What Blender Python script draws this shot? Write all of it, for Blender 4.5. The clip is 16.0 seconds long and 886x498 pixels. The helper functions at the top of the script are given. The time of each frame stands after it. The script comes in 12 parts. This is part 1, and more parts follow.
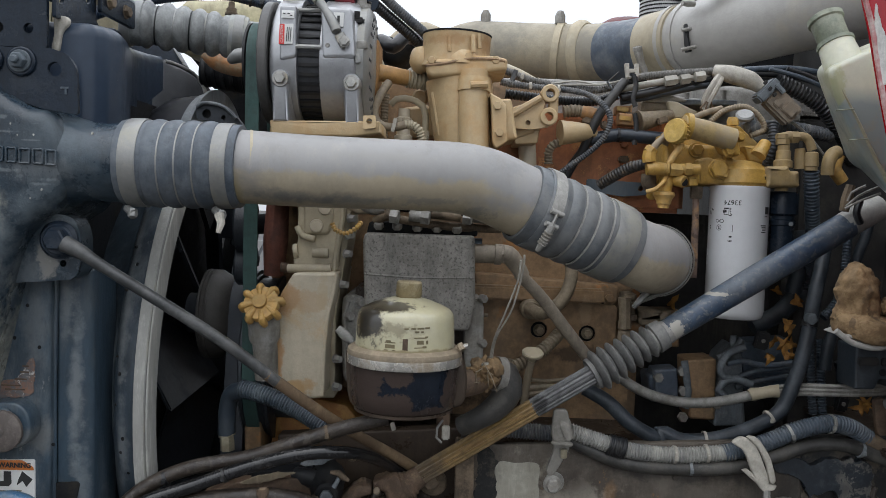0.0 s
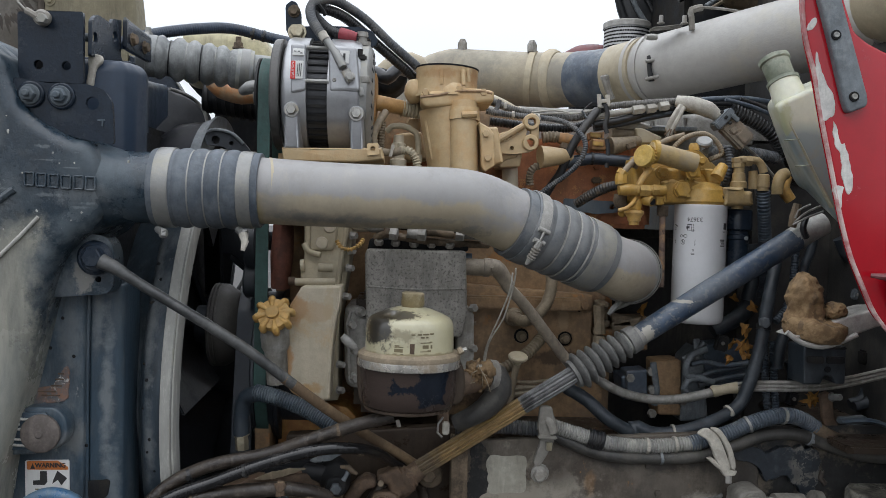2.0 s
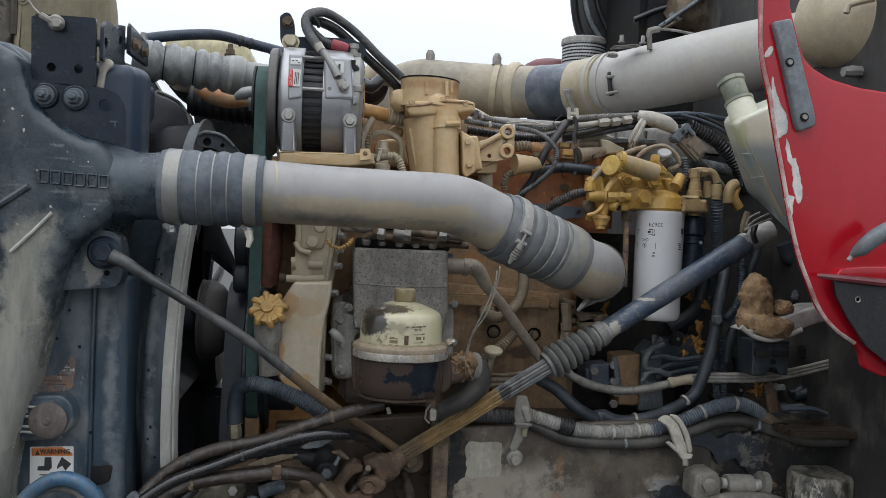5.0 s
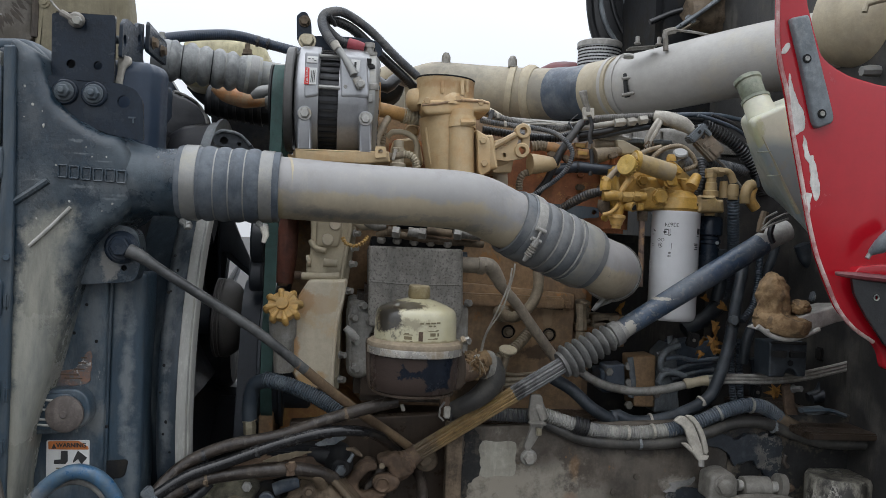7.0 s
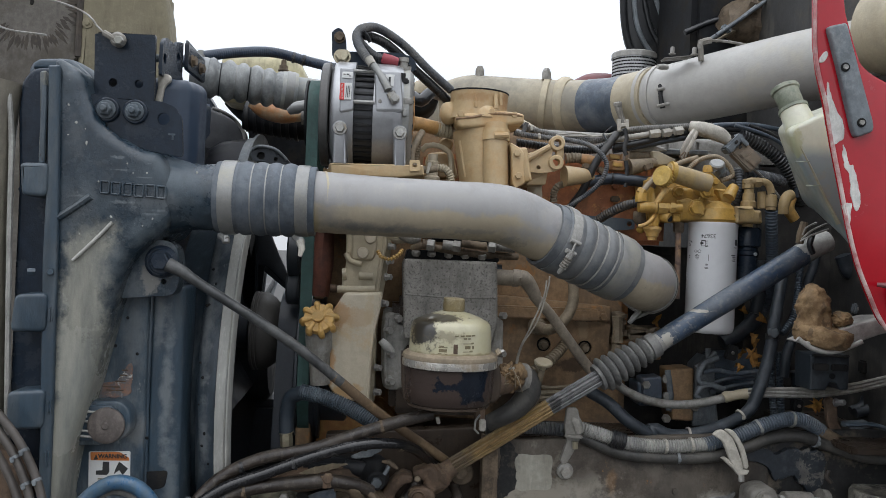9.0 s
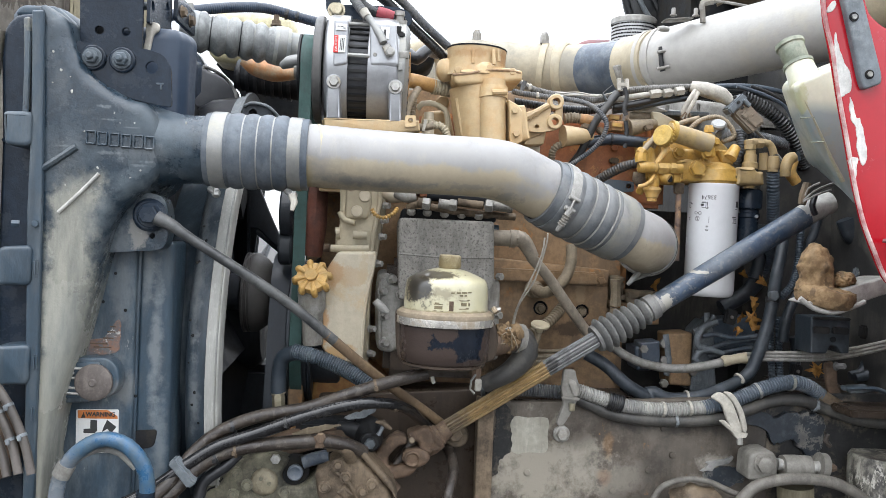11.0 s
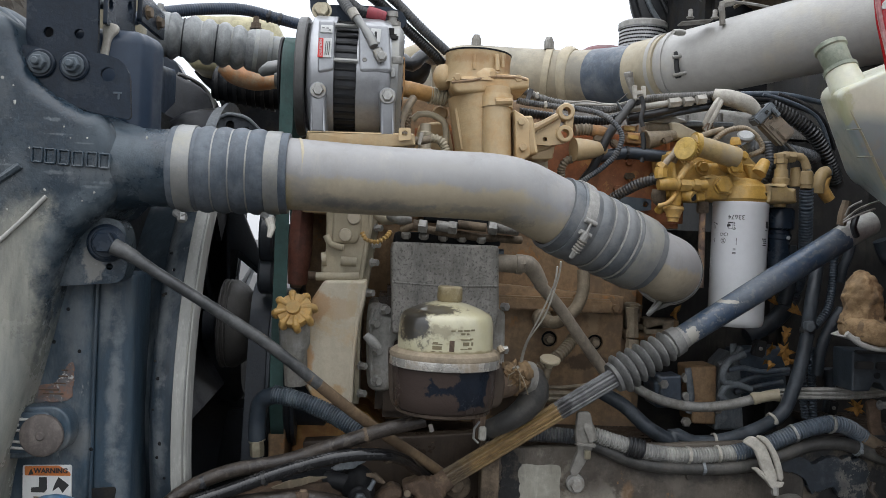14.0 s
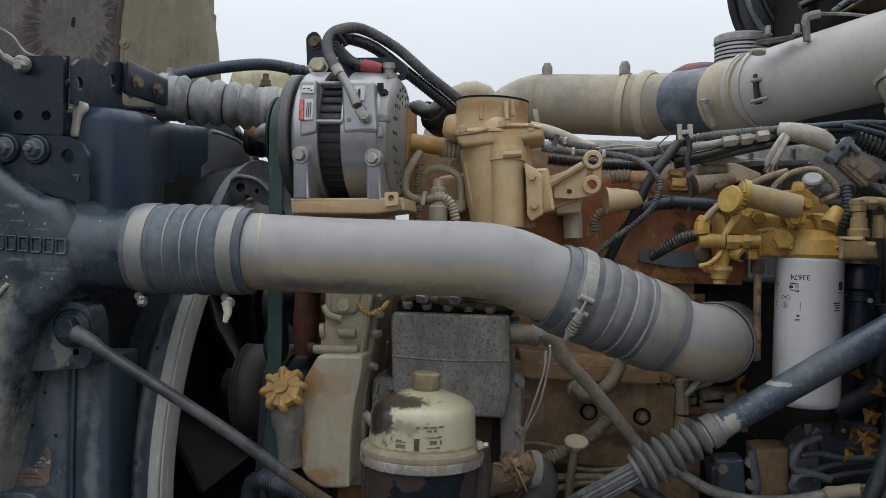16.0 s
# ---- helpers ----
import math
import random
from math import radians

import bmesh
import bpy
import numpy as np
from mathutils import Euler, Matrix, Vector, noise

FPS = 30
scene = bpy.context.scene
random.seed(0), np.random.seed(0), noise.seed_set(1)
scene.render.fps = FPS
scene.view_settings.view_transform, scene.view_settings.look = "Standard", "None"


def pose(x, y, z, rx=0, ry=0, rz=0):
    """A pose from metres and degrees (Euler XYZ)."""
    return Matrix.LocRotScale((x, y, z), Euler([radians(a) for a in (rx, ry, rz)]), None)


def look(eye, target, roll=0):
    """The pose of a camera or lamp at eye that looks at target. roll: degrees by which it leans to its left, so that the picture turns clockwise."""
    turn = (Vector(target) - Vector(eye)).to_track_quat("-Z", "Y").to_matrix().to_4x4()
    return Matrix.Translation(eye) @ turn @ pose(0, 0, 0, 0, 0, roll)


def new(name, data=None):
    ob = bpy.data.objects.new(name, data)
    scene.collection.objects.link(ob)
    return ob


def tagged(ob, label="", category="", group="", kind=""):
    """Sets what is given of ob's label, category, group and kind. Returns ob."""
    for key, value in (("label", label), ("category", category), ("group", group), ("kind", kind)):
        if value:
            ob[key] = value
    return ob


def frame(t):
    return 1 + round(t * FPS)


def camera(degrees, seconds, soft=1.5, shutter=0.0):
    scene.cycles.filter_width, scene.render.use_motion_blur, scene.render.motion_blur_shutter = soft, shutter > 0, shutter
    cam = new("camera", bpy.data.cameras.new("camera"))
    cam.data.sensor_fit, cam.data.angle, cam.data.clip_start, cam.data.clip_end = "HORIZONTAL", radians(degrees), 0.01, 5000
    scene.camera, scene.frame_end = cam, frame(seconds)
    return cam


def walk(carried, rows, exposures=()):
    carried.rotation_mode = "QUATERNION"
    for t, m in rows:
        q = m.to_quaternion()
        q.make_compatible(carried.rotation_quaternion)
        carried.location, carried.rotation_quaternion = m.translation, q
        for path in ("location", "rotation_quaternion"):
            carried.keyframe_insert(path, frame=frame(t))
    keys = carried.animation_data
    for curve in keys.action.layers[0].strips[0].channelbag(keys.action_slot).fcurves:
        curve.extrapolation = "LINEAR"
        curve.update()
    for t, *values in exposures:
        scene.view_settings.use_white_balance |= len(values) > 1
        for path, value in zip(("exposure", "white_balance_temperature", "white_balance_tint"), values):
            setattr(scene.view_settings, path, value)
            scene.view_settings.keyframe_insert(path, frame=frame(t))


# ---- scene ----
cam = camera(56.2, 16.0, soft=0.6)
PATH = [
    (0, (0.01, 0.079, 1.492), (-0.005, 2.077, 1.396), 2.1),
    (0.5, (-0.046, 0.127, 1.499), (-0.027, 2.124, 1.402), 1.6),
    (1, (-0.081, 0.122, 1.495), (-0.049, 2.12, 1.407), 1.6),
    (1.5, (-0.074, 0.038, 1.497), (-0.008, 2.036, 1.42), 1.7),
    (2, (-0.061, -0.068, 1.501), (0.027, 1.929, 1.437), 1.8),
    (2.5, (-0.1, -0.092, 1.499), (0.027, 1.904, 1.439), 2.1),
    (3, (-0.178, -0.086, 1.49), (0.025, 1.903, 1.433), 2.3),
    (3.5, (-0.213, -0.107, 1.489), (0.013, 1.88, 1.438), 2.3),
    (4, (-0.184, -0.155, 1.491), (0.066, 1.828, 1.449), 2.4),
    (4.2, (-0.175, -0.167, 1.496), (0.081, 1.816, 1.448), 2.5),
    (6.5, (-0.162, -0.171, 1.471), (0.052, 1.817, 1.438), 2.8),
    (7, (-0.164, -0.171, 1.469), (0.044, 1.818, 1.443), 2.8),
    (7.5, (-0.167, -0.177, 1.469), (-0.035, 1.818, 1.452), 2.6),
    (8, (-0.168, -0.179, 1.468), (-0.057, 1.818, 1.464), 2.5),
    (8.5, (-0.166, -0.177, 1.47), (-0.049, 1.819, 1.473), 2.5),
    (10.8, (-0.156, -0.156, 1.431), (-0.026, 1.84, 1.393), 2.6),
    (11, (-0.161, -0.142, 1.424), (-0.024, 1.853, 1.381), 2.8),
    (11.5, (-0.158, -0.145, 1.426), (-0.019, 1.85, 1.369), 3.0),
    (12, (-0.158, -0.151, 1.427), (-0.016, 1.843, 1.377), 3.0),
    (12.5, (-0.163, -0.157, 1.427), (-0.019, 1.838, 1.385), 3.0),
    (13, (-0.172, -0.144, 1.43), (-0.029, 1.851, 1.397), 3.0),
    (13.5, (-0.191, -0.055, 1.44), (-0.04, 1.939, 1.41), 2.9),
    (14, (-0.154, 0.033, 1.454), (-0.01, 2.027, 1.432), 2.6),
    (14.5, (-0.002, 0.103, 1.496), (0.017, 2.103, 1.477), 2.4),
    (15, (0.078, 0.147, 1.531), (-0.095, 2.14, 1.505), 2.3),
    (15.5, (0.101, 0.181, 1.554), (-0.163, 2.163, 1.526), 1.9),
    (16, (0.127, 0.177, 1.566), (-0.145, 2.158, 1.546), 1.5),
]
walk(cam, [(t, look(eye, target, roll)) for t, eye, target, roll in PATH],
     exposures=[(0, -0.3), (4, -0.36), (8.5, -0.4), (11, 0.75), (11.5, 0.8), (12, 0.5), (12.5, 0.02), (14, -0.15), (15, 0.0), (15.5, -0.3), (16, -0.7)])

# ---- light: overcast sky, one wide weak sun ----
world = bpy.data.worlds.new("overcast")
scene.world = world
world.use_nodes = True
wn, wl = world.node_tree.nodes, world.node_tree.links
sky = wn.new("ShaderNodeTexSky")
sky.sky_type, sky.sun_disc = "NISHITA", False
sky.sun_elevation, sky.sun_rotation = radians(48), radians(205)
# cloud cover: brighter overhead than at the horizon
way = wn.new("ShaderNodeTexCoord")
way_z = wn.new("ShaderNodeSeparateXYZ")
wl.new(way.outputs["Generated"], way_z.inputs["Vector"])
rise = wn.new("ShaderNodeMapRange")
rise.inputs["From Min"].default_value, rise.inputs["From Max"].default_value = 0.0, 1.0
rise.inputs["To Min"].default_value, rise.inputs["To Max"].default_value = 0.92, 3.0
wl.new(way_z.outputs["Z"], rise.inputs["Value"])
cloud = wn.new("ShaderNodeTexNoise")
cloud.inputs["Scale"].default_value, cloud.inputs["Detail"].default_value = 2.2, 3.0
wl.new(way.outputs["Generated"], cloud.inputs["Vector"])
patch = wn.new("ShaderNodeMapRange")
patch.inputs["To Min"].default_value, patch.inputs["To Max"].default_value = 0.9, 1.1
wl.new(cloud.outputs["Fac"], patch.inputs["Value"])
lum = wn.new("ShaderNodeMath")
lum.operation = "MULTIPLY"
wl.new(rise.outputs["Result"], lum.inputs[0])
wl.new(patch.outputs["Result"], lum.inputs[1])
grey = wn.new("ShaderNodeMix")
grey.data_type, grey.blend_type = "RGBA", "MULTIPLY"
grey.inputs["Factor"].default_value = 1.0
grey.inputs["A"].default_value = (0.91, 0.955, 1.03, 1)
wl.new(lum.outputs["Value"], grey.inputs["B"])
sky_dim = wn.new("ShaderNodeMix")
sky_dim.data_type = "RGBA"
sky_dim.inputs["Factor"].default_value = 0.012
wl.new(grey.outputs["Result"], sky_dim.inputs["A"])
wl.new(sky.outputs["Color"], sky_dim.inputs["B"])
wl.new(sky_dim.outputs["Result"], wn["Background"].inputs["Color"])
wn["Background"].inputs["Strength"].default_value = 1.0

sun_data = bpy.data.lights.new("sun", "SUN")
sun_data.energy, sun_data.angle, sun_data.color = 0.5, radians(50), (1.0, 0.97, 0.93)
sun = new("sun", sun_data)
sun.matrix_world = look((-1.2, -1.6, 6.5), (0, 1.5, 1.4))


# ---- materials ----
def mat(name, base, rough=0.6, metal=0.0, stain=None, stain_at=0.5, stain_scale=7.0, chip=None, chip_at=0.7,
        chip_scale=45.0, dust=None, dust_at=0.5, grain=0.28, bump=0.28, bump_scale=160.0, spots=None, streak=1.0, wear=0.3, dust_edge=(-0.3, 0.75)):
    """Procedural paint, metal, rubber or plastic: large stains, dust on upper faces, chips and fine grain, at world size."""
    m = bpy.data.materials.new(name)
    m.use_nodes = True
    nt = m.node_tree
    nd, ln = nt.nodes, nt.links
    bsdf = nd["Principled BSDF"]
    geo = nd.new("ShaderNodeNewGeometry")
    info = nd.new("ShaderNodeObjectInfo")
    mapping = nd.new("ShaderNodeMapping")
    mapping.inputs["Scale"].default_value = (1, 1, streak)
    ln.new(geo.outputs["Position"], mapping.inputs["Vector"])

    def tex(scale, detail=5.0, rough_=0.6):
        n = nd.new("ShaderNodeTexNoise")
        n.inputs["Scale"].default_value, n.inputs["Detail"].default_value, n.inputs["Roughness"].default_value = scale, detail, rough_
        ln.new(mapping.outputs["Vector"], n.inputs["Vector"])
        return n.outputs["Fac"]

    def ramp(src, lo, hi):
        r = nd.new("ShaderNodeMapRange")
        r.inputs["From Min"].default_value, r.inputs["From Max"].default_value = lo, hi
        ln.new(src, r.inputs["Value"])
        return r.outputs["Result"]

    def mix(a, b, fac, blend="MIX"):
        x = nd.new("ShaderNodeMix")
        x.data_type, x.blend_type = "RGBA", blend
        for key, v in (("A", a), ("B", b), ("Factor", fac)):
            s = x.inputs[key]
            if isinstance(v, (int, float)):
                s.default_value = v
            elif isinstance(v, tuple):
                s.default_value = (*v, 1)
            else:
                ln.new(v, s)
        return x.outputs["Result"]

    def times(a, b):
        x = nd.new("ShaderNodeMath")
        x.operation = "MULTIPLY"
        for k, v in enumerate((a, b)):
            if isinstance(v, (int, float)):
                x.inputs[k].default_value = v
            else:
                ln.new(v, x.inputs[k])
        return x.outputs["Value"]

    fine = tex(bump_scale, 4.0, 0.7)
    col = mix(base, tuple(c * (1 - grain) for c in base), ramp(tex(bump_scale * 0.35, 6.0, 0.75), 0.42, 0.6))
    rgh = None
    if stain:
        f = ramp(tex(stain_scale, 9.0, 0.72), stain_at - 0.07, stain_at + 0.05)
        col = mix(col, stain, times(f, 0.85))
        rgh = f
    if dust:
        sep = nd.new("ShaderNodeSeparateXYZ")
        ln.new(geo.outputs["Normal"], sep.inputs["Vector"])
        wob = nd.new("ShaderNodeMath")
        wob.operation = "MULTIPLY_ADD"
        ln.new(tex(22.0, 7.0, 0.7), wob.inputs[0])
        wob.inputs[1].default_value, wob.inputs[2].default_value = 0.9, -0.45
        lean = nd.new("ShaderNodeMath")
        ln.new(sep.outputs["Z"], lean.inputs[0])
        ln.new(wob.outputs["Value"], lean.inputs[1])
        up = ramp(lean.outputs["Value"], *dust_edge)
        f = times(up, ramp(tex(stain_scale * 2.3, 7.0, 0.7), 0.72 - dust_at * 0.5, 0.92 - dust_at * 0.5))
        col = mix(col, dust, times(f, 0.85))
    if chip:
        f = times(ramp(tex(chip_scale, 8.0, 0.75), chip_at - 0.085, chip_at - 0.06), ramp(tex(5.0, 3.0), 0.44, 0.52))
        col = mix(col, chip, f)
    if spots:
        f = ramp(tex(bump_scale * 0.7, 3.0, 0.5), 0.57, 0.62)
        col = mix(col, spots, times(f, 0.7))
    if wear:
        grime = ramp(tex(34.0, 8.0, 0.75), 0.4, 0.62)
        col = mix(col, tuple(0.42 * c + 0.003 for c in base), times(grime, wear))
        scuff = ramp(tex(120.0, 6.0, 0.8), 0.56, 0.7)
        col = mix(col, tuple(min(0.8, 1.45 * c + 0.004) for c in base), times(scuff, wear))
    # grime that has run down the face, and pale dry runs beside it
    fall = nd.new("ShaderNodeMapping")
    fall.inputs["Scale"].default_value = (1, 1, 0.16)
    ln.new(geo.outputs["Position"], fall.inputs["Vector"])
    run = nd.new("ShaderNodeTexNoise")
    run.inputs["Scale"].default_value, run.inputs["Detail"].default_value, run.inputs["Roughness"].default_value = 38.0, 8.0, 0.7
    ln.new(fall.outputs["Vector"], run.inputs["Vector"])
    wide = ramp(tex(9.0, 4.0), 0.4, 0.6)
    col = mix(col, tuple(0.3 * c + 0.002 for c in base), times(times(ramp(run.outputs["Fac"], 0.5, 0.66), wide), min(0.8, 1.9 * wear)))
    col = mix(col, tuple(min(0.8, 1.35 * c + 0.008) for c in base), times(ramp(run.outputs["Fac"], 0.44, 0.34), min(0.5, wear)))
    speck = times(ramp(tex(330.0, 2.0, 0.5), 0.64, 0.69), wide)
    col = mix(col, tuple(0.4 * c for c in base), times(speck, min(0.4, wear)))
    tint = nd.new("ShaderNodeHueSaturation")
    ln.new(col, tint.inputs["Color"])
    vr = nd.new("ShaderNodeMapRange")
    vr.inputs["To Min"].default_value, vr.inputs["To Max"].default_value = 0.9, 1.1
    ln.new(info.outputs["Random"], vr.inputs["Value"])
    ln.new(vr.outputs["Result"], tint.inputs["Value"])
    ln.new(tint.outputs["Color"], bsdf.inputs["Base Color"])
    rr = nd.new("ShaderNodeMapRange")
    rr.inputs["To Min"].default_value, rr.inputs["To Max"].default_value = max(0.05, rough - 0.12), min(1.0, rough + 0.15)
    ln.new(rgh if rgh else fine, rr.inputs["Value"])
    ln.new(rr.outputs["Result"], bsdf.inputs["Roughness"])
    bsdf.inputs["Metallic"].default_value = metal
    bp = nd.new("ShaderNodeBump")
    bp.inputs["Strength"].default_value, bp.inputs["Distance"].default_value = bump, 0.002
    ln.new(fine, bp.inputs["Height"])
    ln.new(bp.outputs["Normal"], bsdf.inputs["Normal"])
    return m


def dust_band(m, colour, a, b, half):
    """Caked dust along a slanting band from a down to b (x, z), with a ragged edge, on a material."""
    nd, ln = m.node_tree.nodes, m.node_tree.links
    tint = [n for n in nd if n.bl_idname == "ShaderNodeHueSaturation"][0]
    was = tint.inputs["Color"].links[0].from_socket
    geo, sep = nd.new("ShaderNodeNewGeometry"), nd.new("ShaderNodeSeparateXYZ")
    ln.new(geo.outputs["Position"], sep.inputs["Vector"])
    rag = nd.new("ShaderNodeTexNoise")
    rag.inputs["Scale"].default_value, rag.inputs["Detail"].default_value, rag.inputs["Roughness"].default_value = 26, 9, 0.75
    ln.new(geo.outputs["Position"], rag.inputs["Vector"])

    def calc(op, *v):
        n = nd.new("ShaderNodeMath")
        n.operation = op
        for k, x in enumerate(v):
            if isinstance(x, (int, float)):
                n.inputs[k].default_value = x
            else:
                ln.new(x, n.inputs[k])
        return n.outputs["Value"]

    def step_(x, lo, hi):
        r = nd.new("ShaderNodeMapRange")
        r.inputs["From Min"].default_value, r.inputs["From Max"].default_value = lo, hi
        ln.new(x, r.inputs["Value"])
        return r.outputs["Result"]

    k = (b[0] - a[0]) / (b[1] - a[1])
    line = calc("MULTIPLY_ADD", sep.outputs["Z"], k, a[0] - k * a[1])
    off = calc("DIVIDE", calc("ABSOLUTE", calc("SUBTRACT", sep.outputs["X"], line)), half)
    wob = calc("MULTIPLY_ADD", rag.outputs["Fac"], 2.0, -1.0)
    side_ = step_(calc("ADD", off, wob), 1.15, 0.65)
    high = step_(calc("MULTIPLY_ADD", wob, 0.05, sep.outputs["Z"]), a[1] + 0.02, a[1] - 0.03)
    x = nd.new("ShaderNodeMix")
    x.data_type = "RGBA"
    run = nd.new("ShaderNodeTexNoise")
    run.inputs["Scale"].default_value, run.inputs["Detail"].default_value, run.inputs["Roughness"].default_value = 30, 9, 0.72
    squeeze = nd.new("ShaderNodeMapping")
    squeeze.inputs["Scale"].default_value = (1, 1, 0.2)
    ln.new(geo.outputs["Position"], squeeze.inputs["Vector"])
    ln.new(squeeze.outputs["Vector"], run.inputs["Vector"])
    patchy = step_(run.outputs["Fac"], 0.25, 0.6)
    ln.new(calc("MULTIPLY", calc("MULTIPLY", side_, high), calc("MULTIPLY_ADD", patchy, 0.5, 0.3)), x.inputs["Factor"])
    ln.new(was, x.inputs["A"])
    x.inputs["B"].default_value = (*colour, 1)
    ln.new(x.outputs["Result"], tint.inputs["Color"])
    return m


def blot(m, colour, at, rx, rz, amount=0.85, rag=0.9, scale=26.0, soft=0.35):
    """One ragged patch of oil, rust, dust or painted shade on a material, about at (x, z), soft at its edge."""
    nd, ln = m.node_tree.nodes, m.node_tree.links
    tint = [n for n in nd if n.bl_idname == "ShaderNodeHueSaturation"][0]
    was = tint.inputs["Color"].links[0].from_socket
    geo, sep = nd.new("ShaderNodeNewGeometry"), nd.new("ShaderNodeSeparateXYZ")
    ln.new(geo.outputs["Position"], sep.inputs["Vector"])
    noise_ = nd.new("ShaderNodeTexNoise")
    noise_.inputs["Scale"].default_value, noise_.inputs["Detail"].default_value, noise_.inputs["Roughness"].default_value = scale, 9, 0.72
    ln.new(geo.outputs["Position"], noise_.inputs["Vector"])

    def calc(op, *v):
        n = nd.new("ShaderNodeMath")
        n.operation = op
        for k, x in enumerate(v):
            if isinstance(x, (int, float)):
                n.inputs[k].default_value = x
            else:
                ln.new(x, n.inputs[k])
        return n.outputs["Value"]

    dx = calc("DIVIDE", calc("SUBTRACT", sep.outputs["X"], at[0]), rx)
    dz = calc("DIVIDE", calc("SUBTRACT", sep.outputs["Z"], at[1]), rz)
    far = calc("SQRT", calc("ADD", calc("MULTIPLY", dx, dx), calc("MULTIPLY", dz, dz)))
    edge = calc("ADD", far, calc("MULTIPLY_ADD", noise_.outputs["Fac"], 3.2 * rag, -1.6 * rag))
    r = nd.new("ShaderNodeMapRange")
    r.inputs["From Min"].default_value, r.inputs["From Max"].default_value = 1.1, 1.1 - soft
    ln.new(edge, r.inputs["Value"])
    x = nd.new("ShaderNodeMix")
    x.data_type = "RGBA"
    ln.new(calc("MULTIPLY", r.outputs["Result"], amount), x.inputs["Factor"])
    ln.new(was, x.inputs["A"])
    x.inputs["B"].default_value = (*colour, 1)
    ln.new(x.outputs["Result"], tint.inputs["Color"])
    return m


DUST = (0.42, 0.37, 0.27)
M_TANK = mat("blue_grey_paint", (0.017, 0.033, 0.049), 0.36, stain=(0.06, 0.08, 0.095), stain_at=0.56, stain_scale=5, dust=(0.2, 0.195, 0.175), dust_at=0.3, chip=(0.35, 0.36, 0.36), chip_at=0.75, chip_scale=60)
M_HEADER = mat("navy_tank_paint", (0.026, 0.04, 0.064), 0.42, stain=(0.036, 0.052, 0.078), stain_at=0.56, stain_scale=4, grain=0.08, wear=0.1, bump=0.05, chip=(0.3, 0.31, 0.32), chip_at=0.79, chip_scale=70)
M_PANEL = mat("faded_blue_steel", (0.038, 0.062, 0.086), 0.42, stain=(0.112, 0.132, 0.145), stain_at=0.55, stain_scale=9, streak=0.35, wear=0.4, chip=(0.3, 0.29, 0.27), chip_at=0.73, chip_scale=30)
M_SHELL = mat("scuffed_navy_shell", (0.036, 0.052, 0.068), 0.42, stain=(0.14, 0.155, 0.165), stain_at=0.57, stain_scale=11, streak=0.35, wear=0.5, chip=(0.24, 0.245, 0.25), chip_at=0.74, chip_scale=34)
M_CHANNEL = mat("grey_blue_channel", (0.036, 0.058, 0.08), 0.45, stain=(0.1, 0.118, 0.13), stain_at=0.54, streak=0.3, chip=(0.03, 0.03, 0.035), chip_at=0.72)
M_STRIP = mat("pale_edge_strip", (0.46, 0.45, 0.41), 0.5, stain=(0.3, 0.3, 0.28), streak=0.2)
M_STRIPWORN = mat("worn_streaked_edge", (0.1, 0.115, 0.12), 0.5, stain=(0.4, 0.38, 0.31), stain_at=0.5, stain_scale=14, streak=0.5, chip=(0.03, 0.04, 0.05), chip_at=0.68)
M_BRACKET = mat("dark_bracket_paint", (0.015, 0.024, 0.038), 0.36, stain=(0.045, 0.056, 0.07), stain_at=0.62, chip=(0.2, 0.22, 0.24), chip_at=0.76)
M_RUBBER = mat("grey_rubber_hose", (0.068, 0.085, 0.106), 0.55, stain=(0.125, 0.14, 0.155), stain_at=0.52, stain_scale=10, dust=(0.24, 0.24, 0.235), dust_at=0.25, bump=0.1)
M_PALEHOSE = mat("pale_grey_silicone", (0.27, 0.285, 0.285), 0.6, stain=(0.4, 0.39, 0.34), stain_at=0.5, stain_scale=14, dust=DUST, dust_at=0.3, wear=0.2)
M_RUBBERPALE = mat("dusty_grey_rubber", (0.125, 0.137, 0.148), 0.5, stain=(0.2, 0.203, 0.2), stain_at=0.53, stain_scale=9, dust=(0.2, 0.205, 0.205), dust_at=0.25, wear=0.2, bump=0.1)
M_TOPHOSE = mat("stained_silicone_hose", (0.29, 0.3, 0.295), 0.55, stain=(0.14, 0.15, 0.155), stain_at=0.55, stain_scale=16, dust=(0.42, 0.4, 0.35), dust_at=0.3, wear=0.45)
M_GLOSSHOSE = mat("oily_glossy_hose", (0.014, 0.014, 0.015), 0.2, stain=(0.06, 0.057, 0.053), stain_at=0.6, stain_scale=22, wear=0.4, bump=0.15)
# Dusty wall whose dark base also carries the shade of the recess.
M_WALL = mat("dusty_shaded_wall", (0.03, 0.029, 0.028), 0.75, stain=(0.085, 0.078, 0.066), stain_at=0.56, stain_scale=9, wear=0.4)
M_BLACK = mat("black_rubber", (0.016, 0.017, 0.019), 0.4, stain=(0.05, 0.047, 0.042), stain_at=0.58, dust=(0.13, 0.12, 0.1), dust_at=0.22)
M_DARK = mat("grimy_black_steel", (0.014, 0.015, 0.017), 0.6, stain=(0.035, 0.033, 0.03), stain_at=0.55)
# Black parts; also backings, discs and fills coloured as shade in holes and gaps.
M_SHADE = mat("shade_and_black_parts", (0.015, 0.016, 0.018), 0.8, stain=(0.035, 0.031, 0.025), stain_at=0.56, stain_scale=12)
M_LOOM = mat("dusty_black_loom", (0.06, 0.066, 0.075), 0.65, stain=(0.17, 0.165, 0.155), stain_at=0.54, stain_scale=13, dust=(0.3, 0.29, 0.26), dust_at=0.35)
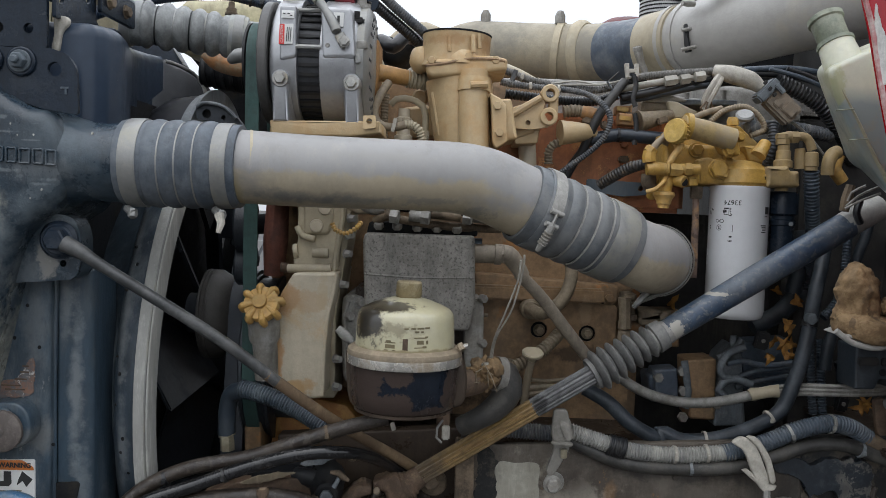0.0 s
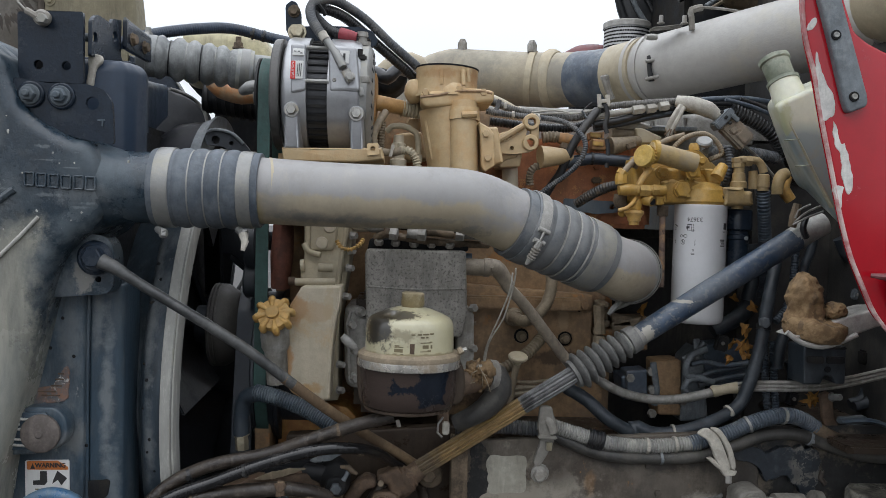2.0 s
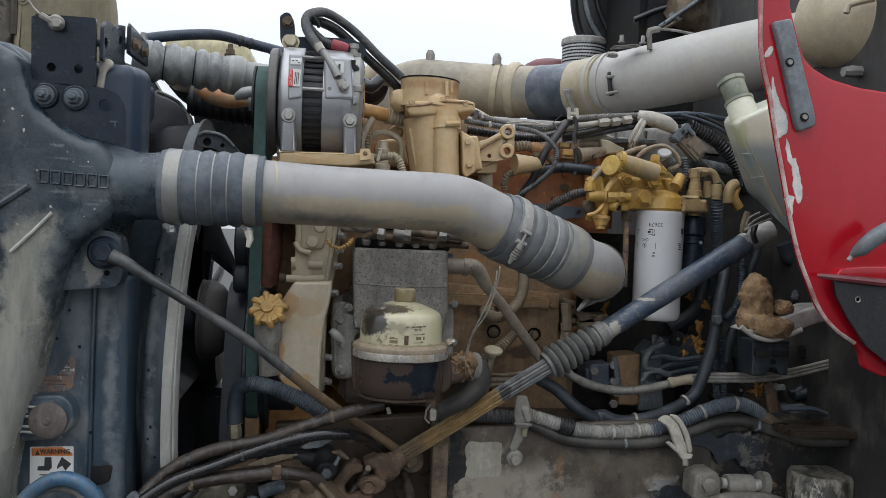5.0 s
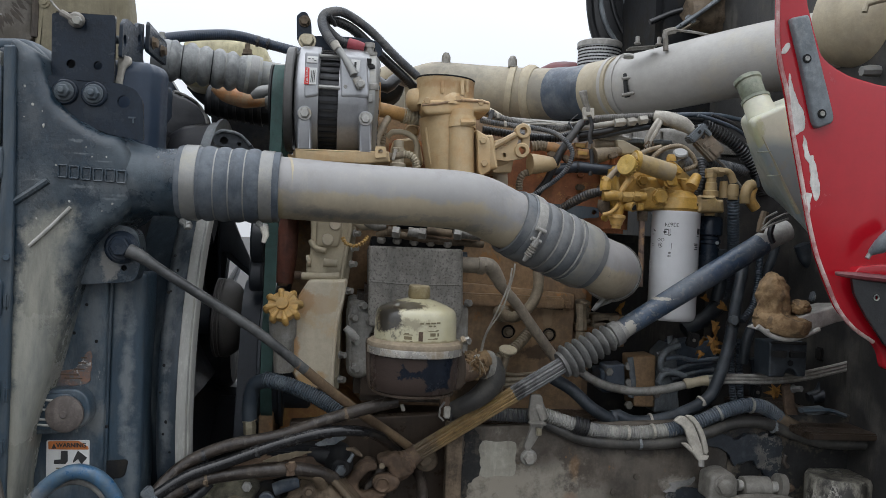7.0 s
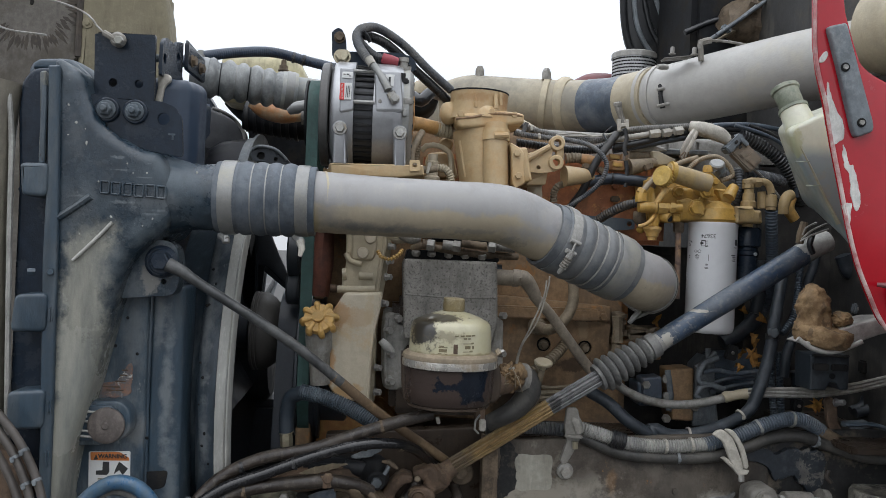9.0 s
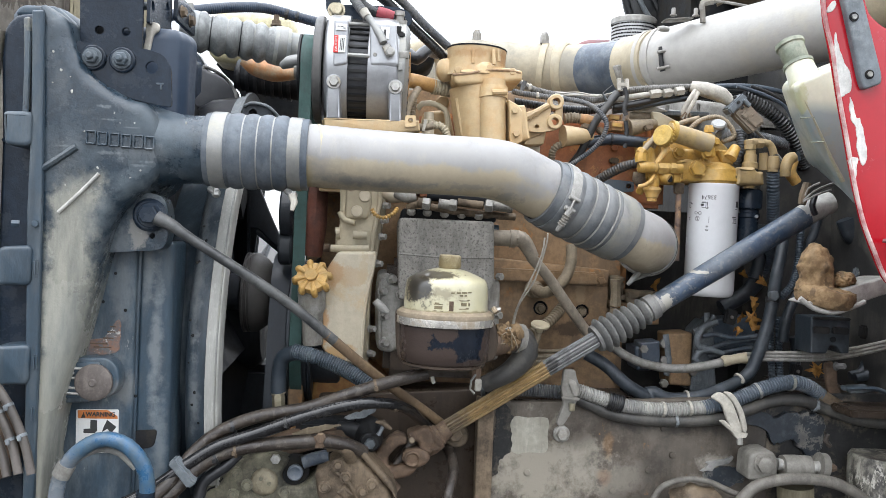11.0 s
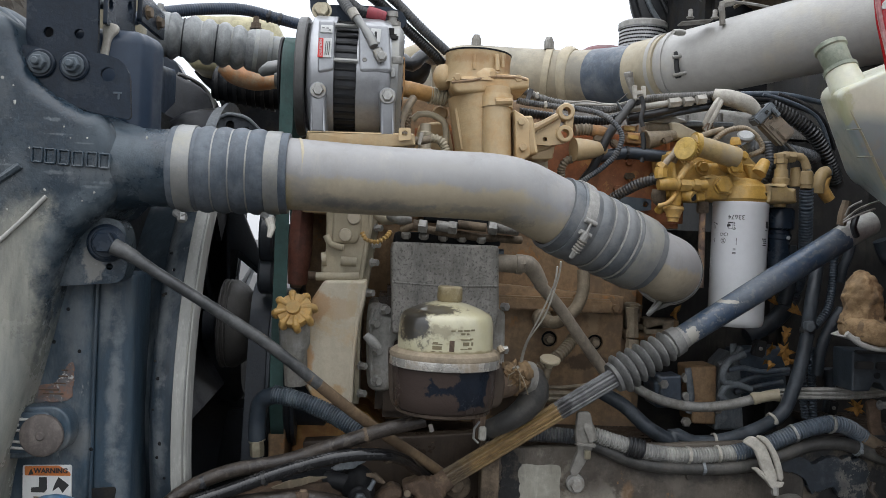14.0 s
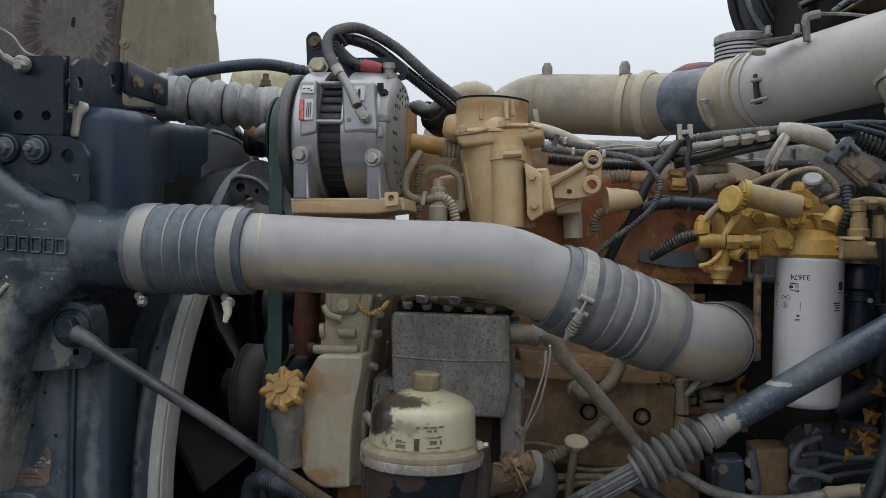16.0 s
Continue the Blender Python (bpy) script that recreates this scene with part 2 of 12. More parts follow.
M_PALELOOM = mat("pale_dusty_loom", (0.29, 0.285, 0.26), 0.7, stain=(0.15, 0.15, 0.15), stain_at=0.58, stain_scale=10, dust=(0.4, 0.385, 0.33), dust_at=0.3)
M_BLUELOOM = mat("blue_grey_loom", (0.075, 0.095, 0.12), 0.55, stain=(0.17, 0.18, 0.185), stain_at=0.58, stain_scale=15, dust=(0.3, 0.3, 0.28), dust_at=0.25)
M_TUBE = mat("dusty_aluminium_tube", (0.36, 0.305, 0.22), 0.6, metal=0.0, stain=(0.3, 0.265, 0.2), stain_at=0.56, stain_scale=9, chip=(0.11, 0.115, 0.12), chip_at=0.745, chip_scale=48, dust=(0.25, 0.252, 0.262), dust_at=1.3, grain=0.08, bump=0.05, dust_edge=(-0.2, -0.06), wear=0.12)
M_PIPE = mat("beige_dusty_pipe", (0.42, 0.36, 0.25), 0.62, stain=(0.33, 0.295, 0.22), stain_at=0.55, stain_scale=6, dust=(0.46, 0.43, 0.35), dust_at=0.4, wear=0.12, grain=0.1)
M_STAINPIPE = mat("soot_stained_pipe", (0.38, 0.33, 0.235), 0.6, stain=(0.24, 0.225, 0.19), stain_at=0.54, stain_scale=4, dust=(0.43, 0.39, 0.3), dust_at=0.4, wear=0.15, grain=0.1)
M_BIGPIPE = mat("grey_beige_pipe", (0.35, 0.34, 0.32), 0.5, stain=(0.38, 0.35, 0.28), stain_at=0.6, stain_scale=3, dust=(0.43, 0.42, 0.4), dust_at=0.3, chip=(0.08, 0.08, 0.08), chip_at=0.8, chip_scale=50, wear=0.06, grain=0.08)
M_BLUEHOSE = mat("faded_blue_coupling", (0.06, 0.08, 0.11), 0.5, stain=(0.16, 0.175, 0.19), stain_at=0.55, dust=(0.27, 0.29, 0.3), dust_at=0.5)
M_TAN = mat("tan_engine_paint", (0.485, 0.355, 0.195), 0.55, stain=(0.46, 0.29, 0.13), stain_at=0.56, stain_scale=9, chip=(0.3, 0.2, 0.11), chip_at=0.76, dust=(0.5, 0.415, 0.285), dust_at=0.45, wear=0.1, grain=0.1)
M_TANPALE = mat("pale_dusty_cover", (0.52, 0.455, 0.34), 0.55, stain=(0.5, 0.36, 0.2), stain_at=0.62, stain_scale=8, dust=(0.6, 0.54, 0.42), dust_at=0.4, wear=0.08, grain=0.1)
M_BLOCK = mat("grimy_brown_block", (0.31, 0.2, 0.11), 0.65, stain=(0.19, 0.135, 0.09), stain_at=0.55, stain_scale=7, chip=(0.34, 0.17, 0.065), chip_at=0.68, chip_scale=11, wear=0.2)
M_PLUG = mat("rusty_orange_plastic", (0.4, 0.2, 0.07), 0.6, stain=(0.3, 0.19, 0.1), stain_at=0.53, stain_scale=22, wear=0.25)
M_ORANGE = mat("rusty_orange_block", (0.38, 0.135, 0.05), 0.6, stain=(0.2, 0.1, 0.05), stain_at=0.54, stain_scale=10, chip=(0.5, 0.24, 0.08), chip_at=0.64, chip_scale=14)
M_YELLOW = mat("yellow_fuel_casting", (0.47, 0.275, 0.055), 0.55, stain=(0.4, 0.27, 0.1), stain_at=0.56, stain_scale=20, chip=(0.22, 0.14, 0.05), chip_at=0.76, dust=(0.5, 0.36, 0.15), dust_at=0.35, wear=0.2)
M_DULLYELLOW = mat("dust_dulled_fitting", (0.36, 0.25, 0.105), 0.6, stain=(0.3, 0.22, 0.12), stain_at=0.54, stain_scale=18, wear=0.2)
M_CAP = mat("yellow_plastic_cap", (0.55, 0.33, 0.1), 0.5, stain=(0.42, 0.29, 0.12), stain_at=0.56, stain_scale=25, wear=0.15)
M_FILTER = mat("white_filter_paint", (0.83, 0.84, 0.85), 0.35, grain=0.03, stain=(0.62, 0.62, 0.6), stain_at=0.66, stain_scale=8, bump=0.03, wear=0.04)
M_INK = mat("black_ink", (0.03, 0.03, 0.03), 0.5, grain=0.05)
M_GREYINK = mat("faded_ink", (0.16, 0.13, 0.07), 0.6, grain=0.1)
M_STEEL = mat("zinc_steel", (0.42, 0.41, 0.38), 0.4, metal=0.6, stain=(0.3, 0.25, 0.17), stain_at=0.56, stain_scale=30)
M_BAND = mat("clamp_band", (0.25, 0.25, 0.24), 0.45, metal=0.3, stain=(0.31, 0.3, 0.255), stain_at=0.55, stain_scale=16, grain=0.08, wear=0.12)
M_ALT = mat("cast_aluminium", (0.36, 0.365, 0.375), 0.42, metal=0.6, stain=(0.3, 0.3, 0.305), stain_at=0.56, stain_scale=10, grain=0.08, bump=0.18, wear=0.1)
M_ALTDARK = mat("dark_stator", (0.05, 0.052, 0.057), 0.5, metal=0.3, grain=0.3)
M_BRASS = mat("brass_bolt", (0.4, 0.36, 0.26), 0.4, metal=0.6, stain=(0.3, 0.25, 0.17), stain_at=0.55, stain_scale=40)
M_COMP = mat("speckled_grey_casting", (0.26, 0.245, 0.218), 0.6, metal=0.1, stain=(0.17, 0.158, 0.138), stain_at=0.55, stain_scale=12, spots=(0.07, 0.064, 0.055), bump=0.35, bump_scale=300)
M_GREY = mat("dull_grey_casting", (0.3, 0.29, 0.265), 0.6, metal=0.15, stain=(0.2, 0.18, 0.15), stain_at=0.55, stain_scale=14)
M_BELT = mat("green_fabric_belt", (0.035, 0.085, 0.075), 0.75, stain=(0.05, 0.1, 0.09), stain_at=0.5, stain_scale=20, grain=0.35)
M_RUST = mat("rusty_grimy_steel", (0.135, 0.085, 0.052), 0.8, stain=(0.07, 0.048, 0.034), stain_at=0.52, stain_scale=22, dust=(0.26, 0.19, 0.11), dust_at=0.35, bump=0.5, bump_scale=110)
M_GRIME = mat("oily_tan_grime", (0.165, 0.122, 0.08), 0.7, stain=(0.05, 0.038, 0.028), stain_at=0.54, stain_scale=14, dust=(0.26, 0.21, 0.15), dust_at=0.4, bump=0.6, bump_scale=90)
M_GREENGRIME = mat("green_grey_grime", (0.2, 0.185, 0.13), 0.65, stain=(0.03, 0.03, 0.028), stain_at=0.52, stain_scale=10, dust=(0.33, 0.3, 0.22), dust_at=0.4, bump=0.5, bump_scale=90)
M_RAIL = mat("dusty_frame_rail", (0.098, 0.082, 0.063), 0.75, stain=(0.055, 0.043, 0.033), stain_at=0.53, stain_scale=8, chip=(0.16, 0.09, 0.04), chip_at=0.72, chip_scale=22, grain=0.2, bump=0.3, bump_scale=70)
M_RAILDARK = mat("flaking_dark_rail", (0.024, 0.024, 0.024), 0.55, stain=(0.15, 0.125, 0.095), stain_at=0.57, stain_scale=18)
M_MUD = mat("dried_mud", (0.27, 0.175, 0.085), 0.9, spots=(0.07, 0.045, 0.025), stain=(0.13, 0.08, 0.04), stain_at=0.52, stain_scale=40, grain=0.35, bump=0.8, bump_scale=70)
M_SHAFT = mat("worn_blue_shaft", (0.042, 0.07, 0.115), 0.42, stain=(0.09, 0.105, 0.125), stain_at=0.53, stain_scale=12, dust=(0.2, 0.205, 0.21), dust_at=0.3, spots=(0.16, 0.165, 0.17), chip=(0.4, 0.37, 0.31), chip_at=0.70, chip_scale=38)
M_BARE = mat("bare_pale_metal", (0.42, 0.41, 0.38), 0.5, metal=0.2, stain=(0.28, 0.27, 0.25), stain_at=0.55, stain_scale=15)
M_SPLINE = mat("bronze_splined_shaft", (0.29, 0.19, 0.08), 0.5, metal=0.3, stain=(0.17, 0.115, 0.06), stain_at=0.54, stain_scale=16)
M_SPLINEGREY = mat("grey_splined_shaft", (0.2, 0.2, 0.2), 0.45, metal=0.4, stain=(0.1, 0.1, 0.1), stain_at=0.54, stain_scale=16)
M_RED = mat("red_fender_paint", (0.36, 0.006, 0.014), 0.28, stain=(0.3, 0.012, 0.022), stain_at=0.6, stain_scale=5, chip=(0.6, 0.45, 0.42), chip_at=0.79, chip_scale=16, grain=0.06, bump=0.02, wear=0.04)
M_REDDARK = mat("dark_red_cap", (0.14, 0.025, 0.03), 0.5, stain=(0.2, 0.08, 0.08), stain_at=0.55)
M_BAREWHITE = mat("flaked_white_primer", (0.6, 0.58, 0.55), 0.6, stain=(0.45, 0.4, 0.37), stain_at=0.6, stain_scale=25)
M_STRAP = mat("grey_rubber_strap", (0.15, 0.17, 0.185), 0.6, stain=(0.27, 0.285, 0.29), stain_at=0.58, stain_scale=22, bump=0.3, wear=0.5)
M_CAPGREEN = mat("grey_green_cap", (0.22, 0.25, 0.185), 0.5, stain=(0.34, 0.36, 0.28), stain_at=0.55, stain_scale=25)
M_BLUE = mat("blue_air_hose", (0.025, 0.09, 0.18), 0.35, stain=(0.07, 0.11, 0.14), stain_at=0.53, stain_scale=14, dust=(0.2, 0.25, 0.28), dust_at=0.25)
M_DARKHOSE = mat("greasy_brown_hose", (0.03, 0.022, 0.017), 0.4, stain=(0.06, 0.047, 0.036), stain_at=0.54, stain_scale=18, dust=(0.12, 0.1, 0.08), dust_at=0.3, bump=0.9, bump_scale=130, wear=0.5, spots=(0.1, 0.085, 0.07))
# Dusty rubber; the pale upper faces also paint in the boot's highlights.
M_BOOT = mat("dusty_highlit_rubber", (0.15, 0.15, 0.145), 0.6, stain=(0.24, 0.235, 0.22), stain_at=0.52, stain_scale=16, dust=(0.3, 0.29, 0.26), dust_at=0.35)
M_HOOD = mat("beige_hood_underside", (0.25, 0.22, 0.14), 0.7, stain=(0.19, 0.165, 0.11), stain_at=0.52, stain_scale=3, chip=(0.1, 0.085, 0.06), chip_at=0.77, chip_scale=20)
M_HOODGREY = mat("dusty_hood_liner", (0.15, 0.135, 0.115), 0.85, stain=(0.1, 0.088, 0.072), stain_at=0.54, stain_scale=6)
M_SOOT = mat("sprayed_soot", (0.05, 0.04, 0.031), 0.85, stain=(0.09, 0.075, 0.06), stain_at=0.55, stain_scale=20)
M_LABEL = mat("white_label", (0.68, 0.68, 0.66), 0.45, grain=0.06, stain=(0.5, 0.48, 0.44), stain_at=0.62, stain_scale=20, bump=0.03, wear=0.06)
M_LABELRED = mat("red_label", (0.6, 0.035, 0.03), 0.45, grain=0.06, bump=0.03)
M_LABELORANGE = mat("orange_label", (0.62, 0.2, 0.05), 0.5, grain=0.08, stain=(0.5, 0.2, 0.08), stain_at=0.6, bump=0.03)
M_TAPE = mat("pale_tape", (0.46, 0.43, 0.37), 0.7, stain=(0.3, 0.28, 0.24), stain_at=0.55, stain_scale=20)
M_REDBOOT = mat("red_terminal_boot", (0.42, 0.03, 0.055), 0.5, stain=(0.3, 0.06, 0.07))
M_PERFORATED = mat("galvanised_mesh", (0.5, 0.5, 0.5), 0.4, metal=0.4, grain=0.1)
M_GROUND = mat("wet_gravel_with_snow", (0.05, 0.047, 0.043), 0.9, stain=(0.55, 0.56, 0.58), stain_at=0.66, stain_scale=0.35, grain=0.35, bump=0.6, bump_scale=30)


def plastic(name, col, through_=0.45):
    """Milky translucent plastic with stains."""
    m = mat(name, col, 0.4, stain=tuple(c * 0.8 for c in col), stain_at=0.58, stain_scale=6, grain=0.06, bump=0.04, wear=0.04)
    b = m.node_tree.nodes["Principled BSDF"]
    b.inputs["Subsurface Weight"].default_value = through_
    b.inputs["Subsurface Radius"].default_value = (0.02, 0.018, 0.012)
    return m


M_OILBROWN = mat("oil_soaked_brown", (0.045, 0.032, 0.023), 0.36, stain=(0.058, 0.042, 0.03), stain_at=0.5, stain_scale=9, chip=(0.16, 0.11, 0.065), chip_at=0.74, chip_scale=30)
M_PUCK = mat("grey_brown_puck", (0.12, 0.1, 0.088), 0.7, stain=(0.075, 0.064, 0.058), stain_at=0.5, stain_scale=40, bump=0.4)
M_TORN = mat("torn_sticker", (0.12, 0.12, 0.125), 0.7, stain=(0.24, 0.12, 0.07), stain_at=0.54, stain_scale=30, chip=(0.5, 0.48, 0.45), chip_at=0.66, chip_scale=70)
M_DULLTAN = mat("dull_tan_pipe", (0.27, 0.215, 0.145), 0.65, stain=(0.2, 0.16, 0.11), stain_at=0.5, stain_scale=14, dust=(0.36, 0.3, 0.21), dust_at=0.3)
M_LEAF = mat("dry_leaf", (0.5, 0.25, 0.05), 0.7, stain=(0.2, 0.1, 0.03), stain_at=0.5, stain_scale=40)
M_TAUPE = mat("dusty_taupe_rubber", (0.15, 0.138, 0.118), 0.65, stain=(0.1, 0.09, 0.078), stain_at=0.55, stain_scale=14, dust=(0.24, 0.225, 0.19), dust_at=0.3)
M_UNDERHOSE = mat("dusty_dark_rubber", (0.045, 0.043, 0.04), 0.55, stain=(0.1, 0.093, 0.08), stain_at=0.54, stain_scale=14, dust=(0.19, 0.178, 0.15), dust_at=0.3, bump=0.3, bump_scale=120)
M_FAN = mat("dusty_navy_black", (0.018, 0.023, 0.03), 0.55, stain=(0.04, 0.047, 0.056), stain_at=0.56, stain_scale=6)
M_TAUPEPIPE = mat("dusty_tan_tube", (0.36, 0.305, 0.235), 0.65, stain=(0.27, 0.23, 0.18), stain_at=0.54, stain_scale=12)
M_RECESS = mat("dusty_navy_hose", (0.026, 0.034, 0.043), 0.55, stain=(0.06, 0.07, 0.08), stain_at=0.55, stain_scale=16, dust=(0.11, 0.12, 0.125), dust_at=0.25, bump=0.3, bump_scale=120, wear=0.4)
M_RECESSBLUE = mat("dusty_blue_loom", (0.045, 0.065, 0.09), 0.55, stain=(0.1, 0.12, 0.14), stain_at=0.56, stain_scale=16, dust=(0.17, 0.19, 0.2), dust_at=0.25)
M_VALVE = mat("dust_coated_valve", (0.22, 0.208, 0.182), 0.6, stain=(0.15, 0.14, 0.12), stain_at=0.55, stain_scale=20, metal=0.1)
M_JUG = plastic("milky_tank_plastic", (0.56, 0.565, 0.45))
M_CUP = plastic("yellowed_clear_plastic", (0.48, 0.445, 0.3), 0.3)
M_CUP.node_tree.nodes["Principled BSDF"].inputs["Coat Weight"].default_value = 0.5
M_CUP.node_tree.nodes["Principled BSDF"].inputs["Coat Roughness"].default_value = 0.15
for m, k in ((M_BRACKET, 0.25), (M_HEADER, 0.3), (M_SHADE, 0.12), (M_DARK, 0.3), (M_OILBROWN, 0.25), (M_BLOCK, 0.3), (M_RAILDARK, 0.25), (M_GREENGRIME, 0.3), (M_GRIME, 0.3)):
    m.node_tree.nodes["Principled BSDF"].inputs["Specular IOR Level"].default_value = k


# ---- mesh helpers ----
def V(p):
    return Vector(p)


def sample(pts, step, closed=False):
    """Points along a smooth curve through pts, with the running index of the control points."""
    p = [V(q) for q in pts]
    n = len(p)
    out = []
    if n == 2 and not closed:
        k = max(2, int((p[1] - p[0]).length / step) + 1)
        return [(p[0].lerp(p[1], i / (k - 1)), i / (k - 1)) for i in range(k)]
    for i in range(n if closed else n - 1):
        if closed:
            a, b, c, d = p[i - 1], p[i], p[(i + 1) % n], p[(i + 2) % n]
        else:
            b, c = p[i], p[i + 1]
            a = p[i - 1] if i else b * 2 - c
            d = p[i + 2] if i + 2 < n else c * 2 - b
        k = max(1, int(round((c - b).length / step)))
        for j in range(k):
            u = j / k
            q = 0.5 * (2 * b + (c - a) * u + (2 * a - 5 * b + 4 * c - d) * u * u + (3 * b - a - 3 * c + d) * u ** 3)
            out.append((q, i + u))
    if not closed:
        out.append((p[-1], n - 1.0))
    return out


def sweep(bm, pts, r, segs=12, step=0.012, ribs=None, flat=1.0, caps=True):
    """A tube along a smooth curve. r: one radius or one per point; ribs: (pitch, depth) of corrugations; flat: squash."""
    if ribs:
        step = ribs[0] / 4
    rows = sample(pts, step)
    t0 = (rows[1][0] - rows[0][0]).normalized()
    ref = Vector((0, 0, 1)) if abs(t0.z) < 0.9 else Vector((0, 1, 0))
    u = t0.cross(ref).normalized()
    last = None
    first = None
    for i, (q, s) in enumerate(rows):
        a, b = rows[max(0, i - 1)][0], rows[min(len(rows) - 1, i + 1)][0]
        t = (b - a).normalized()
        u = (u - t * u.dot(t)).normalized()
        w = t.cross(u)
        if isinstance(r, (int, float)):
            rad = r
        else:
            k = min(int(s), len(r) - 2)
            rad = r[k] + (r[k + 1] - r[k]) * (s - k)
        if ribs:
            rad -= ribs[1] * (0, 0, 1, 1)[i % 4]
        ring = [bm.verts.new(q + u * (rad * math.cos(2 * math.pi * j / segs)) + w * (rad * flat * math.sin(2 * math.pi * j / segs))) for j in range(segs)]
        if last:
            for j in range(segs):
                bm.faces.new((last[j], last[(j + 1) % segs], ring[(j + 1) % segs], ring[j]))
        else:
            first = ring
        last = ring
    if caps:
        bm.faces.new(list(reversed(first)))
        bm.faces.new(last)
    return bm


def lathe(bm, origin, axis, prof, segs=28, squash=None):
    """A turned body: prof is (distance along the axis, radius); a radius of 0 closes it."""
    o, t = V(origin), V(axis).normalized()
    ref = Vector((0, 0, 1)) if abs(t.z) < 0.9 else Vector((1, 0, 0))
    u = ref.cross(t).normalized()
    w = t.cross(u)
    last = None
    for s, r in prof:
        if r <= 1e-6:
            ring = [bm.verts.new(o + t * s)]
        else:
            ring = [bm.verts.new(o + t * s + u * (r * math.cos(2 * math.pi * j / segs)) + w * (r * math.sin(2 * math.pi * j / segs))) for j in range(segs)]
        if last:
            for j in range(segs):
                k = (j + 1) % segs
                if len(last) == 1 and len(ring) == 1:
                    continue
                if len(last) == 1:
                    bm.faces.new((last[0], ring[k], ring[j]))
                elif len(ring) == 1:
                    bm.faces.new((last[j], last[k], ring[0]))
                else:
                    bm.faces.new((last[j], last[k], ring[k], ring[j]))
        last = ring
    return bm


def disc(r, h, e=0.15):
    """Profile of a short drum of radius r and height h with softened rims."""
    c = min(r, h) * e
    return [(0, 0), (0, r - c), (c, r), (h - c, r), (h, r - c), (h, 0)]


def splat(bm, poly, y0, y1, amp=0.004, seed=0.0):
    """A thin flake with a ragged outline in x and z."""
    out = []
    for x, z in smooth_outline(poly, 0.003):
        q = Vector((x * 90, z * 90, seed))
        out.append((x + amp * (noise.noise(q) + 0.5 * noise.noise(q * 2.7)), z + amp * (noise.noise(q + Vector((9, 4, 0))) + 0.5 * noise.noise(q * 2.9))))
    return pillow(bm, out, y0, y1, 0.0006, 1)


def rounded(poly, r, n=4):
    """A polygon in the plane with its corners rounded."""
    out = []
    k = len(poly)
    for i in range(k):
        a, b, c = Vector(poly[i - 1]), Vector(poly[i]), Vector(poly[(i + 1) % k])
        d1, d2 = a - b, c - b
        m = min(r, d1.length * 0.48, d2.length * 0.48)
        p, q = b + d1.normalized() * m, b + d2.normalized() * m
        for j in range(n + 1):
            u = j / n
            out.append((p * (1 - u) ** 2 + b * 2 * u * (1 - u) + q * u * u)[:])
    return out


def smooth_outline(poly, step=0.012):
    return [(q.x, q.y) for q, _ in sample([(x, z, 0) for x, z in poly], step, True)]


def inset(poly, d):
    k = len(poly)
    area = sum(poly[i - 1][0] * poly[i][1] - poly[i][0] * poly[i - 1][1] for i in range(k))
    sg = 1 if area > 0 else -1
    out = []
    for i in range(k):
        a, b, c = Vector(poly[i - 1]), Vector(poly[i]), Vector(poly[(i + 1) % k])
        e1, e2 = (b - a), (c - b)
        if e1.length < 1e-7 or e2.length < 1e-7:
            out.append(b[:])
            continue
        n1, n2 = Vector((-e1.y, e1.x)).normalized(), Vector((-e2.y, e2.x)).normalized()
        nn = n1 + n2
        if nn.length < 1e-5:
            nn = n1
        nn.normalize()
        out.append((b + nn * sg * d / max(0.5, nn.dot(n1)))[:])
    return out


def inward_room(poly):
    """How far each corner of an outline can move inwards before it meets the far side."""
    k = len(poly)
    area = sum(poly[i - 1][0] * poly[i][1] - poly[i][0] * poly[i - 1][1] for i in range(k))
    sg = 1 if area > 0 else -1
    P0 = np.array(poly)
    E0 = np.roll(P0, -1, 0) - P0
    room = []
    for i in range(k):
        t = P0[(i + 1) % k] - P0[i - 1]
        n = np.array((-t[1], t[0])) * sg / (np.linalg.norm(t) + 1e-12)
        den = n[0] * E0[:, 1] - n[1] * E0[:, 0]
        w = P0 - P0[i]
        den = np.where(np.abs(den) < 1e-12, 1e-12, den)
        d = (w[:, 0] * E0[:, 1] - w[:, 1] * E0[:, 0]) / den
        u = (w[:, 0] * n[1] - w[:, 1] * n[0]) / den
        ok = (d > 1e-5) & (u >= -0.01) & (u <= 1.01)
        ok[[i, i - 1]] = False
        room.append(0.4 * d[ok].min() if ok.any() else 1.0)
    r = np.array(room)
    for _ in range(3):
        r = np.minimum(r, (np.roll(r, 1) + np.roll(r, -1) + r) / 3 * 1.05)
    return r


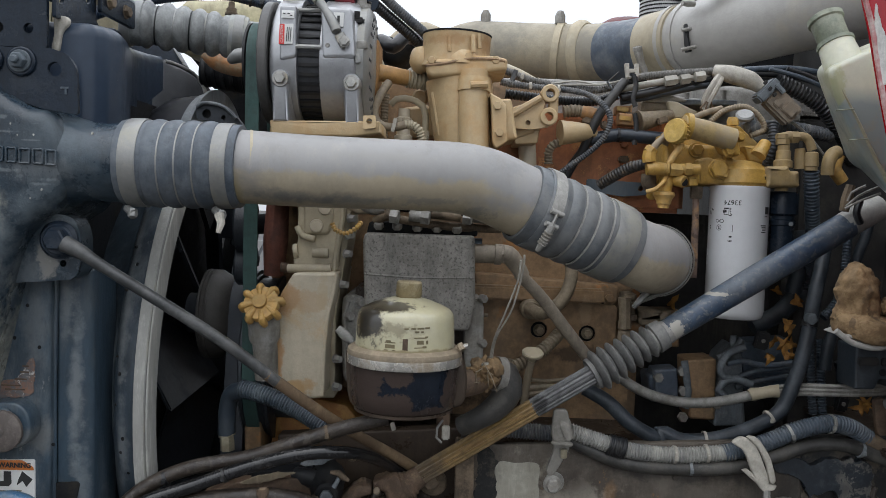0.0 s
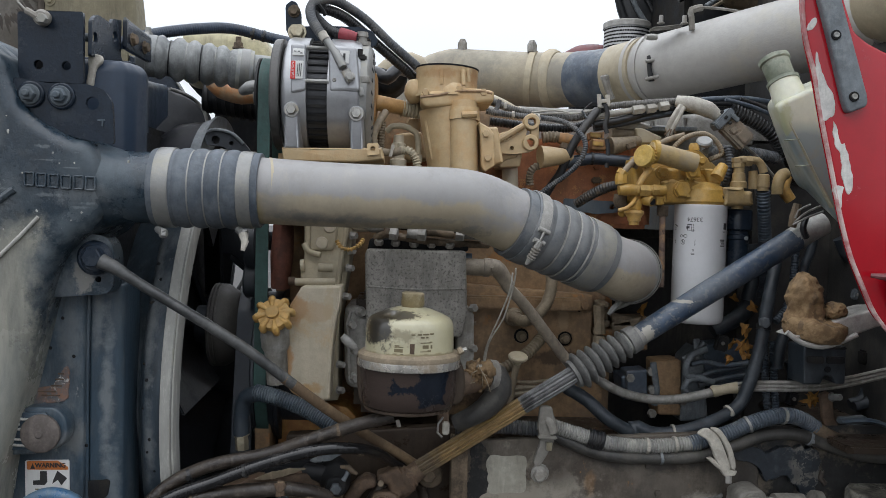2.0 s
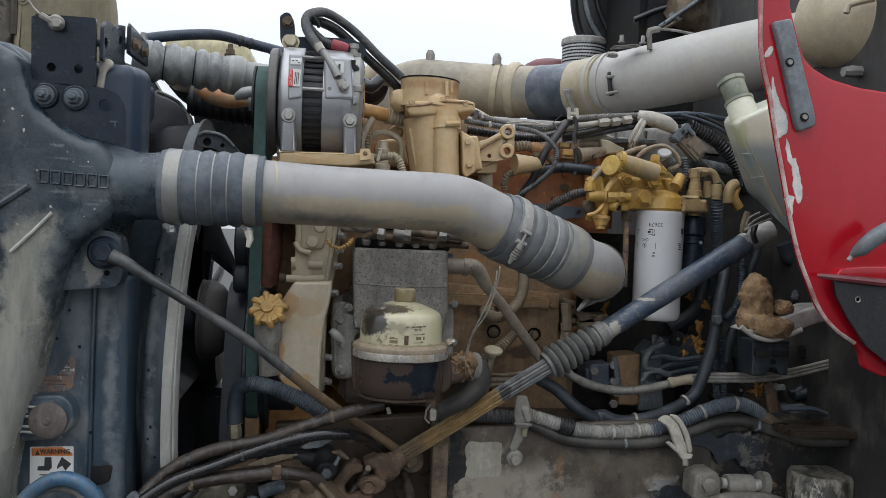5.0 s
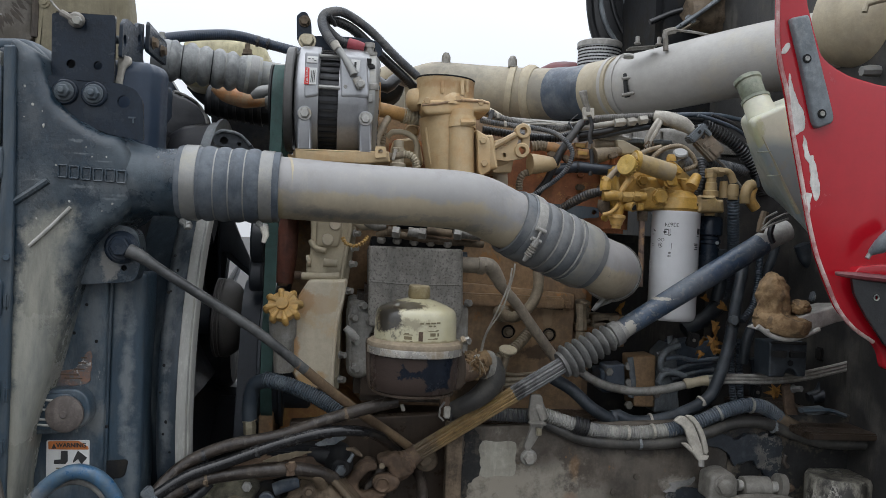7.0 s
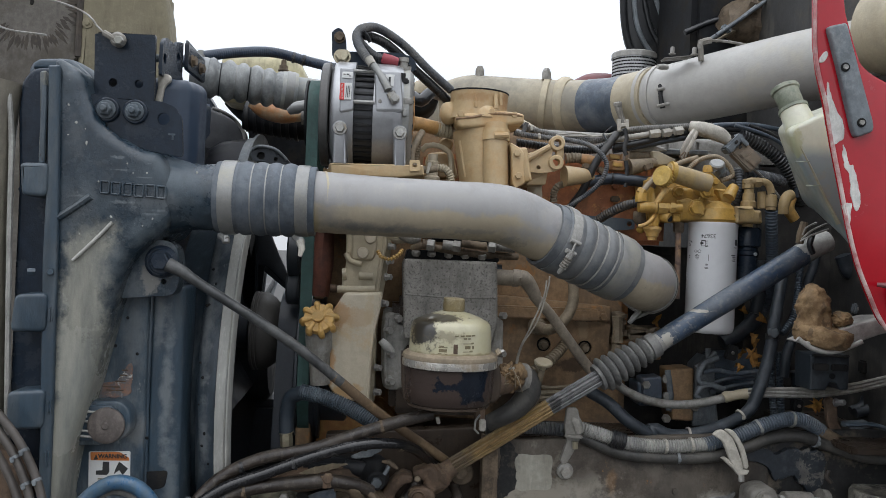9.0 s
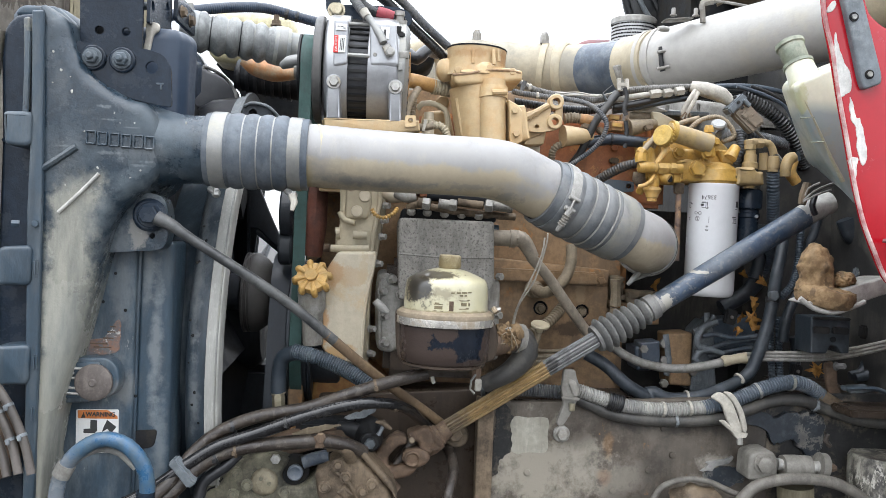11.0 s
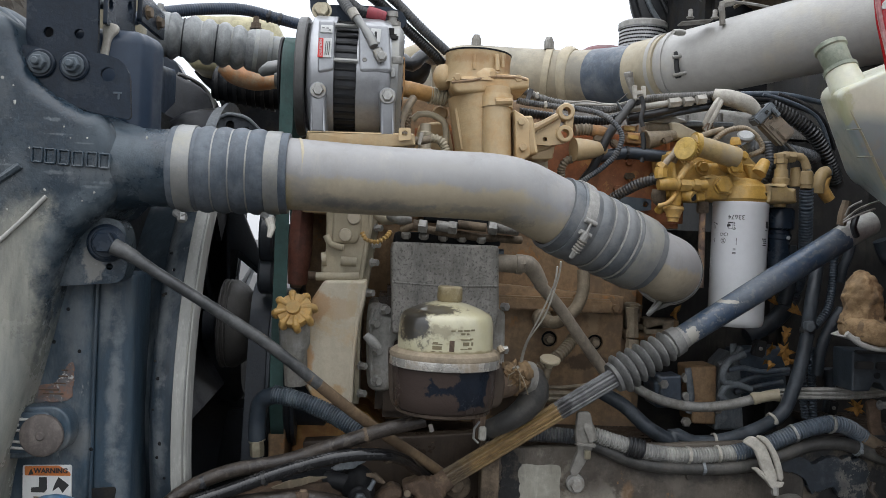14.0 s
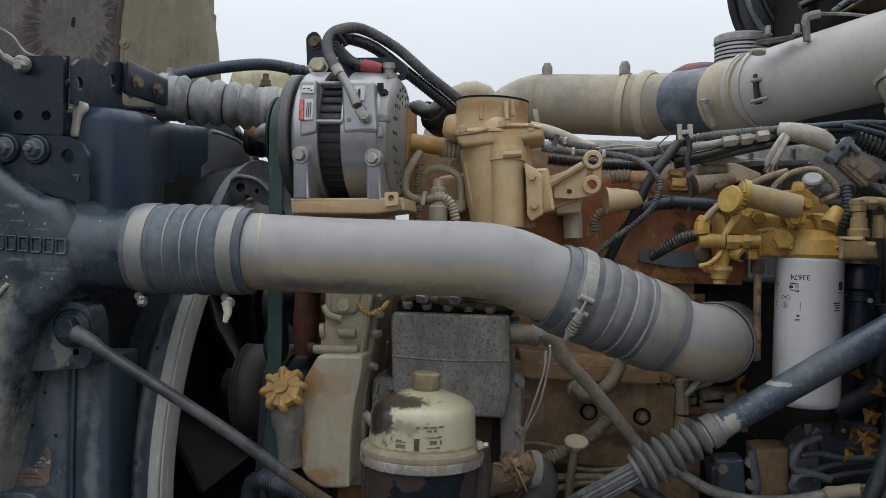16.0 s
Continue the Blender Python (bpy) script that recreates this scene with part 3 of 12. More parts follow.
def pillow(bm, poly, y0, y1, r=0.004, n=3, back=True):
    """A plate or casting with an outline in x and z, from its front y0 to its back y1, with rounded front edges."""
    lim = np.minimum(inward_room(poly), r)
    unit = [(Vector(q) - Vector(p)) / 1e-3 for p, q in zip(poly, inset(poly, 1e-3))]
    p0, u0 = np.array(poly), np.array([u[:] for u in unit])
    e0 = np.roll(p0, -1, 0) - p0
    for _ in range(40):
        p1 = p0 + u0 * lim[:, None]
        bad = ((np.roll(p1, -1, 0) - p1) * e0).sum(1) < 0.12 * (e0 * e0).sum(1)
        if not bad.any():
            break
        lim = np.where(bad | np.roll(bad, 1), lim * 0.85, lim)
    rings = [[bm.verts.new((x, y1, z)) for x, z in poly]]
    for j in range(n + 1):
        a = math.pi / 2 * j / n
        rings.append([bm.verts.new((x + u.x * l * (1 - math.cos(a)), y0 + r * (1 - math.sin(a)), z + u.y * l * (1 - math.cos(a)))) for (x, z), u, l in zip(poly, unit, lim)])
    k = len(poly)
    for a, b in zip(rings, rings[1:]):
        for i in range(k):
            bm.faces.new((a[i], a[(i + 1) % k], b[(i + 1) % k], b[i]))
    rim = [bm.edges.get((rings[-1][i - 1], rings[-1][i])) for i in range(k)]
    bmesh.ops.triangle_fill(bm, edges=rim, use_beauty=True)
    if back:
        bm.faces.new(list(reversed(rings[0])))
    return bm


def loft(bm, rings):
    """A closed body through outlines of equal count: rings of (outline in x and z, y), front first."""
    made = [[bm.verts.new((x, y, z)) for x, z in poly] for poly, y in rings]
    k = len(made[0])
    for a, b in zip(made, made[1:]):
        for i in range(k):
            bm.faces.new((a[i], a[(i + 1) % k], b[(i + 1) % k], b[i]))
    bm.faces.new(made[0])
    bm.faces.new(list(reversed(made[-1])))
    return bm


def plate(bm, poly, holes, y0, y1):
    """A flat plate in x and z with real holes: holes are (x, z, radius)."""
    loops = [list(poly)] + [[(x + r * math.cos(2 * math.pi * j / 16), z + r * math.sin(2 * math.pi * j / 16)) for j in range(16)] for x, z, r in holes]
    sides = []
    for y in (y0, y1):
        edges, vs = [], []
        for lp in loops:
            ring = [bm.verts.new((x, y, z)) for x, z in lp]
            vs.append(ring)
            edges += [bm.edges.new((ring[i - 1], ring[i])) for i in range(len(ring))]
        bmesh.ops.triangle_fill(bm, edges=edges, use_beauty=True)
        sides.append(vs)
    for a, b in zip(*sides):
        for i in range(len(a)):
            bm.faces.new((a[i - 1], a[i], b[i], b[i - 1]))
    return bm


def box(bm, centre, size, bevel=0.003, turn=(0, 0, 0), segs=2):
    """A bevelled box."""
    m = pose(*centre, *turn) @ Matrix.Diagonal((*size, 1))
    made = bmesh.ops.create_cube(bm, size=1, matrix=m)["verts"]
    if bevel:
        es = list({e for v in made for e in v.link_edges})
        bmesh.ops.bevel(bm, geom=es, offset=bevel, segments=segs, affect="EDGES", clamp_overlap=True)
    return bm


def span(bm, x0, x1, y0, y1, z0, z1, bevel=0.003):
    return box(bm, ((x0 + x1) / 2, (y0 + y1) / 2, (z0 + z1) / 2), (abs(x1 - x0), abs(y1 - y0), abs(z1 - z0)), bevel)


def lump(bm, centre, size, seed=0, rough=0.25, fine=3):
    """An uneven crusted lump."""
    made = bmesh.ops.create_icosphere(bm, subdivisions=fine, radius=1)["verts"]
    for v in made:
        d = v.co.normalized()
        k = 1 + rough * noise.noise(d * 1.6 + V((seed, 0, 0))) + rough * 0.55 * noise.noise(d * 4.2 + V((0, seed, 0))) + rough * 0.3 * noise.noise(d * 9 + V((0, 0, seed))) + rough * 0.22 * noise.noise(V((d.x * 14, d.y * 14, d.z * 26 + seed)))
        v.co = V(centre) + V((d.x * size[0], d.y * size[1], d.z * size[2])) * k
    return bm


def crust(bm, amp, scale, seed):
    """Pushes the corners of a mesh in and out at two scales, as caked mud."""
    bm.normal_update()
    push = [(v, v.normal * (amp * noise.noise(v.co * scale + V((seed, 0, 0))) + 0.5 * amp * noise.noise(v.co * scale * 3.1 + V((0, seed, 0))) + 0.25 * amp * noise.noise(v.co * scale * 8 + V((0, 0, seed))))) for v in bm.verts]
    for v, d in push:
        v.co += d
    return bm


def sidelong(bm, x):
    """Turns a plate that was drawn in (y, z) into the plane at x."""
    for v in bm.verts:
        v.co = V((x - v.co.y, v.co.x, v.co.z))
    return bm


def front_half(bm, y):
    """Cuts away what lies behind y."""
    bmesh.ops.delete(bm, geom=[v for v in bm.verts if v.co.y > y], context="VERTS")
    return bm


def B():
    return bmesh.new()


def thing(name, label, category, at, group="", kind=""):
    ob = new(name)
    ob.empty_display_size = 0.05
    ob.location = at
    return tagged(ob, label, category, group, kind)


def part(name, bm, material, parent=None, label="", angle=40):
    """Links a bmesh as one mesh object, with its origin in its middle, under a thing or a part."""
    bmesh.ops.recalc_face_normals(bm, faces=bm.faces)
    me = bpy.data.meshes.new(name)
    bm.to_mesh(me)
    bm.free()
    me.polygons.foreach_set("use_smooth", [True] * len(me.polygons))
    me.set_sharp_from_angle(angle=radians(angle))
    co = np.empty(len(me.vertices) * 3)
    me.vertices.foreach_get("co", co)
    co = co.reshape(-1, 3)
    mid = (co.min(0) + co.max(0)) / 2
    me.vertices.foreach_set("co", (co - mid).ravel())
    me.materials.append(material)
    ob = new(name, me)
    base = Vector((0, 0, 0))
    if parent:
        p = parent
        while p:
            base += p.location
            p = p.parent
        ob.parent = parent
    ob.location = Vector(mid) - base
    if label:
        ob["label"] = label
    return ob


def solo(name, bm, material, label, category, group="", kind="", angle=40):
    return tagged(part(name, bm, material, None, "", angle), label, category, group, kind)


def hexagon(bm, at, axis, r, h):
    """A hex head with a chamfered crown."""
    lathe(bm, at, axis, [(0, 0), (0, r), (h * 0.85, r), (h, r * 0.86), (h, 0)], 6)
    return bm


def bolt(parent, at, axis=(0, -1, 0), r=0.008, h=0.007, material=None, washer=0.0, stud=0.0, name="bolt"):
    bm = B()
    if washer:
        lathe(bm, at, axis, disc(washer, 0.003), 20)
    a = V(axis).normalized()
    hexagon(bm, V(at) + a * (0.002 if washer else 0), axis, r, h)
    if stud:
        lathe(bm, V(at) + a * h, axis, disc(r * 0.5, stud, 0.3), 10)
    return part(name, bm, material or M_STEEL, parent)


def clamp(parent, pts, r, width_mat=None, name="clamp_band"):
    """A band round a tube, along a short stretch of its axis."""
    return part(name, sweep(B(), pts, r, 32, 0.01), width_mat or M_BAND, parent)


def lettering(text, size, material, matrix, parent, name="lettering", bend=0.0, bold=0.0):
    """Words as thin raised mesh, in the built-in font; bend: radius of the cylinder they lie on."""
    cu = bpy.data.curves.new(name, "FONT")
    cu.body, cu.size, cu.align_x, cu.align_y, cu.extrude = text, size, "CENTER", "CENTER", 0.0004
    cu.offset = size * bold
    tmp = bpy.data.objects.new(name, cu)
    scene.collection.objects.link(tmp)
    dg = bpy.context.evaluated_depsgraph_get()
    me = bpy.data.meshes.new_from_object(tmp.evaluated_get(dg))
    bpy.data.objects.remove(tmp)
    bm = B()
    bm.from_mesh(me)
    for v in bm.verts:
        if bend:
            a = v.co.x / bend
            v.co = V(((bend + v.co.z) * math.sin(a), v.co.y, (bend + v.co.z) * math.cos(a) - bend))
    bm.transform(matrix)
    return part(name, bm, material, parent)


def facing(at, spin=0):
    """The pose of a flat sign that faces the open side, standing upright, spun about its normal."""
    return pose(*at, 90, 0, 0) @ pose(0, 0, 0, 0, 0, spin)


# ---- setting ----
bm = B()
bmesh.ops.create_grid(bm, x_segments=60, y_segments=60, size=150)
for v in bm.verts:
    v.co.z = 0.05 * noise.noise(v.co * 0.15)
# Unseen block added to carry the truck and stop light bouncing from below.
solo("chassis_base", span(B(), -0.9, 1.02, 1.56, 3.0, -0.05, 0.74, 0.02), M_SHADE, "added dark block under the truck, down to the ground", "chassis", kind="structure")
# Made-up dark backing that hides bright ground where only shade belongs.
solo("cross_member", span(B(), -0.56, -0.2, 1.98, 2.1, 0.7, 1.06, 0.02), M_FAN, "added dark backing for the gap under the fan", "chassis", kind="structure")
solo("ground", bm, M_GROUND, "trampled snow and gravel yard under the truck", "ground", kind="structure")

# ---- radiator ----
rad = thing("radiator", "large radiator with a dusty blue-grey painted steel side", "radiator", (-0.65, 1.7, 0.8))
core = part("core", span(B(), -0.82, -0.58, 1.37, 2.47, 0.55, 1.68, 0.02), M_DARK, rad, "black finned core")
hm = pillow(B(), rounded([(-0.66, 1.325), (-0.55, 1.325), (-0.534, 1.335), (-0.524, 1.36), (-0.522, 1.41), (-0.535, 1.46), (-0.557, 1.53), (-0.588, 1.62), (-0.604, 1.7), (-0.61, 1.78), (-0.613, 1.862), (-0.66, 1.865)], 0.008, 4), -1.752, -1.56, 0.022, 5)
for v in hm.verts:
    v.co = V((v.co.x, v.co.z, -v.co.y + (0.08 * (v.co.z - 1.33) if v.co.y < -1.7 else 0)))
bmesh.ops.reverse_faces(hm, faces=hm.faces)
bmesh.ops.bisect_plane(hm, geom=hm.verts[:] + hm.edges[:] + hm.faces[:], plane_co=(0, 1.774, 1.691), plane_no=(0, 0.36, -0.93), clear_outer=True)
part("header_tank", hm, M_HEADER, rad)
part("tank_lip", pillow(B(), rounded([(-0.728, 1.801), (-0.602, 1.793), (-0.597, 1.784), (-0.728, 1.789)], 0.003), 1.57, 1.66, 0.003), M_BRACKET, rad)
part("tank_flange", pillow(B(), rounded([(-0.784, 1.904), (-0.71, 1.88), (-0.676, 1.858), (-0.651, 1.818), (-0.634, 1.763), (-0.62, 1.719), (-0.774, 1.68)], 0.006), 2.095, 2.15, 0.008), M_BRACKET, rad, "dark slanting shroud flange")
part("top_tank", pillow(B(), rounded([(-0.822, 1.777), (-0.742, 1.782), (-0.697, 1.751), (-0.695, 1.688), (-0.818, 1.68)], 0.03), 1.33, 1.7, 0.02), M_CHANNEL, rad)
side = part("side_panel", pillow(B(), rounded([(-0.744, 1.372), (-0.589, 1.38), (-0.583, 0.854), (-0.723, 0.851)], 0.006), 1.32, 1.40, 0.006), M_PANEL, rad)
part("side_channel", pillow(B(), rounded([(-0.587, 1.38), (-0.53, 1.382), (-0.522, 0.85), (-0.583, 0.848)], 0.008), 1.335, 1.42, 0.008), M_CHANNEL, rad)
part("channel_lip", sweep(B(), [(-0.587, 1.335, 1.38), (-0.587, 1.335, 1.17), (-0.582, 1.335, 0.848)], 0.004, 8), M_CHANNEL, rad)
part("drain_slot", pillow(B(), rounded([(-0.587, 1.049), (-0.545, 1.053), (-0.55, 1.022), (-0.58, 1.015)], 0.008), 1.333, 1.345, 0.001), M_SHADE, rad)
part("torn_sticker", splat(B(), [(-0.618, 1.243), (-0.61, 1.238), (-0.611, 1.201), (-0.614, 1.189), (-0.631, 1.184), (-0.674, 1.181), (-0.675, 1.202), (-0.637, 1.214)], 1.3178, 1.3225, 0.003, 2.0), M_TORN, side, "scraped remains of an orange and white sticker")
for p, w in zip([(-0.645, 1.317, 1.202), (-0.639, 1.317, 1.196), (-0.63, 1.317, 1.212), (-0.625, 1.317, 1.223), (-0.623, 1.317, 1.232)], (0.03, 0.03, 0.018, 0.014, 0.010)):
    part("text_bar", box(B(), p, (w, 0.0008, 0.0022), 0.0002), M_RUST, side)
for p in [(-0.642, 1.32, 1.274), (-0.623, 1.32, 1.324), (-0.604, 1.32, 1.261), (-0.581, 1.32, 1.113)]:
    part("rivet", lathe(B(), p, (0, -1, 0), [(0, 0.003), (0.001, 0.002), (0.0012, 0)], 8), M_SHADE, side)

endt = thing("charge_cooler_end_tank", "dark blue-grey cast end tank with a round outlet neck", "cooler tank", (-0.64, 1.3, 0.9))
dust_band(M_TANK, (0.34, 0.33, 0.275), (-0.663, 1.481), (-0.695, 1.003), 0.04)
body = part("tank_body", pillow(B(), smooth_outline([(-0.743, 1.74), (-0.707, 1.746), (-0.693, 1.732), (-0.685, 1.705), (-0.671, 1.676), (-0.648, 1.649), (-0.618, 1.63), (-0.588, 1.615), (-0.562, 1.608), (-0.54, 1.573), (-0.537, 1.507), (-0.556, 1.472), (-0.574, 1.459), (-0.597, 1.435), (-0.613, 1.403), (-0.625, 1.36), (-0.637, 1.307), (-0.651, 1.245), (-0.664, 1.192), (-0.677, 1.143), (-0.688, 1.095), (-0.696, 1.033), (-0.7, 0.947), (-0.7, 0.87), (-0.717, 0.87), (-0.725, 1.118), (-0.736, 1.495)], 0.008), 1.243, 1.44, 0.024, 6), M_TANK, endt)
part("outlet_neck", sweep(B(), [(-0.615, 1.33, 1.544), (-0.579, 1.3175, 1.543), (-0.549, 1.311, 1.542), (-0.517, 1.306, 1.542), (-0.495, 1.306, 1.542), (-0.476, 1.309, 1.543)], [0.082, 0.0768, 0.0668, 0.059, 0.0575, 0.0585], 48, 0.006), M_TANK, endt)
part("raised_rib", sweep(B(), [(-0.692, 1.239, 1.424), (-0.66, 1.239, 1.457), (-0.631, 1.241, 1.49)], 0.003, 8), M_STRIP, body)
part("raised_rib", sweep(B(), [(-0.719, 1.242, 1.494), (-0.693, 1.242, 1.513), (-0.668, 1.242, 1.532)], 0.006, 8), M_TANK, body)
# raised trademark drawn as plain rounded bars
for x, y, z in [(-0.646, 1.242, 1.548), (-0.628, 1.242, 1.547), (-0.609, 1.242, 1.546), (-0.59, 1.242, 1.545), (-0.571, 1.242, 1.545), (-0.553, 1.242, 1.544)]:
    w, h = 0.0066, 0.0095
    ring_ = [(x - w, y, z), (x - w, y, z + h), (x, y, z + h), (x + w, y, z + h), (x + w, y, z), (x + w, y, z - h), (x, y, z - h), (x - w, y, z - h), (x - w, y, z)]
    part("logo_bar", sweep(B(), ring_, 0.0018, 8, 0.004, None, 1.0, False), M_TANK, body)
crng = random.Random(12)
for (x, z), w in zip([(-0.697, 1.654), (-0.679, 1.621), (-0.682, 1.644), (-0.566, 1.499), (-0.496, 1.58), (-0.611, 1.589), (-0.601, 1.574), (-0.657, 1.557), (-0.578, 1.575), (-0.634, 1.499), (-0.711, 1.683), (-0.71, 1.633), (-0.684, 1.469), (-0.582, 1.486)], (0.0022, 0.0028, 0.0012, 0.0016, 0.002, 0.0014, 0.001, 0.0012, 0.0012, 0.0018, 0.002, 0.0012, 0.0015, 0.0013)):
    ring_ = [(x + w * crng.uniform(0.5, 1.5) * math.cos(a), z + w * crng.uniform(0.5, 1.7) * math.sin(a)) for a in [i * math.pi / 4 for i in range(8)]]
    part("paint_chip", pillow(B(), ring_, 1.2424, 1.246, 0.0002), M_STRIP, body)
for at_, rx_, rz_, c_, k_ in (((-0.563, 1.527), 0.06, 0.022, (0.12, 0.13, 0.135), 0.5), ((-0.684, 1.51), 0.035, 0.04, (0.1, 0.112, 0.118), 0.5), ((-0.698, 1.634), 0.02, 0.05, (0.1, 0.11, 0.115), 0.4), ((-0.634, 1.407), 0.03, 0.06, (0.085, 0.1, 0.11), 0.5)):
    blot(M_TANK, c_, at_, rx_, rz_, k_, 1.2, 34.0, 0.9)
for at_, rx_, rz_, c_, k_ in (((-0.612, 1.29), 0.02, 0.09, (0.14, 0.15, 0.155), 0.45), ((-0.52, 1.243), 0.015, 0.12, (0.16, 0.17, 0.17), 0.4), ((-0.605, 1.122), 0.03, 0.03, (0.2, 0.2, 0.19), 0.5), ((-0.673, 1.248), 0.02, 0.05, (0.012, 0.018, 0.026), 0.6), ((-0.504, 1.008), 0.02, 0.08, (0.012, 0.016, 0.022), 0.6), ((-0.591, 1.014), 0.03, 0.07, (0.015, 0.022, 0.03), 0.55)):
    blot(M_PANEL, c_, at_, rx_, rz_, k_, 1.1, 30.0, 0.9)

frame_ch = thing("radiator_guard_channel", "vertical blue-grey steel channel with square mounting tabs", "channel", (-0.72, 1.25, 0.7))
part("channel", pillow(B(), rounded([(-0.744, 1.746), (-0.726, 1.747), (-0.718, 1.494), (-0.713, 1.125), (-0.711, 0.883), (-0.729, 0.883), (-0.732, 1.125), (-0.74, 1.419), (-0.739, 1.584)], 0.004), 1.235, 1.30, 0.004), M_CHANNEL, frame_ch)
for poly in ([(-0.78, 1.578), (-0.775, 1.582), (-0.736, 1.584), (-0.736, 1.527), (-0.776, 1.527)], [(-0.78, 1.365), (-0.727, 1.37), (-0.728, 1.304), (-0.785, 1.302)], [(-0.785, 1.204), (-0.724, 1.21), (-0.725, 1.144), (-0.784, 1.14)]):
    part("tab", pillow(B(), rounded(poly, 0.012, 6), 1.228, 1.28, 0.007, 5), M_CHANNEL, frame_ch, "", 60)
part("edge_lip", sweep(B(), [(-0.749, 1.24, 1.712), (-0.749, 1.24, 1.648), (-0.749, 1.24, 1.584)], 0.005, 8), M_CHANNEL, frame_ch)
bolt(frame_ch, (-0.75, 1.235, 1.403), (-1, -0.4, 0), 0.006, 0.012, M_CHANNEL)
bolt(frame_ch, (-0.725, 1.235, 1.404), (0.3, -1, 0), 0.006, 0.012, M_CHANNEL)
for p in [(-0.722, 1.24, 1.333), (-0.718, 1.24, 1.18), (-0.718, 1.24, 1.096)]:
    part("clip", box(B(), p, (0.008, 0.02, 0.026), 0.003), M_CHANNEL, frame_ch)
cond = thing("condenser", "dark dusty condenser panel beside the radiator", "condenser", (-0.8, 1.3, 0.6))
part("panel", pillow(B(), rounded([(-0.808, 0.62), (-0.808, 1.548), (-0.814, 1.675), (-0.81, 1.728), (-0.792, 1.75), (-0.76, 1.754), (-0.749, 1.744), (-0.749, 0.62)], 0.012, 5), 1.29, 1.42, 0.008, 4), M_BRACKET, cond)
part("edge_channel", pillow(B(), rounded([(-0.776, 1.743), (-0.765, 1.745), (-0.764, 1.676), (-0.763, 1.591), (-0.772, 1.59), (-0.772, 1.665)], 0.004), 1.28, 1.30, 0.003), M_STRIPWORN, cond, "worn pale edge channel")
part("top_cover", pillow(B(), rounded([(-0.801, 1.763), (-0.79, 1.771), (-0.738, 1.773), (-0.71, 1.751), (-0.704, 1.733), (-0.757, 1.754), (-0.801, 1.752)], 0.006), 1.31, 1.40, 0.006, 4), M_CHANNEL, cond, "pale blue-grey top cover")
surround = thing("grille_surround", "tan moulded grille surround edge", "trim", (-0.88, 1.3, 0.7))
part("moulding", sweep(B(), [(-0.857, 1.3, 1.727), (-0.868, 1.3, 1.618), (-0.869, 1.3, 1.373), (-0.861, 1.3, 0.981)], 0.045, 12), mat("tan_moulding", (0.27, 0.245, 0.195), 0.6, stain=(0.2, 0.18, 0.14), stain_at=0.54, stain_scale=5), surround)
part("seal", sweep(B(), [(-0.826, 1.28, 1.71), (-0.817, 1.28, 1.618), (-0.813, 1.28, 1.425), (-0.8, 1.28, 0.989)], 0.005, 8), M_BARE, surround)

# ---- hinge bracket over the radiator ----
hinge = thing("hood_hinge_bracket", "black painted steel hinge bracket with bolt holes", "bracket", (-0.634, 1.3, 1.619))
part("front_plate", plate(B(), rounded([(-0.692, 1.816), (-0.589, 1.82), (-0.587, 1.705), (-0.689, 1.707)], 0.004), [(*(-0.658, 1.733), 0.0075), (*(-0.614, 1.733), 0.0075)], 1.295, 1.303), M_BRACKET, hinge)
part("side_plate", sidelong(plate(B(), rounded([(1.304, 1.752), (1.44, 1.758), (1.46, 1.765), (1.441, 1.778), (1.441, 1.842), (1.40, 1.834), (1.39, 1.824), (1.33, 1.824), (1.316, 1.818), (1.304, 1.808)], 0.004), [(1.319, 1.784, 0.010), (1.409, 1.806, 0.010)], 0, 0.006), -0.578), M_BRACKET, hinge)
for y_, z_ in ((1.319, 1.784), (1.409, 1.806)):
    part("slot_pin", lathe(B(), (-0.596, y_, z_), (1, 0, 0), disc(0.007, 0.013, 0.3), 16), M_CHANNEL, hinge)
part("link_strip", sidelong(pillow(B(), rounded([(1.432, 1.79), (1.432, 1.842), (1.576, 1.838), (1.576, 1.792)], 0.006), -0.012, -0.005, 0.002), -0.578), M_BRACKET, hinge, "black link strip with rusty bolts", 40)
part("strip_edge", sweep(B(), [(-0.57, 1.434, 1.843), (-0.57, 1.576, 1.839)], 0.003, 8), M_STRAP, hinge, "worn pale edge of the link strip")
for y_ in (1.463, 1.531):
    bolt(hinge, (-0.567, y_, 1.813), (1, -0.1, 0), 0.0095, 0.008, M_GRIME, 0.012)
# Near-black sheet put behind the bolt holes as their shade.
part("backing", span(B(), *[(-0.699, 1.33, 1.795), (-0.604, 1.33, 1.802)][0][:1], [(-0.699, 1.33, 1.795), (-0.604, 1.33, 1.802)][1][0], 1.33, 1.335, (-0.648, 1.33, 1.709)[2], (-0.653, 1.33, 1.828)[2], 0.001), M_SHADE, hinge)
low = part("lower_plate", plate(B(), rounded([(-0.686, 1.708), (-0.63, 1.7), (-0.57, 1.701), (-0.544, 1.693), (-0.531, 1.674), (-0.527, 1.607), (-0.58, 1.615), (-0.622, 1.627), (-0.66, 1.651), (-0.684, 1.678)], 0.008), [(*(-0.562, 1.671), 0.0105)], 1.268, 1.276), M_BRACKET, hinge)
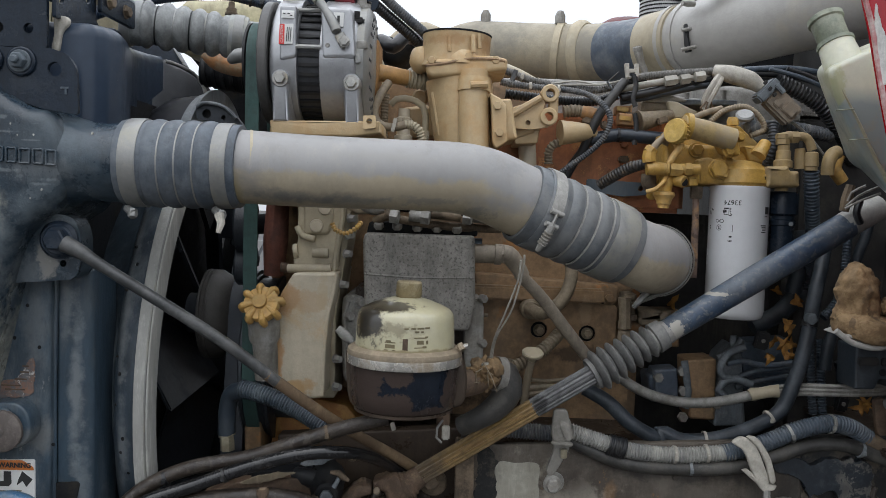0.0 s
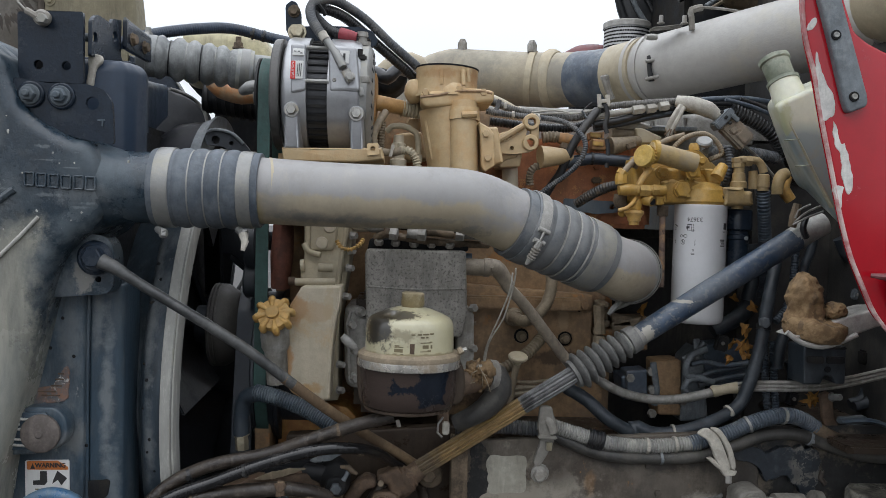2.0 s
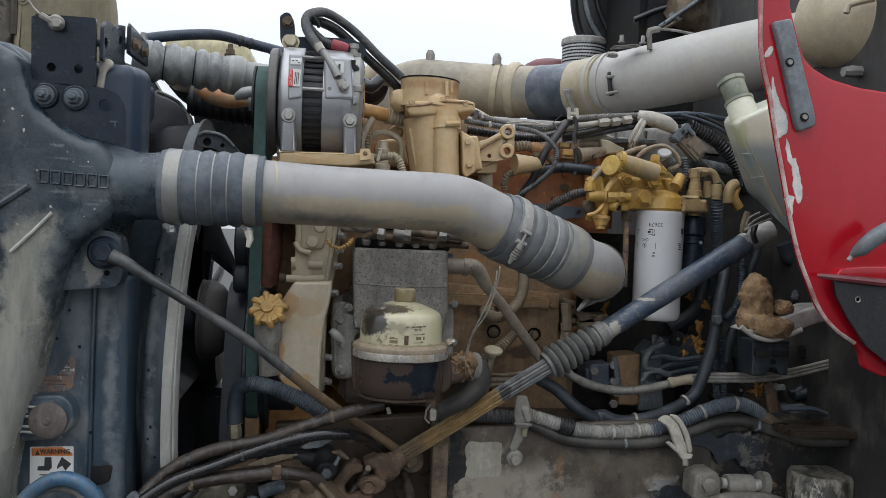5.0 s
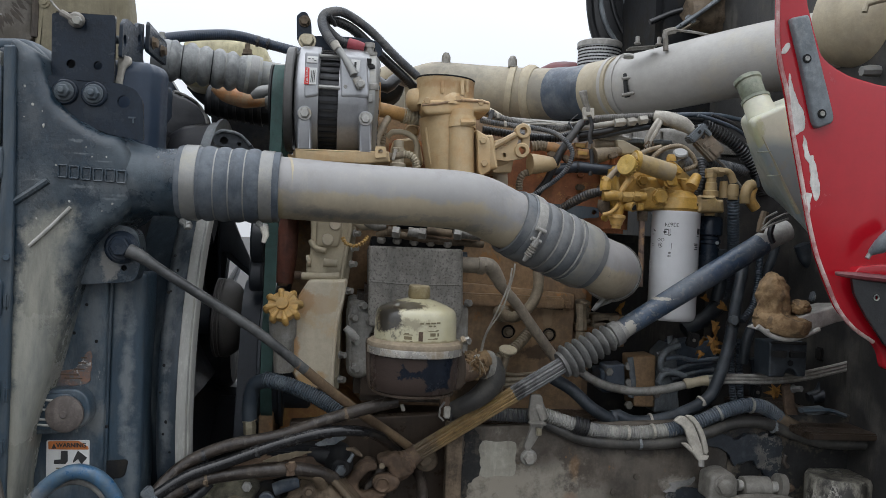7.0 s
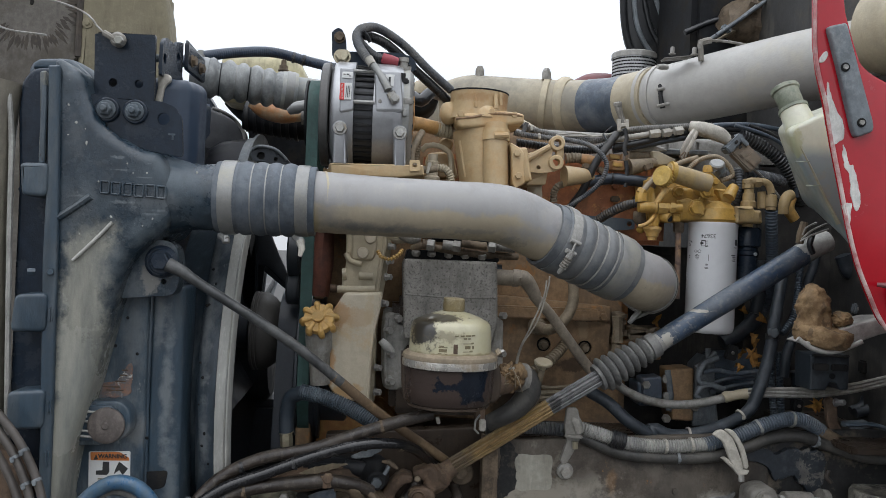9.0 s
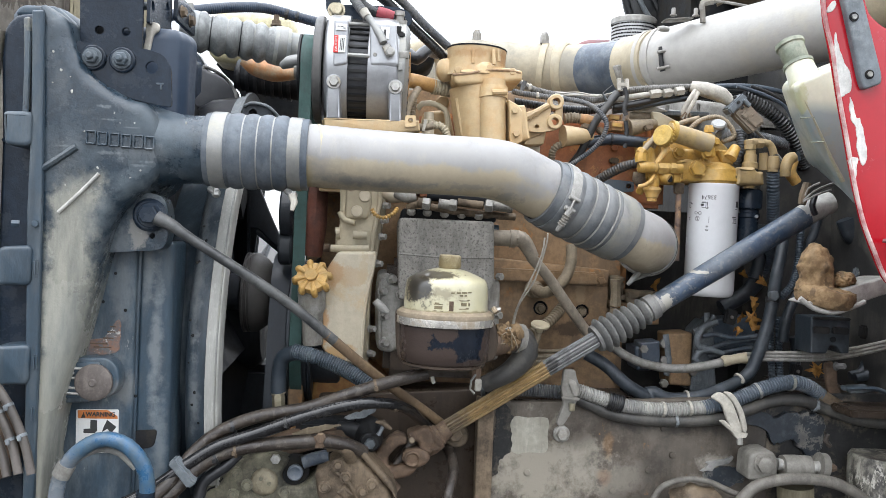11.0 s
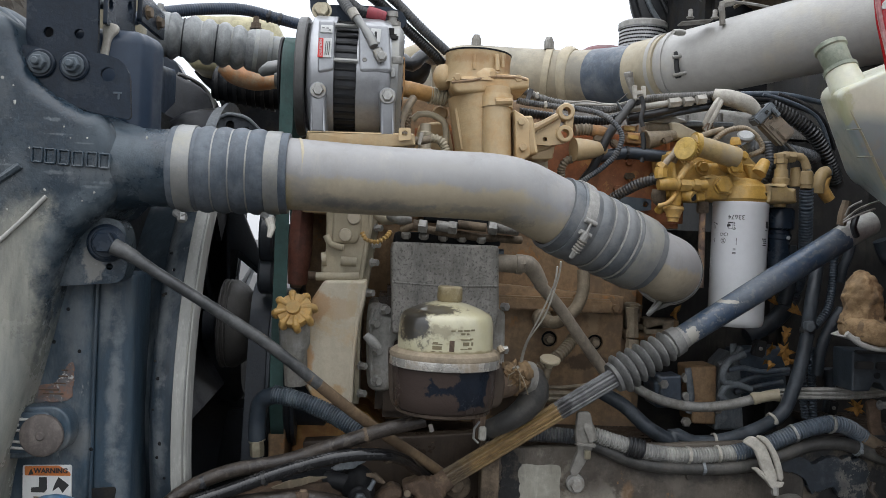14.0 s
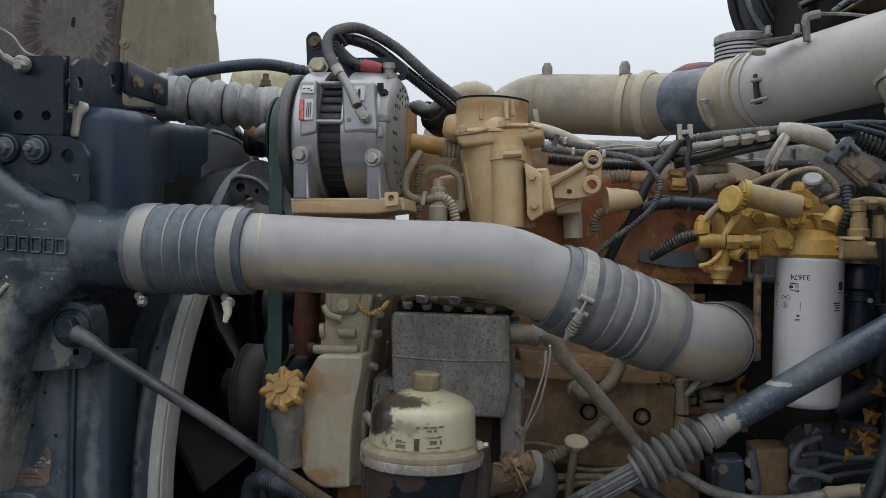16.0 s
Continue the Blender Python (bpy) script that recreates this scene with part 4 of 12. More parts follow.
for p in [(-0.656, 1.268, 1.681), (-0.609, 1.268, 1.68)]:
    part("washer", lathe(B(), p, (0, -1, 0), disc(0.021, 0.005, 0.4), 24), M_BRACKET, low)
    part("washer", lathe(B(), V(p) + V((0, -0.005, 0)), (0, -1, 0), disc(0.016, 0.003, 0.3), 24), M_CHANNEL, low)
    bolt(low, V(p) + V((0, -0.008, 0)), (0, -1, 0), 0.0115, 0.01, M_CHANNEL, 0, 0.008, "nut")
part("bar_mark", box(B(), (-0.547, 1.267, 1.645), (0.012, 0.002, 0.003), 0.0005), M_CHANNEL, low)
part("bar_mark", box(B(), (-0.545, 1.267, 1.64), (0.003, 0.002, 0.009), 0.0005), M_CHANNEL, low)
part("cream_drip", pillow(B(), smooth_outline([(-0.588, 1.756), (-0.569, 1.756), (-0.567, 1.746), (-0.576, 1.735), (-0.579, 1.72), (-0.582, 1.706), (-0.592, 1.708), (-0.589, 1.731)], 0.003), 1.3185, 1.326, 0.003), M_TAPE, hinge, "dried cream sealant on the plate edge")
cable_stud = part("cable_stud", lathe(B(), (-0.65, 1.297, 1.806), (0, -1, 0), disc(0.013, 0.016, 0.3), 16), M_GREY, hinge)
bolt(cable_stud, (-0.645, 1.281, 1.802), (0, -1, 0), 0.008, 0.009, M_BAND)
part("cable_end", sweep(B(), [(-0.674, 1.285, 1.816), (-0.661, 1.285, 1.809), (-0.65, 1.285, 1.803)], 0.0055, 8), M_GREY, hinge)
part("cable", sweep(B(), [(-0.674, 1.285, 1.816), (-0.688, 1.29, 1.829), (-0.706, 1.3, 1.848), (-0.759, 1.34, 1.875), (-0.889, 1.42, 1.919)], 0.0018, 6), M_GREY, hinge, "thin steel hood cable")

# ---- brackets and label on the radiator side ----
rodb = thing("strut_bracket", "dusty cast bracket with a large washer and bolt", "bracket", (-0.567, 1.3, 1.371))
part("plate", plate(B(), rounded([(-0.635, 1.36), (-0.627, 1.405), (-0.605, 1.447), (-0.57, 1.466), (-0.539, 1.46), (-0.53, 1.434), (-0.529, 1.393), (-0.537, 1.369)], 0.012), [(*(-0.555, 1.392), 0.005)], 1.288, 1.33), M_TANK, rodb)
blot(M_TANK, (0.17, 0.165, 0.15), (-0.579, 1.4), 0.016, 0.03, 0.8, 1.0, 40.0)
for at_, rx_, rz_, c_, k_ in (((-0.583, 1.472), 0.045, 0.028, (0.1, 0.122, 0.136), 0.6), ((-0.622, 1.435), 0.02, 0.04, (0.11, 0.13, 0.14), 0.6), ((-0.53, 1.5), 0.045, 0.012, (0.08, 0.1, 0.115), 0.5), ((-0.552, 1.45), 0.035, 0.03, (0.1, 0.115, 0.125), 0.55), ((-0.6, 1.375), 0.03, 0.025, (0.12, 0.13, 0.135), 0.5)):
    blot(M_TANK, c_, at_, rx_, rz_, k_, 1.2, 30.0, 0.9)
qrng = random.Random(17)
for k in range(10):
    blot(M_TANK, (0.2, 0.225, 0.235), (qrng.uniform(-0.69, -0.55), qrng.uniform(1.49, 1.6)), qrng.uniform(0.004, 0.02), qrng.uniform(0.001, 0.003), 0.4, 1.6, 90.0, 0.6)
blot(M_PANEL, (0.2, 0.19, 0.17), (-0.672, 1.238), 0.012, 0.022, 0.8, 1.0, 45.0, 0.15)
for at_, rx_, rz_, c_, k_ in (((-0.555, 1.2), 0.012, 0.14, (0.19, 0.205, 0.21), 0.6), ((-0.54, 1.02), 0.015, 0.1, (0.17, 0.185, 0.19), 0.5), ((-0.57, 1.32), 0.01, 0.06, (0.2, 0.21, 0.21), 0.5)):
    blot(M_CHANNEL, c_, at_, rx_, rz_, k_, 1.1, 28.0, 0.9)
for at_, rx_, rz_, c_, k_ in (((-0.495, 1.3), 0.012, 0.12, (0.24, 0.25, 0.25), 0.6), ((-0.49, 1.1), 0.012, 0.1, (0.2, 0.21, 0.215), 0.55), ((-0.5, 1.42), 0.012, 0.05, (0.22, 0.23, 0.235), 0.5)):
    blot(M_SHELL, c_, at_, rx_, rz_, k_, 1.1, 28.0, 0.9)
part("washer", lathe(B(), (-0.559, 1.288, 1.427), (0, -1, 0), disc(0.028, 0.012, 0.4), 32), M_BRACKET, rodb)
part("washer", lathe(B(), (-0.556, 1.276, 1.427), (0, -1, 0), disc(0.022, 0.006, 0.4), 32), M_BRACKET, rodb)
bolt(rodb, (-0.556, 1.27, 1.428), (0, -1, 0), 0.0165, 0.014, M_BRACKET)
strut = thing("strut_rod", "long slim grey steel strut rod, rusty at its lower end", "strut rod", (-0.272, 1.31, 1.227))
part("rod", sweep(B(), [(-0.542, 1.262, 1.423), (-0.516, 1.262, 1.411), (-0.484, 1.265, 1.39), (-0.332, 1.29, 1.294), (-0.243, 1.322, 1.222)], [0.0125, 0.0105, 0.0085, 0.009, 0.009], 14), mat("dark_grey_rod", (0.05, 0.052, 0.053), 0.45, stain=(0.13, 0.13, 0.125), stain_at=0.54, stain_scale=8, dust=(0.2, 0.195, 0.18), dust_at=0.3), strut)
part("lower_end", sweep(B(), [(-0.258, 1.316, 1.234), (-0.191, 1.36, 1.174), (-0.126, 1.41, 1.119), (-0.064, 1.47, 1.067), (0.004, 1.52, 1.009)], 0.0092, 14), mat("rust_tan_rod", (0.22, 0.15, 0.085), 0.7, stain=(0.13, 0.085, 0.05), stain_at=0.5, stain_scale=12), strut, "tan rusted lower end")
puck = thing("mount_plate", "dusty blue steel mounting plate with a round rusty puck", "mount", (-0.642, 1.29, 1.105))
part("plate", pillow(B(), rounded([(-0.686, 1.18), (-0.622, 1.184), (-0.604, 1.169), (-0.599, 1.138), (-0.61, 1.118), (-0.656, 1.105), (-0.701, 1.103)], 0.012), 1.288, 1.33, 0.004), M_PANEL, puck)
part("boss", pillow(B(), rounded([(-0.679, 1.174), (-0.632, 1.176), (-0.62, 1.157), (-0.642, 1.115), (-0.693, 1.113)], 0.006), 1.282, 1.29, 0.002), M_CHANNEL, puck)
for pts in ([(-0.68, 1.281, 1.165), (-0.656, 1.281, 1.164)], [(-0.685, 1.281, 1.148), (-0.664, 1.281, 1.148)], [(-0.69, 1.281, 1.132), (-0.665, 1.281, 1.131)], [(-0.691, 1.281, 1.123), (-0.654, 1.281, 1.121)], [(-0.681, 1.281, 1.156), (-0.672, 1.281, 1.156)]):
    part("dust_streak", sweep(B(), pts, 0.0022, 6), M_STRIP, puck)
part("disc", lathe(B(), (-0.639, 1.283, 1.142), (0, -1, 0), [(0, 0), (0, 0.031), (0.006, 0.031), (0.009, 0.027), (0.009, 0.007), (0.011, 0.005), (0.011, 0)], 32), M_PUCK, puck, "rusty brown round disc")
warn = thing("warning_label", "white and orange warning sticker with black pictograms", "label", (-0.64, 1.316, 1.013))
part("backing", pillow(B(), rounded([(-0.679, 1.087), (-0.608, 1.089), (-0.606, 1.014), (-0.677, 1.011)], 0.003), 1.3165, 1.322, 0.0005), M_LABEL, warn)
part("header_band", pillow(B(), rounded([(-0.676, 1.086), (-0.626, 1.088), (-0.609, 1.078), (-0.608, 1.073), (-0.675, 1.072)], 0.002), 1.3158, 1.318, 0.0003), M_LABELORANGE, warn)
lettering("WARNING", 0.0102, M_INK, facing((-0.637, 1.315, 1.08), 1), warn, bold=0.03)
part("triangle", plate(B(), [(-0.67, 1.073), (-0.662, 1.074), (-0.666, 1.083)], [], 1.3154, 1.317), M_INK, warn)
for p in [(-0.653, 1.315, 1.04), (-0.634, 1.315, 1.041), (-0.653, 1.315, 1.033), (-0.632, 1.315, 1.034), (-0.652, 1.315, 1.023), (-0.633, 1.315, 1.021)]:
    part("text_bar", box(B(), p, (0.016, 0.0006, 0.002), 0.0002), M_GREYINK, warn)
part("pictogram", plate(B(), [(-0.665, 1.054), (-0.654, 1.055), (-0.654, 1.07), (-0.643, 1.07), (-0.642, 1.052), (-0.646, 1.047), (-0.665, 1.047)], [], 1.3158, 1.317), M_INK, warn)
part("pictogram", plate(B(), [(-0.632, 1.057), (-0.626, 1.071), (-0.61, 1.059), (-0.619, 1.047), (-0.625, 1.056), (-0.634, 1.049)], [], 1.3158, 1.317), M_INK, warn)
part("text_bar", span(B(), (-0.706, 1.791)[0], (-0.694, 1.792)[0], 1.3158, 1.317, (-0.671, 1.316, 1.015)[2], (-0.672, 1.316, 1.04)[2], 0.0005), M_PANEL, warn)

# ---- fan shroud, fan, pulleys, belt ----
shroud = thing("fan_shroud", "dark blue-grey fan shroud with a pale edge strip", "fan shroud", (-0.52, 1.9, 0.7))
SC = (0, 1.83, 1.165)
part("shell", front_half(lathe(B(), SC, (1, 0, 0), [(-0.60, 0.40), (-0.516, 0.43), (-0.509, 0.462), (-0.498, 0.473), (-0.485, 0.480), (-0.471, 0.4835)], 120), 1.86), M_SHELL, shroud, "scuffed navy curved shell")
part("edge_strip", front_half(lathe(B(), SC, (1, 0, 0), [(-0.470, 0.478), (-0.470, 0.486), (-0.468, 0.4875), (-0.4475, 0.4875), (-0.446, 0.4855), (-0.446, 0.45)], 120), 1.86), M_STRIP, shroud, "pale worn metal rim strip")
part("edge_bead", front_half(lathe(B(), SC, (1, 0, 0), [(-0.4535, 0.487), (-0.4525, 0.4895), (-0.4505, 0.4895), (-0.4495, 0.487)], 120), 1.86), M_BAND, shroud)
srng = random.Random(8)
for i in range(16):
    a_ = srng.uniform(-0.75, 0.55)
    x_ = srng.uniform(-0.506, -0.478)
    r_ = 0.4832 - 0.45 * max(0, -0.478 - x_)
    p = (x_, 1.83 - r_ * math.cos(a_), 1.165 + r_ * math.sin(a_))
    part("chip", lathe(B(), p, (0, -math.cos(a_), math.sin(a_)), [(0, srng.uniform(0.0015, 0.004)), (0.0008, 0.001), (0.0008, 0)], 6), (M_SHADE, M_BAREWHITE)[i % 4 == 0], shroud)

fan = thing("cooling_fan", "black engine cooling fan with broad blades", "fan", (-0.44, 2.02, 1.18))
part("hub", lathe(B(), (-0.56, 2.02, 1.18), (1, 0, 0), disc(0.13, 0.1, 0.2), 32), M_FAN, fan)
for i in range(9):
    bm = B()
    box(bm, (0, 0, 0.27), (0.008, 0.15, 0.32), 0.003, (0, 0, 28))
    bm.transform(pose(-0.53, 2.02, 1.18, 40 * i + 12))
    part("blade", bm, M_FAN, fan)

part("blade", pillow(B(), smooth_outline([(-0.53, 1.53), (-0.49, 1.53), (-0.476, 1.5), (-0.457, 1.456), (-0.442, 1.424), (-0.427, 1.392), (-0.422, 1.36), (-0.452, 1.381), (-0.482, 1.407), (-0.53, 1.42)], 0.012), 1.95, 1.962, 0.004), M_FAN, fan, "broad curved blade")
part("blade", pillow(B(), rounded([(-0.485, 1.411), (-0.42, 1.37), (-0.423, 1.345), (-0.49, 1.397)], 0.004), 1.955, 1.965, 0.003), M_FAN, fan)

# ---- engine ----
eng = thing("engine", "large tan diesel engine, grimy and rust-stained", "engine", (0.3, 2.0, 0.75))
# Darker than the block in front: the recess shade is in its colour.
part("rear_block", span(B(), 0.38, 0.80, 1.86, 2.4, 0.72, 1.50, 0.02), M_WALL, eng, "rear of the block, darkened for the recess shade")
block = part("block", span(B(), -0.24, 0.40, 1.74, 2.4, 0.72, 1.50, 0.02), M_BLOCK, eng)
part("cylinder_head", span(B(), -0.10, 0.47, 1.725, 2.3, 1.50, 1.69, 0.01), M_ORANGE, eng, "rust-orange cylinder head")
part("valve_cover", pillow(B(), rounded([(-0.013, 1.625), (-0.016, 1.688), (0.08, 1.766), (0.16, 1.77), (0.3, 1.768), (0.547, 1.77), (0.709, 1.76), (0.808, 1.739), (0.814, 1.65)], 0.02), 1.80, 2.25, 0.015), M_GREY, eng)
cover = part("side_cover", plate(B(), rounded([(0.071, 1.319), (0.343, 1.317), (0.343, 1.28), (0.341, 1.181), (0.254, 1.165), (0.077, 1.168)], 0.008), [(0.192, 1.262, 0.0165), (0.287, 1.258, 0.0165)], 1.703, 1.712), M_BLOCK, eng, "flat brown side plate, rust-stained")
part("upper_plate", pillow(B(), rounded([(0.059, 1.371), (0.347, 1.354), (0.344, 1.319), (0.071, 1.321)], 0.006), 1.706, 1.74, 0.004), M_BLOCK, eng)
# Near-black sheet that gives the side plate's holes their shade.
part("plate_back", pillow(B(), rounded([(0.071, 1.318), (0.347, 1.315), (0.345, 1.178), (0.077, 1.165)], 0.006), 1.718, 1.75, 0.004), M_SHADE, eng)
for p in [(0.194, 1.716, 1.26), (0.289, 1.716, 1.257)]:
    bolt(cover, p, (0, -1, 0), 0.0085, 0.012, M_DULLTAN, 0.012)
part("front_housing", pillow(B(), rounded([(-0.154, 1.505), (-0.165, 1.729), (-0.101, 1.749), (-0.023, 1.749), (0.188, 1.752), (0.221, 1.526)], 0.02), 1.75, 2.2, 0.012), M_BLOCK, eng, "dark tan front housing")
part("front_housing", pillow(B(), rounded([(-0.103, 1.625), (-0.094, 1.683), (-0.037, 1.692), (-0.021, 1.63)], 0.01), 1.68, 1.78, 0.008), M_TAN, eng)
part("ledge", span(B(), (0.025, 1.7, 1.949)[0], (0.313, 1.7, 1.969)[0], 1.68, 1.76, (0.123, 1.7, 1.32)[2], (0.122, 1.7, 1.348)[2], 0.004), M_BLOCK, eng)
for p in [(0.19, 1.703, 1.141), (0.327, 1.706, 1.33), (0.25, 1.706, 1.345)]:
    bolt(eng, p, (0, -1, 0), 0.009, 0.008, M_BLOCK, 0.015)
for p in [(0.346, 1.725, 1.632), (0.293, 1.725, 1.636), (0.388, 1.725, 1.592), (0.323, 1.725, 1.576), (0.399, 1.725, 1.643)]:
    bolt(eng, p, (0, -1, 0), 0.008, 0.008, M_ORANGE)
part("steel_label", plate(B(), rounded([(0.273, 1.561), (0.362, 1.558), (0.39, 1.556), (0.39, 1.534), (0.343, 1.529), (0.272, 1.539)], 0.004), [(*(0.378, 1.546), 0.006)], 1.70, 1.708), M_CHANNEL, eng, "greyed blue plate")
part("orange_pad", pillow(B(), rounded([(-0.297, 1.136), (-0.293, 1.197), (-0.28, 1.234), (-0.259, 1.186), (-0.244, 1.136), (-0.171, 1.123), (-0.133, 1.082), (-0.129, 0.997), (-0.311, 1.021)], 0.006), 1.60, 1.74, 0.004), mat("rust_yellow_cover", (0.42, 0.22, 0.06), 0.55, stain=(0.3, 0.13, 0.04), stain_at=0.52, stain_scale=14), eng, "rusty yellow lower cover")
part("front_plate", span(B(), -0.33, -0.24, 1.66, 2.3, 0.75, 1.52, 0.01), M_BLOCK, eng)
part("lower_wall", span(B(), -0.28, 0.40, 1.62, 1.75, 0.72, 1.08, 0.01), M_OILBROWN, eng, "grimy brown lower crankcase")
part("red_cover", sweep(B(), [(-0.306, 1.6, 1.508), (-0.309, 1.6, 1.425), (-0.311, 1.6, 1.359)], [0.02, 0.023, 0.018], 12, 0.01, None, 1.4), mat("rusted_red_flange", (0.2, 0.07, 0.045), 0.7, stain=(0.1, 0.05, 0.04), stain_at=0.5, stain_scale=16), eng, "rusty red flange")

gear = thing("gear_cover", "pale tan dusty timing gear cover", "cover", (-0.24, 1.6, 1.2))
part("upper_cover", pillow(B(), rounded([(-0.262, 1.528), (-0.178, 1.53), (-0.174, 1.475), (-0.18, 1.434), (-0.187, 1.372), (-0.262, 1.37), (-0.263, 1.412), (-0.256, 1.424), (-0.257, 1.475)], 0.006), 1.527, 1.70, 0.006, 4), M_PIPE, gear, "tan upper part of the cover")
part("step_plate", pillow(B(), rounded([(-0.247, 1.52), (-0.196, 1.522), (-0.193, 1.47), (-0.2, 1.44), (-0.245, 1.438)], 0.008), 1.519, 1.53, 0.006), M_PIPE, gear)
part("rim_lip", sweep(B(), [(-0.183, 1.528, 1.525), (-0.179, 1.527, 1.475), (-0.185, 1.527, 1.434), (-0.192, 1.527, 1.374)], 0.0042, 8), M_PIPE, gear)
for pts, r in (([(-0.254, 1.53, 1.41), (-0.262, 1.53, 1.409)], 0.013), ([(-0.228, 1.522, 1.408), (-0.2, 1.522, 1.408)], 0.0085), ([(-0.27, 1.522, 1.379), (-0.23, 1.517, 1.38), (-0.195, 1.517, 1.382)], 0.0075), ([(-0.256, 1.525, 1.452), (-0.246, 1.52, 1.437), (-0.224, 1.518, 1.432)], 0.006)):
    part("cast_boss", sweep(B(), pts, r, 14), M_PIPE, gear)
for p in [(-0.236, 1.519, 1.507), (-0.208, 1.519, 1.486), (-0.222, 1.519, 1.455)]:
    part("cast_pad", lathe(B(), p, (0, -1, 0), [(0, 0.012), (0.004, 0.0105), (0.005, 0)], 20), M_TANPALE, gear)
part("lower_cover", pillow(B(), rounded([(-0.254, 1.374), (-0.179, 1.377), (-0.184, 1.335), (-0.19, 1.308), (-0.195, 1.245), (-0.196, 1.166), (-0.203, 1.159), (-0.243, 1.157), (-0.269, 1.173), (-0.287, 1.2), (-0.287, 1.267), (-0.277, 1.335)], 0.006), 1.487, 1.70, 0.006, 4), M_TANPALE, gear, "rounded pale cover with rust stains")
part("cover_lip", sweep(B(), [(-0.182, 1.489, 1.374), (-0.187, 1.488, 1.333), (-0.193, 1.488, 1.306), (-0.198, 1.488, 1.245), (-0.199, 1.488, 1.164)], 0.0035, 8), M_TANPALE, gear)
part("flange", pillow(B(), rounded([(-0.19, 1.53), (-0.168, 1.53), (-0.165, 1.464), (-0.178, 1.368), (-0.188, 1.296), (-0.186, 1.146), (-0.225, 1.143), (-0.21, 1.36)], 0.004), 1.553, 1.66, 0.004), M_PIPE, gear)
part("adapter", pillow(B(), smooth_outline([(-0.178, 1.314), (-0.172, 1.332), (-0.149, 1.33), (-0.143, 1.312), (-0.122, 1.308), (-0.117, 1.272), (-0.128, 1.255), (-0.128, 1.18), (-0.168, 1.178), (-0.176, 1.24)], 0.008), 1.55, 1.70, 0.008), M_GREY, gear, "grey cast adapter flange")
part("adapter_edge", sweep(B(), [(-0.166, 1.549, 1.322), (-0.171, 1.547, 1.3), (-0.168, 1.547, 1.24), (-0.163, 1.547, 1.185)], 0.004, 8), M_GREY, gear)
for p in [(-0.174, 1.545, 1.407), (-0.179, 1.545, 1.352), (-0.187, 1.545, 1.219), (-0.186, 1.545, 1.169), (-0.169, 1.545, 1.47), (-0.172, 1.545, 1.44)]:
    bolt(gear, p, (0.9, -0.6, 0), 0.0068, 0.012, M_BARE, 0.008)
for p in [(-0.166, 1.55, 1.296), (-0.148, 1.55, 1.322), (-0.16, 1.55, 1.247), (-0.158, 1.55, 1.192), (-0.128, 1.55, 1.29)]:
    bolt(gear, p, (0.6, -1, 0), 0.0082, 0.013, M_BARE, 0.011)
part("drain_cock", sweep(B(), [(-0.178, 1.505, 1.28), (-0.165, 1.505, 1.268), (-0.152, 1.505, 1.257)], [0.007, 0.0095, 0.006], 10), M_BARE, gear)
part("side_stud", lathe(B(), (-0.286, 1.54, 1.379), (1, 0, 0), [(0, 0), (0, 0.0085), (0.012, 0.0085), (0.013, 0.006), (0.03, 0.006), (0.03, 0)], 12), M_RUST, gear, "rusty stud")
filler = thing("oil_filler", "grimy oil filler neck with a lobed yellow cap", "oil filler", (-0.294, 1.48, 1.181))
part("neck", lathe(B(), (-0.294, 1.485, 1.192), V((-0.302, 1.475, 1.314)) - V((-0.294, 1.485, 1.192)), [(0, 0.020), (0.06, 0.021), (0.07, 0.026), (0.1, 0.027), (0.125, 0.026), (0.125, 0)], 24), M_GREY, filler)
capm = B()
cap_at, cap_ax = V((-0.299, 1.448, 1.325)), V((-0.1, -0.84, 0.5))
lathe(capm, cap_at - cap_ax.normalized() * 0.014, cap_ax, [(0, 0), (0, 0.029), (0.014, 0.0305), (0.017, 0.029), (0.0185, 0.014), (0.0185, 0)], 32)
lathe(capm, cap_at, cap_ax, [(0.004, 0.012), (0.012, 0.012), (0.013, 0)], 16)
fill_cap = part("cap", capm, M_CAP, filler)
ux = V((1, 0, 0))
uy = cap_ax.normalized().cross(ux).normalized()
for i in range(8):
    a = math.pi / 4 * i + 0.2
    d = ux * math.cos(a) + uy * math.sin(a)
    part("lobe", sweep(B(), [cap_at + d * 0.013 + cap_ax.normalized() * 0.003, cap_at + d * 0.029 + cap_ax.normalized() * 0.002, cap_at + d * 0.0325 - cap_ax.normalized() * 0.003, cap_at + d * 0.0325 - cap_ax.normalized() * 0.014], [0.0035, 0.0062, 0.0068, 0.0062], 10, 0.006), M_CAP, fill_cap)

comp = thing("air_compressor", "grey speckled cast air compressor head and body", "compressor", (-0.022, 1.55, 1.182))
part("head", pillow(B(), rounded([(-0.136, 1.447), (0.053, 1.448), (0.059, 1.328), (0.05, 1.282), (-0.132, 1.283), (-0.14, 1.434)], 0.006), 1.51, 1.68, 0.006), M_COMP, comp)
part("top_deck", pillow(B(), rounded([(-0.132, 1.466), (0.058, 1.467), (0.059, 1.446), (-0.136, 1.443)], 0.006), 1.53, 1.68, 0.004), M_SHADE, comp, "oily dark head gasket deck")
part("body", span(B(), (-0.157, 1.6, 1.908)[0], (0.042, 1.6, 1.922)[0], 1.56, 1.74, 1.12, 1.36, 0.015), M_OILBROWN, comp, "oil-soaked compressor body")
part("web", pillow(B(), rounded([(0.039, 1.338), (0.075, 1.328), (0.079, 1.165), (0.046, 1.163)], 0.01), 1.54, 1.70, 0.006), M_GREY, comp)
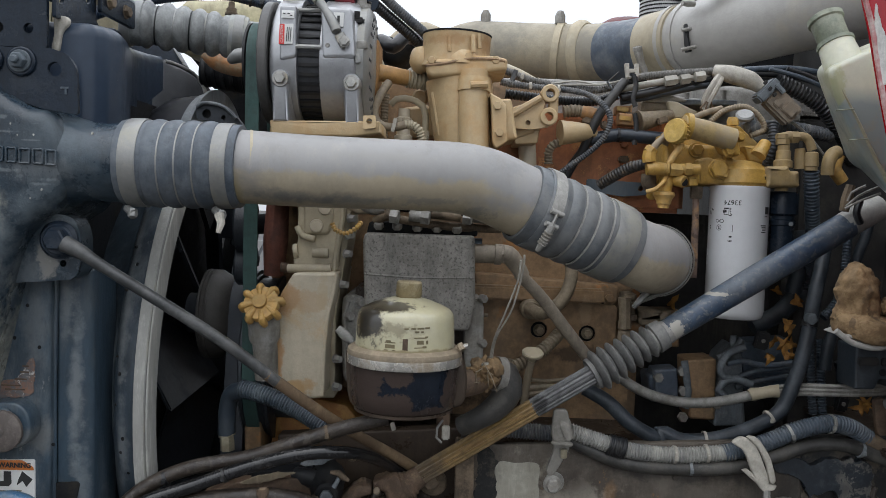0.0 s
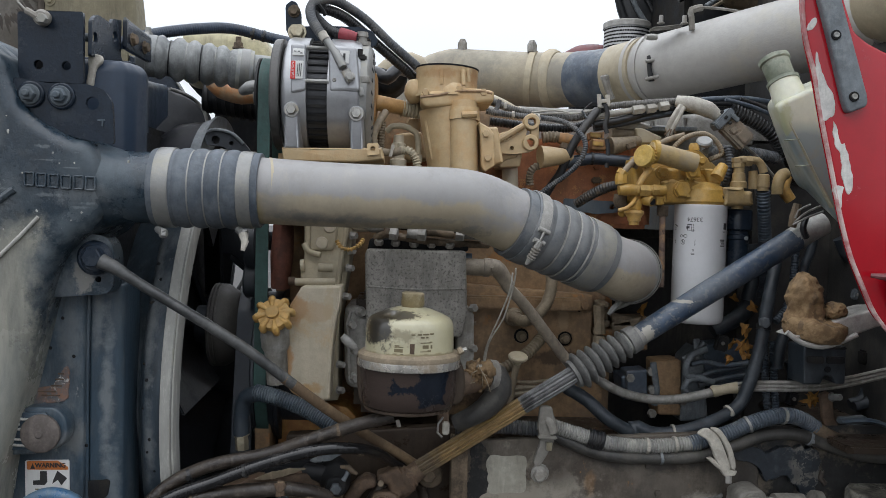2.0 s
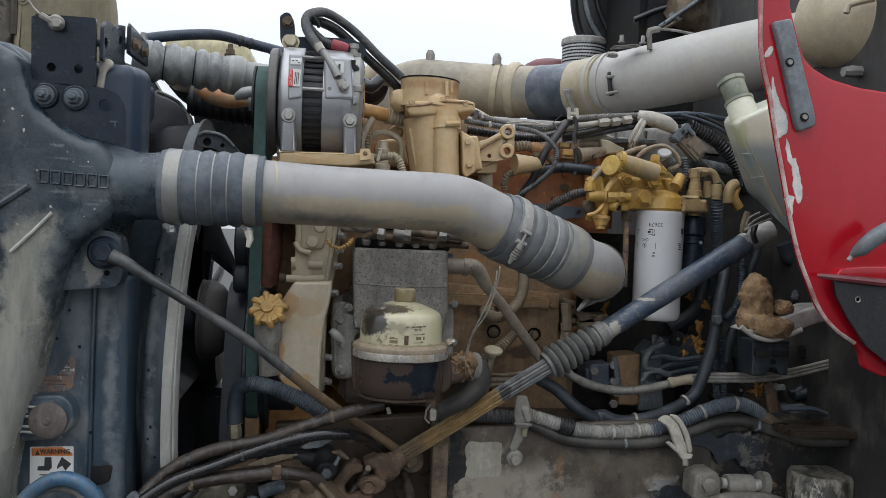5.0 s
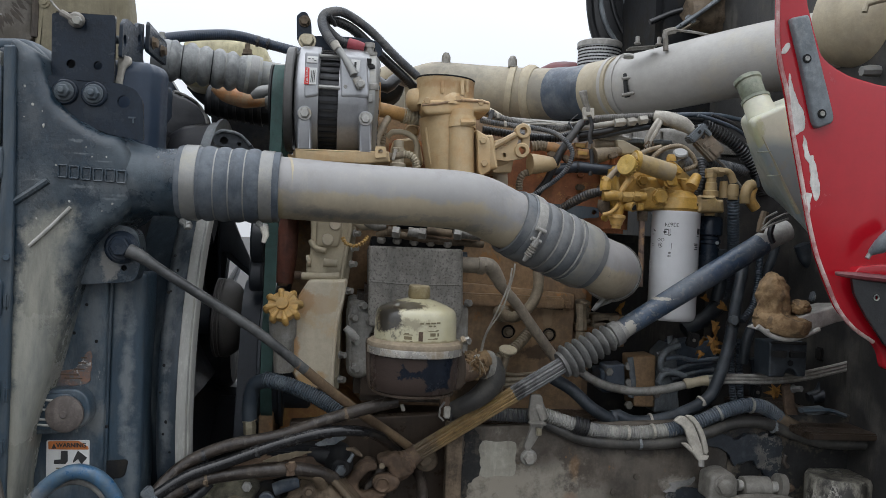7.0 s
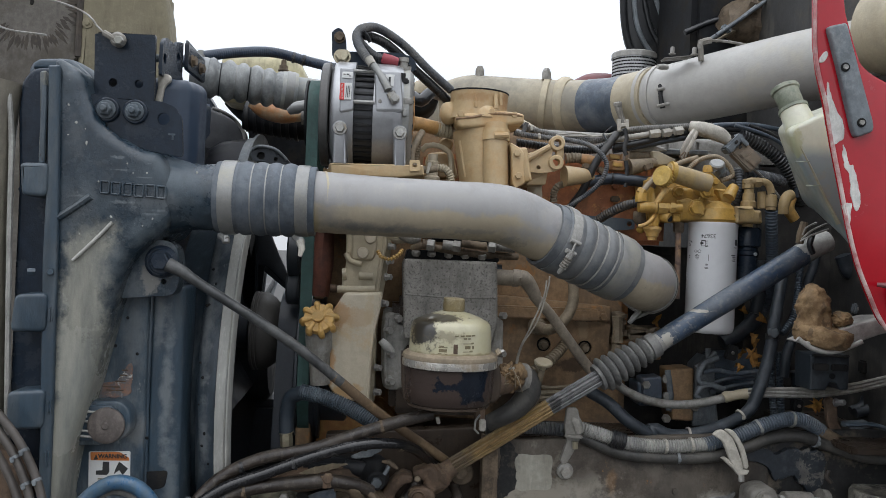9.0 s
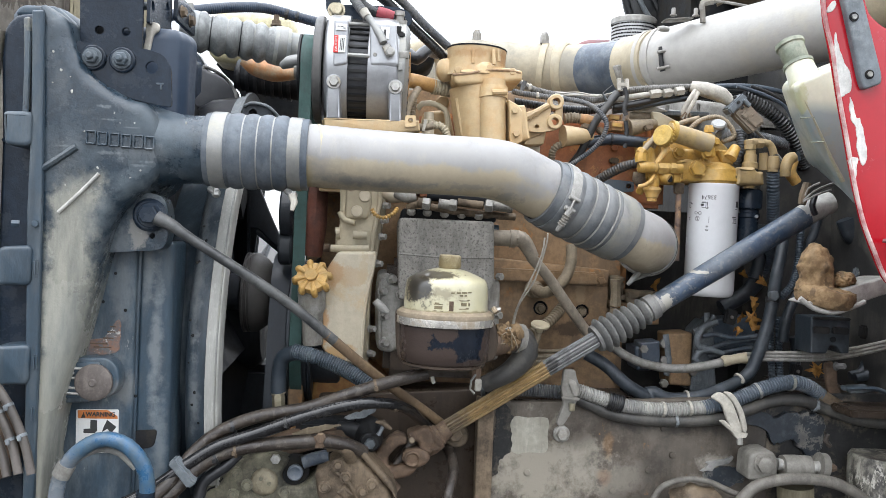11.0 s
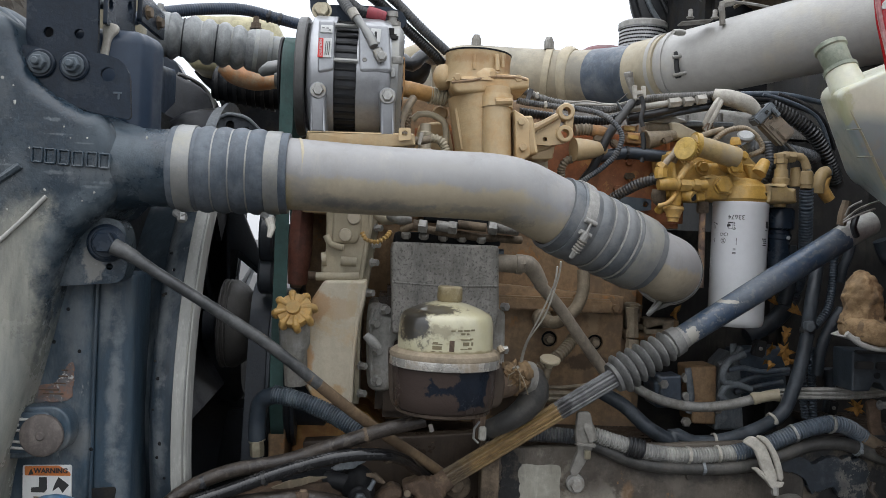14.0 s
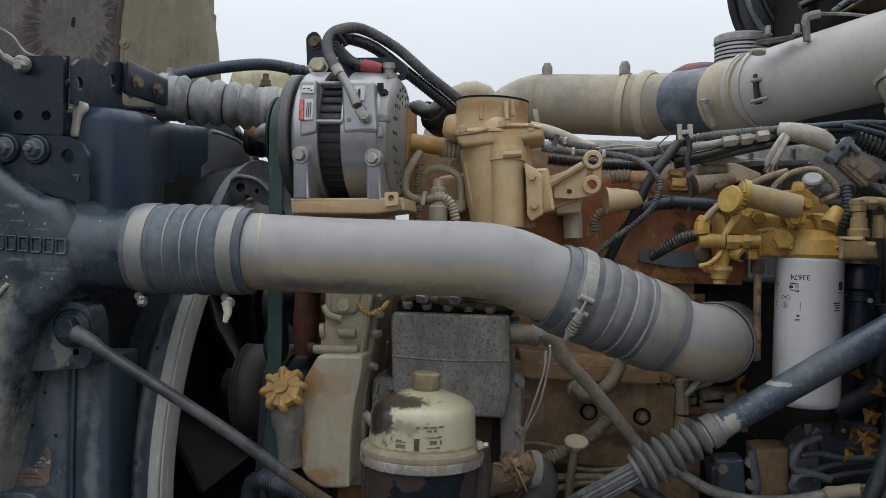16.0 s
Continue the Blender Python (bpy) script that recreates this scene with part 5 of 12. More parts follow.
part("seam", sweep(B(), [(-0.135, 1.512, 1.375), (-0.046, 1.512, 1.372), (0.053, 1.512, 1.375)], 0.003, 8), M_COMP, comp)
for p in [(-0.114, 1.525, 1.456), (-0.082, 1.525, 1.456), (-0.047, 1.525, 1.455), (-0.013, 1.525, 1.455), (0.022, 1.525, 1.454)]:
    bolt(comp, p, (0, -0.6, 1), 0.009, 0.009, M_GREY)
for p in [(0.07, 1.54, 1.337), (0.072, 1.54, 1.258), (0.072, 1.54, 1.211), (-0.134, 1.56, 1.317), (-0.13, 1.55, 1.294)]:
    bolt(comp, p, (0.6, -1, 0), 0.008, 0.012, M_GREY)
part("outlet_fitting", lathe(B(), (0.072, 1.545, 1.416), (1, 0, -0.02), [(-0.03, 0), (-0.03, 0.0165), (0.018, 0.0165), (0.019, 0.0185), (0.03, 0.0185), (0.031, 0)], 20), M_TAUPEPIPE, comp, "pale grey outlet fitting")
part("dark_adapter", sweep(B(), [(0.045, 1.56, 1.429), (0.068, 1.56, 1.429)], 0.0135, 16), M_CHANNEL, comp)

# ---- alternator ----
AX, AY, AZ = (-0.224, 1.545, 1.735)
alt = thing("alternator", "cast aluminium truck alternator with dark stator slots", "alternator", (AX, AY, AZ - 0.11))
XL, XM0, XM1, XR = -0.297, (-0.25, 1.545, 1.733)[0], (-0.212, 1.545, 1.736)[0], (-0.146, 1.545, 1.74)[0]
part("front_housing", lathe(B(), (XL, AY, AZ), (1, 0, 0), [(0, 0), (0, 0.094), (0.006, 0.106), (0.012, 0.109), (XM0 - XL, 0.109), (XM0 - XL, 0)], 56), M_ALT, alt)
stator = part("stator", lathe(B(), (XM0, AY, AZ), (1, 0, 0), [(0, 0), (0, 0.099), (XM1 - XM0, 0.099), (XM1 - XM0, 0)], 48), M_ALTDARK, alt, "dark laminated stator")
for i in range(40):
    a = 2 * math.pi * i / 40
    bm = B()
    box(bm, (0, 0, 0.0995), (XM1 - XM0 - 0.002, 0.006, 0.006), 0.001)
    bm.transform(pose((XM0 + XM1) / 2, AY, AZ, 360 * i / 40))
    part("fin", bm, M_DARK, stator)
part("rear_housing", lathe(B(), (XM1, AY, AZ), (1, 0, 0), [(0, 0), (0, 0.109), (XR - XM1 - 0.03, 0.109), (XR - XM1 - 0.012, 0.105), (XR - XM1, 0.09), (XR - XM1, 0)], 56), M_ALT, alt)
cover_r = part("rear_cover", lathe(B(), (XR - 0.016, AY, AZ), (1, 0, 0), [(0, 0), (0, 0.1), (0.02, 0.1), (0.028, 0.09), (0.03, 0)], 48), M_BAND, alt)
for ring, k in ((0.082, 22), (0.07, 18), (0.058, 14)):
    for i in range(k):
        a = 2 * math.pi * i / k
        part("vent_hole", lathe(B(), (XR + 0.0122, AY + ring * math.cos(a), AZ + ring * math.sin(a)), (1, 0, 0), disc(0.0031, 0.0014), 8), M_ALTDARK, cover_r)
part("tie_bar", sweep(B(), [(XM0 - 0.003, AY - 0.108, AZ + 0.012), (XM1 + 0.003, AY - 0.108, AZ + 0.012)], 0.004, 8), M_BAND, alt)
part("tie_bar", sweep(B(), [(XM0 - 0.003, AY - 0.083, AZ + 0.076), (XM1 + 0.003, AY - 0.083, AZ + 0.076)], 0.004, 8), M_BAND, alt)
# flat machined pads
part("label_pad", pillow(B(), rounded([(-0.278, 1.812), (-0.251, 1.812), (-0.249, 1.729), (-0.276, 1.723)], 0.006), 1.432, 1.50, 0.004), M_ALT, alt)
part("terminal_pad", pillow(B(), rounded([(-0.212, 1.813), (-0.161, 1.812), (-0.152, 1.731), (-0.208, 1.728)], 0.008), 1.434, 1.52, 0.006), M_ALT, alt)
for poly, web_ in (([(-0.288, 1.694), (-0.262, 1.694), (-0.258, 1.624), (-0.285, 1.624)], [(-0.28, 1.706), (-0.263, 1.709), (-0.245, 1.727), (-0.243, 1.697), (-0.259, 1.677), (-0.278, 1.674)]), ([(-0.172, 1.69), (-0.146, 1.691), (-0.143, 1.624), (-0.167, 1.624)], [(-0.192, 1.701), (-0.166, 1.707), (-0.143, 1.715), (-0.141, 1.688), (-0.164, 1.674), (-0.188, 1.677)])):
    foot = part("foot", pillow(B(), rounded(poly, 0.004), 1.432, 1.50, 0.006), M_ALT, alt)
for p in [(-0.274, 1.436, 1.694), (-0.158, 1.436, 1.691)]:
    part("boss", lathe(B(), p, (0, -1, 0), [(-0.05, 0.0145), (0.003, 0.0145), (0.006, 0.013), (0.006, 0)], 24), M_ALT, alt)
for p in [(-0.273, 1.43, 1.693), (-0.158, 1.43, 1.69)]:
    bolt(alt, p, (0, -1, 0), 0.0092, 0.009, M_STEEL, 0.0128)
part("pulley", lathe(B(), (XL - 0.02, AY, AZ), (1, 0, 0), disc(0.105, 0.017, 0.15), 48), mat("grey_brown_disc", (0.075, 0.073, 0.07), 0.5, stain=(0.11, 0.105, 0.1), stain_at=0.55), alt, "grey-brown drive-end disc")
part("pulley", lathe(B(), ((-0.349, 1.545, 1.727)[0], AY, AZ), (1, 0, 0), [(0, 0), (0, 0.068), (0.004, 0.068), (0.005, 0.062), (0.032, 0.062), (0.033, 0.068), (0.036, 0.068), (0.036, 0)], 40), M_DARK, alt)
part("shaft", sweep(B(), [((-0.36, 1.545, 1.726)[0], AY, AZ), (XL, AY, AZ)], 0.022, 16), M_STEEL, alt)
lab = part("caution_label", pillow(B(), rounded([(-0.276, 1.78), (-0.254, 1.781), (-0.255, 1.749), (-0.277, 1.748)], 0.001), 1.4278, 1.433, 0.0004), M_LABEL, alt, "white and red caution label")
part("red_field", pillow(B(), rounded([(-0.276, 1.78), (-0.268, 1.78), (-0.268, 1.748), (-0.277, 1.748)], 0.001), 1.4272, 1.43, 0.0002), M_LABELRED, lab)
lettering("CAUTION", 0.0062, M_LABEL, facing((-0.272, 1.427, 1.764), 92), lab)
for p in [(-0.264, 1.427, 1.764), (-0.261, 1.427, 1.764), (-0.258, 1.427, 1.764)]:
    part("text_bar", box(B(), p, (0.0012, 0.0006, 0.023), 0.0002, (0, 3, 0)), M_INK, lab)
lab = part("data_label", pillow(B(), rounded([(-0.273, 1.802), (-0.253, 1.802), (-0.254, 1.79), (-0.274, 1.79)], 0.001), 1.4278, 1.433, 0.0004), M_LABEL, alt, "small white data label")
for p in [(-0.269, 1.427, 1.797), (-0.262, 1.427, 1.797), (-0.258, 1.427, 1.794)]:
    part("text_bar", box(B(), p, (0.004, 0.0006, 0.0016), 0.0002), M_INK, lab)
lab = part("maker_label", pillow(B(), rounded([(-0.19, 1.802), (-0.173, 1.802), (-0.174, 1.779), (-0.19, 1.779)], 0.001), 1.4302, 1.436, 0.0004), M_LABEL, alt, "white maker's label")
part("text_bar", box(B(), (-0.182, 1.43, 1.79), (0.004, 0.0006, 0.014), 0.0002), M_INK, lab)
base = thing("alternator_mount", "tan steel alternator mounting plate", "mount", (-0.217, 1.5, 1.609))
part("plate", pillow(B(), rounded([(-0.29, 1.626), (-0.110, 1.631), (-0.107, 1.611), (-0.157, 1.604), (-0.286, 1.602)], 0.003), 1.432, 1.55, 0.004), M_TAN, base)
part("ear", plate(B(), rounded([(-0.137, 1.638), (-0.117, 1.639), (-0.115, 1.619), (-0.136, 1.616)], 0.003), [(-0.1265, 1.629, 0.0048)], 1.424, 1.434), M_TAN, base)
part("stay", pillow(B(), rounded([(-0.146, 1.79), (-0.129, 1.79), (-0.127, 1.735), (-0.132, 1.69), (-0.137, 1.632), (-0.15, 1.632)], 0.004), 1.575, 1.65, 0.004), mat("rust_yellow_stay", (0.33, 0.17, 0.055), 0.6, stain=(0.3, 0.17, 0.07), stain_at=0.52, stain_scale=14), base, "rusty yellow stay behind the alternator")
part("post", span(B(), (-0.31, 1.6, 1.897)[0], (-0.175, 1.6, 1.907)[0], 1.52, 1.72, (-0.261, 1.6, 1.493)[2], (-0.268, 1.6, 1.633)[2], 0.01), M_TAN, base)

# ---- belt and pulleys ----
def belt_loop(bm, x0, x1, c1, r1, c2, r2, thick=0.006):
    """A flat belt round two pulleys that turn about the x axis; c = (y, z)."""
    d = Vector(c2) - Vector(c1)
    ang, off = math.atan2(d.y, d.x), math.asin((r1 - r2) / d.length)
    pts = []
    for c, r, s, e in ((c1, r1, ang + math.pi / 2 - off, ang + 3 * math.pi / 2 + off), (c2, r2, ang - math.pi / 2 + off, ang + math.pi / 2 - off)):
        for i in range(25):
            a = s + (e - s) * i / 24
            pts.append((c[0], c[1], math.cos(a), math.sin(a), r))
    rings = []
    for x, t in ((x0, 0), (x1, 0), (x1, thick), (x0, thick)):
        rings.append([bm.verts.new((x, y + ca * (r + t), z + sa * (r + t))) for y, z, ca, sa, r in pts])
    n = len(pts)
    for a, b in zip(rings, rings[1:] + rings[:1]):
        for i in range(n):
            bm.faces.new((a[i], a[(i + 1) % n], b[(i + 1) % n], b[i]))
    return bm


bx = -0.342
solo("drive_belt", belt_loop(B(), bx, bx + 0.023, (AY, AZ), 0.062, (1.66, (-0.33, 1.5, 1.199)[2]), 0.15), M_BELT, "wide dark green fabric-backed drive belt", "belt")
crank = thing("crank_pulley", "black grooved crankshaft pulley", "pulley", (bx, 1.66, (-0.325, 1.5, 1.087)[2]))
CZ = (-0.33, 1.5, 1.199)[2]
part("rim", lathe(B(), (-0.352, 1.66, CZ), (1, 0, 0), [(0, 0), (0, 0.15), (0.003, 0.155), (0.008, 0.155), (0.01, 0.149), (0.042, 0.149), (0.046, 0.155), (0.052, 0.155), (0.052, 0)], 64), M_FAN, crank)
part("damper", lathe(B(), (-0.345, 1.66, CZ), (1, 0, 0), disc(0.12, 0.1, 0.05), 48), M_FAN, crank)
fanp = thing("fan_pulley", "black fan drive pulley with fine ridges", "pulley", (-0.4, 1.78, 1.2))
part("drum", lathe(B(), (-0.47, 1.72, 1.268), (1, 0, 0), [(0, 0), (0, 0.07), (0.003, 0.082), (0.006, 0.0885), (0.01, 0.0885), (0.011, 0.085), (0.014, 0.085), (0.015, 0.088), (0.018, 0.088), (0.019, 0.086), (0.022, 0.086), (0.023, 0.088), (0.032, 0.0875), (0.05, 0.076), (0.068, 0.056), (0.07, 0)], 72), mat("dusty_brown_drum", (0.07, 0.065, 0.06), 0.55, stain=(0.08, 0.074, 0.067), stain_at=0.55, stain_scale=6), fanp, "dusty grey-brown ridged drum")
part("spindle", sweep(B(), [(-0.5, 1.72, 1.268), (-0.2, 1.72, 1.268)], 0.04, 20), M_FAN, fanp)
solo("fan_belt", belt_loop(B(), -0.401, -0.361, (1.72, 1.268), 0.084, (1.70, 0.95), 0.11), mat("navy_smooth_belt", (0.034, 0.043, 0.056), 0.5, stain=(0.045, 0.05, 0.06), stain_at=0.56, stain_scale=5, grain=0.08), "wide smooth dark blue fan belt", "belt")
idler = thing("tensioner_pulley", "black belt tensioner arm with pulley", "pulley", (-0.371, 1.6, 1.457))
part("wheel", lathe(B(), (-0.382, 1.62, 1.45), (1, 0, 0), disc(0.055, 0.026, 0.15), 32), M_FAN, idler)
part("wheel", lathe(B(), (-0.384, 1.62, 1.372), (1, 0, 0), disc(0.035, 0.028, 0.15), 32), M_FAN, idler)
part("arm", sweep(B(), [(-0.365, 1.6, 1.452), (-0.312, 1.68, 1.45), (-0.252, 1.72, 1.428)], 0.02, 10), M_FAN, idler)

# ---- charge air pipe with its two rubber couplings ----
tube = thing("charge_air_tube", "bent aluminium charge air tube, dusty and scuffed", "pipe", (-0.085, 1.33, 1.487))
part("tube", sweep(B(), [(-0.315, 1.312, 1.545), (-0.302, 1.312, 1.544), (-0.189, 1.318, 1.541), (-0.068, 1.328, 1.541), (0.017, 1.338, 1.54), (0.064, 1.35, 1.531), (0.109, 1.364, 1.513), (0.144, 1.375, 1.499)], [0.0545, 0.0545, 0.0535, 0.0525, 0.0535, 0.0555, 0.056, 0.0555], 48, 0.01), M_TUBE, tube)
part("weld_bead", sweep(B(), [(-0.291, 1.312, 1.544), (-0.287, 1.313, 1.544)], 0.0548, 48), M_PIPE, tube)
# Dirt streaks low on the tube, with some underside shade painted in.
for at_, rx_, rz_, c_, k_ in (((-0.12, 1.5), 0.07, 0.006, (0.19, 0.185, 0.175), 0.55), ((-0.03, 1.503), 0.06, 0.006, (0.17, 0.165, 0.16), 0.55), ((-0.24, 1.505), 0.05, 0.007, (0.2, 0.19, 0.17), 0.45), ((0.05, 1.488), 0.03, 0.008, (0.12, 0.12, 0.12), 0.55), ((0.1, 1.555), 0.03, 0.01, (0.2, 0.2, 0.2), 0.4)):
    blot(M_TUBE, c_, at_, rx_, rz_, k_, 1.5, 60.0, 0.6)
lc = thing("coupling_hose", "ribbed dark grey rubber coupling with steel band clamps", "hose", (-0.392, 1.31, 1.489), "couplings on the charge air tube")
lx0 = V((-0.473, 1.31, 1.544))
lx1 = V((-0.301, 1.312, 1.544))
L = (lx1 - lx0).length
n_ = 4
rows_ = [(0, 0.0565), (0.0, 0.0625), (0.004, 0.0635), (L * 0.21, 0.0635)]
for i in range(n_):
    s0, s1 = L * (0.225 + 0.145 * i), L * (0.225 + 0.145 * (i + 1))
    for u in (0.04, 0.2, 0.4, 0.6, 0.8, 0.96):
        rows_.append((s0 + (s1 - s0) * u, 0.0605 + 0.005 * math.sin(math.pi * u) ** 0.6))
rows_ += [(L * 0.80, 0.0615), (L * 0.99, 0.0615), (L, 0.0605), (L, 0.054)]
part("sleeve", lathe(B(), lx0, lx1 - lx0, rows_, 56), M_RUBBER, lc)
ld = (lx1 - lx0).normalized()
for s in (0.37, 0.515, 0.66):
    part("wire_ring", sweep(B(), [lx0 + ld * (L * s - 0.001), lx0 + ld * (L * s + 0.0012)], 0.0628, 48), M_BAND, lc)
for s0, s1, r in ((0.055, 0.20, 0.0655), (0.81, 0.935, 0.0632)):
    band = part("clamp_band", lathe(B(), lx0, ld, [(L * s0, r - 0.003), (L * s0, r - 0.0005), (L * s0 + 0.002, r), (L * s1 - 0.002, r), (L * s1, r - 0.0005), (L * s1, r - 0.003)], 56), M_BAND, lc)
    mid_ = lx0 + ld * (L * (s0 + s1) / 2)
    part("t_bolt", sweep(B(), [mid_ + V((-0.012, -0.02, -r - 0.002)), mid_ + V((0.004, -0.035, -r - 0.01))], [0.006, 0.0065], 8), M_BAND, band)
    part("nut", hexagon(B(), mid_ + V((0.0, -0.03, -r - 0.004)), (0.15, -0.5, -1), 0.0068, 0.012), M_BAND, band)
part("stud_tail", sweep(B(), [(-0.323, 1.27, 1.473), (-0.318, 1.265, 1.46), (-0.321, 1.262, 1.446)], [0.007, 0.006, 0.0035], 8), M_TAPE, lc)

rc = thing("coupling_hose", "ribbed dark grey rubber coupling with steel band clamps", "hose", (0.214, 1.4, 1.419), "couplings on the charge air tube")
r0, r1 = V((0.12, 1.368, 1.507)), V((0.292, 1.425, 1.441))
L2, d2 = (r1 - r0).length, (r1 - r0).normalized()
rows_ = [(0, 0.056), (0, 0.0618), (0.004, 0.0628), (L2 * 0.27, 0.0628)]
for i in range(3):
    s0, s1 = L2 * (0.27 + 0.135 * i), L2 * (0.27 + 0.135 * (i + 1))
    for u in (0.05, 0.25, 0.5, 0.75, 0.95):
        rows_.append((s0 + (s1 - s0) * u, 0.0605 + 0.005 * math.sin(math.pi * u) ** 0.6))
rows_ += [(L2 * 0.69, 0.0625), (L2 * 0.98, 0.0625), (L2, 0.061), (L2, 0.054)]
part("sleeve", lathe(B(), r0, d2, rows_, 56), M_RUBBERPALE, rc)
for s in (0.405, 0.54, 0.675):
    part("wire_ring", sweep(B(), [r0 + d2 * (L2 * s - 0.0014), r0 + d2 * (L2 * s + 0.0014)], 0.0642, 48), M_BARE, rc)
for s0, s1, m in ((0.09, 0.235, M_RUBBERPALE), (0.72, 0.93, M_BAND)):
    part("clamp_band", lathe(B(), r0, d2, [(L2 * s0, 0.062), (L2 * s0, 0.0645), (L2 * s0 + 0.002, 0.065), (L2 * s1 - 0.002, 0.065), (L2 * s1, 0.0645), (L2 * s1, 0.062)], 56), m, rc)
cl_n = (V((0, -1, 0)) - d2 * V((0, -1, 0)).dot(d2)).normalized()
cl_u = d2.cross(cl_n)
cl_u = cl_u if cl_u.z > 0 else -cl_u
def on_clamp(deg, r, along=0.0):
    """A point over the first clamp band: deg round from the open side towards the top."""
    return r0 + d2 * (L2 * 0.1625 + along) + (cl_n * math.cos(radians(deg)) + cl_u * math.sin(radians(deg))) * r
bm = B()
arc = [[bm.verts.new(on_clamp(4 + 7 * k, r, a)) for r, a in ((0.0655, -0.010), (0.0672, -0.0095), (0.0675, 0), (0.0672, 0.0095), (0.0655, 0.010))] for k in range(16)]
for k in range(15):
    for q in range(4):
        bm.faces.new((arc[k][q], arc[k][q + 1], arc[k + 1][q + 1], arc[k + 1][q]))
bm.faces.new(arc[0])
bmesh.ops.recalc_face_normals(bm, faces=bm.faces)
part("clamp_strap", bm, M_BARE, rc, "bright steel clamp strap")
for deg in (3, -14):
    part("trunnion", sweep(B(), [on_clamp(deg, 0.069, -0.0105), on_clamp(deg, 0.069, 0.0105)], 0.0042, 10), M_BARE, rc)
part("t_bolt", sweep(B(), [on_clamp(3, 0.071), on_clamp(-14, 0.072)], 0.0026, 8), M_STEEL, rc)
part("bolt_housing", sweep(B(), [on_clamp(-13, 0.0715), on_clamp(-18, 0.072), on_clamp(-23, 0.073)], [0.006, 0.0065, 0.006], 8), M_BARE, rc)
part("spring", sweep(B(), [on_clamp(-22, 0.0735), on_clamp(-30, 0.075), on_clamp(-38, 0.077)], 0.0078, 10, 0.01, (0.005, 0.0022)), M_GREY, rc)
part("stud", sweep(B(), [on_clamp(-38, 0.077), on_clamp(-42, 0.079), on_clamp(-47, 0.081)], [0.0055, 0.005, 0.0035], 8), M_BARE, rc)

elbow = thing("intake_elbow", "tan-grey cast intake elbow below the head", "pipe", (0.358, 1.5, 1.368))
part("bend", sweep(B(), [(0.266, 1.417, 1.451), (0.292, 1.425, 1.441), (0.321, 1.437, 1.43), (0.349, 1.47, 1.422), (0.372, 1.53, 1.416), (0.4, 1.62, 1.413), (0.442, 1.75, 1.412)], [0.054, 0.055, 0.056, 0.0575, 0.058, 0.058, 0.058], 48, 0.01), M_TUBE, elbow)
part("flange_band", sweep(B(), [(0.372, 1.532, 1.416), (0.374, 1.538, 1.416)], 0.0615, 48), M_BAND, elbow)
part("gasket", sweep(B(), [(0.374, 1.536, 1.416), (0.379, 1.552, 1.416)], 0.0622, 48), M_DARK, elbow)
part("flange_band", sweep(B(), [(0.378, 1.55, 1.415), (0.382, 1.562, 1.415)], 0.0645, 48), M_GREY, elbow)
part("band_bolt", sweep(B(), [(0.347, 1.53, 1.342), (0.369, 1.525, 1.353), (0.384, 1.52, 1.363)], [0.003, 0.004, 0.003], 8), M_BAND, elbow)
part("band_stud", sweep(B(), [(0.357, 1.525, 1.359), (0.344, 1.52, 1.345), (0.334, 1.52, 1.333)], [0.006, 0.006, 0.004], 8), M_BAND, elbow)

# Smears and stains; the dark run underneath also paints the tube's own shade.
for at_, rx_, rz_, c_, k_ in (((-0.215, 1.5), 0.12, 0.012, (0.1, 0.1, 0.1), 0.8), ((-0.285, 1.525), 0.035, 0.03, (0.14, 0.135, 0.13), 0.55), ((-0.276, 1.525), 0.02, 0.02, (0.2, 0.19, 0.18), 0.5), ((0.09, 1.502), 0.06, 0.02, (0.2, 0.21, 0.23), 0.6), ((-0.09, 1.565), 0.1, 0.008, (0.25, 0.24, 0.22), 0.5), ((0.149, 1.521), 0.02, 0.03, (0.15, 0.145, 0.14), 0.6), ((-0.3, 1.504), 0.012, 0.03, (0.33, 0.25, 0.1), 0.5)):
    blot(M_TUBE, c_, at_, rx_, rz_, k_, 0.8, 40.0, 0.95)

# ---- coolant tower ----
tw = thing("coolant_housing", "tan cast housing with a flange and a clamped neck", "housing", (0.031, 1.6, 1.623))
TX, TY = (0.01, 1.6, 1.92)[0], 1.605
part("body", lathe(B(), (0.036, TY, 1.585), (-0.02, 0, 0.145), [(0, 0.0545), (0.02, 0.0555), (0.115, 0.0595), (0.145, 0.061)], 40), M_TAN, tw)
part("flange", pillow(B(), rounded([(-0.044, 1.75), (0.0, 1.757), (0.033, 1.763), (0.08, 1.762), (0.1, 1.758), (0.1, 1.738), (0.066, 1.733), (0.012, 1.726), (-0.033, 1.722), (-0.042, 1.731)], 0.006), 1.54, 1.67, 0.007, 3), M_TAN, tw)
part("flange_seam", sweep(B(), [(-0.043, 1.541, 1.741), (-0.003, 1.54, 1.747), (0.028, 1.54, 1.755), (0.08, 1.54, 1.756), (0.095, 1.542, 1.753)], 0.003, 6), M_BLOCK, tw)
part("upper_body", lathe(B(), (TX - 0.001, TY, (0.02, 1.6, 1.747)[2]), (0.02, 0, 1), [(0, 0.066), (0.012, 0.063), (0.03, 0.0615), (0.05, 0.0615), (0.055, 0.0625), (0.058, 0.0625), (0.059, 0.056), (0.05, 0.052), (0.05, 0)], 48), M_TAN, tw)
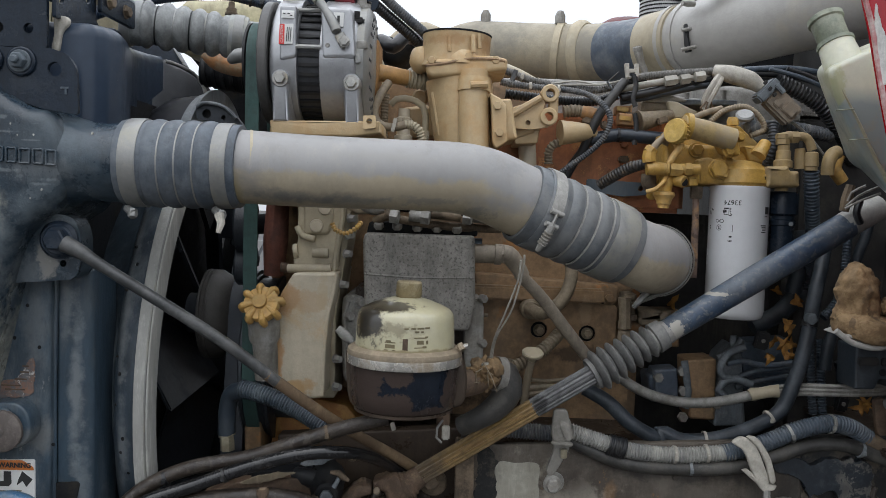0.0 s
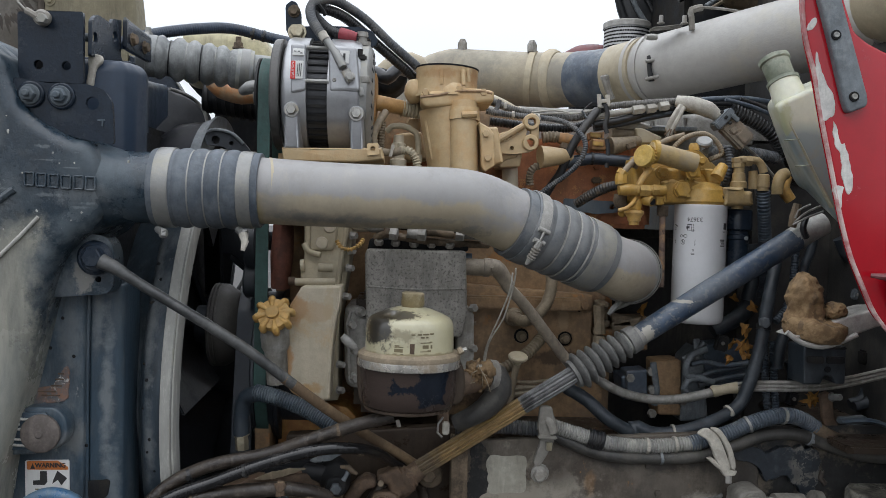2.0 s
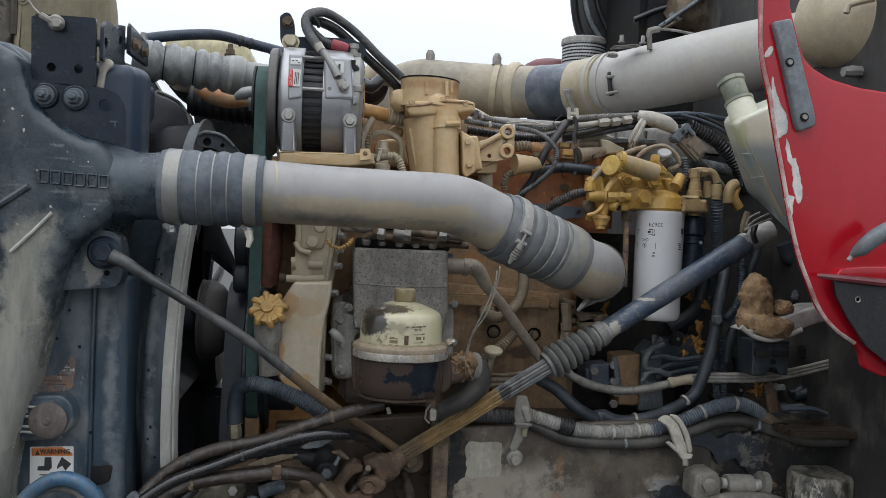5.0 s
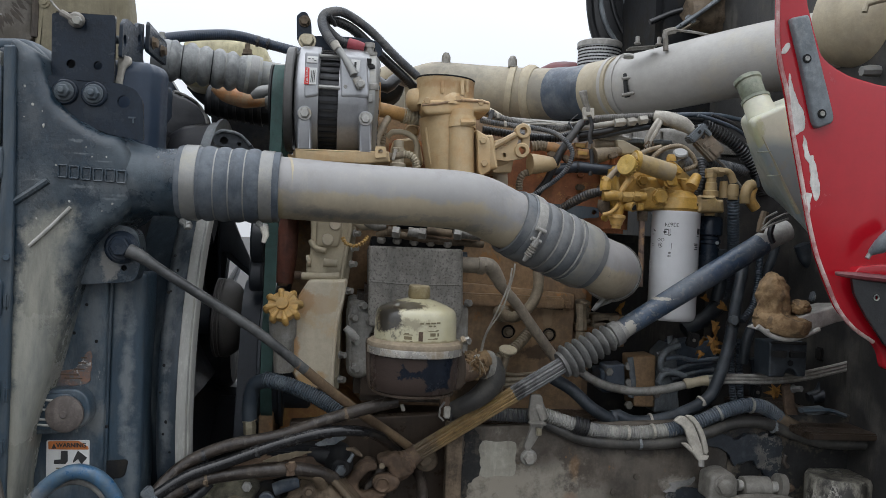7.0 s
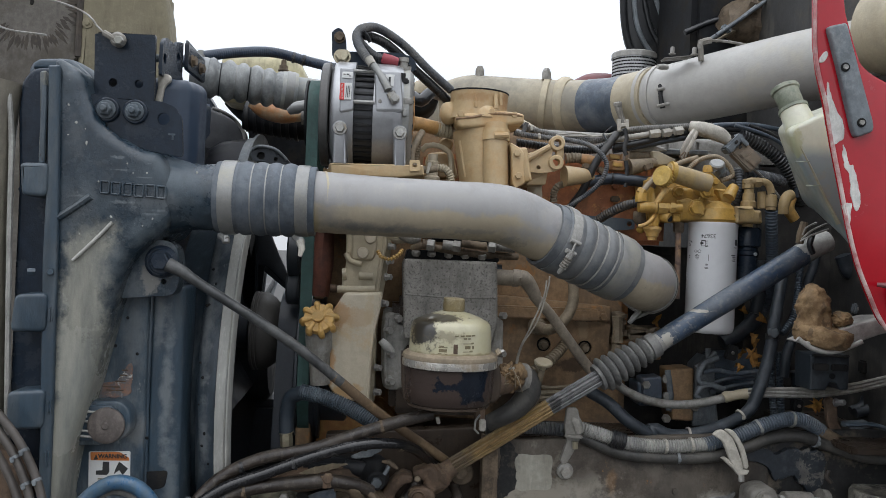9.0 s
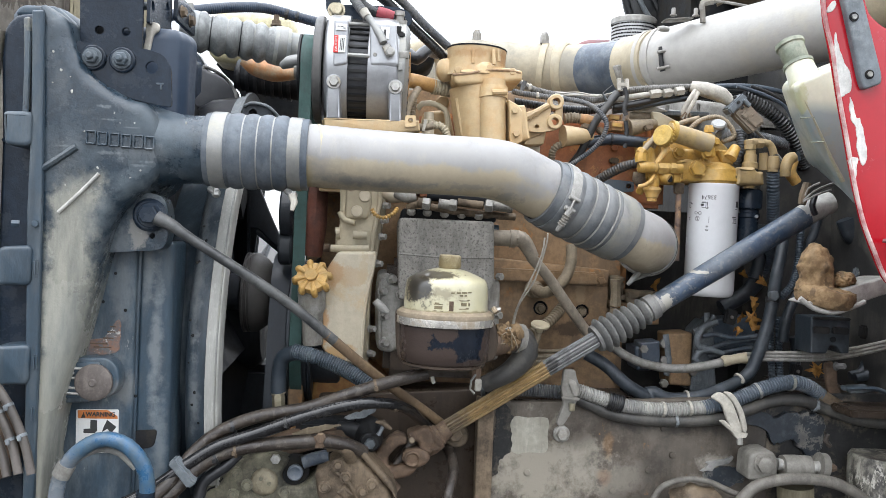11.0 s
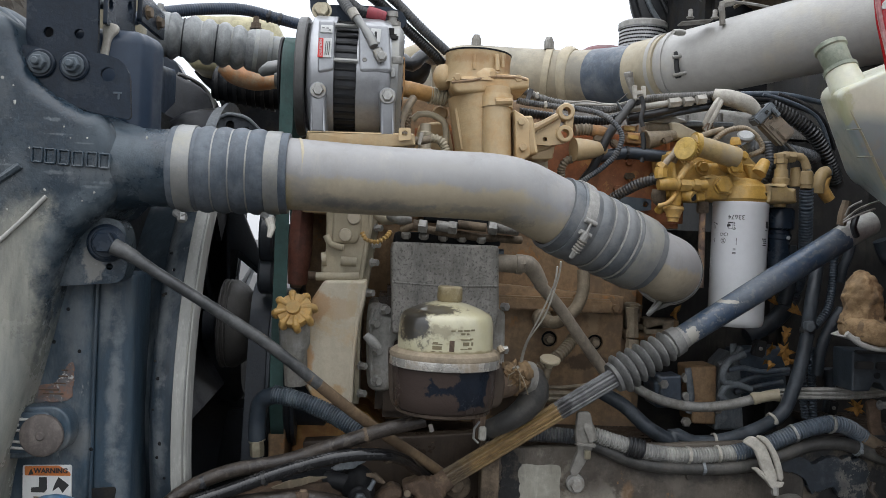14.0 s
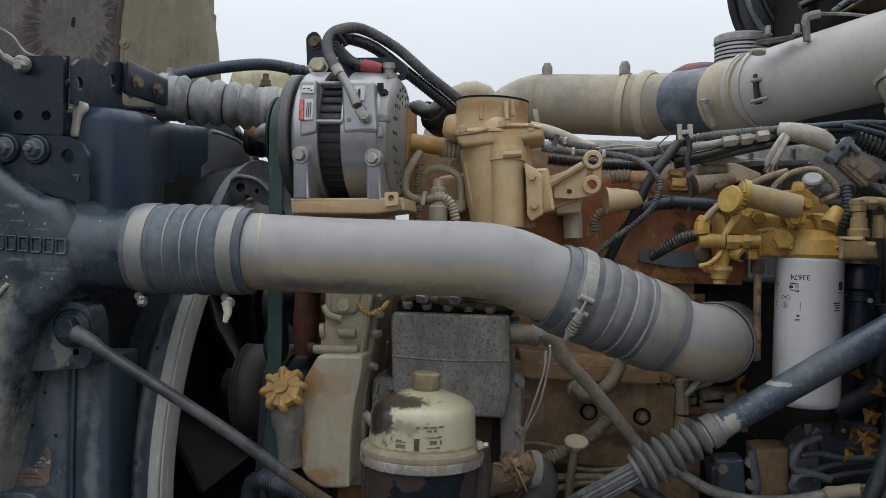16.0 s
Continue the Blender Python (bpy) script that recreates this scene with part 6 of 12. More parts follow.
part("rim_seal", lathe(B(), (TX, TY, (0.02, 1.6, 1.747)[2] + 0.0582), (0.02, 0, 1), [(0, 0.0632), (0.003, 0.0632), (0.003, 0.054), (0, 0.054)], 48), M_SHADE, tw)
part("front_neck", sweep(B(), [(0.042, 1.553, 1.736), (0.043, 1.548, 1.677), (0.047, 1.543, 1.59)], [0.026, 0.0265, 0.027], 24), M_TAN, tw)
nb = part("neck_band", sweep(B(), [(0.043, 1.552, 1.722), (0.043, 1.55, 1.699)], 0.0295, 28), M_TAN, tw)
part("band_screw", sweep(B(), [(0.036, 1.521, 1.707), (0.066, 1.524, 1.71)], 0.0062, 8), M_TAN, nb)
part("bulge", lathe(B(), (0.019, 1.57, 1.745), (0, 0.1, 1), [(0, 0.034), (0.012, 0.034), (0.024, 0.029), (0.033, 0.018), (0.037, 0.008), (0.038, 0)], 28), M_TAN, tw)
for pts in ([(0.038, 1.543, 1.797), (0.04, 1.54, 1.767)], [(-0.004, 1.546, 1.794), (-0.002, 1.545, 1.768)], [(0.049, 1.546, 1.8), (0.05, 1.546, 1.775)]):
    part("cast_rib", sweep(B(), pts, 0.004, 8), M_TAN, tw)
part("side_lobe", lump(B(), (-0.054, 1.6, 1.761), (0.022, 0.022, 0.025), 3, 0.1), M_TAN, tw)
part("side_flange", pillow(B(), rounded([(0.070, 1.696), (0.090, 1.686), (0.1, 1.675), (0.104, 1.613), (0.085, 1.6), (0.078, 1.61), (0.074, 1.673)], 0.004), 1.522, 1.62, 0.003), M_TAN, tw)
part("flange_block", pillow(B(), rounded([(0.085, 1.688), (0.109, 1.69), (0.113, 1.674), (0.116, 1.654), (0.123, 1.62), (0.096, 1.613)], 0.005), 1.543, 1.66, 0.006), M_TAN, tw)
part("block_web", pillow(B(), rounded([(0.10, 1.678), (0.16, 1.70), (0.16, 1.64), (0.11, 1.622)], 0.004), 1.62, 1.66, 0.004), M_TAN, tw)
part("rib", sweep(B(), [(-0.03, 1.575, 1.7), (-0.014, 1.575, 1.625)], 0.005, 8), M_TAN, tw)
for p in [(-0.033, 1.545, 1.751), (0.079, 1.545, 1.755), (0.084, 1.519, 1.673), (0.089, 1.519, 1.627), (0.031, 1.545, 1.759)]:
    bolt(tw, p, (0, -1, 0), 0.0075, 0.007, M_TAN)
blot(M_TAN, (0.33, 0.17, 0.06), (0.0, 1.79), 0.05, 0.01, 0.55, 1.0, 40.0, 0.6)
blot(M_TAN, (0.24, 0.12, 0.05), (0.062, 1.785), 0.012, 0.02, 0.6, 1.0, 40.0, 0.6)
blot(M_TAN, (0.4, 0.25, 0.11), (0.09, 1.64), 0.02, 0.03, 0.4, 1.0, 40.0, 0.6)
blot(M_TAN, (0.42, 0.24, 0.08), (0.05, 1.712), 0.02, 0.008, 0.5, 1.0, 40.0, 0.6)
tb = thing("lifting_bracket", "tan cast bracket with two round eyes", "bracket", (0.168, 1.62, 1.633))
for p in [(0.183, 1.6, 1.709), (0.182, 1.6, 1.667)]:
    part("eye", lathe(B(), V(p) + V((0, 0.02, 0)), (0, -1, 0), [(0, 0.0085), (0, 0.0165), (0.022, 0.0165), (0.024, 0.0145), (0.024, 0.0085), (0, 0.0085)], 28), M_TAN, tb)
part("web", plate(B(), rounded([(0.12, 1.675), (0.165, 1.705), (0.175, 1.693), (0.171, 1.678), (0.187, 1.65), (0.153, 1.643), (0.119, 1.644)], 0.004), [(*(0.145, 1.655), 0.0045)], 1.603, 1.618), M_TAN, tb)
part("arm", sweep(B(), [(0.109, 1.6, 1.664), (0.137, 1.6, 1.682), (0.167, 1.598, 1.701)], [0.006, 0.007, 0.006], 8), M_TAN, tb)
part("eye_bridge", pillow(B(), rounded([(0.183, 1.697), (0.199, 1.705), (0.199, 1.667), (0.181, 1.675)], 0.004), 1.602, 1.618, 0.003), M_TAN, tb)
for p in [(0.13, 1.599, 1.67), (0.137, 1.599, 1.674), (0.144, 1.599, 1.679), (0.152, 1.599, 1.684)]:
    part("cast_mark", box(B(), p, (0.0045, 0.002, 0.006), 0.0006, (0, -28, 0)), M_TAN, tb)
part("column", sweep(B(), [(0.148, 1.69, 1.652), (0.153, 1.69, 1.614), (0.156, 1.69, 1.577)], 0.017, 16), M_TANPALE, tb)
part("foot", pillow(B(), rounded([(0.119, 1.653), (0.171, 1.654), (0.166, 1.62), (0.124, 1.617)], 0.004), 1.625, 1.75, 0.003), M_TAN, tb)
cross = thing("crossover_pipe", "pale tapered crossover pipe behind the housing", "pipe", (0.12, 1.78, 1.77))
part("tube", sweep(B(), [(0.07, 1.76, 1.783), (0.106, 1.76, 1.776), (0.14, 1.765, 1.766), (0.178, 1.77, 1.75)], [0.014, 0.0135, 0.0115, 0.009], 16), M_PIPE, cross)
part("collar", sweep(B(), [(0.172, 1.769, 1.753), (0.186, 1.771, 1.747)], 0.012, 14), M_PIPE, cross)
solo("manifold_boss", sweep(B(), [(0.208, 1.635, 1.642), (0.232, 1.64, 1.644), (0.256, 1.65, 1.646), (0.274, 1.66, 1.645)], [0.0235, 0.0205, 0.0165, 0.013], 20, 0.008), M_TAN, "tan cast manifold boss on the head", "manifold")

# ---- intake pipes behind ----
pipe1 = thing("intake_pipe", "beige dusty intake pipe with bolted band clamps", "pipe", (0.15, 2.4, 1.8))
part("tube", sweep(B(), [(-0.10, 2.5, 1.74), (-0.062, 2.5, 1.862), (0.0, 2.48, 1.925), (0.06, 2.46, 1.945), (0.111, 2.44, 1.944), (0.198, 2.42, 1.938), (0.34, 2.37, 1.928), (0.43, 2.295, 1.922)], [0.07, 0.074, 0.078, 0.08, 0.078, 0.079, 0.08, 0.0765], 40, 0.02), M_STAINPIPE, pipe1)
part("elbow_stub", sweep(B(), [(-0.173, 2.05, 1.728), (-0.143, 2.05, 1.851), (-0.106, 2.05, 1.893), (-0.065, 2.05, 1.903), (-0.034, 2.06, 1.882), (-0.026, 2.08, 1.81)], [0.026, 0.026, 0.026, 0.026, 0.026, 0.026], 24, 0.02), M_PIPE, pipe1)
for pts, r in (([(0.084, 2.455, 1.943), (0.096, 2.45, 1.943)], 0.0825), ([(0.283, 2.385, 1.933), (0.3, 2.38, 1.931)], 0.0815), ([(0.334, 2.372, 1.929), (0.344, 2.367, 1.929), (0.354, 2.362, 1.928), (0.366, 2.354, 1.927)], [0.0815, 0.089, 0.089, 0.0815])):
    bnd = part("band", sweep(B(), pts, r, 40), M_LABEL if r == 0.0825 else M_PIPE, pipe1)
    if not isinstance(r, float):
        continue
    p = V(pts[0])
    part("band_bolt", sweep(B(), [p + V((0.004, -0.03, r - 0.01)), p + V((0.004, -0.03, r + 0.012)), p + V((0.004, -0.03, r + 0.024))], [0.014, 0.014, 0.008], 8), M_GREY, bnd)
solo("pipe_coupling", sweep(B(), [(0.419, 2.305, 1.923), (0.46, 2.252, 1.92), (0.513, 2.181, 1.917)], [0.0785, 0.077, 0.0775], 40, 0.02), M_BLUEHOSE, "faded blue rubber pipe coupling", "hose")
pipe2 = thing("air_intake_pipe", "wide grey-beige air intake pipe rising to the air cleaner", "pipe", (0.8, 1.9, 1.8))
part("joint", sweep(B(), [(0.497, 2.203, 1.917), (0.502, 2.197, 1.917), (0.527, 2.16, 1.917), (0.561, 2.1, 1.918)], [0.0785, 0.083, 0.0845, 0.086], 40, 0.02), M_PIPE, pipe2)
part("tube", sweep(B(), [(0.552, 2.12, 1.918), (0.657, 1.98, 1.93), (0.757, 1.87, 1.946), (0.849, 1.77, 1.957), (0.948, 1.68, 1.964), (1.015, 1.62, 1.967)], [0.083, 0.085, 0.086, 0.087, 0.088, 0.088], 48, 0.02), M_BIGPIPE, pipe2)
part("outlet_elbow", sweep(B(), [(0.897, 1.6, 1.997), (0.919, 1.55, 1.989), (0.977, 1.5, 1.983), (1.076, 1.46, 1.98)], [0.095, 0.104, 0.112, 0.115], 40, 0.02), M_PIPE, pipe2)
part("cast_bar", sweep(B(), [(0.836, 1.42, 1.968), (0.84, 1.42, 1.984), (0.888, 1.41, 1.999)], 0.006, 8), M_PIPE, pipe2)
for a, r in (([(0.55, 2.125, 1.919), (0.556, 2.115, 1.919)], 0.089), ([(0.57, 2.1, 1.921), (0.577, 2.09, 1.921)], 0.089)):
    part("band", sweep(B(), a, r, 40), M_BIGPIPE, pipe2)
latch = part("latch", sweep(B(), [(0.536, 2.01, 1.933), (0.533, 2, 1.904), (0.54, 2, 1.871)], [0.008, 0.006, 0.008], 8), M_DARK, pipe2)
for pts in ([(0.521, 1.995, 1.918), (0.544, 1.995, 1.923)], [(0.519, 1.985, 1.872), (0.552, 1.985, 1.881)]):
    part("latch_bar", sweep(B(), pts, 0.0045, 8), M_GREY, latch)
part("latch_pin", sweep(B(), [(0.444, 2.1, 1.9), (0.447, 2.1, 1.887), (0.455, 2.1, 1.862), (0.468, 2.1, 1.838)], [0.008, 0.011, 0.009, 0.007], 8), M_GREY, pipe2)
part("pin_nut", hexagon(B(), (0.445, 2.098, 1.889), (-0.2, -0.2, 1), 0.012, 0.01), M_GREY, pipe2)
part("seam", sweep(B(), [(0.463, 2.118, 1.895), (0.49, 2.08, 1.892), (0.515, 2.045, 1.898)], 0.0022, 6), M_GRIME, pipe2)
part("band", sweep(B(), [(0.897, 1.61, 1.995), (0.908, 1.6, 1.994)], 0.0975, 40), M_BAREWHITE, pipe2)
part("outlet_bolt", sweep(B(), [(0.861, 1.46, 1.858), (0.881, 1.46, 1.86), (0.901, 1.46, 1.861)], [0.010, 0.013, 0.012], 8), M_BAND, pipe2)
part("bracket_plate", box(B(), (0.555, 1.95, 1.993), (0.075, 0.035, 0.004), 0.0015, (0, -8, 0)), M_GREY, pipe2)
for p in [(0.54, 1.94, 2), (0.591, 1.92, 1.997)]:
    bolt(pipe2, p, (0, 0, 1), 0.0055, 0.018, M_GREY, 0.009)
part("elbow_fitting", sweep(B(), [(0.61, 1.92, 1.983), (0.608, 1.92, 2.012), (0.607, 1.92, 2.03), (0.633, 1.92, 2.038)], [0.0075, 0.0072, 0.009, 0.0085], 8), M_GREY, pipe2)
part("fitting_line", sweep(B(), [(0.633, 1.92, 2.038), (0.69, 1.93, 2.039), (0.792, 1.95, 2.033)], 0.0036, 8), M_GREY, pipe2)
part("bung", sweep(B(), [(0.515, 1.98, 1.976), (0.53, 1.985, 1.977), (0.545, 1.99, 1.978)], [0.006, 0.0085, 0.007], 10), M_BARE, pipe2)

pre = thing("pre_cleaner", "perforated metal pre-cleaner with a white lid", "air cleaner", (0.68, 2.85, 1.98))
pc = V((0.617, 2.56, 2.11))
part("mesh_drum", lathe(B(), pc + V((0, 0, -0.16)), (0, 0, 1), [(0, 0), (0, 0.072), (0.182, 0.072), (0.184, 0)], 40), M_PERFORATED, pre)
drum = pre.children[0]
for j in range(6):
    for i in range(44):
        a = math.pi + math.pi * (i + 0.5 * (j % 2)) / 44
        p = pc + V((0.0722 * math.cos(a), 0.0722 * math.sin(a), 0.014 - 0.0108 * j))
        part("perforation", lathe(B(), p, (math.cos(a), math.sin(a), 0), [(0, 0.0028), (0.0006, 0.0028), (0.0006, 0)], 6), M_SHADE, drum)
part("lid", lathe(B(), pc + V((0, 0, 0.02)), (0, 0, 1), [(0, 0.075), (0.016, 0.075), (0.02, 0.071), (0.022, 0.04), (0.022, 0)], 40), M_BARE, pre, "dusty white lid")
turbo = thing("turbo_cover", "dull dark red rounded cover behind the intake pipe", "cover", (0.53, 2.62, 1.9))
part("dome", lathe(B(), (0.535, 2.69, 2.05), (0, 0, 1), [(-0.05, 0), (-0.05, 0.085), (0.012, 0.096), (0.03, 0.088), (0.046, 0.06), (0.053, 0)], 36), M_REDDARK, turbo)
part("stem", lathe(B(), (0.535, 2.69, 2.005), (0, 0, 1), [(-1.3, 0.07), (0, 0.07)], 28), M_SHADE, turbo)

duct = thing("intake_duct", "ribbed black plastic intake duct", "duct", (0.9, 2.3, 1.9))
part("scoop", pillow(B(), rounded([(0.582, 2.555), (0.601, 2.302), (0.616, 2.225), (0.643, 2.164), (0.664, 2.15), (0.683, 2.163), (0.72, 2.161), (0.738, 2.127), (0.753, 2.12), (0.769, 2.153), (0.823, 2.216), (0.873, 2.283), (0.906, 2.583)], 0.02), 2.65, 2.70, 0.02, 4), M_BLACK, duct)
part("rim", sweep(B(), [(0.584, 2.645, 2.511), (0.599, 2.645, 2.298), (0.615, 2.645, 2.221), (0.643, 2.645, 2.16), (0.664, 2.645, 2.146)], 0.012, 10), M_DARK, duct)
for k, pts in enumerate(([(0.632, 2.645, 2.359), (0.644, 2.645, 2.282), (0.667, 2.645, 2.225), (0.698, 2.645, 2.18)], [(0.668, 2.645, 2.362), (0.688, 2.645, 2.285), (0.716, 2.645, 2.228), (0.742, 2.645, 2.191)], [(0.708, 2.645, 2.365), (0.736, 2.645, 2.298), (0.767, 2.645, 2.252), (0.793, 2.645, 2.222)], [(0.753, 2.645, 2.368), (0.784, 2.645, 2.312), (0.814, 2.645, 2.279), (0.832, 2.645, 2.261)])):
    part("rib", sweep(B(), pts, 0.009, 8, 0.01, None, 0.7), (M_STRAP, M_BLACK)[k % 2], duct)
part("outlet", sweep(B(), [(0.75, 2.66, 2.136), (0.811, 2.68, 2.204), (0.906, 2.72, 2.257)], [0.03, 0.035, 0.03], 16), M_SHADE, duct)
clut = thing("cowl_pipes", "dusty pipes and bars under the cab cowl", "pipe", (0.853, 2.25, 2.175))
for pts, r, m in (([(0.748, 2.22, 2.123), (0.814, 2.22, 2.171), (0.881, 2.22, 2.227)], 0.007, M_STRAP), ([(0.77, 2.24, 2.123), (0.84, 2.24, 2.168), (0.917, 2.24, 2.229)], 0.005, M_DULLTAN), ([(0.696, 2.3, 2.159), (0.783, 2.3, 2.2), (0.89, 2.3, 2.222), (1.018, 2.3, 2.218)], 0.009, M_BLACK), ([(0.908, 2.25, 2.145), (0.978, 2.25, 2.178), (1.066, 2.25, 2.209)], 0.008, M_BLACK), ([(0.952, 2.28, 2.26), (0.969, 2.28, 2.209), (1.003, 2.28, 2.184)], 0.012, M_GREY), ([(1, 2.26, 2.189), (1.025, 2.26, 2.229), (1.031, 2.26, 2.278)], 0.006, M_LOOM), ([(1.022, 2.25, 2.195), (1.04, 2.25, 2.217), (1.083, 2.25, 2.231)], 0.004, M_STRAP)):
    part("bar", sweep(B(), pts, r, 10), m, clut)
for p in [(0.788, 2.21, 2.153), (0.966, 2.26, 2.217), (1.019, 2.25, 2.215)]:
    part("clip", box(B(), p, (0.03, 0.02, 0.018), 0.004, (0, 20, 0)), M_STRAP, clut)

# ---- cab front wall, dark and cluttered ----
cab = thing("truck_cab", "dark grimy cab front wall behind the engine", "cab", (1.2, 2.0, 0.6))
part("firewall", span(B(), 0.90, 1.0, 1.14, 3.0, 0.70, 2.3, 0.02), M_WALL, cab)
part("inner_wall", span(B(), 0.70, 0.92, 1.78, 3.0, 0.6, 1.72, 0.02), M_WALL, cab)
part("upper_wall", span(B(), 0.72, 1.0, 2.3, 3.0, 1.7, 2.6, 0.02), M_SHADE, cab)
part("cowl_brace", sweep(B(), [(0.756, 2.2, 2.13), (0.831, 2.2, 2.186), (0.914, 2.2, 2.251)], 0.006, 8), M_STRAP, cab)
part("cowl_casting", lump(B(), (0.892, 2.28, 2.19), (0.09, 0.06, 0.08), 7, 0.3), M_GRIME, cab)

# ---- fuel filter ----
FX, FY = (0.539, 1.61, 1.433)[0], 1.61
ff = thing("fuel_filter", "white spin-on fuel filter canister with black print", "filter", (FX, FY, (0.547, 1.61, 1.297)[2]))
fz0, fz1 = (0.546, 1.61, 1.312)[2], (0.531, 1.61, 1.553)[2]
can = part("canister", lathe(B(), (FX, FY, fz0), (0, 0, 1), [(0, 0), (0, 0.044), (0.003, 0.049), (0.009, 0.0515), (0.015, 0.0525), (fz1 - fz0 - 0.008, 0.0525), (fz1 - fz0 - 0.006, 0.0535), (fz1 - fz0, 0.0535), (fz1 - fz0, 0)], 56), M_FILTER, ff)
def on_can(ang, z):
    """A pose on the canister's side: ang degrees round from the open side, facing outwards."""
    a = radians(ang)
    return pose(FX + 0.0526 * math.sin(a), FY - 0.0526 * math.cos(a), z, 90, 0, 0) @ pose(0, 0, 0, 0, ang, 0)
zt = fz1 - fz0
lettering("33674", 0.0125, M_INK, on_can(-31, fz0 + zt * 0.875) @ pose(0, 0, 0, 0, 0, 180), can, bend=0.0526)
def printed(ang, zz, shapes):
    """Thin print on the canister: rings and straight strokes, in millimetres about a point on its side."""
    bm = B()
    def at(x, y, r=0.0527):
        a = radians(ang) + x / 1000 / 0.0526
        return bm.verts.new((FX + r * math.sin(a), FY - r * math.cos(a), fz0 + zt * zz + y / 1000))
    for kind, *n in shapes:
        if kind == "ring":
            cx, cy, rx, ry, w = n
            turn = [2 * math.pi * k / 20 for k in range(20)]
            out = [at(cx + rx * math.cos(a), cy + ry * math.sin(a)) for a in turn]
            inn = [at(cx + (rx - w) * math.cos(a), cy + (ry - w) * math.sin(a)) for a in turn]
            for k in range(20):
                bm.faces.new((out[k], out[k - 1], inn[k - 1], inn[k]))
        else:
            x0, y0, x1, y1, w = n
            d = math.hypot(x1 - x0, y1 - y0)
            ox, oy = -(y1 - y0) / d * w / 2, (x1 - x0) / d * w / 2
            steps = max(1, int(abs(x1 - x0) / 1.5))
            for k in range(steps):
                f, g = k / steps, (k + 1) / steps
                xa, ya, xb, yb = x0 + (x1 - x0) * f, y0 + (y1 - y0) * f, x0 + (x1 - x0) * g, y0 + (y1 - y0) * g
                bm.faces.new([at(xa + ox, ya + oy), at(xb + ox, yb + oy), at(xb - ox, yb - oy), at(xa - ox, ya - oy)])
    bmesh.ops.recalc_face_normals(bm, faces=bm.faces)
    part("print_bar", bm, M_INK, can)


printed(-42, 0.805, [("bar", -5, 6, 5, 6, 2.2), ("bar", -4.4, 6, -4.4, -5, 1), ("bar", 4.4, 6, 4.4, -5, 1), ("bar", -4.4, -5, 4.4, -5, 1), ("bar", -7, 0, 0, 1, 4.5),
                     ("bar", 7.4, 7, 7.4, 3, 1.4), ("bar", 7.4, 2, 7.4, -1, 1.4), ("bar", 7, -3, 9.6, -6, 1.6), ("bar", 4, -6.5, 9, -6.5, 1.8)])
printed(-56, 0.735, [("ring", -5, 0, 3.6, 3, 0.9), ("ring", 4.6, 0, 4, 3.6, 0.9), ("bar", -2, 0.8, 1, 1, 0.8), ("bar", -2, -0.8, 1, -1, 0.8)])
printed(-57, 0.685, [("ring", 0, 0, 5.2, 5.4, 0.9), ("bar", -3, 3.4, 3, -3.4, 0.8), ("bar", 0, 3, 0, -3, 2)])
printed(-82, 0.805, [("bar", -5, 6, -1, 6, 1.6), ("bar", 1, 5, 7, 2, 2.6), ("bar", -4, 3, -4, -5, 1), ("bar", 1, 0, 1, -5, 1), ("bar", -4, -5, 1, -5, 1)])
printed(-82, 0.685, [("bar", -3, 2, 1, 3, 2), ("bar", -2, -2, 1, -1, 2)])
printed(-29, 0.680, [("bar", 0, 6.5, 0, -6.5, 0.9)])
printed(-33, 0.605, [("bar", -2, 4, 3, 4, 1.6), ("bar", -2, 2, 3, 2, 1), ("bar", -3, -2.6, 3.4, -2.6, 1), ("bar", -3, -5, 3.4, -5, 1.2), ("bar", -3, -2.6, -3, -5, 1)])
printed(42, 0.815, [("bar", -3, 2, 10, 2, 13), ("bar", -4, -9, 6, -9, 1.6)])
printed(34, 0.685, [("bar", -6, 6, 9, 6, 2), ("bar", -4, 2.4, 9, 2.4, 2), ("bar", -2, -1.6, 9, -1.6, 2), ("bar", -4, -6, 9, -6, 2)])
fb = thing("fuel_pump_casting", "yellow cast fuel filter base with pipes and plugs", "fuel pump", (0.524, 1.62, 1.556))
part("head", lathe(B(), (FX, FY, fz1), (0, 0, 1), [(0, 0.05), (0.006, 0.055), (0.03, 0.05), (0.045, 0.03), (0.05, 0)], 32), M_YELLOW, fb)
part("casting", pillow(B(), rounded([(0.447, 1.597), (0.47, 1.603), (0.515, 1.585), (0.569, 1.583), (0.57, 1.558), (0.45, 1.552)], 0.005, 5), 1.575, 1.705, 0.007, 4), M_YELLOW, fb)
part("upper_casting", pillow(B(), rounded([(0.39, 1.644), (0.434, 1.625), (0.504, 1.627), (0.534, 1.617), (0.573, 1.61), (0.575, 1.585), (0.435, 1.582), (0.396, 1.586)], 0.006, 5), 1.595, 1.715, 0.01, 4), M_YELLOW, fb)
part("ridge", pillow(B(), rounded([(0.498, 1.609), (0.517, 1.601), (0.567, 1.588), (0.568, 1.579), (0.518, 1.576), (0.496, 1.584)], 0.006, 5), 1.58, 1.64, 0.008, 4), M_YELLOW, fb)
part("outlet_block", pillow(B(), rounded([(0.567, 1.589), (0.607, 1.591), (0.61, 1.582), (0.626, 1.583), (0.629, 1.554), (0.569, 1.551)], 0.006, 5), 1.56, 1.65, 0.008, 4), M_DULLYELLOW, fb)
part("backing", pillow(B(), rounded([(0.398, 1.65), (0.543, 1.672), (0.608, 1.616), (0.605, 1.568), (0.415, 1.558)], 0.01, 5), 1.65, 1.75, 0.006, 4), M_YELLOW, fb)
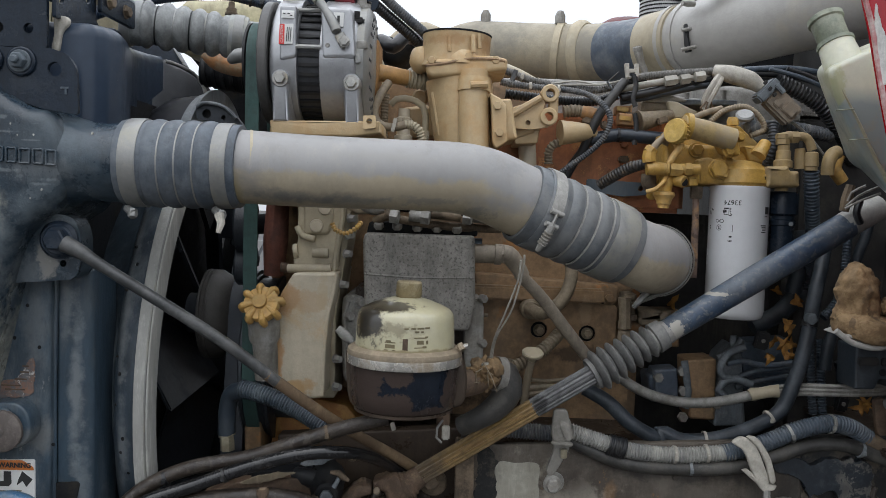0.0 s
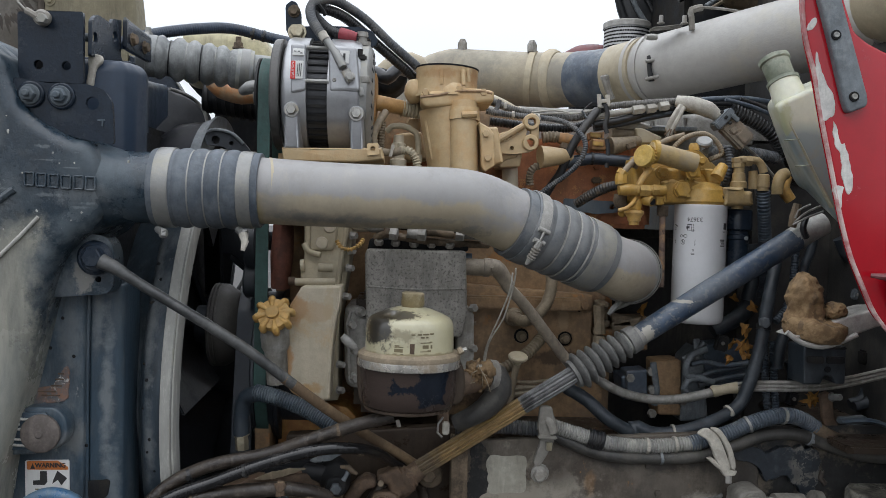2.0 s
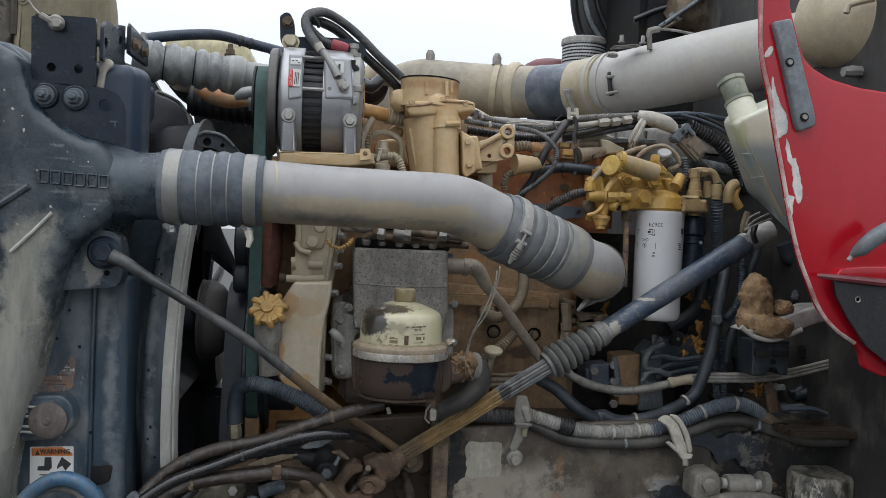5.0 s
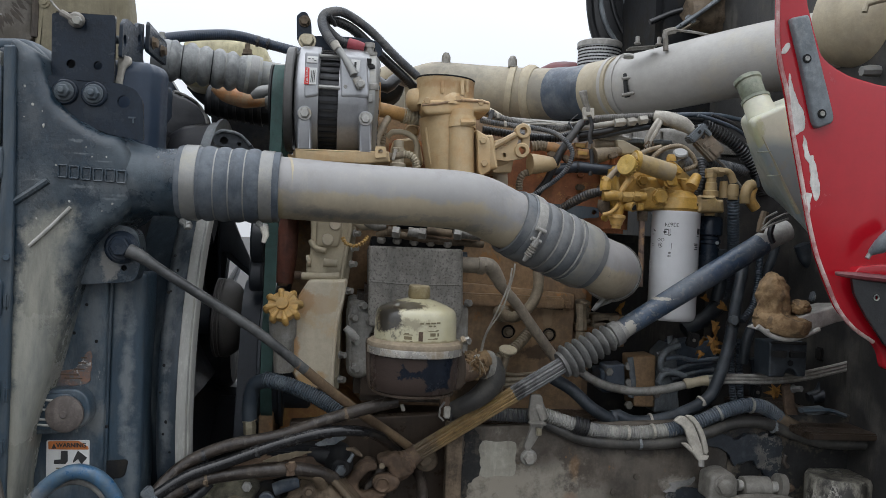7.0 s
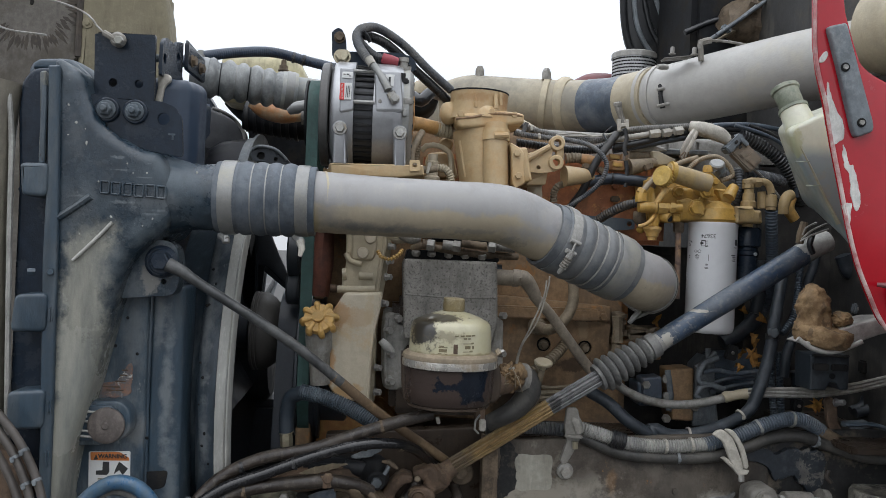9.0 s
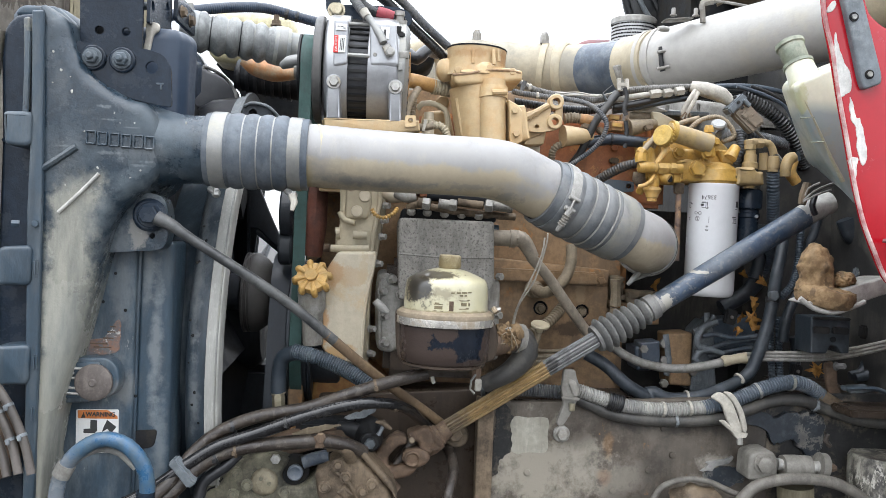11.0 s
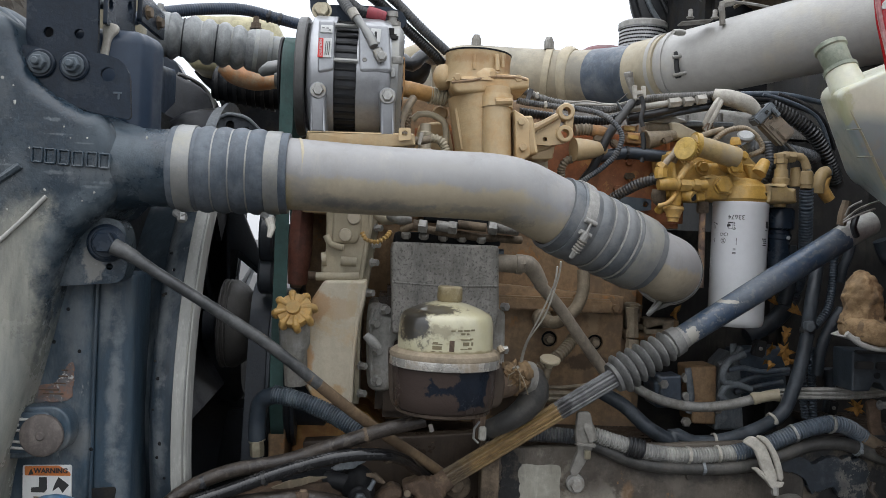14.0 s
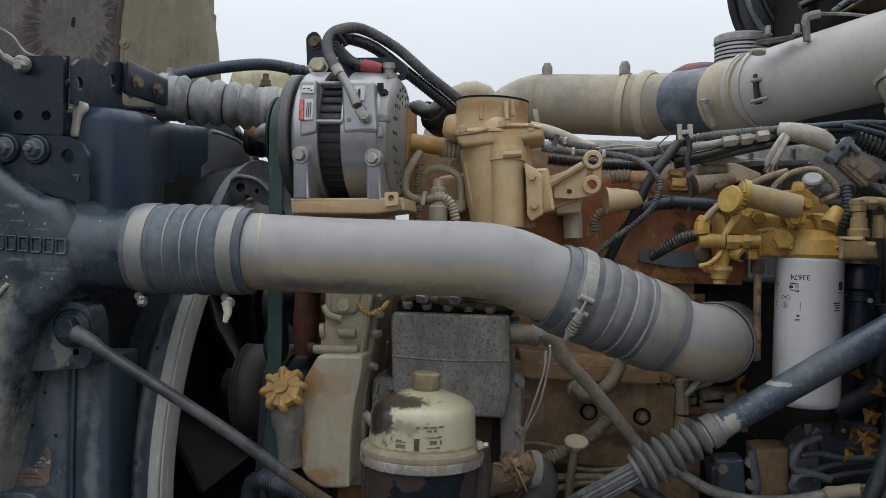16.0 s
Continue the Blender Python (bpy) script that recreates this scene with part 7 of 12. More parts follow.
part("fitting", sweep(B(), [(0.352, 1.55, 1.576), (0.367, 1.55, 1.577), (0.386, 1.55, 1.577)], [0.011, 0.0125, 0.0105], 14, 0.006), M_YELLOW, fb)
part("fitting_ring", sweep(B(), [(0.386, 1.55, 1.577), (0.391, 1.55, 1.577)], 0.0125, 16, 0.006), M_YELLOW, fb)
part("union_nut", hexagon(B(), (0.393, 1.55, 1.576), (1, 0, 0), 0.0125, 0.021), M_YELLOW, fb)
part("fitting", sweep(B(), [(0.412, 1.55, 1.578), (0.445, 1.55, 1.578)], 0.0095, 16, 0.006), M_YELLOW, fb)
part("union_nut", hexagon(B(), (0.419, 1.55, 1.578), (1, 0, 0), 0.012, 0.012), M_YELLOW, fb)
part("inlet_nut", sweep(B(), [(0.357, 1.55, 1.588), (0.356, 1.55, 1.597), (0.357, 1.55, 1.607)], [0.012, 0.0125, 0.0115], 8, 0.006), M_YELLOW, fb)
part("inlet_nut", hexagon(B(), (0.356, 1.55, 1.605), (0.5, 0, 0.8), 0.012, 0.01), M_YELLOW, fb)
part("inlet_tube", sweep(B(), [(0.36, 1.55, 1.609), (0.372, 1.56, 1.623), (0.386, 1.575, 1.634), (0.398, 1.59, 1.648)], 0.0062, 12, 0.006), M_DULLTAN, fb, "dusty grey-tan tube")
part("lever", pillow(B(), rounded([(0.398, 1.62), (0.407, 1.623), (0.417, 1.622), (0.416, 1.614), (0.406, 1.602), (0.395, 1.584), (0.386, 1.586), (0.395, 1.604), (0.402, 1.614)], 0.004, 5), 1.542, 1.556, 0.004, 4), M_CAP, fb, "yellow bent lever")
part("stub", sweep(B(), [(0.391, 1.565, 1.573), (0.392, 1.565, 1.553), (0.39, 1.565, 1.534)], [0.0125, 0.0125, 0.011], 16, 0.006), M_YELLOW, fb)
part("drain_bowl", lathe(B(), (0.389, 1.565, 1.538), (0, 0, -1), [(0, 0.012), (0.002, 0.019), (0.007, 0.0195), (0.012, 0.016), (0.017, 0.0135), (0.022, 0.013), (0.023, 0.0105), (0.03, 0.01), (0.03, 0)], 24), M_CAP, fb, "dull yellow drain bowl")
part("bleed_tube", sweep(B(), [(0.39, 1.555, 1.563), (0.378, 1.545, 1.549), (0.367, 1.545, 1.54), (0.354, 1.55, 1.536)], 0.0042, 10, 0.006), M_CAP, fb, "thin bent yellow tube")
part("angled_plug", sweep(B(), [(0.405, 1.57, 1.56), (0.411, 1.555, 1.558), (0.419, 1.545, 1.555)], [0.011, 0.0115, 0.0105], 14, 0.006), M_YELLOW, fb)
part("plug_bore", sweep(B(), [(0.418, 1.546, 1.555), (0.419, 1.544, 1.555)], [0.0072, 0.0072], 12, 0.006), M_SHADE, fb)
part("dark_fitting", sweep(B(), [(0.364, 1.58, 1.568), (0.364, 1.58, 1.554), (0.37, 1.58, 1.543)], [0.013, 0.0145, 0.011], 12, 0.006), M_GRIME, fb, "grimy grey-green union")
part("valve_block", pillow(B(), rounded([(0.427, 1.565), (0.443, 1.566), (0.445, 1.549), (0.429, 1.548)], 0.003, 5), 1.55, 1.6, 0.004, 4), M_YELLOW, fb)
part("plug", hexagon(B(), (0.486, 1.575, 1.582), (0, -1, 0), 0.0165, 0.013), M_YELLOW, fb)
part("plug_washer", lathe(B(), (0.486, 1.575, 1.582), (0, -1, 0), disc(0.0185, 0.004, 0.3), 24), M_YELLOW, fb)
part("eye_boss", lathe(B(), (0.571, 1.575, 1.567), (0, -1, 0), [(0, 0.009), (0.01, 0.0085), (0.0115, 0.0065), (0.0085, 0.004), (0.0085, 0)], 20), M_YELLOW, fb)
part("plug_hole", lathe(B(), (0.566, 1.566, 1.567), (0, -1, 0), disc(0.0038, 0.001), 10), M_SHADE, fb)
bolt(fb, (0.449, 1.59, 1.615), (0.1, -1, 0.1), 0.0105, 0.008, M_YELLOW, 0.0142)
bolt(fb, (0.498, 1.56, 1.613), (0.1, -1, 0.1), 0.009, 0.008, M_YELLOW, 0.0121)
bolt(fb, (0.516, 1.56, 1.638), (0.1, -1, 0.1), 0.0075, 0.008, M_YELLOW, 0.0101)
bolt(fb, (0.495, 1.573, 1.57), (0.1, -1, 0.1), 0.005, 0.008, M_YELLOW, 0.0068)
bolt(fb, (0.541, 1.573, 1.567), (0.1, -1, 0.1), 0.005, 0.008, M_YELLOW, 0.0068)
pump = part("priming_pump", sweep(B(), [(0.411, 1.548, 1.654), (0.449, 1.552, 1.646), (0.504, 1.56, 1.633)], [0.0185, 0.0195, 0.0205], 28), mat("dusty_pump_barrel", (0.4, 0.29, 0.13), 0.6, stain=(0.36, 0.29, 0.19), stain_at=0.54, stain_scale=14, wear=0.12), fb, "dust-tan pump barrel")
pd = (V((0.411, 1.548, 1.654)) - V((0.504, 1.56, 1.633))).normalized()
part("pump_collar", sweep(B(), [(0.424, 1.549, 1.652), (0.415, 1.548, 1.653)], 0.0235, 28), mat("bright_yellow_collar", (0.5, 0.315, 0.065), 0.5, stain=(0.5, 0.34, 0.08), stain_at=0.6, stain_scale=30), pump)
kax = (pd + V((-0.05, -0.75, 0))).normalized()
knob = part("pump_knob", lathe(B(), V((0.395, 1.535, 1.643)) - kax * 0.012, kax, [(0, 0.016), (0, 0.021), (0.012, 0.0225), (0.015, 0.021), (0.016, 0.004), (0.0152, 0.002), (0.0152, 0)], 32), mat("yellow_knob", (0.5, 0.33, 0.075), 0.55, stain=(0.5, 0.36, 0.12), stain_at=0.58, stain_scale=30), pump, "round knurled yellow knob")
part("knob_stem", sweep(B(), [V((0.395, 1.535, 1.643)) - kax * 0.012, (0.416, 1.548, 1.652)], 0.013, 16), M_YELLOW, pump)
ku = kax.cross(V((0, 0, 1))).normalized()
kw = kax.cross(ku)
for i in range(20):
    a = 2 * math.pi * i / 20
    q = V((0.395, 1.535, 1.643)) - kax * 0.008 + (ku * math.cos(a) + kw * math.sin(a)) * 0.0218
    part("knurl", sweep(B(), [q - kax * 0.004, q + kax * 0.005], 0.0019, 6), M_YELLOW, knob)
part("pump_flange", pillow(B(), rounded([(0.483, 1.658), (0.497, 1.656), (0.509, 1.642), (0.518, 1.615), (0.517, 1.605), (0.508, 1.606), (0.493, 1.608), (0.484, 1.621)], 0.007, 5), 1.553, 1.603, 0.006, 4), M_YELLOW, fb)
part("top_plug", sweep(B(), [(0.512, 1.585, 1.661), (0.511, 1.585, 1.669), (0.511, 1.585, 1.676)], [0.0115, 0.011, 0.008], 6, 0.006), M_YELLOW, fb)
part("rear_stud", sweep(B(), [(0.558, 1.58, 1.608), (0.566, 1.585, 1.621), (0.574, 1.59, 1.633)], [0.0135, 0.0125, 0.0105], 16, 0.006), M_YELLOW, fb)
part("stud_base", pillow(B(), rounded([(0.532, 1.626), (0.553, 1.627), (0.568, 1.614), (0.571, 1.596), (0.545, 1.596)], 0.005, 5), 1.585, 1.635, 0.006, 4), M_YELLOW, fb)
part("grey_plug", lathe(B(), (0.537, 1.6, 1.677), (-0.15, -0.65, 0.75), disc(0.0165, 0.01, 0.3), 24), M_BAND, fb, "dull metal plug")
part("plug_neck", sweep(B(), [(0.545, 1.61, 1.673), (0.553, 1.61, 1.664)], [0.013, 0.012], 14, 0.006), M_STRAP, fb)
part("post", lathe(B(), (0.605, 1.585, 1.589), (0, 0, 1), [(0, 0.0165), (0.012, 0.0165), (0.014, 0.0135), (0.03, 0.0125), (0.031, 0.0105), (0.04, 0.0105), (0.041, 0)], 20), M_DULLYELLOW, fb, "dust-tan upright post")
part("elbow_nut", hexagon(B(), (0.603, 1.585, 1.63), (0, 0, 1), 0.0125, 0.011), M_DULLYELLOW, fb)
part("elbow_nut", hexagon(B(), (0.602, 1.585, 1.641), (0, 0, 1), 0.0125, 0.009), M_DULLYELLOW, fb)
part("elbow_nut", hexagon(B(), (0.616, 1.585, 1.644), (1, 0, 0), 0.0115, 0.014), M_DULLYELLOW, fb)
part("elbow", sweep(B(), [(0.602, 1.585, 1.636), (0.603, 1.585, 1.643), (0.611, 1.585, 1.645), (0.629, 1.585, 1.646)], [0.0105, 0.0105, 0.0095, 0.0085], 16, 0.006), M_DULLYELLOW, fb)
part("elbow", sweep(B(), [(0.629, 1.585, 1.646), (0.643, 1.585, 1.645), (0.651, 1.585, 1.636), (0.656, 1.585, 1.622)], [0.0078, 0.0078, 0.008, 0.0085], 16, 0.006), M_DULLYELLOW, fb, "dust-dulled bent pipe")
part("ring_nut", lathe(B(), (0.656, 1.585, 1.619), (0, 0, -1), [(0, 0.009), (0.002, 0.0115), (0.016, 0.0125), (0.026, 0.0125), (0.027, 0.011), (0.034, 0.0105), (0.034, 0)], 16), M_DULLYELLOW, fb)
part("inner_post", sweep(B(), [(0.643, 1.6, 1.589), (0.642, 1.6, 1.608), (0.64, 1.6, 1.626)], [0.0115, 0.011, 0.0085], 12, 0.006), M_DULLYELLOW, fb)
part("lower_stub", sweep(B(), [(0.605, 1.585, 1.554), (0.605, 1.585, 1.547)], 0.0115, 14, 0.006), M_DULLYELLOW, fb)
part("side_elbow", sweep(B(), [(0.737, 1.66, 1.627), (0.731, 1.658, 1.625), (0.724, 1.655, 1.62), (0.718, 1.652, 1.61), (0.715, 1.65, 1.597), (0.715, 1.65, 1.582)], [0.0125, 0.013, 0.013, 0.0125, 0.012, 0.0115], 16, 0.005), M_DULLYELLOW, fb, "dull yellow elbow behind")
under_ = thing("dark_canister", "black dusty canister hanging below the filter base", "canister", (0.63, 1.62, 1.45))
part("body", lathe(B(), (0.619, 1.61, 1.546), (0, 0, -1), [(0, 0), (0, 0.024), (0.004, 0.027), (0.04, 0.027), (0.044, 0.021), (0.05, 0.021), (0.052, 0.0235), (0.06, 0.0235), (0.062, 0.021), (0.115, 0.021), (0.118, 0)], 28), M_BRACKET, under_)
part("drain_screw", lathe(B(), (0.626, 1.588, 1.488), (0, -1, 0), disc(0.004, 0.004), 12), M_STRAP, under_)

# ---- plastic reservoir with cap ----
jug = thing("coolant_reservoir", "milky plastic coolant reservoir, part full, with a grey-green cap", "reservoir", (0.649, 1.35, 1.517))
jf, jb = [(0.547, 1.715), (0.572, 1.728), (0.654, 1.768), (0.737, 1.796), (0.757, 1.485), (0.67, 1.511), (0.663, 1.519), (0.615, 1.583), (0.568, 1.656)], [(0.575, 1.729), (0.588, 1.746), (0.659, 1.777), (0.726, 1.806), (0.743, 1.558), (0.708, 1.556), (0.673, 1.573), (0.636, 1.586), (0.602, 1.666)]
jf_, jb_ = rounded(jf, 0.026, 6), rounded(jb, 0.026, 6)
jm_ = [(a[0] * 0.8 + b[0] * 0.2, a[1] * 0.8 + b[1] * 0.2) for a, b in zip(jf_, jb_)]
part("bottle", loft(B(), [(inset(jf_, 0.005), 1.286), (inset(jf_, 0.0015), 1.289), (jf_, 1.295), (jm_, 1.316), (jb_, 1.40), (inset(jb_, 0.01), 1.42)]), M_JUG, jug, "", 80)
jx, jz = (0.629, 1.662)
blot(M_JUG, (0.2, 0.255, 0.265), (jx, 1.361), 2.0, 0.3, 0.85, 0.03, 12.0, 0.08)
blot(M_JUG, (0.36, 0.36, 0.17), (0.559, 1.683), 0.012, 0.035, 0.6, 0.8, 30.0)
blot(M_JUG, (0.3, 0.28, 0.2), (0.602, 1.584), 0.03, 0.05, 0.4, 1.2, 30.0)
ca, cb = V((0.579, 1.345, 1.761)), V((0.569, 1.362, 1.801))
part("neck_stub", lathe(B(), ca, cb - ca, [(-0.045, 0.03), (-0.02, 0.027), (-0.002, 0.0255), (-0.002, 0)], 32), M_JUG, jug)
part("neck", lathe(B(), ca, cb - ca, [(-0.03, 0.024), (-0.004, 0.024), (-0.003, 0.0275), (0.003, 0.0275), (0.0045, 0.024)], 32), M_CAPGREEN, jug)
part("cap", lathe(B(), ca, cb - ca, [(0.004, 0.0215), (0.006, 0.0228), (0.0386, 0.0235), (0.0406, 0.0265), (0.0476, 0.0265), (0.0491, 0.024), (0.0456, 0.02), (0.0456, 0.009), (0.0486, 0.007), (0.0486, 0)], 32), M_CAPGREEN, jug, "grey-green ribbed filler cap")
part("crease", sweep(B(), [(0.554, 1.29, 1.706), (0.57, 1.29, 1.677), (0.591, 1.29, 1.641), (0.617, 1.29, 1.593), (0.646, 1.29, 1.547)], [0.002, 0.005, 0.0065, 0.007, 0.007], 12, 0.01, None, 0.45), mat("stained_crease", (0.4, 0.385, 0.27), 0.5, stain=(0.3, 0.28, 0.18), stain_at=0.54, stain_scale=20), jug, "yellow-stained moulded crease")
for pts in ([(0.557, 1.282, 1.654), (0.583, 1.282, 1.657)], [(0.577, 1.281, 1.612), (0.604, 1.281, 1.615)]):
    part("level_mark", sweep(B(), pts, 0.0012, 6), M_CAPGREEN, jug)

# ---- red fender ----
fender = thing("red_fender_panel", "red painted fender panel with chipped edges and bare patches", "fender", (0.733, 1.15, 1.277))
part("panel", pillow(B(), rounded([(0.506, 1.926), (0.51, 1.833), (0.517, 1.787), (0.531, 1.737), (0.547, 1.667), (0.563, 1.603), (0.581, 1.529), (0.599, 1.471), (0.618, 1.427), (0.639, 1.385), (0.669, 1.353), (0.708, 1.329), (0.72, 1.312), (0.725, 1.288), (0.757, 1.275), (0.976, 1.248), (0.945, 1.74), (0.758, 1.755), (0.687, 1.761), (0.636, 1.772), (0.606, 1.786), (0.587, 1.801), (0.573, 1.838), (0.558, 1.883), (0.552, 1.929)], 0.008), 1.135, 1.15, 0.004), M_RED, fender)
part("rolled_edge", sweep(B(), [(0.505, 1.137, 1.925), (0.509, 1.137, 1.832), (0.516, 1.137, 1.786), (0.531, 1.137, 1.736), (0.546, 1.137, 1.667), (0.562, 1.137, 1.603), (0.58, 1.137, 1.529), (0.598, 1.137, 1.471), (0.619, 1.137, 1.425), (0.64, 1.137, 1.384), (0.669, 1.137, 1.353), (0.706, 1.137, 1.33)], 0.0035, 8), mat("worn_pink_edge", (0.5, 0.2, 0.2), 0.5, stain=(0.6, 0.5, 0.46), stain_at=0.5, stain_scale=25), fender, "worn pale paint edge")
for poly in ([(0.532, 1.768), (0.538, 1.75), (0.548, 1.726), (0.561, 1.705), (0.562, 1.681), (0.555, 1.672), (0.545, 1.67), (0.539, 1.699), (0.534, 1.731), (0.531, 1.751)], [(0.561, 1.668), (0.569, 1.654), (0.574, 1.636), (0.58, 1.636), (0.589, 1.613), (0.595, 1.581), (0.594, 1.565), (0.587, 1.562), (0.579, 1.585), (0.574, 1.617), (0.565, 1.635)], [(0.516, 1.806), (0.526, 1.819), (0.53, 1.811), (0.524, 1.802), (0.516, 1.8)], [(0.568, 1.57), (0.58, 1.573), (0.581, 1.557), (0.578, 1.538), (0.573, 1.552)]):
    part("bare_patch", splat(B(), poly, 1.1338, 1.14, 0.0022, poly[0][1]), M_BAREWHITE, fender, "flaked bare patch")
strap = thing("rubber_strap", "grey rubber strap screwed to the red fender", "strap", (0.576, 1.13, 1.687))
part("band", pillow(B(), rounded([(0.523, 1.856), (0.554, 1.864), (0.563, 1.835), (0.606, 1.703), (0.606, 1.69), (0.578, 1.679), (0.572, 1.691), (0.542, 1.796)], 0.006), 1.122, 1.1345, 0.004), M_STRAP, strap)
for p in [(0.553, 1.122, 1.791), (0.584, 1.122, 1.703)]:
    part("screw_washer", lathe(B(), p, (0, -1, 0), disc(0.0075, 0.002), 20), M_SHADE, strap)
    part("screw", lathe(B(), V(p) + V((0, -0.002, 0)), (0, -1, 0), [(0, 0.0045), (0.002, 0.004), (0.002, 0.0015), (0.001, 0)], 14), M_BAND, strap)
step = thing("fender_bracket", "dark triangular flap under a red lip with a steel latch", "bracket", (0.698, 1.1, 1.303))
part("lip", sweep(B(), [(0.621, 1.12, 1.443), (0.647, 1.11, 1.441), (0.729, 1.1, 1.436), (0.809, 1.1, 1.434)], [0.003, 0.006, 0.007, 0.007], 8), M_REDDARK, step)
part("red_top", pillow(B(), rounded([(0.648, 1.442), (0.659, 1.456), (0.698, 1.461), (0.838, 1.466), (0.84, 1.438), (0.699, 1.439)], 0.004), 1.113, 1.137, 0.003), M_RED, step)
part("flap", plate(B(), rounded([(0.646, 1.437), (0.843, 1.432), (0.855, 1.229), (0.71, 1.329), (0.697, 1.347), (0.675, 1.374), (0.652, 1.411)], 0.004), [(*(0.693, 1.406), 0.004)], 1.112, 1.1185), M_BLACK, step)
part("flap_washer", lathe(B(), (0.69, 1.112, 1.406), (0, -1, 0), [(0, 0.0035), (0.001, 0.0055), (0.002, 0.005), (0.001, 0.0035)], 16), M_BAND, step)
part("latch", sweep(B(), [(0.667, 1.1, 1.479), (0.676, 1.09, 1.489), (0.691, 1.08, 1.508), (0.729, 1.08, 1.531)], [0.005, 0.012, 0.014, 0.014], 10), M_STRAP, step)
part("latch_pin", sweep(B(), [(0.662, 1.1, 1.47), (0.671, 1.1, 1.483)], 0.004, 8), M_BAND, step)

# ---- steering shaft ----
st = thing("steering_shaft", "steering shaft with pleated boot, bronze splines and rusty universal joint", "steering shaft", (-0.051, 1.47, 0.991))
part("upper_tube", sweep(B(), [(0.361, 1.452, 1.293), (0.524, 1.475, 1.393), (0.687, 1.5, 1.491)], [0.020, 0.0225, 0.0235], 24), M_SHAFT, st, "dark blue chipped paint")
part("bare_end", sweep(B(), [(0.681, 1.499, 1.488), (0.721, 1.504, 1.512), (0.744, 1.507, 1.522)], [0.0232, 0.0235, 0.022], 24), M_BARE, st, "bare pale metal end")
part("bare_collar", sweep(B(), [(0.347, 1.449, 1.284), (0.368, 1.453, 1.297), (0.38, 1.455, 1.304)], [0.021, 0.0216, 0.0205], 24), M_BARE, st)
blot(M_SHAFT, (0.38, 0.36, 0.31), (0.388, 1.306), 0.012, 0.014, 0.9, 1.2, 55.0, 0.1)
blot(M_SHAFT, (0.36, 0.34, 0.29), (0.455, 1.368), 0.022, 0.003, 0.85, 1.0, 60.0, 0.1)
blot(M_SHAFT, (0.15, 0.17, 0.19), (0.547, 1.399), 0.1, 0.05, 0.3, 1.5, 40.0, 0.9)
bo0, bo1 = V((0.251, 1.435, 1.229)), V((0.372, 1.452, 1.3))
bd, bl = (bo1 - bo0).normalized(), (bo1 - bo0).length
rows_ = [(0, 0.017), (0.0, 0.026), (0.006, 0.028)]
for i in range(7):
    s = 0.008 + (bl - 0.03) * i / 7
    w = (bl - 0.03) / 7
    r = 0.036 - 0.0012 * i
    rows_ += [(s, r - 0.0145), (s + w * 0.2, r - 0.006), (s + w * 0.42, r - 0.0006), (s + w * 0.5, r), (s + w * 0.58, r - 0.0006), (s + w * 0.8, r - 0.006), (s + w * 0.98, r - 0.0145)]
rows_ += [(bl - 0.02, 0.026), (bl - 0.002, 0.025), (bl, 0.02)]
part("boot", lathe(B(), bo0, bd, rows_, 36), M_BOOT, st, "pleated grey rubber boot")
def splined(bm, a, b, r, teeth):
    a, b = V(a), V(b)
    t = (b - a).normalized()
    u = t.cross(V((0, 0, 1))).normalized()
    w = t.cross(u)
    rings = []
    for q in (a, b):
        rings.append([bm.verts.new(q + (u * math.cos(2 * math.pi * j / (teeth * 4)) + w * math.sin(2 * math.pi * j / (teeth * 4))) * (r if j % 4 in (0, 1) else r * 0.84)) for j in range(teeth * 4)])
    k = teeth * 4
    for j in range(k):
        bm.faces.new((rings[0][j], rings[0][(j + 1) % k], rings[1][(j + 1) % k], rings[1][j]))
    bm.faces.new(rings[1])
    bm.faces.new(list(reversed(rings[0])))
    return bm
part("spline", splined(B(), (0.161, 1.448, 1.167), (0.262, 1.437, 1.235), 0.0165, 14), M_SPLINEGREY, st, "clean grey splines")
part("spline", splined(B(), (-0.037, 1.465, 1.033), (0.163, 1.448, 1.168), 0.0165, 14), M_SPLINE, st, "bronze-stained splines")
blot(M_SPLINE, (0.1, 0.075, 0.05), (-0.016, 1.048), 0.05, 0.045, 0.85, 0.7, 24.0, 0.6)
blot(M_SPLINEGREY, (0.03, 0.03, 0.03), (0.17, 1.173), 0.012, 0.02, 0.85, 0.8, 30.0, 0.4)
uj = part("joint_yoke", crust(lump(B(), (-0.056, 1.462, 1.015), (0.026, 0.024, 0.026), 4, 0.12, 4), 0.002, 90, 2.0), M_RUST, st, "rust-crusted universal joint", 100)
part("collar", lathe(B(), (-0.047, 1.462, 1.023), V((-0.021, 1.465, 1.043)) - V((-0.047, 1.462, 1.023)), [(-0.006, 0), (-0.006, 0.024), (0.002, 0.026), (0.005, 0.022), (0.009, 0.0225), (0.012, 0.019), (0.03, 0.018), (0.03, 0)], 28), M_RUST, uj)
part("yoke", crust(pillow(B(), smooth_outline([(-0.103, 1.033), (-0.084, 1.041), (-0.065, 1.044), (-0.05, 1.023), (-0.056, 0.997), (-0.07, 0.989), (-0.078, 1.003), (-0.082, 1.017), (-0.098, 1.019)], 0.003), 1.437, 1.475, 0.008, 4), 0.0018, 80, 1.0), M_RUST, uj, "", 90)
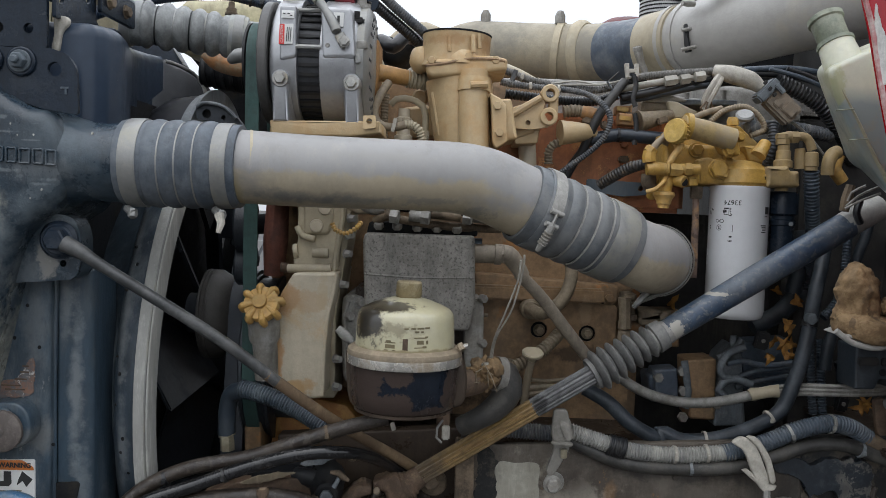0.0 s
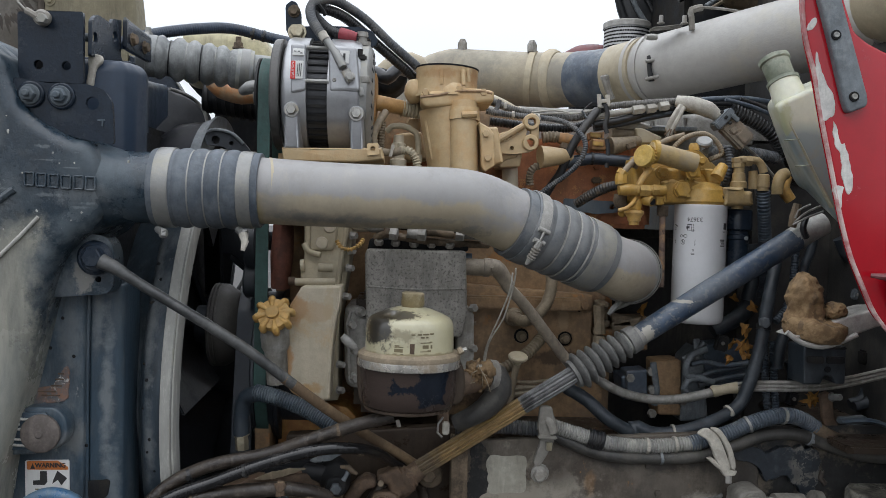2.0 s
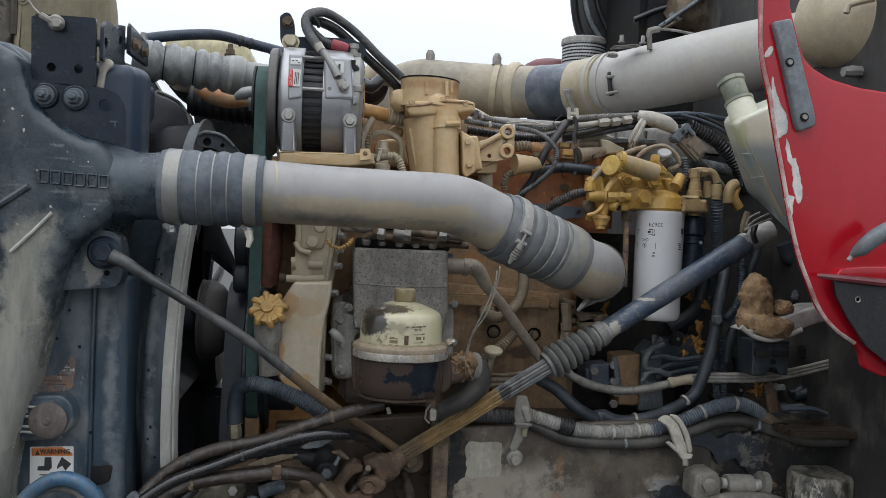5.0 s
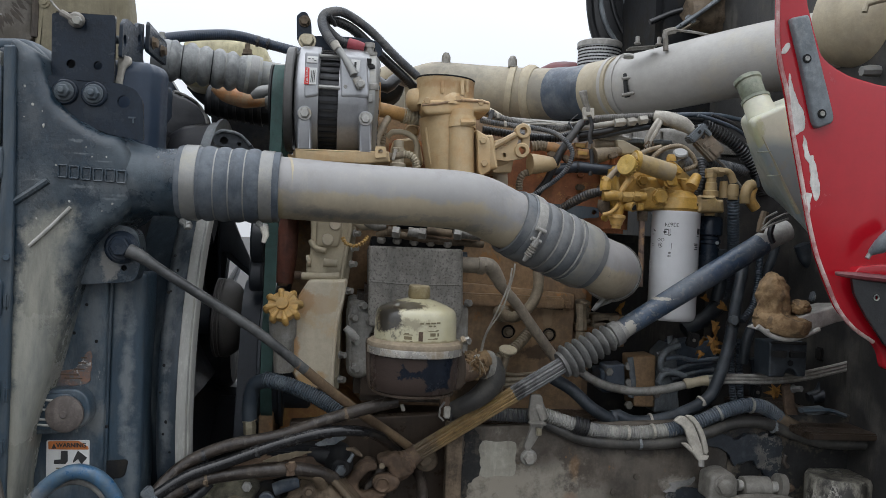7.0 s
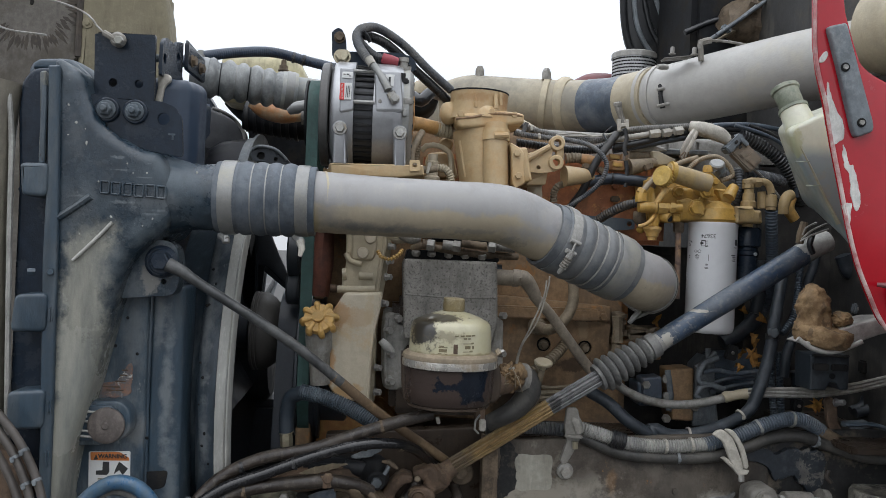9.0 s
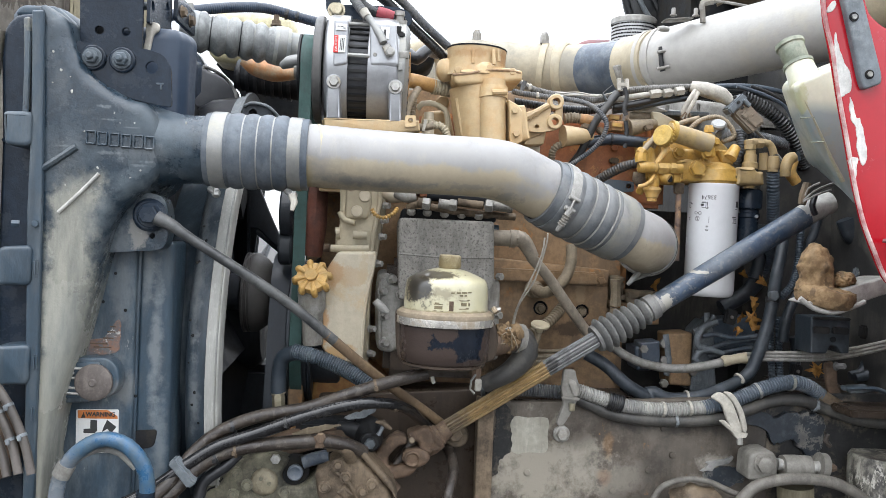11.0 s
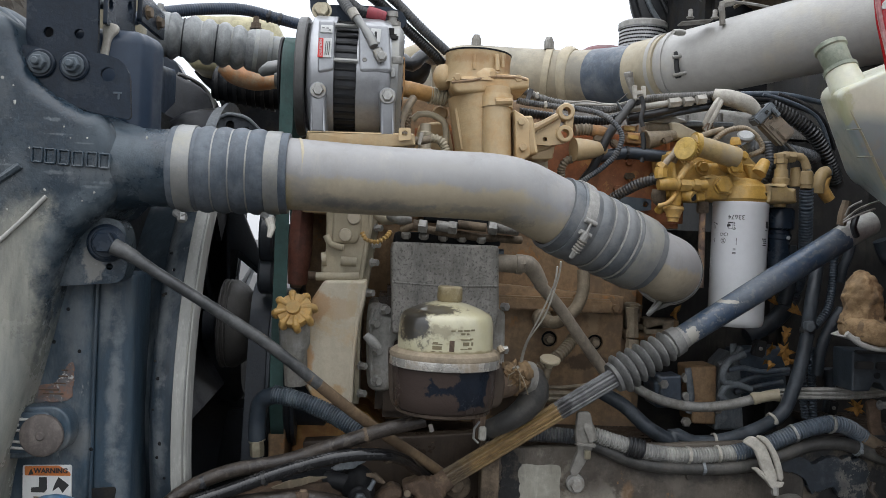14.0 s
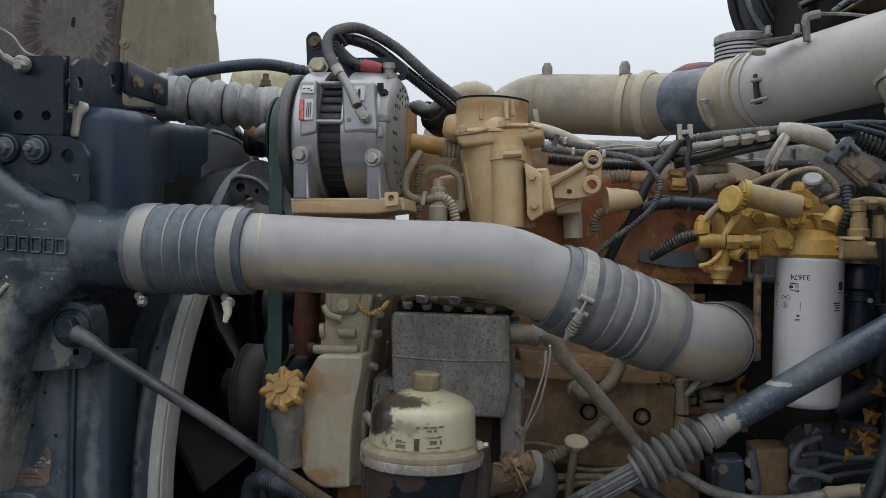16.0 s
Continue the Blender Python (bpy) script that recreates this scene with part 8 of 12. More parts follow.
part("yoke_ear", crust(pillow(B(), smooth_outline([(-0.113, 0.991), (-0.104, 1.004), (-0.085, 1.008), (-0.066, 1.001), (-0.059, 0.988), (-0.073, 0.974), (-0.098, 0.973)], 0.003), 1.424, 1.455, 0.007, 4), 0.0015, 80, 3.0), M_RUST, uj, "", 90)
part("yoke", crust(pillow(B(), smooth_outline([(-0.173, 0.981), (-0.162, 0.996), (-0.147, 1.014), (-0.126, 1.03), (-0.107, 1.027), (-0.105, 1.016), (-0.123, 1.006), (-0.137, 0.989), (-0.133, 0.971), (-0.109, 0.975), (-0.083, 0.969), (-0.095, 0.953), (-0.118, 0.946), (-0.139, 0.942), (-0.16, 0.956)], 0.003), 1.43, 1.47, 0.009, 4), 0.0022, 70, 5.0), M_RUST, uj, "", 90)
part("cross_cap", lathe(B(), (-0.093, 1.423, 0.99), (0.1, -1, -0.1), [(0, 0), (0, 0.0155), (0.004, 0.0155), (0.006, 0.013), (0.004, 0.0105), (0.002, 0.009), (0.002, 0)], 28), M_RUST, uj)
part("cross_arm", sweep(B(), [(-0.121, 1.455, 0.968), (-0.107, 1.455, 0.99), (-0.093, 1.455, 1.017)], 0.011, 12), M_DARKHOSE, uj)
part("grease_nipple", lathe(B(), (-0.095, 1.432, 1.022), (0, -1, 0.3), disc(0.006, 0.009, 0.3), 12), M_DULLTAN, uj)
part("pinch_bolt", hexagon(B(), (-0.148, 1.424, 0.959), (0, -1, 0), 0.0085, 0.009), M_DULLTAN, uj)
part("stub_shaft", sweep(B(), [(-0.161, 1.45, 0.958), (-0.138, 1.45, 0.935), (-0.12, 1.45, 0.918)], 0.014, 14), M_RUST, uj)

# ---- clear-topped fluid separator ----
CX, CY = (-0.051, 1.315, 1.337)[0], 1.315
CUPZ = [(-0.043, 1.315, 1.196)[2], (-0.047, 1.315, 1.261)[2], (-0.048, 1.315, 1.292)[2], (-0.051, 1.315, 1.347)[2], (-0.052, 1.315, 1.363)[2]]
cup = thing("fluid_separator", "round fluid separator, yellowed clear top over an oily black bowl", "separator", (CX, CY, CUPZ[0]))
z0 = CUPZ[0]
part("bowl", lathe(B(), (CX, CY, z0 - 0.006), (0, 0, 1), [(0, 0), (0, 0.055), (0.003, 0.07), (0.01, 0.077), (0.03, 0.0795), (CUPZ[1] - z0 + 0.012, 0.0805)], 48), mat("oily_bowl", (0.01, 0.014, 0.022), 0.3, stain=(0.016, 0.019, 0.025), stain_at=0.56, stain_scale=10, wear=0.1), cup, "oily brown and blue-black bowl")
bpy.data.materials["oily_bowl"].node_tree.nodes["Principled BSDF"].inputs["Specular IOR Level"].default_value = 0.3
for at_, rx_, rz_ in (((CX - 0.065, z0 + 0.04), 0.04, 0.05), ((CX - 0.03, z0 + 0.012), 0.05, 0.02), ((CX - 0.005, z0 + 0.055), 0.02, 0.013), ((CX + 0.078, z0 + 0.03), 0.018, 0.05), ((CX + 0.05, z0 + 0.002), 0.04, 0.008)):
    blot(bpy.data.materials["oily_bowl"], (0.05, 0.036, 0.03), at_, rx_, rz_, 0.95, 1.1, 30.0, 0.15)
for poly_ in ([(-0.137, 1.278), (-0.12, 1.268), (-0.115, 1.25), (-0.117, 1.213), (-0.108, 1.193), (-0.125, 1.193), (-0.134, 1.211), (-0.138, 1.257)], [(0.024, 1.264), (0.036, 1.267), (0.044, 1.237), (0.039, 1.203), (0.02, 1.198), (0.018, 1.236)]):
    part("side_lug", pillow(B(), smooth_outline(poly_, 0.006), 1.305, 1.37, 0.006), M_OILBROWN, cup, "oily brown side lug")
part("base_rim", lathe(B(), (CX, CY, z0 - 0.008), (0, 0, 1), [(0, 0.05), (0, 0.066), (0.003, 0.0735), (0.007, 0.0735), (0.008, 0.06)], 48), M_OILBROWN, cup, "brown lower rim")
bnd = part("band", lathe(B(), (CX, CY, CUPZ[1]), (0, 0, 1), [(0, 0.078), (0, 0.0845), (0.001, 0.086), (0.012, 0.086), (0.014, 0.0855)], 56), mat("oily_steel_band", (0.42, 0.4, 0.36), 0.35, metal=0.5, stain=(0.24, 0.19, 0.13), stain_at=0.54, stain_scale=22), cup, "brown-stained steel band")
part("flange", lathe(B(), (CX, CY, CUPZ[1] + 0.0135), (0, 0, 1), [(0, 0.078), (0, 0.0855), (0.003, 0.0862), (0.008, 0.085), (0.012, 0.079), (0.013, 0.072)], 56), M_DULLTAN, cup, "dusty tan flange")
top = part("clear_top", lathe(B(), (CX, CY, CUPZ[1] + 0.02), (0, 0, 1), [(0, 0.0745), (0.01, 0.074), (0.046, 0.0725), (0.055, 0.0705), (0.061, 0.066), (0.067, 0.054), (0.074, 0.036), (0.078, 0.02), (0.078, 0)], 56), M_CUP, cup, "yellowed clear plastic top")
part("cap", lathe(B(), (-0.048, 1.315, 1.357), (0.03, 0, 1), [(-0.01, 0.019), (0.004, 0.019), (0.006, 0.0205), (0.024, 0.0195), (0.026, 0.017), (0.026, 0)], 10), mat("bronze_hex_cap", (0.24, 0.19, 0.1), 0.5, metal=0.2, stain=(0.33, 0.28, 0.18), stain_at=0.54, stain_scale=30), cup, "brown faceted cap")
part("band_lug", sweep(B(), [(0.03, 1.29, 1.295), (0.035, 1.285, 1.287)], [0.0048, 0.0052], 8), M_DULLTAN, bnd)
part("band_bolt", sweep(B(), [(0.029, 1.29, 1.29), (0.043, 1.29, 1.293)], 0.004, 8), M_STEEL, bnd)
def on_cup(ang, z, r=0.0785):
    a = radians(ang)
    return pose(CX + r * math.sin(a), CY - r * math.cos(a), z, 90, 0, 0) @ pose(0, 0, 0, 0, ang, 0)
zb = CUPZ[1] + 0.02
for ang, h, w, k, m in ((20, 0.041, 0.010, 0.0026, 0), (28, 0.0415, 0.007, 0.0026, 0), (12, 0.0405, 0.007, 0.0026, 0), (4, 0.040, 0.006, 0.0026, 0), (16, 0.036, 0.006, 0.0024, 0), (22, 0.036, 0.004, 0.0024, 0), (20, 0.0275, 0.018, 0.0014, 0), (27, 0.0285, 0.005, 0.002, 0), (20, 0.021, 0.010, 0.0055, 0), (28, 0.021, 0.003, 0.0055, 0), (20, 0.0135, 0.018, 0.0014, 0), (25, 0.0148, 0.006, 0.002, 0), (-14, 0.020, 0.016, 0.0014, 0), (-16, 0.022, 0.008, 0.002, 0), (-14, 0.0145, 0.014, 0.0055, 0), (-14, 0.009, 0.016, 0.0014, 0), (3, 0.017, 0.0075, 0.018, 1)):
    bm = box(B(), (0, 0, 0.0003), (w, k, 0.0008), 0)
    bm.transform(on_cup(ang, zb + h, 0.0732))
    part("print_bar", bm, (M_GREYINK, M_RUST)[m], top)
blot(M_CUP, (0.022, 0.018, 0.014), (CX - 0.052, zb + 0.045), 0.023, 0.032, 0.97, 0.8, 45.0, 0.3)
blot(M_CUP, (0.03, 0.024, 0.016), (CX - 0.02, zb + 0.068), 0.04, 0.007, 0.9, 1.0, 50.0, 0.4)
blot(M_CUP, (0.1, 0.075, 0.035), (CX - 0.012, zb + 0.038), 0.03, 0.012, 0.5, 1.3, 80.0, 0.6)
blot(M_CUP, (0.2, 0.15, 0.07), (CX + 0.01, zb + 0.004), 0.09, 0.006, 0.7, 0.7, 40.0)

# ---- mud-caked fitting and frame rail ----
mud = thing("mud_caked_mount", "round mount caked in thick dried mud on a pale steel arm", "mount", (0.635, 1.3, 1.314))
mx, my, mz = (0.646, 1.32, 1.314)
def mud_body(at, axis, prof, seed, amp, scale):
    """A turned lump with many rings, caked unevenly."""
    fine_ = []
    for (h0, q0), (h1, q1) in zip(prof, prof[1:]):
        k = max(1, int(math.hypot(h1 - h0, q1 - q0) / 0.0028))
        fine_ += [(h0 + (h1 - h0) * i / k, q0 + (q1 - q0) * i / k) for i in range(k)]
    return crust(lathe(B(), at, axis, fine_ + [prof[-1]], 64), amp, scale, seed)
part("mud_base", mud_body((0.642, 1.325, 1.322), (0.1, -0.16, 1), [(0, 0), (0, 0.04), (0.004, 0.049), (0.012, 0.0525), (0.026, 0.0525), (0.034, 0.049), (0.037, 0.04), (0.038, 0)], 3.0, 0.0032, 55), M_MUD, mud, "", 120)
part("mud_top", mud_body((0.626, 1.325, 1.35), (-0.05, 0, 1), [(0, 0), (0, 0.036), (0.008, 0.031), (0.02, 0.0295), (0.045, 0.0305), (0.06, 0.027), (0.074, 0.019), (0.083, 0.009), (0.086, 0)], 8.0, 0.0045, 60), M_MUD, mud, "", 120)
part("mud_lobe", lump(B(), (0.672, 1.312, 1.372), (0.019, 0.02, 0.015), 9, 0.2, 5), M_MUD, mud, "", 120)
part("plate_rim", sweep(B(), [(0.577, 1.285, 1.336), (0.603, 1.285, 1.319), (0.639, 1.285, 1.313), (0.674, 1.285, 1.324), (0.697, 1.285, 1.335)], 0.0045, 10), M_BARE, mud, "worn pale edge of the steel arm")
part("arm", pillow(B(), rounded([(0.59, 1.327), (0.644, 1.314), (0.694, 1.331), (0.738, 1.348), (0.798, 1.361), (0.796, 1.382), (0.733, 1.379), (0.683, 1.364)], 0.006), 1.292, 1.36, 0.005), M_BARE, mud, "scuffed pale steel arm")

rail = thing("frame_rail", "steel chassis frame rail, pale with dust and flaking dark paint", "frame rail", (0.3, 1.45, 0.9))
part("web", pillow(B(), rounded([(0.04, 1.103), (0.104, 1.092), (0.623, 1.12), (0.648, 0.716), (0.062, 0.704)], 0.01), 1.485, 1.50, 0.004), M_RAIL, rail)
part("rear_web", pillow(B(), rounded([(0.62, 1.124), (1.06, 1.141), (1.089, 0.722), (0.646, 0.712)], 0.01), 1.495, 1.51, 0.004), M_RAILDARK, rail, "oil-black rear part of the rail")
part("dark_paint", splat(B(), [(0.074, 1.088), (0.1, 1.081), (0.105, 1.038), (0.105, 0.998), (0.087, 0.975), (0.075, 0.943), (0.056, 0.947), (0.065, 0.991), (0.072, 1.037)], 1.4838, 1.487, 0.005, 1.0), M_RAILDARK, rail)
for at_, rx_, rz_, c_, k_ in (((0.168, 0.96), 0.12, 0.11, (0.275, 0.248, 0.198), 0.88), ((0.25, 0.985), 0.05, 0.06, (0.24, 0.22, 0.18), 0.6), ((0.331, 0.942), 0.06, 0.05, (0.22, 0.2, 0.165), 0.6), ((0.517, 0.98), 0.035, 0.025, (0.3, 0.28, 0.24), 0.7), ((0.478, 0.946), 0.03, 0.02, (0.26, 0.235, 0.195), 0.6), ((0.43, 1.063), 0.2, 0.022, (0.025, 0.021, 0.018), 0.9), ((0.611, 1.009), 0.05, 0.12, (0.022, 0.02, 0.018), 0.85), ((0.399, 0.979), 0.03, 0.05, (0.03, 0.025, 0.02), 0.7),
                              ((0.233, 1.037), 0.04, 0.03, (0.05, 0.04, 0.032), 0.8), ((0.44, 0.899), 0.12, 0.04, (0.03, 0.025, 0.02), 0.8), ((0.301, 1.016), 0.012, 0.03, (0.2, 0.11, 0.045), 0.5), ((0.296, 0.947), 0.014, 0.018, (0.17, 0.085, 0.04), 0.5)):
    blot(M_RAIL, c_, at_, rx_, rz_, k_ * 0.85, 1.2, 22.0, 0.75)
for at_, rx_, rz_, c_, k_ in (((-0.272, 1.33), 0.025, 0.03, (0.42, 0.23, 0.09), 0.7), ((-0.225, 1.325), 0.035, 0.02, (0.43, 0.29, 0.16), 0.5), ((-0.28, 1.225), 0.012, 0.05, (0.45, 0.23, 0.08), 0.75), ((-0.25, 1.172), 0.035, 0.018, (0.42, 0.24, 0.09), 0.6), ((-0.24, 1.18), 0.03, 0.012, (0.45, 0.28, 0.12), 0.6), ((-0.203, 1.34), 0.01, 0.03, (0.46, 0.36, 0.22), 0.5)):
    blot(M_TANPALE, c_, at_, rx_, rz_, k_, 0.9, 30.0)
for at_, rx_, rz_, c_, k_ in (((0.427, 1.257), 0.02, 0.05, (0.34, 0.15, 0.05), 0.7), ((0.259, 1.217), 0.06, 0.015, (0.05, 0.035, 0.025), 0.7), ((0.134, 1.115), 0.08, 0.03, (0.04, 0.03, 0.022), 0.8), ((0.28, 1.302), 0.015, 0.03, (0.36, 0.26, 0.16), 0.6), ((0.407, 1.358), 0.03, 0.05, (0.38, 0.16, 0.05), 0.7)):
    blot(M_BLOCK, c_, at_, rx_, rz_, k_, 1.0, 24.0)
M_NAVYFLAKE = mat("flaking_navy_paint", (0.02, 0.027, 0.036), 0.5, stain=(0.06, 0.066, 0.072), stain_at=0.56, stain_scale=24, chip=(0.17, 0.16, 0.14), chip_at=0.6, chip_scale=38, wear=0.5)
for poly_, seed_ in (([(0.568, 1.084), (0.613, 1.091), (0.641, 1.079), (0.673, 1.09), (0.738, 1.085), (0.746, 1.043), (0.732, 0.995), (0.699, 1.015), (0.676, 1.036), (0.644, 1.024), (0.621, 1.055), (0.588, 1.064)], 4.0), ([(0.504, 0.957), (0.519, 0.972), (0.545, 0.976), (0.572, 0.969), (0.584, 0.949), (0.547, 0.937)], 6.0)):
    part("dark_flake", splat(B(), poly_, 1.481, 1.498, 0.006, seed_), M_NAVYFLAKE, rail, "flaking navy paint")
part("peeled_flake", splat(B(), [(0.492, 0.967), (0.508, 0.978), (0.505, 0.985), (0.539, 0.991), (0.557, 0.999), (0.55, 0.983), (0.522, 0.977), (0.515, 0.968)], 1.479, 1.486, 0.002, 7.0), M_BOOT, rail, "curled pale paint flake")
part("pale_patch", splat(B(), [(0.104, 1.058), (0.139, 1.062), (0.176, 1.061), (0.178, 1.029), (0.177, 0.995), (0.143, 0.992), (0.107, 0.994)], 1.4846, 1.487, 0.0005, 3.0), mat("pale_primer_patch", (0.34, 0.32, 0.265), 0.8, stain=(0.27, 0.255, 0.21), stain_at=0.52, stain_scale=15), rail)
part("flap", pillow(B(), rounded([(0.033, 1.101), (0.065, 1.091), (0.068, 0.904), (0.048, 0.768), (0.037, 0.768)], 0.006), 1.465, 1.50, 0.003), M_GRIME, rail)
part("inner_plate", pillow(B(), rounded([(-0.282, 1.082), (0.051, 1.107), (0.073, 0.685), (-0.263, 0.678)], 0.006), 1.53, 1.56, 0.003), M_OILBROWN, rail, "oily brown inner plate")
for p in [(0.14, 1.485, 0.952), (0.413, 1.485, 1.049), (0.434, 1.485, 0.996), (0.386, 1.485, 0.964), (0.204, 1.485, 0.924), (0.137, 1.485, 0.902), (0.315, 1.485, 0.921)]:
    part("rivet", lathe(B(), p, (0, -1, 0), [(0, 0.007), (0.004, 0.006), (0.005, 0)], 12), M_RAIL, rail)
bolt(rail, (0.205, 1.485, 1.032), (0, -1, 0), 0.011, 0.012, M_GREY, 0.017)

# ---- hoses and cables ----
def hose(name, pts, r, material, label, category="hose", ribs=None, segs=12, step=0.012, group="", ties=()):
    ob = thing(name, label, category, pts[len(pts) // 2], group)
    part("sleeve" if ribs else "tube", sweep(B(), pts, r, segs, step, ribs), material, ob)
    rr = r if isinstance(r, (int, float)) else max(r)
    for k, m in ties:
        i = min(int(k), len(pts) - 2)
        a, b = V(pts[i]), V(pts[i + 1])
        c, d = a.lerp(b, k - i), (b - a).normalized()
        tie = part("cable_tie", sweep(B(), [c - d * 0.0025, c + d * 0.0025], rr + 0.0012, 16), m, ob)
        part("tie_head", box(B(), c + V((0, -rr - 0.002, -0.002)), (0.006, 0.004, 0.008), 0.001), m, tie)
    return ob


# pale ribbed top hose
th = thing("radiator_top_hose", "pale grey ribbed radiator top hose with a bolted cuff", "hose", (-0.498, 1.68, 1.759))
a0, a1 = V((-0.608, 1.625, 1.818)), V((-0.418, 1.662, 1.803))
hl, hd = (a1 - a0).length, (a1 - a0).normalized()
rows_ = [(0, 0.034), (0, 0.041), (0.004, 0.0425), (0.018, 0.043), (0.022, 0.0415), (0.03, 0.0418), (0.036, 0.041)]
crest = [(0.044, 0.0435), (0.079, 0.0445), (0.108, 0.0435), (0.136, 0.0428), (0.163, 0.042)]
for k, (s, r) in enumerate(crest):
    w = 0.0145 if k else 0.013
    for u, dr in ((-1.0, -0.0085), (-0.8, -0.0065), (-0.45, -0.0016), (-0.12, -0.0001), (0.12, 0.0), (0.4, -0.0018), (0.75, -0.0062), (0.98, -0.0085)):
        rows_.append((s + w * u, r + dr))
rows_ += [(hl - 0.012, 0.0375), (hl - 0.008, 0.0395), (hl, 0.0395), (hl, 0.03)]
bm = lathe(B(), a0, hd, rows_, 48)
for v in bm.verts:
    v.co += (v.co - a0 - hd * (v.co - a0).dot(hd)) * (0.035 * noise.noise(v.co * 34) + 0.02 * noise.noise(v.co * 90))
part("sleeve", bm, M_TOPHOSE, th)
for k, (s, r) in enumerate(crest[:-1]):
    g = (s + crest[k + 1][0]) / 2
    part("wire_ring", sweep(B(), [a0 + hd * (g - 0.0012), a0 + hd * (g + 0.0012)], 0.0366, 40), M_BAND if k in (1, 3) else M_DARK, th)
part("clamp_band", lathe(B(), a0, hd, [(0.003, 0.041), (0.003, 0.0445), (0.019, 0.0448), (0.019, 0.041)], 40), M_BAND, th)
part("clamp_bolt", lathe(B(), (-0.59, 1.63, 1.858), (0, 0, 1), [(0, 0), (0, 0.009), (0.004, 0.009), (0.005, 0.006), (0.014, 0.006), (0.015, 0)], 12), M_BAND, th)
part("cuff", lathe(B(), a1 - hd * 0.002, hd, [(0, 0.03), (0, 0.0405), (0.003, 0.0412), (0.03, 0.0405), (0.033, 0.039), (0.034, 0.03)], 40), M_PALEHOSE, th)
part("cuff_band", lathe(B(), a1 + hd * 0.006, hd, [(0, 0.04), (0, 0.0422), (0.018, 0.0422), (0.018, 0.04)], 40), M_BAND, th)
part("t_bolt", lathe(B(), (-0.417, 1.66, 1.843), (0, 0, 1), [(0, 0), (0, 0.012), (0.003, 0.012), (0.004, 0.0095), (0.012, 0.0095), (0.013, 0.006), (0.024, 0.0055), (0.025, 0)], 14), M_GRIME, th)
part("pipe_end", sweep(B(), [(-0.395, 1.667, 1.801), (-0.355, 1.68, 1.80), (-0.299, 1.72, 1.80), (-0.262, 1.78, 1.80)], [0.033, 0.034, 0.034, 0.034], 32), M_PALEHOSE, th)
part("clamp_screw", sweep(B(), [(-0.384, 1.54, 1.738), (-0.37, 1.53, 1.744), (-0.352, 1.53, 1.748)], [0.008, 0.0125, 0.0125], 10), M_BAND, th)
th2 = thing("thermostat_elbow", "rusty orange coolant elbow behind the fan", "pipe", (-0.448, 1.85, 1.755))
part("bend", sweep(B(), [(-0.505, 1.8, 1.797), (-0.479, 1.8, 1.781), (-0.435, 1.8, 1.77), (-0.385, 1.81, 1.773), (-0.315, 1.84, 1.786)], [0.016, 0.022, 0.022, 0.014, 0.012], 24), mat("peeling_orange_elbow", (0.46, 0.22, 0.09), 0.55, stain=(0.5, 0.4, 0.27), stain_at=0.52, stain_scale=14), th2)
def arch(bm, x0, x1, cy, cz, r0_, r1_, low):
    """The upper part of a ring that stands across the x axis, from radius r0_ to r1_, cut off below low."""
    a0_ = math.asin((low - cz) / r1_)
    ts = [a0_ + (math.pi - 2 * a0_) * k / 36 for k in range(37)]
    rows_a = [[bm.verts.new((x, cy - r * math.cos(a), cz + r * math.sin(a))) for a in ts] for x, r in ((x0, r0_), (x0, r1_), (x1, r1_), (x1, r0_))]
    for p, q in zip(rows_a, rows_a[1:] + rows_a[:1]):
        for k in range(36):
            bm.faces.new((p[k], p[k + 1], q[k + 1], q[k]))
    for k in (0, 36):
        bm.faces.new([row[k] for row in rows_a])
    return bm


bm = lathe(B(), (-0.63, 1.84, 1.43), (1, 0, 0), [(0, 0.18), (0.012, 0.222), (0.034, 0.255), (0.062, 0.272), (0.1, 0.279), (0.128, 0.281), (0.128, 0.26)], 128)
bmesh.ops.delete(bm, geom=[v for v in bm.verts if v.co.z < 1.585], context="VERTS")
part("barrel", bm, mat("glossy_black_drum", (0.006, 0.006, 0.009), 0.42, stain=(0.035, 0.036, 0.042), stain_at=0.57, stain_scale=7, wear=0.15, bump=0.05), shroud, "glossy black drum behind the charge tank")
bpy.data.materials["glossy_black_drum"].node_tree.nodes["Principled BSDF"].inputs["Specular IOR Level"].default_value = 0.08
part("band", arch(B(), -0.506, -0.49, 1.84, 1.43, 0.25, 0.2835, 1.59), M_STRAP, shroud, "dusty pale end band of the drum")
part("flange_ring", arch(B(), -0.488, -0.482, 1.84, 1.43, 0.235, 0.293, 1.59), M_STRAP, shroud, "dusty grey flange ring")
# Near-black disc painted as the shaded inside of the drum.
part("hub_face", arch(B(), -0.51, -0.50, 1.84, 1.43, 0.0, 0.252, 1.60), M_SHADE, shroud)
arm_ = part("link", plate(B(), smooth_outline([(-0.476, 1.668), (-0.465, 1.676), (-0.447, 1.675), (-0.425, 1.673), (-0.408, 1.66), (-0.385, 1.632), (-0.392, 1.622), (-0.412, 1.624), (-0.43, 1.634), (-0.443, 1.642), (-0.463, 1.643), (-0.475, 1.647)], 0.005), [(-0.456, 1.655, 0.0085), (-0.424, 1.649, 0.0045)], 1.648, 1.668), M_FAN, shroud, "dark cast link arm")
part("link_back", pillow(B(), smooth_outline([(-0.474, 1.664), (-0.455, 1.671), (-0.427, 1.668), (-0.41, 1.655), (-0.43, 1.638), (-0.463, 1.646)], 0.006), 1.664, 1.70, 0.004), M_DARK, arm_)
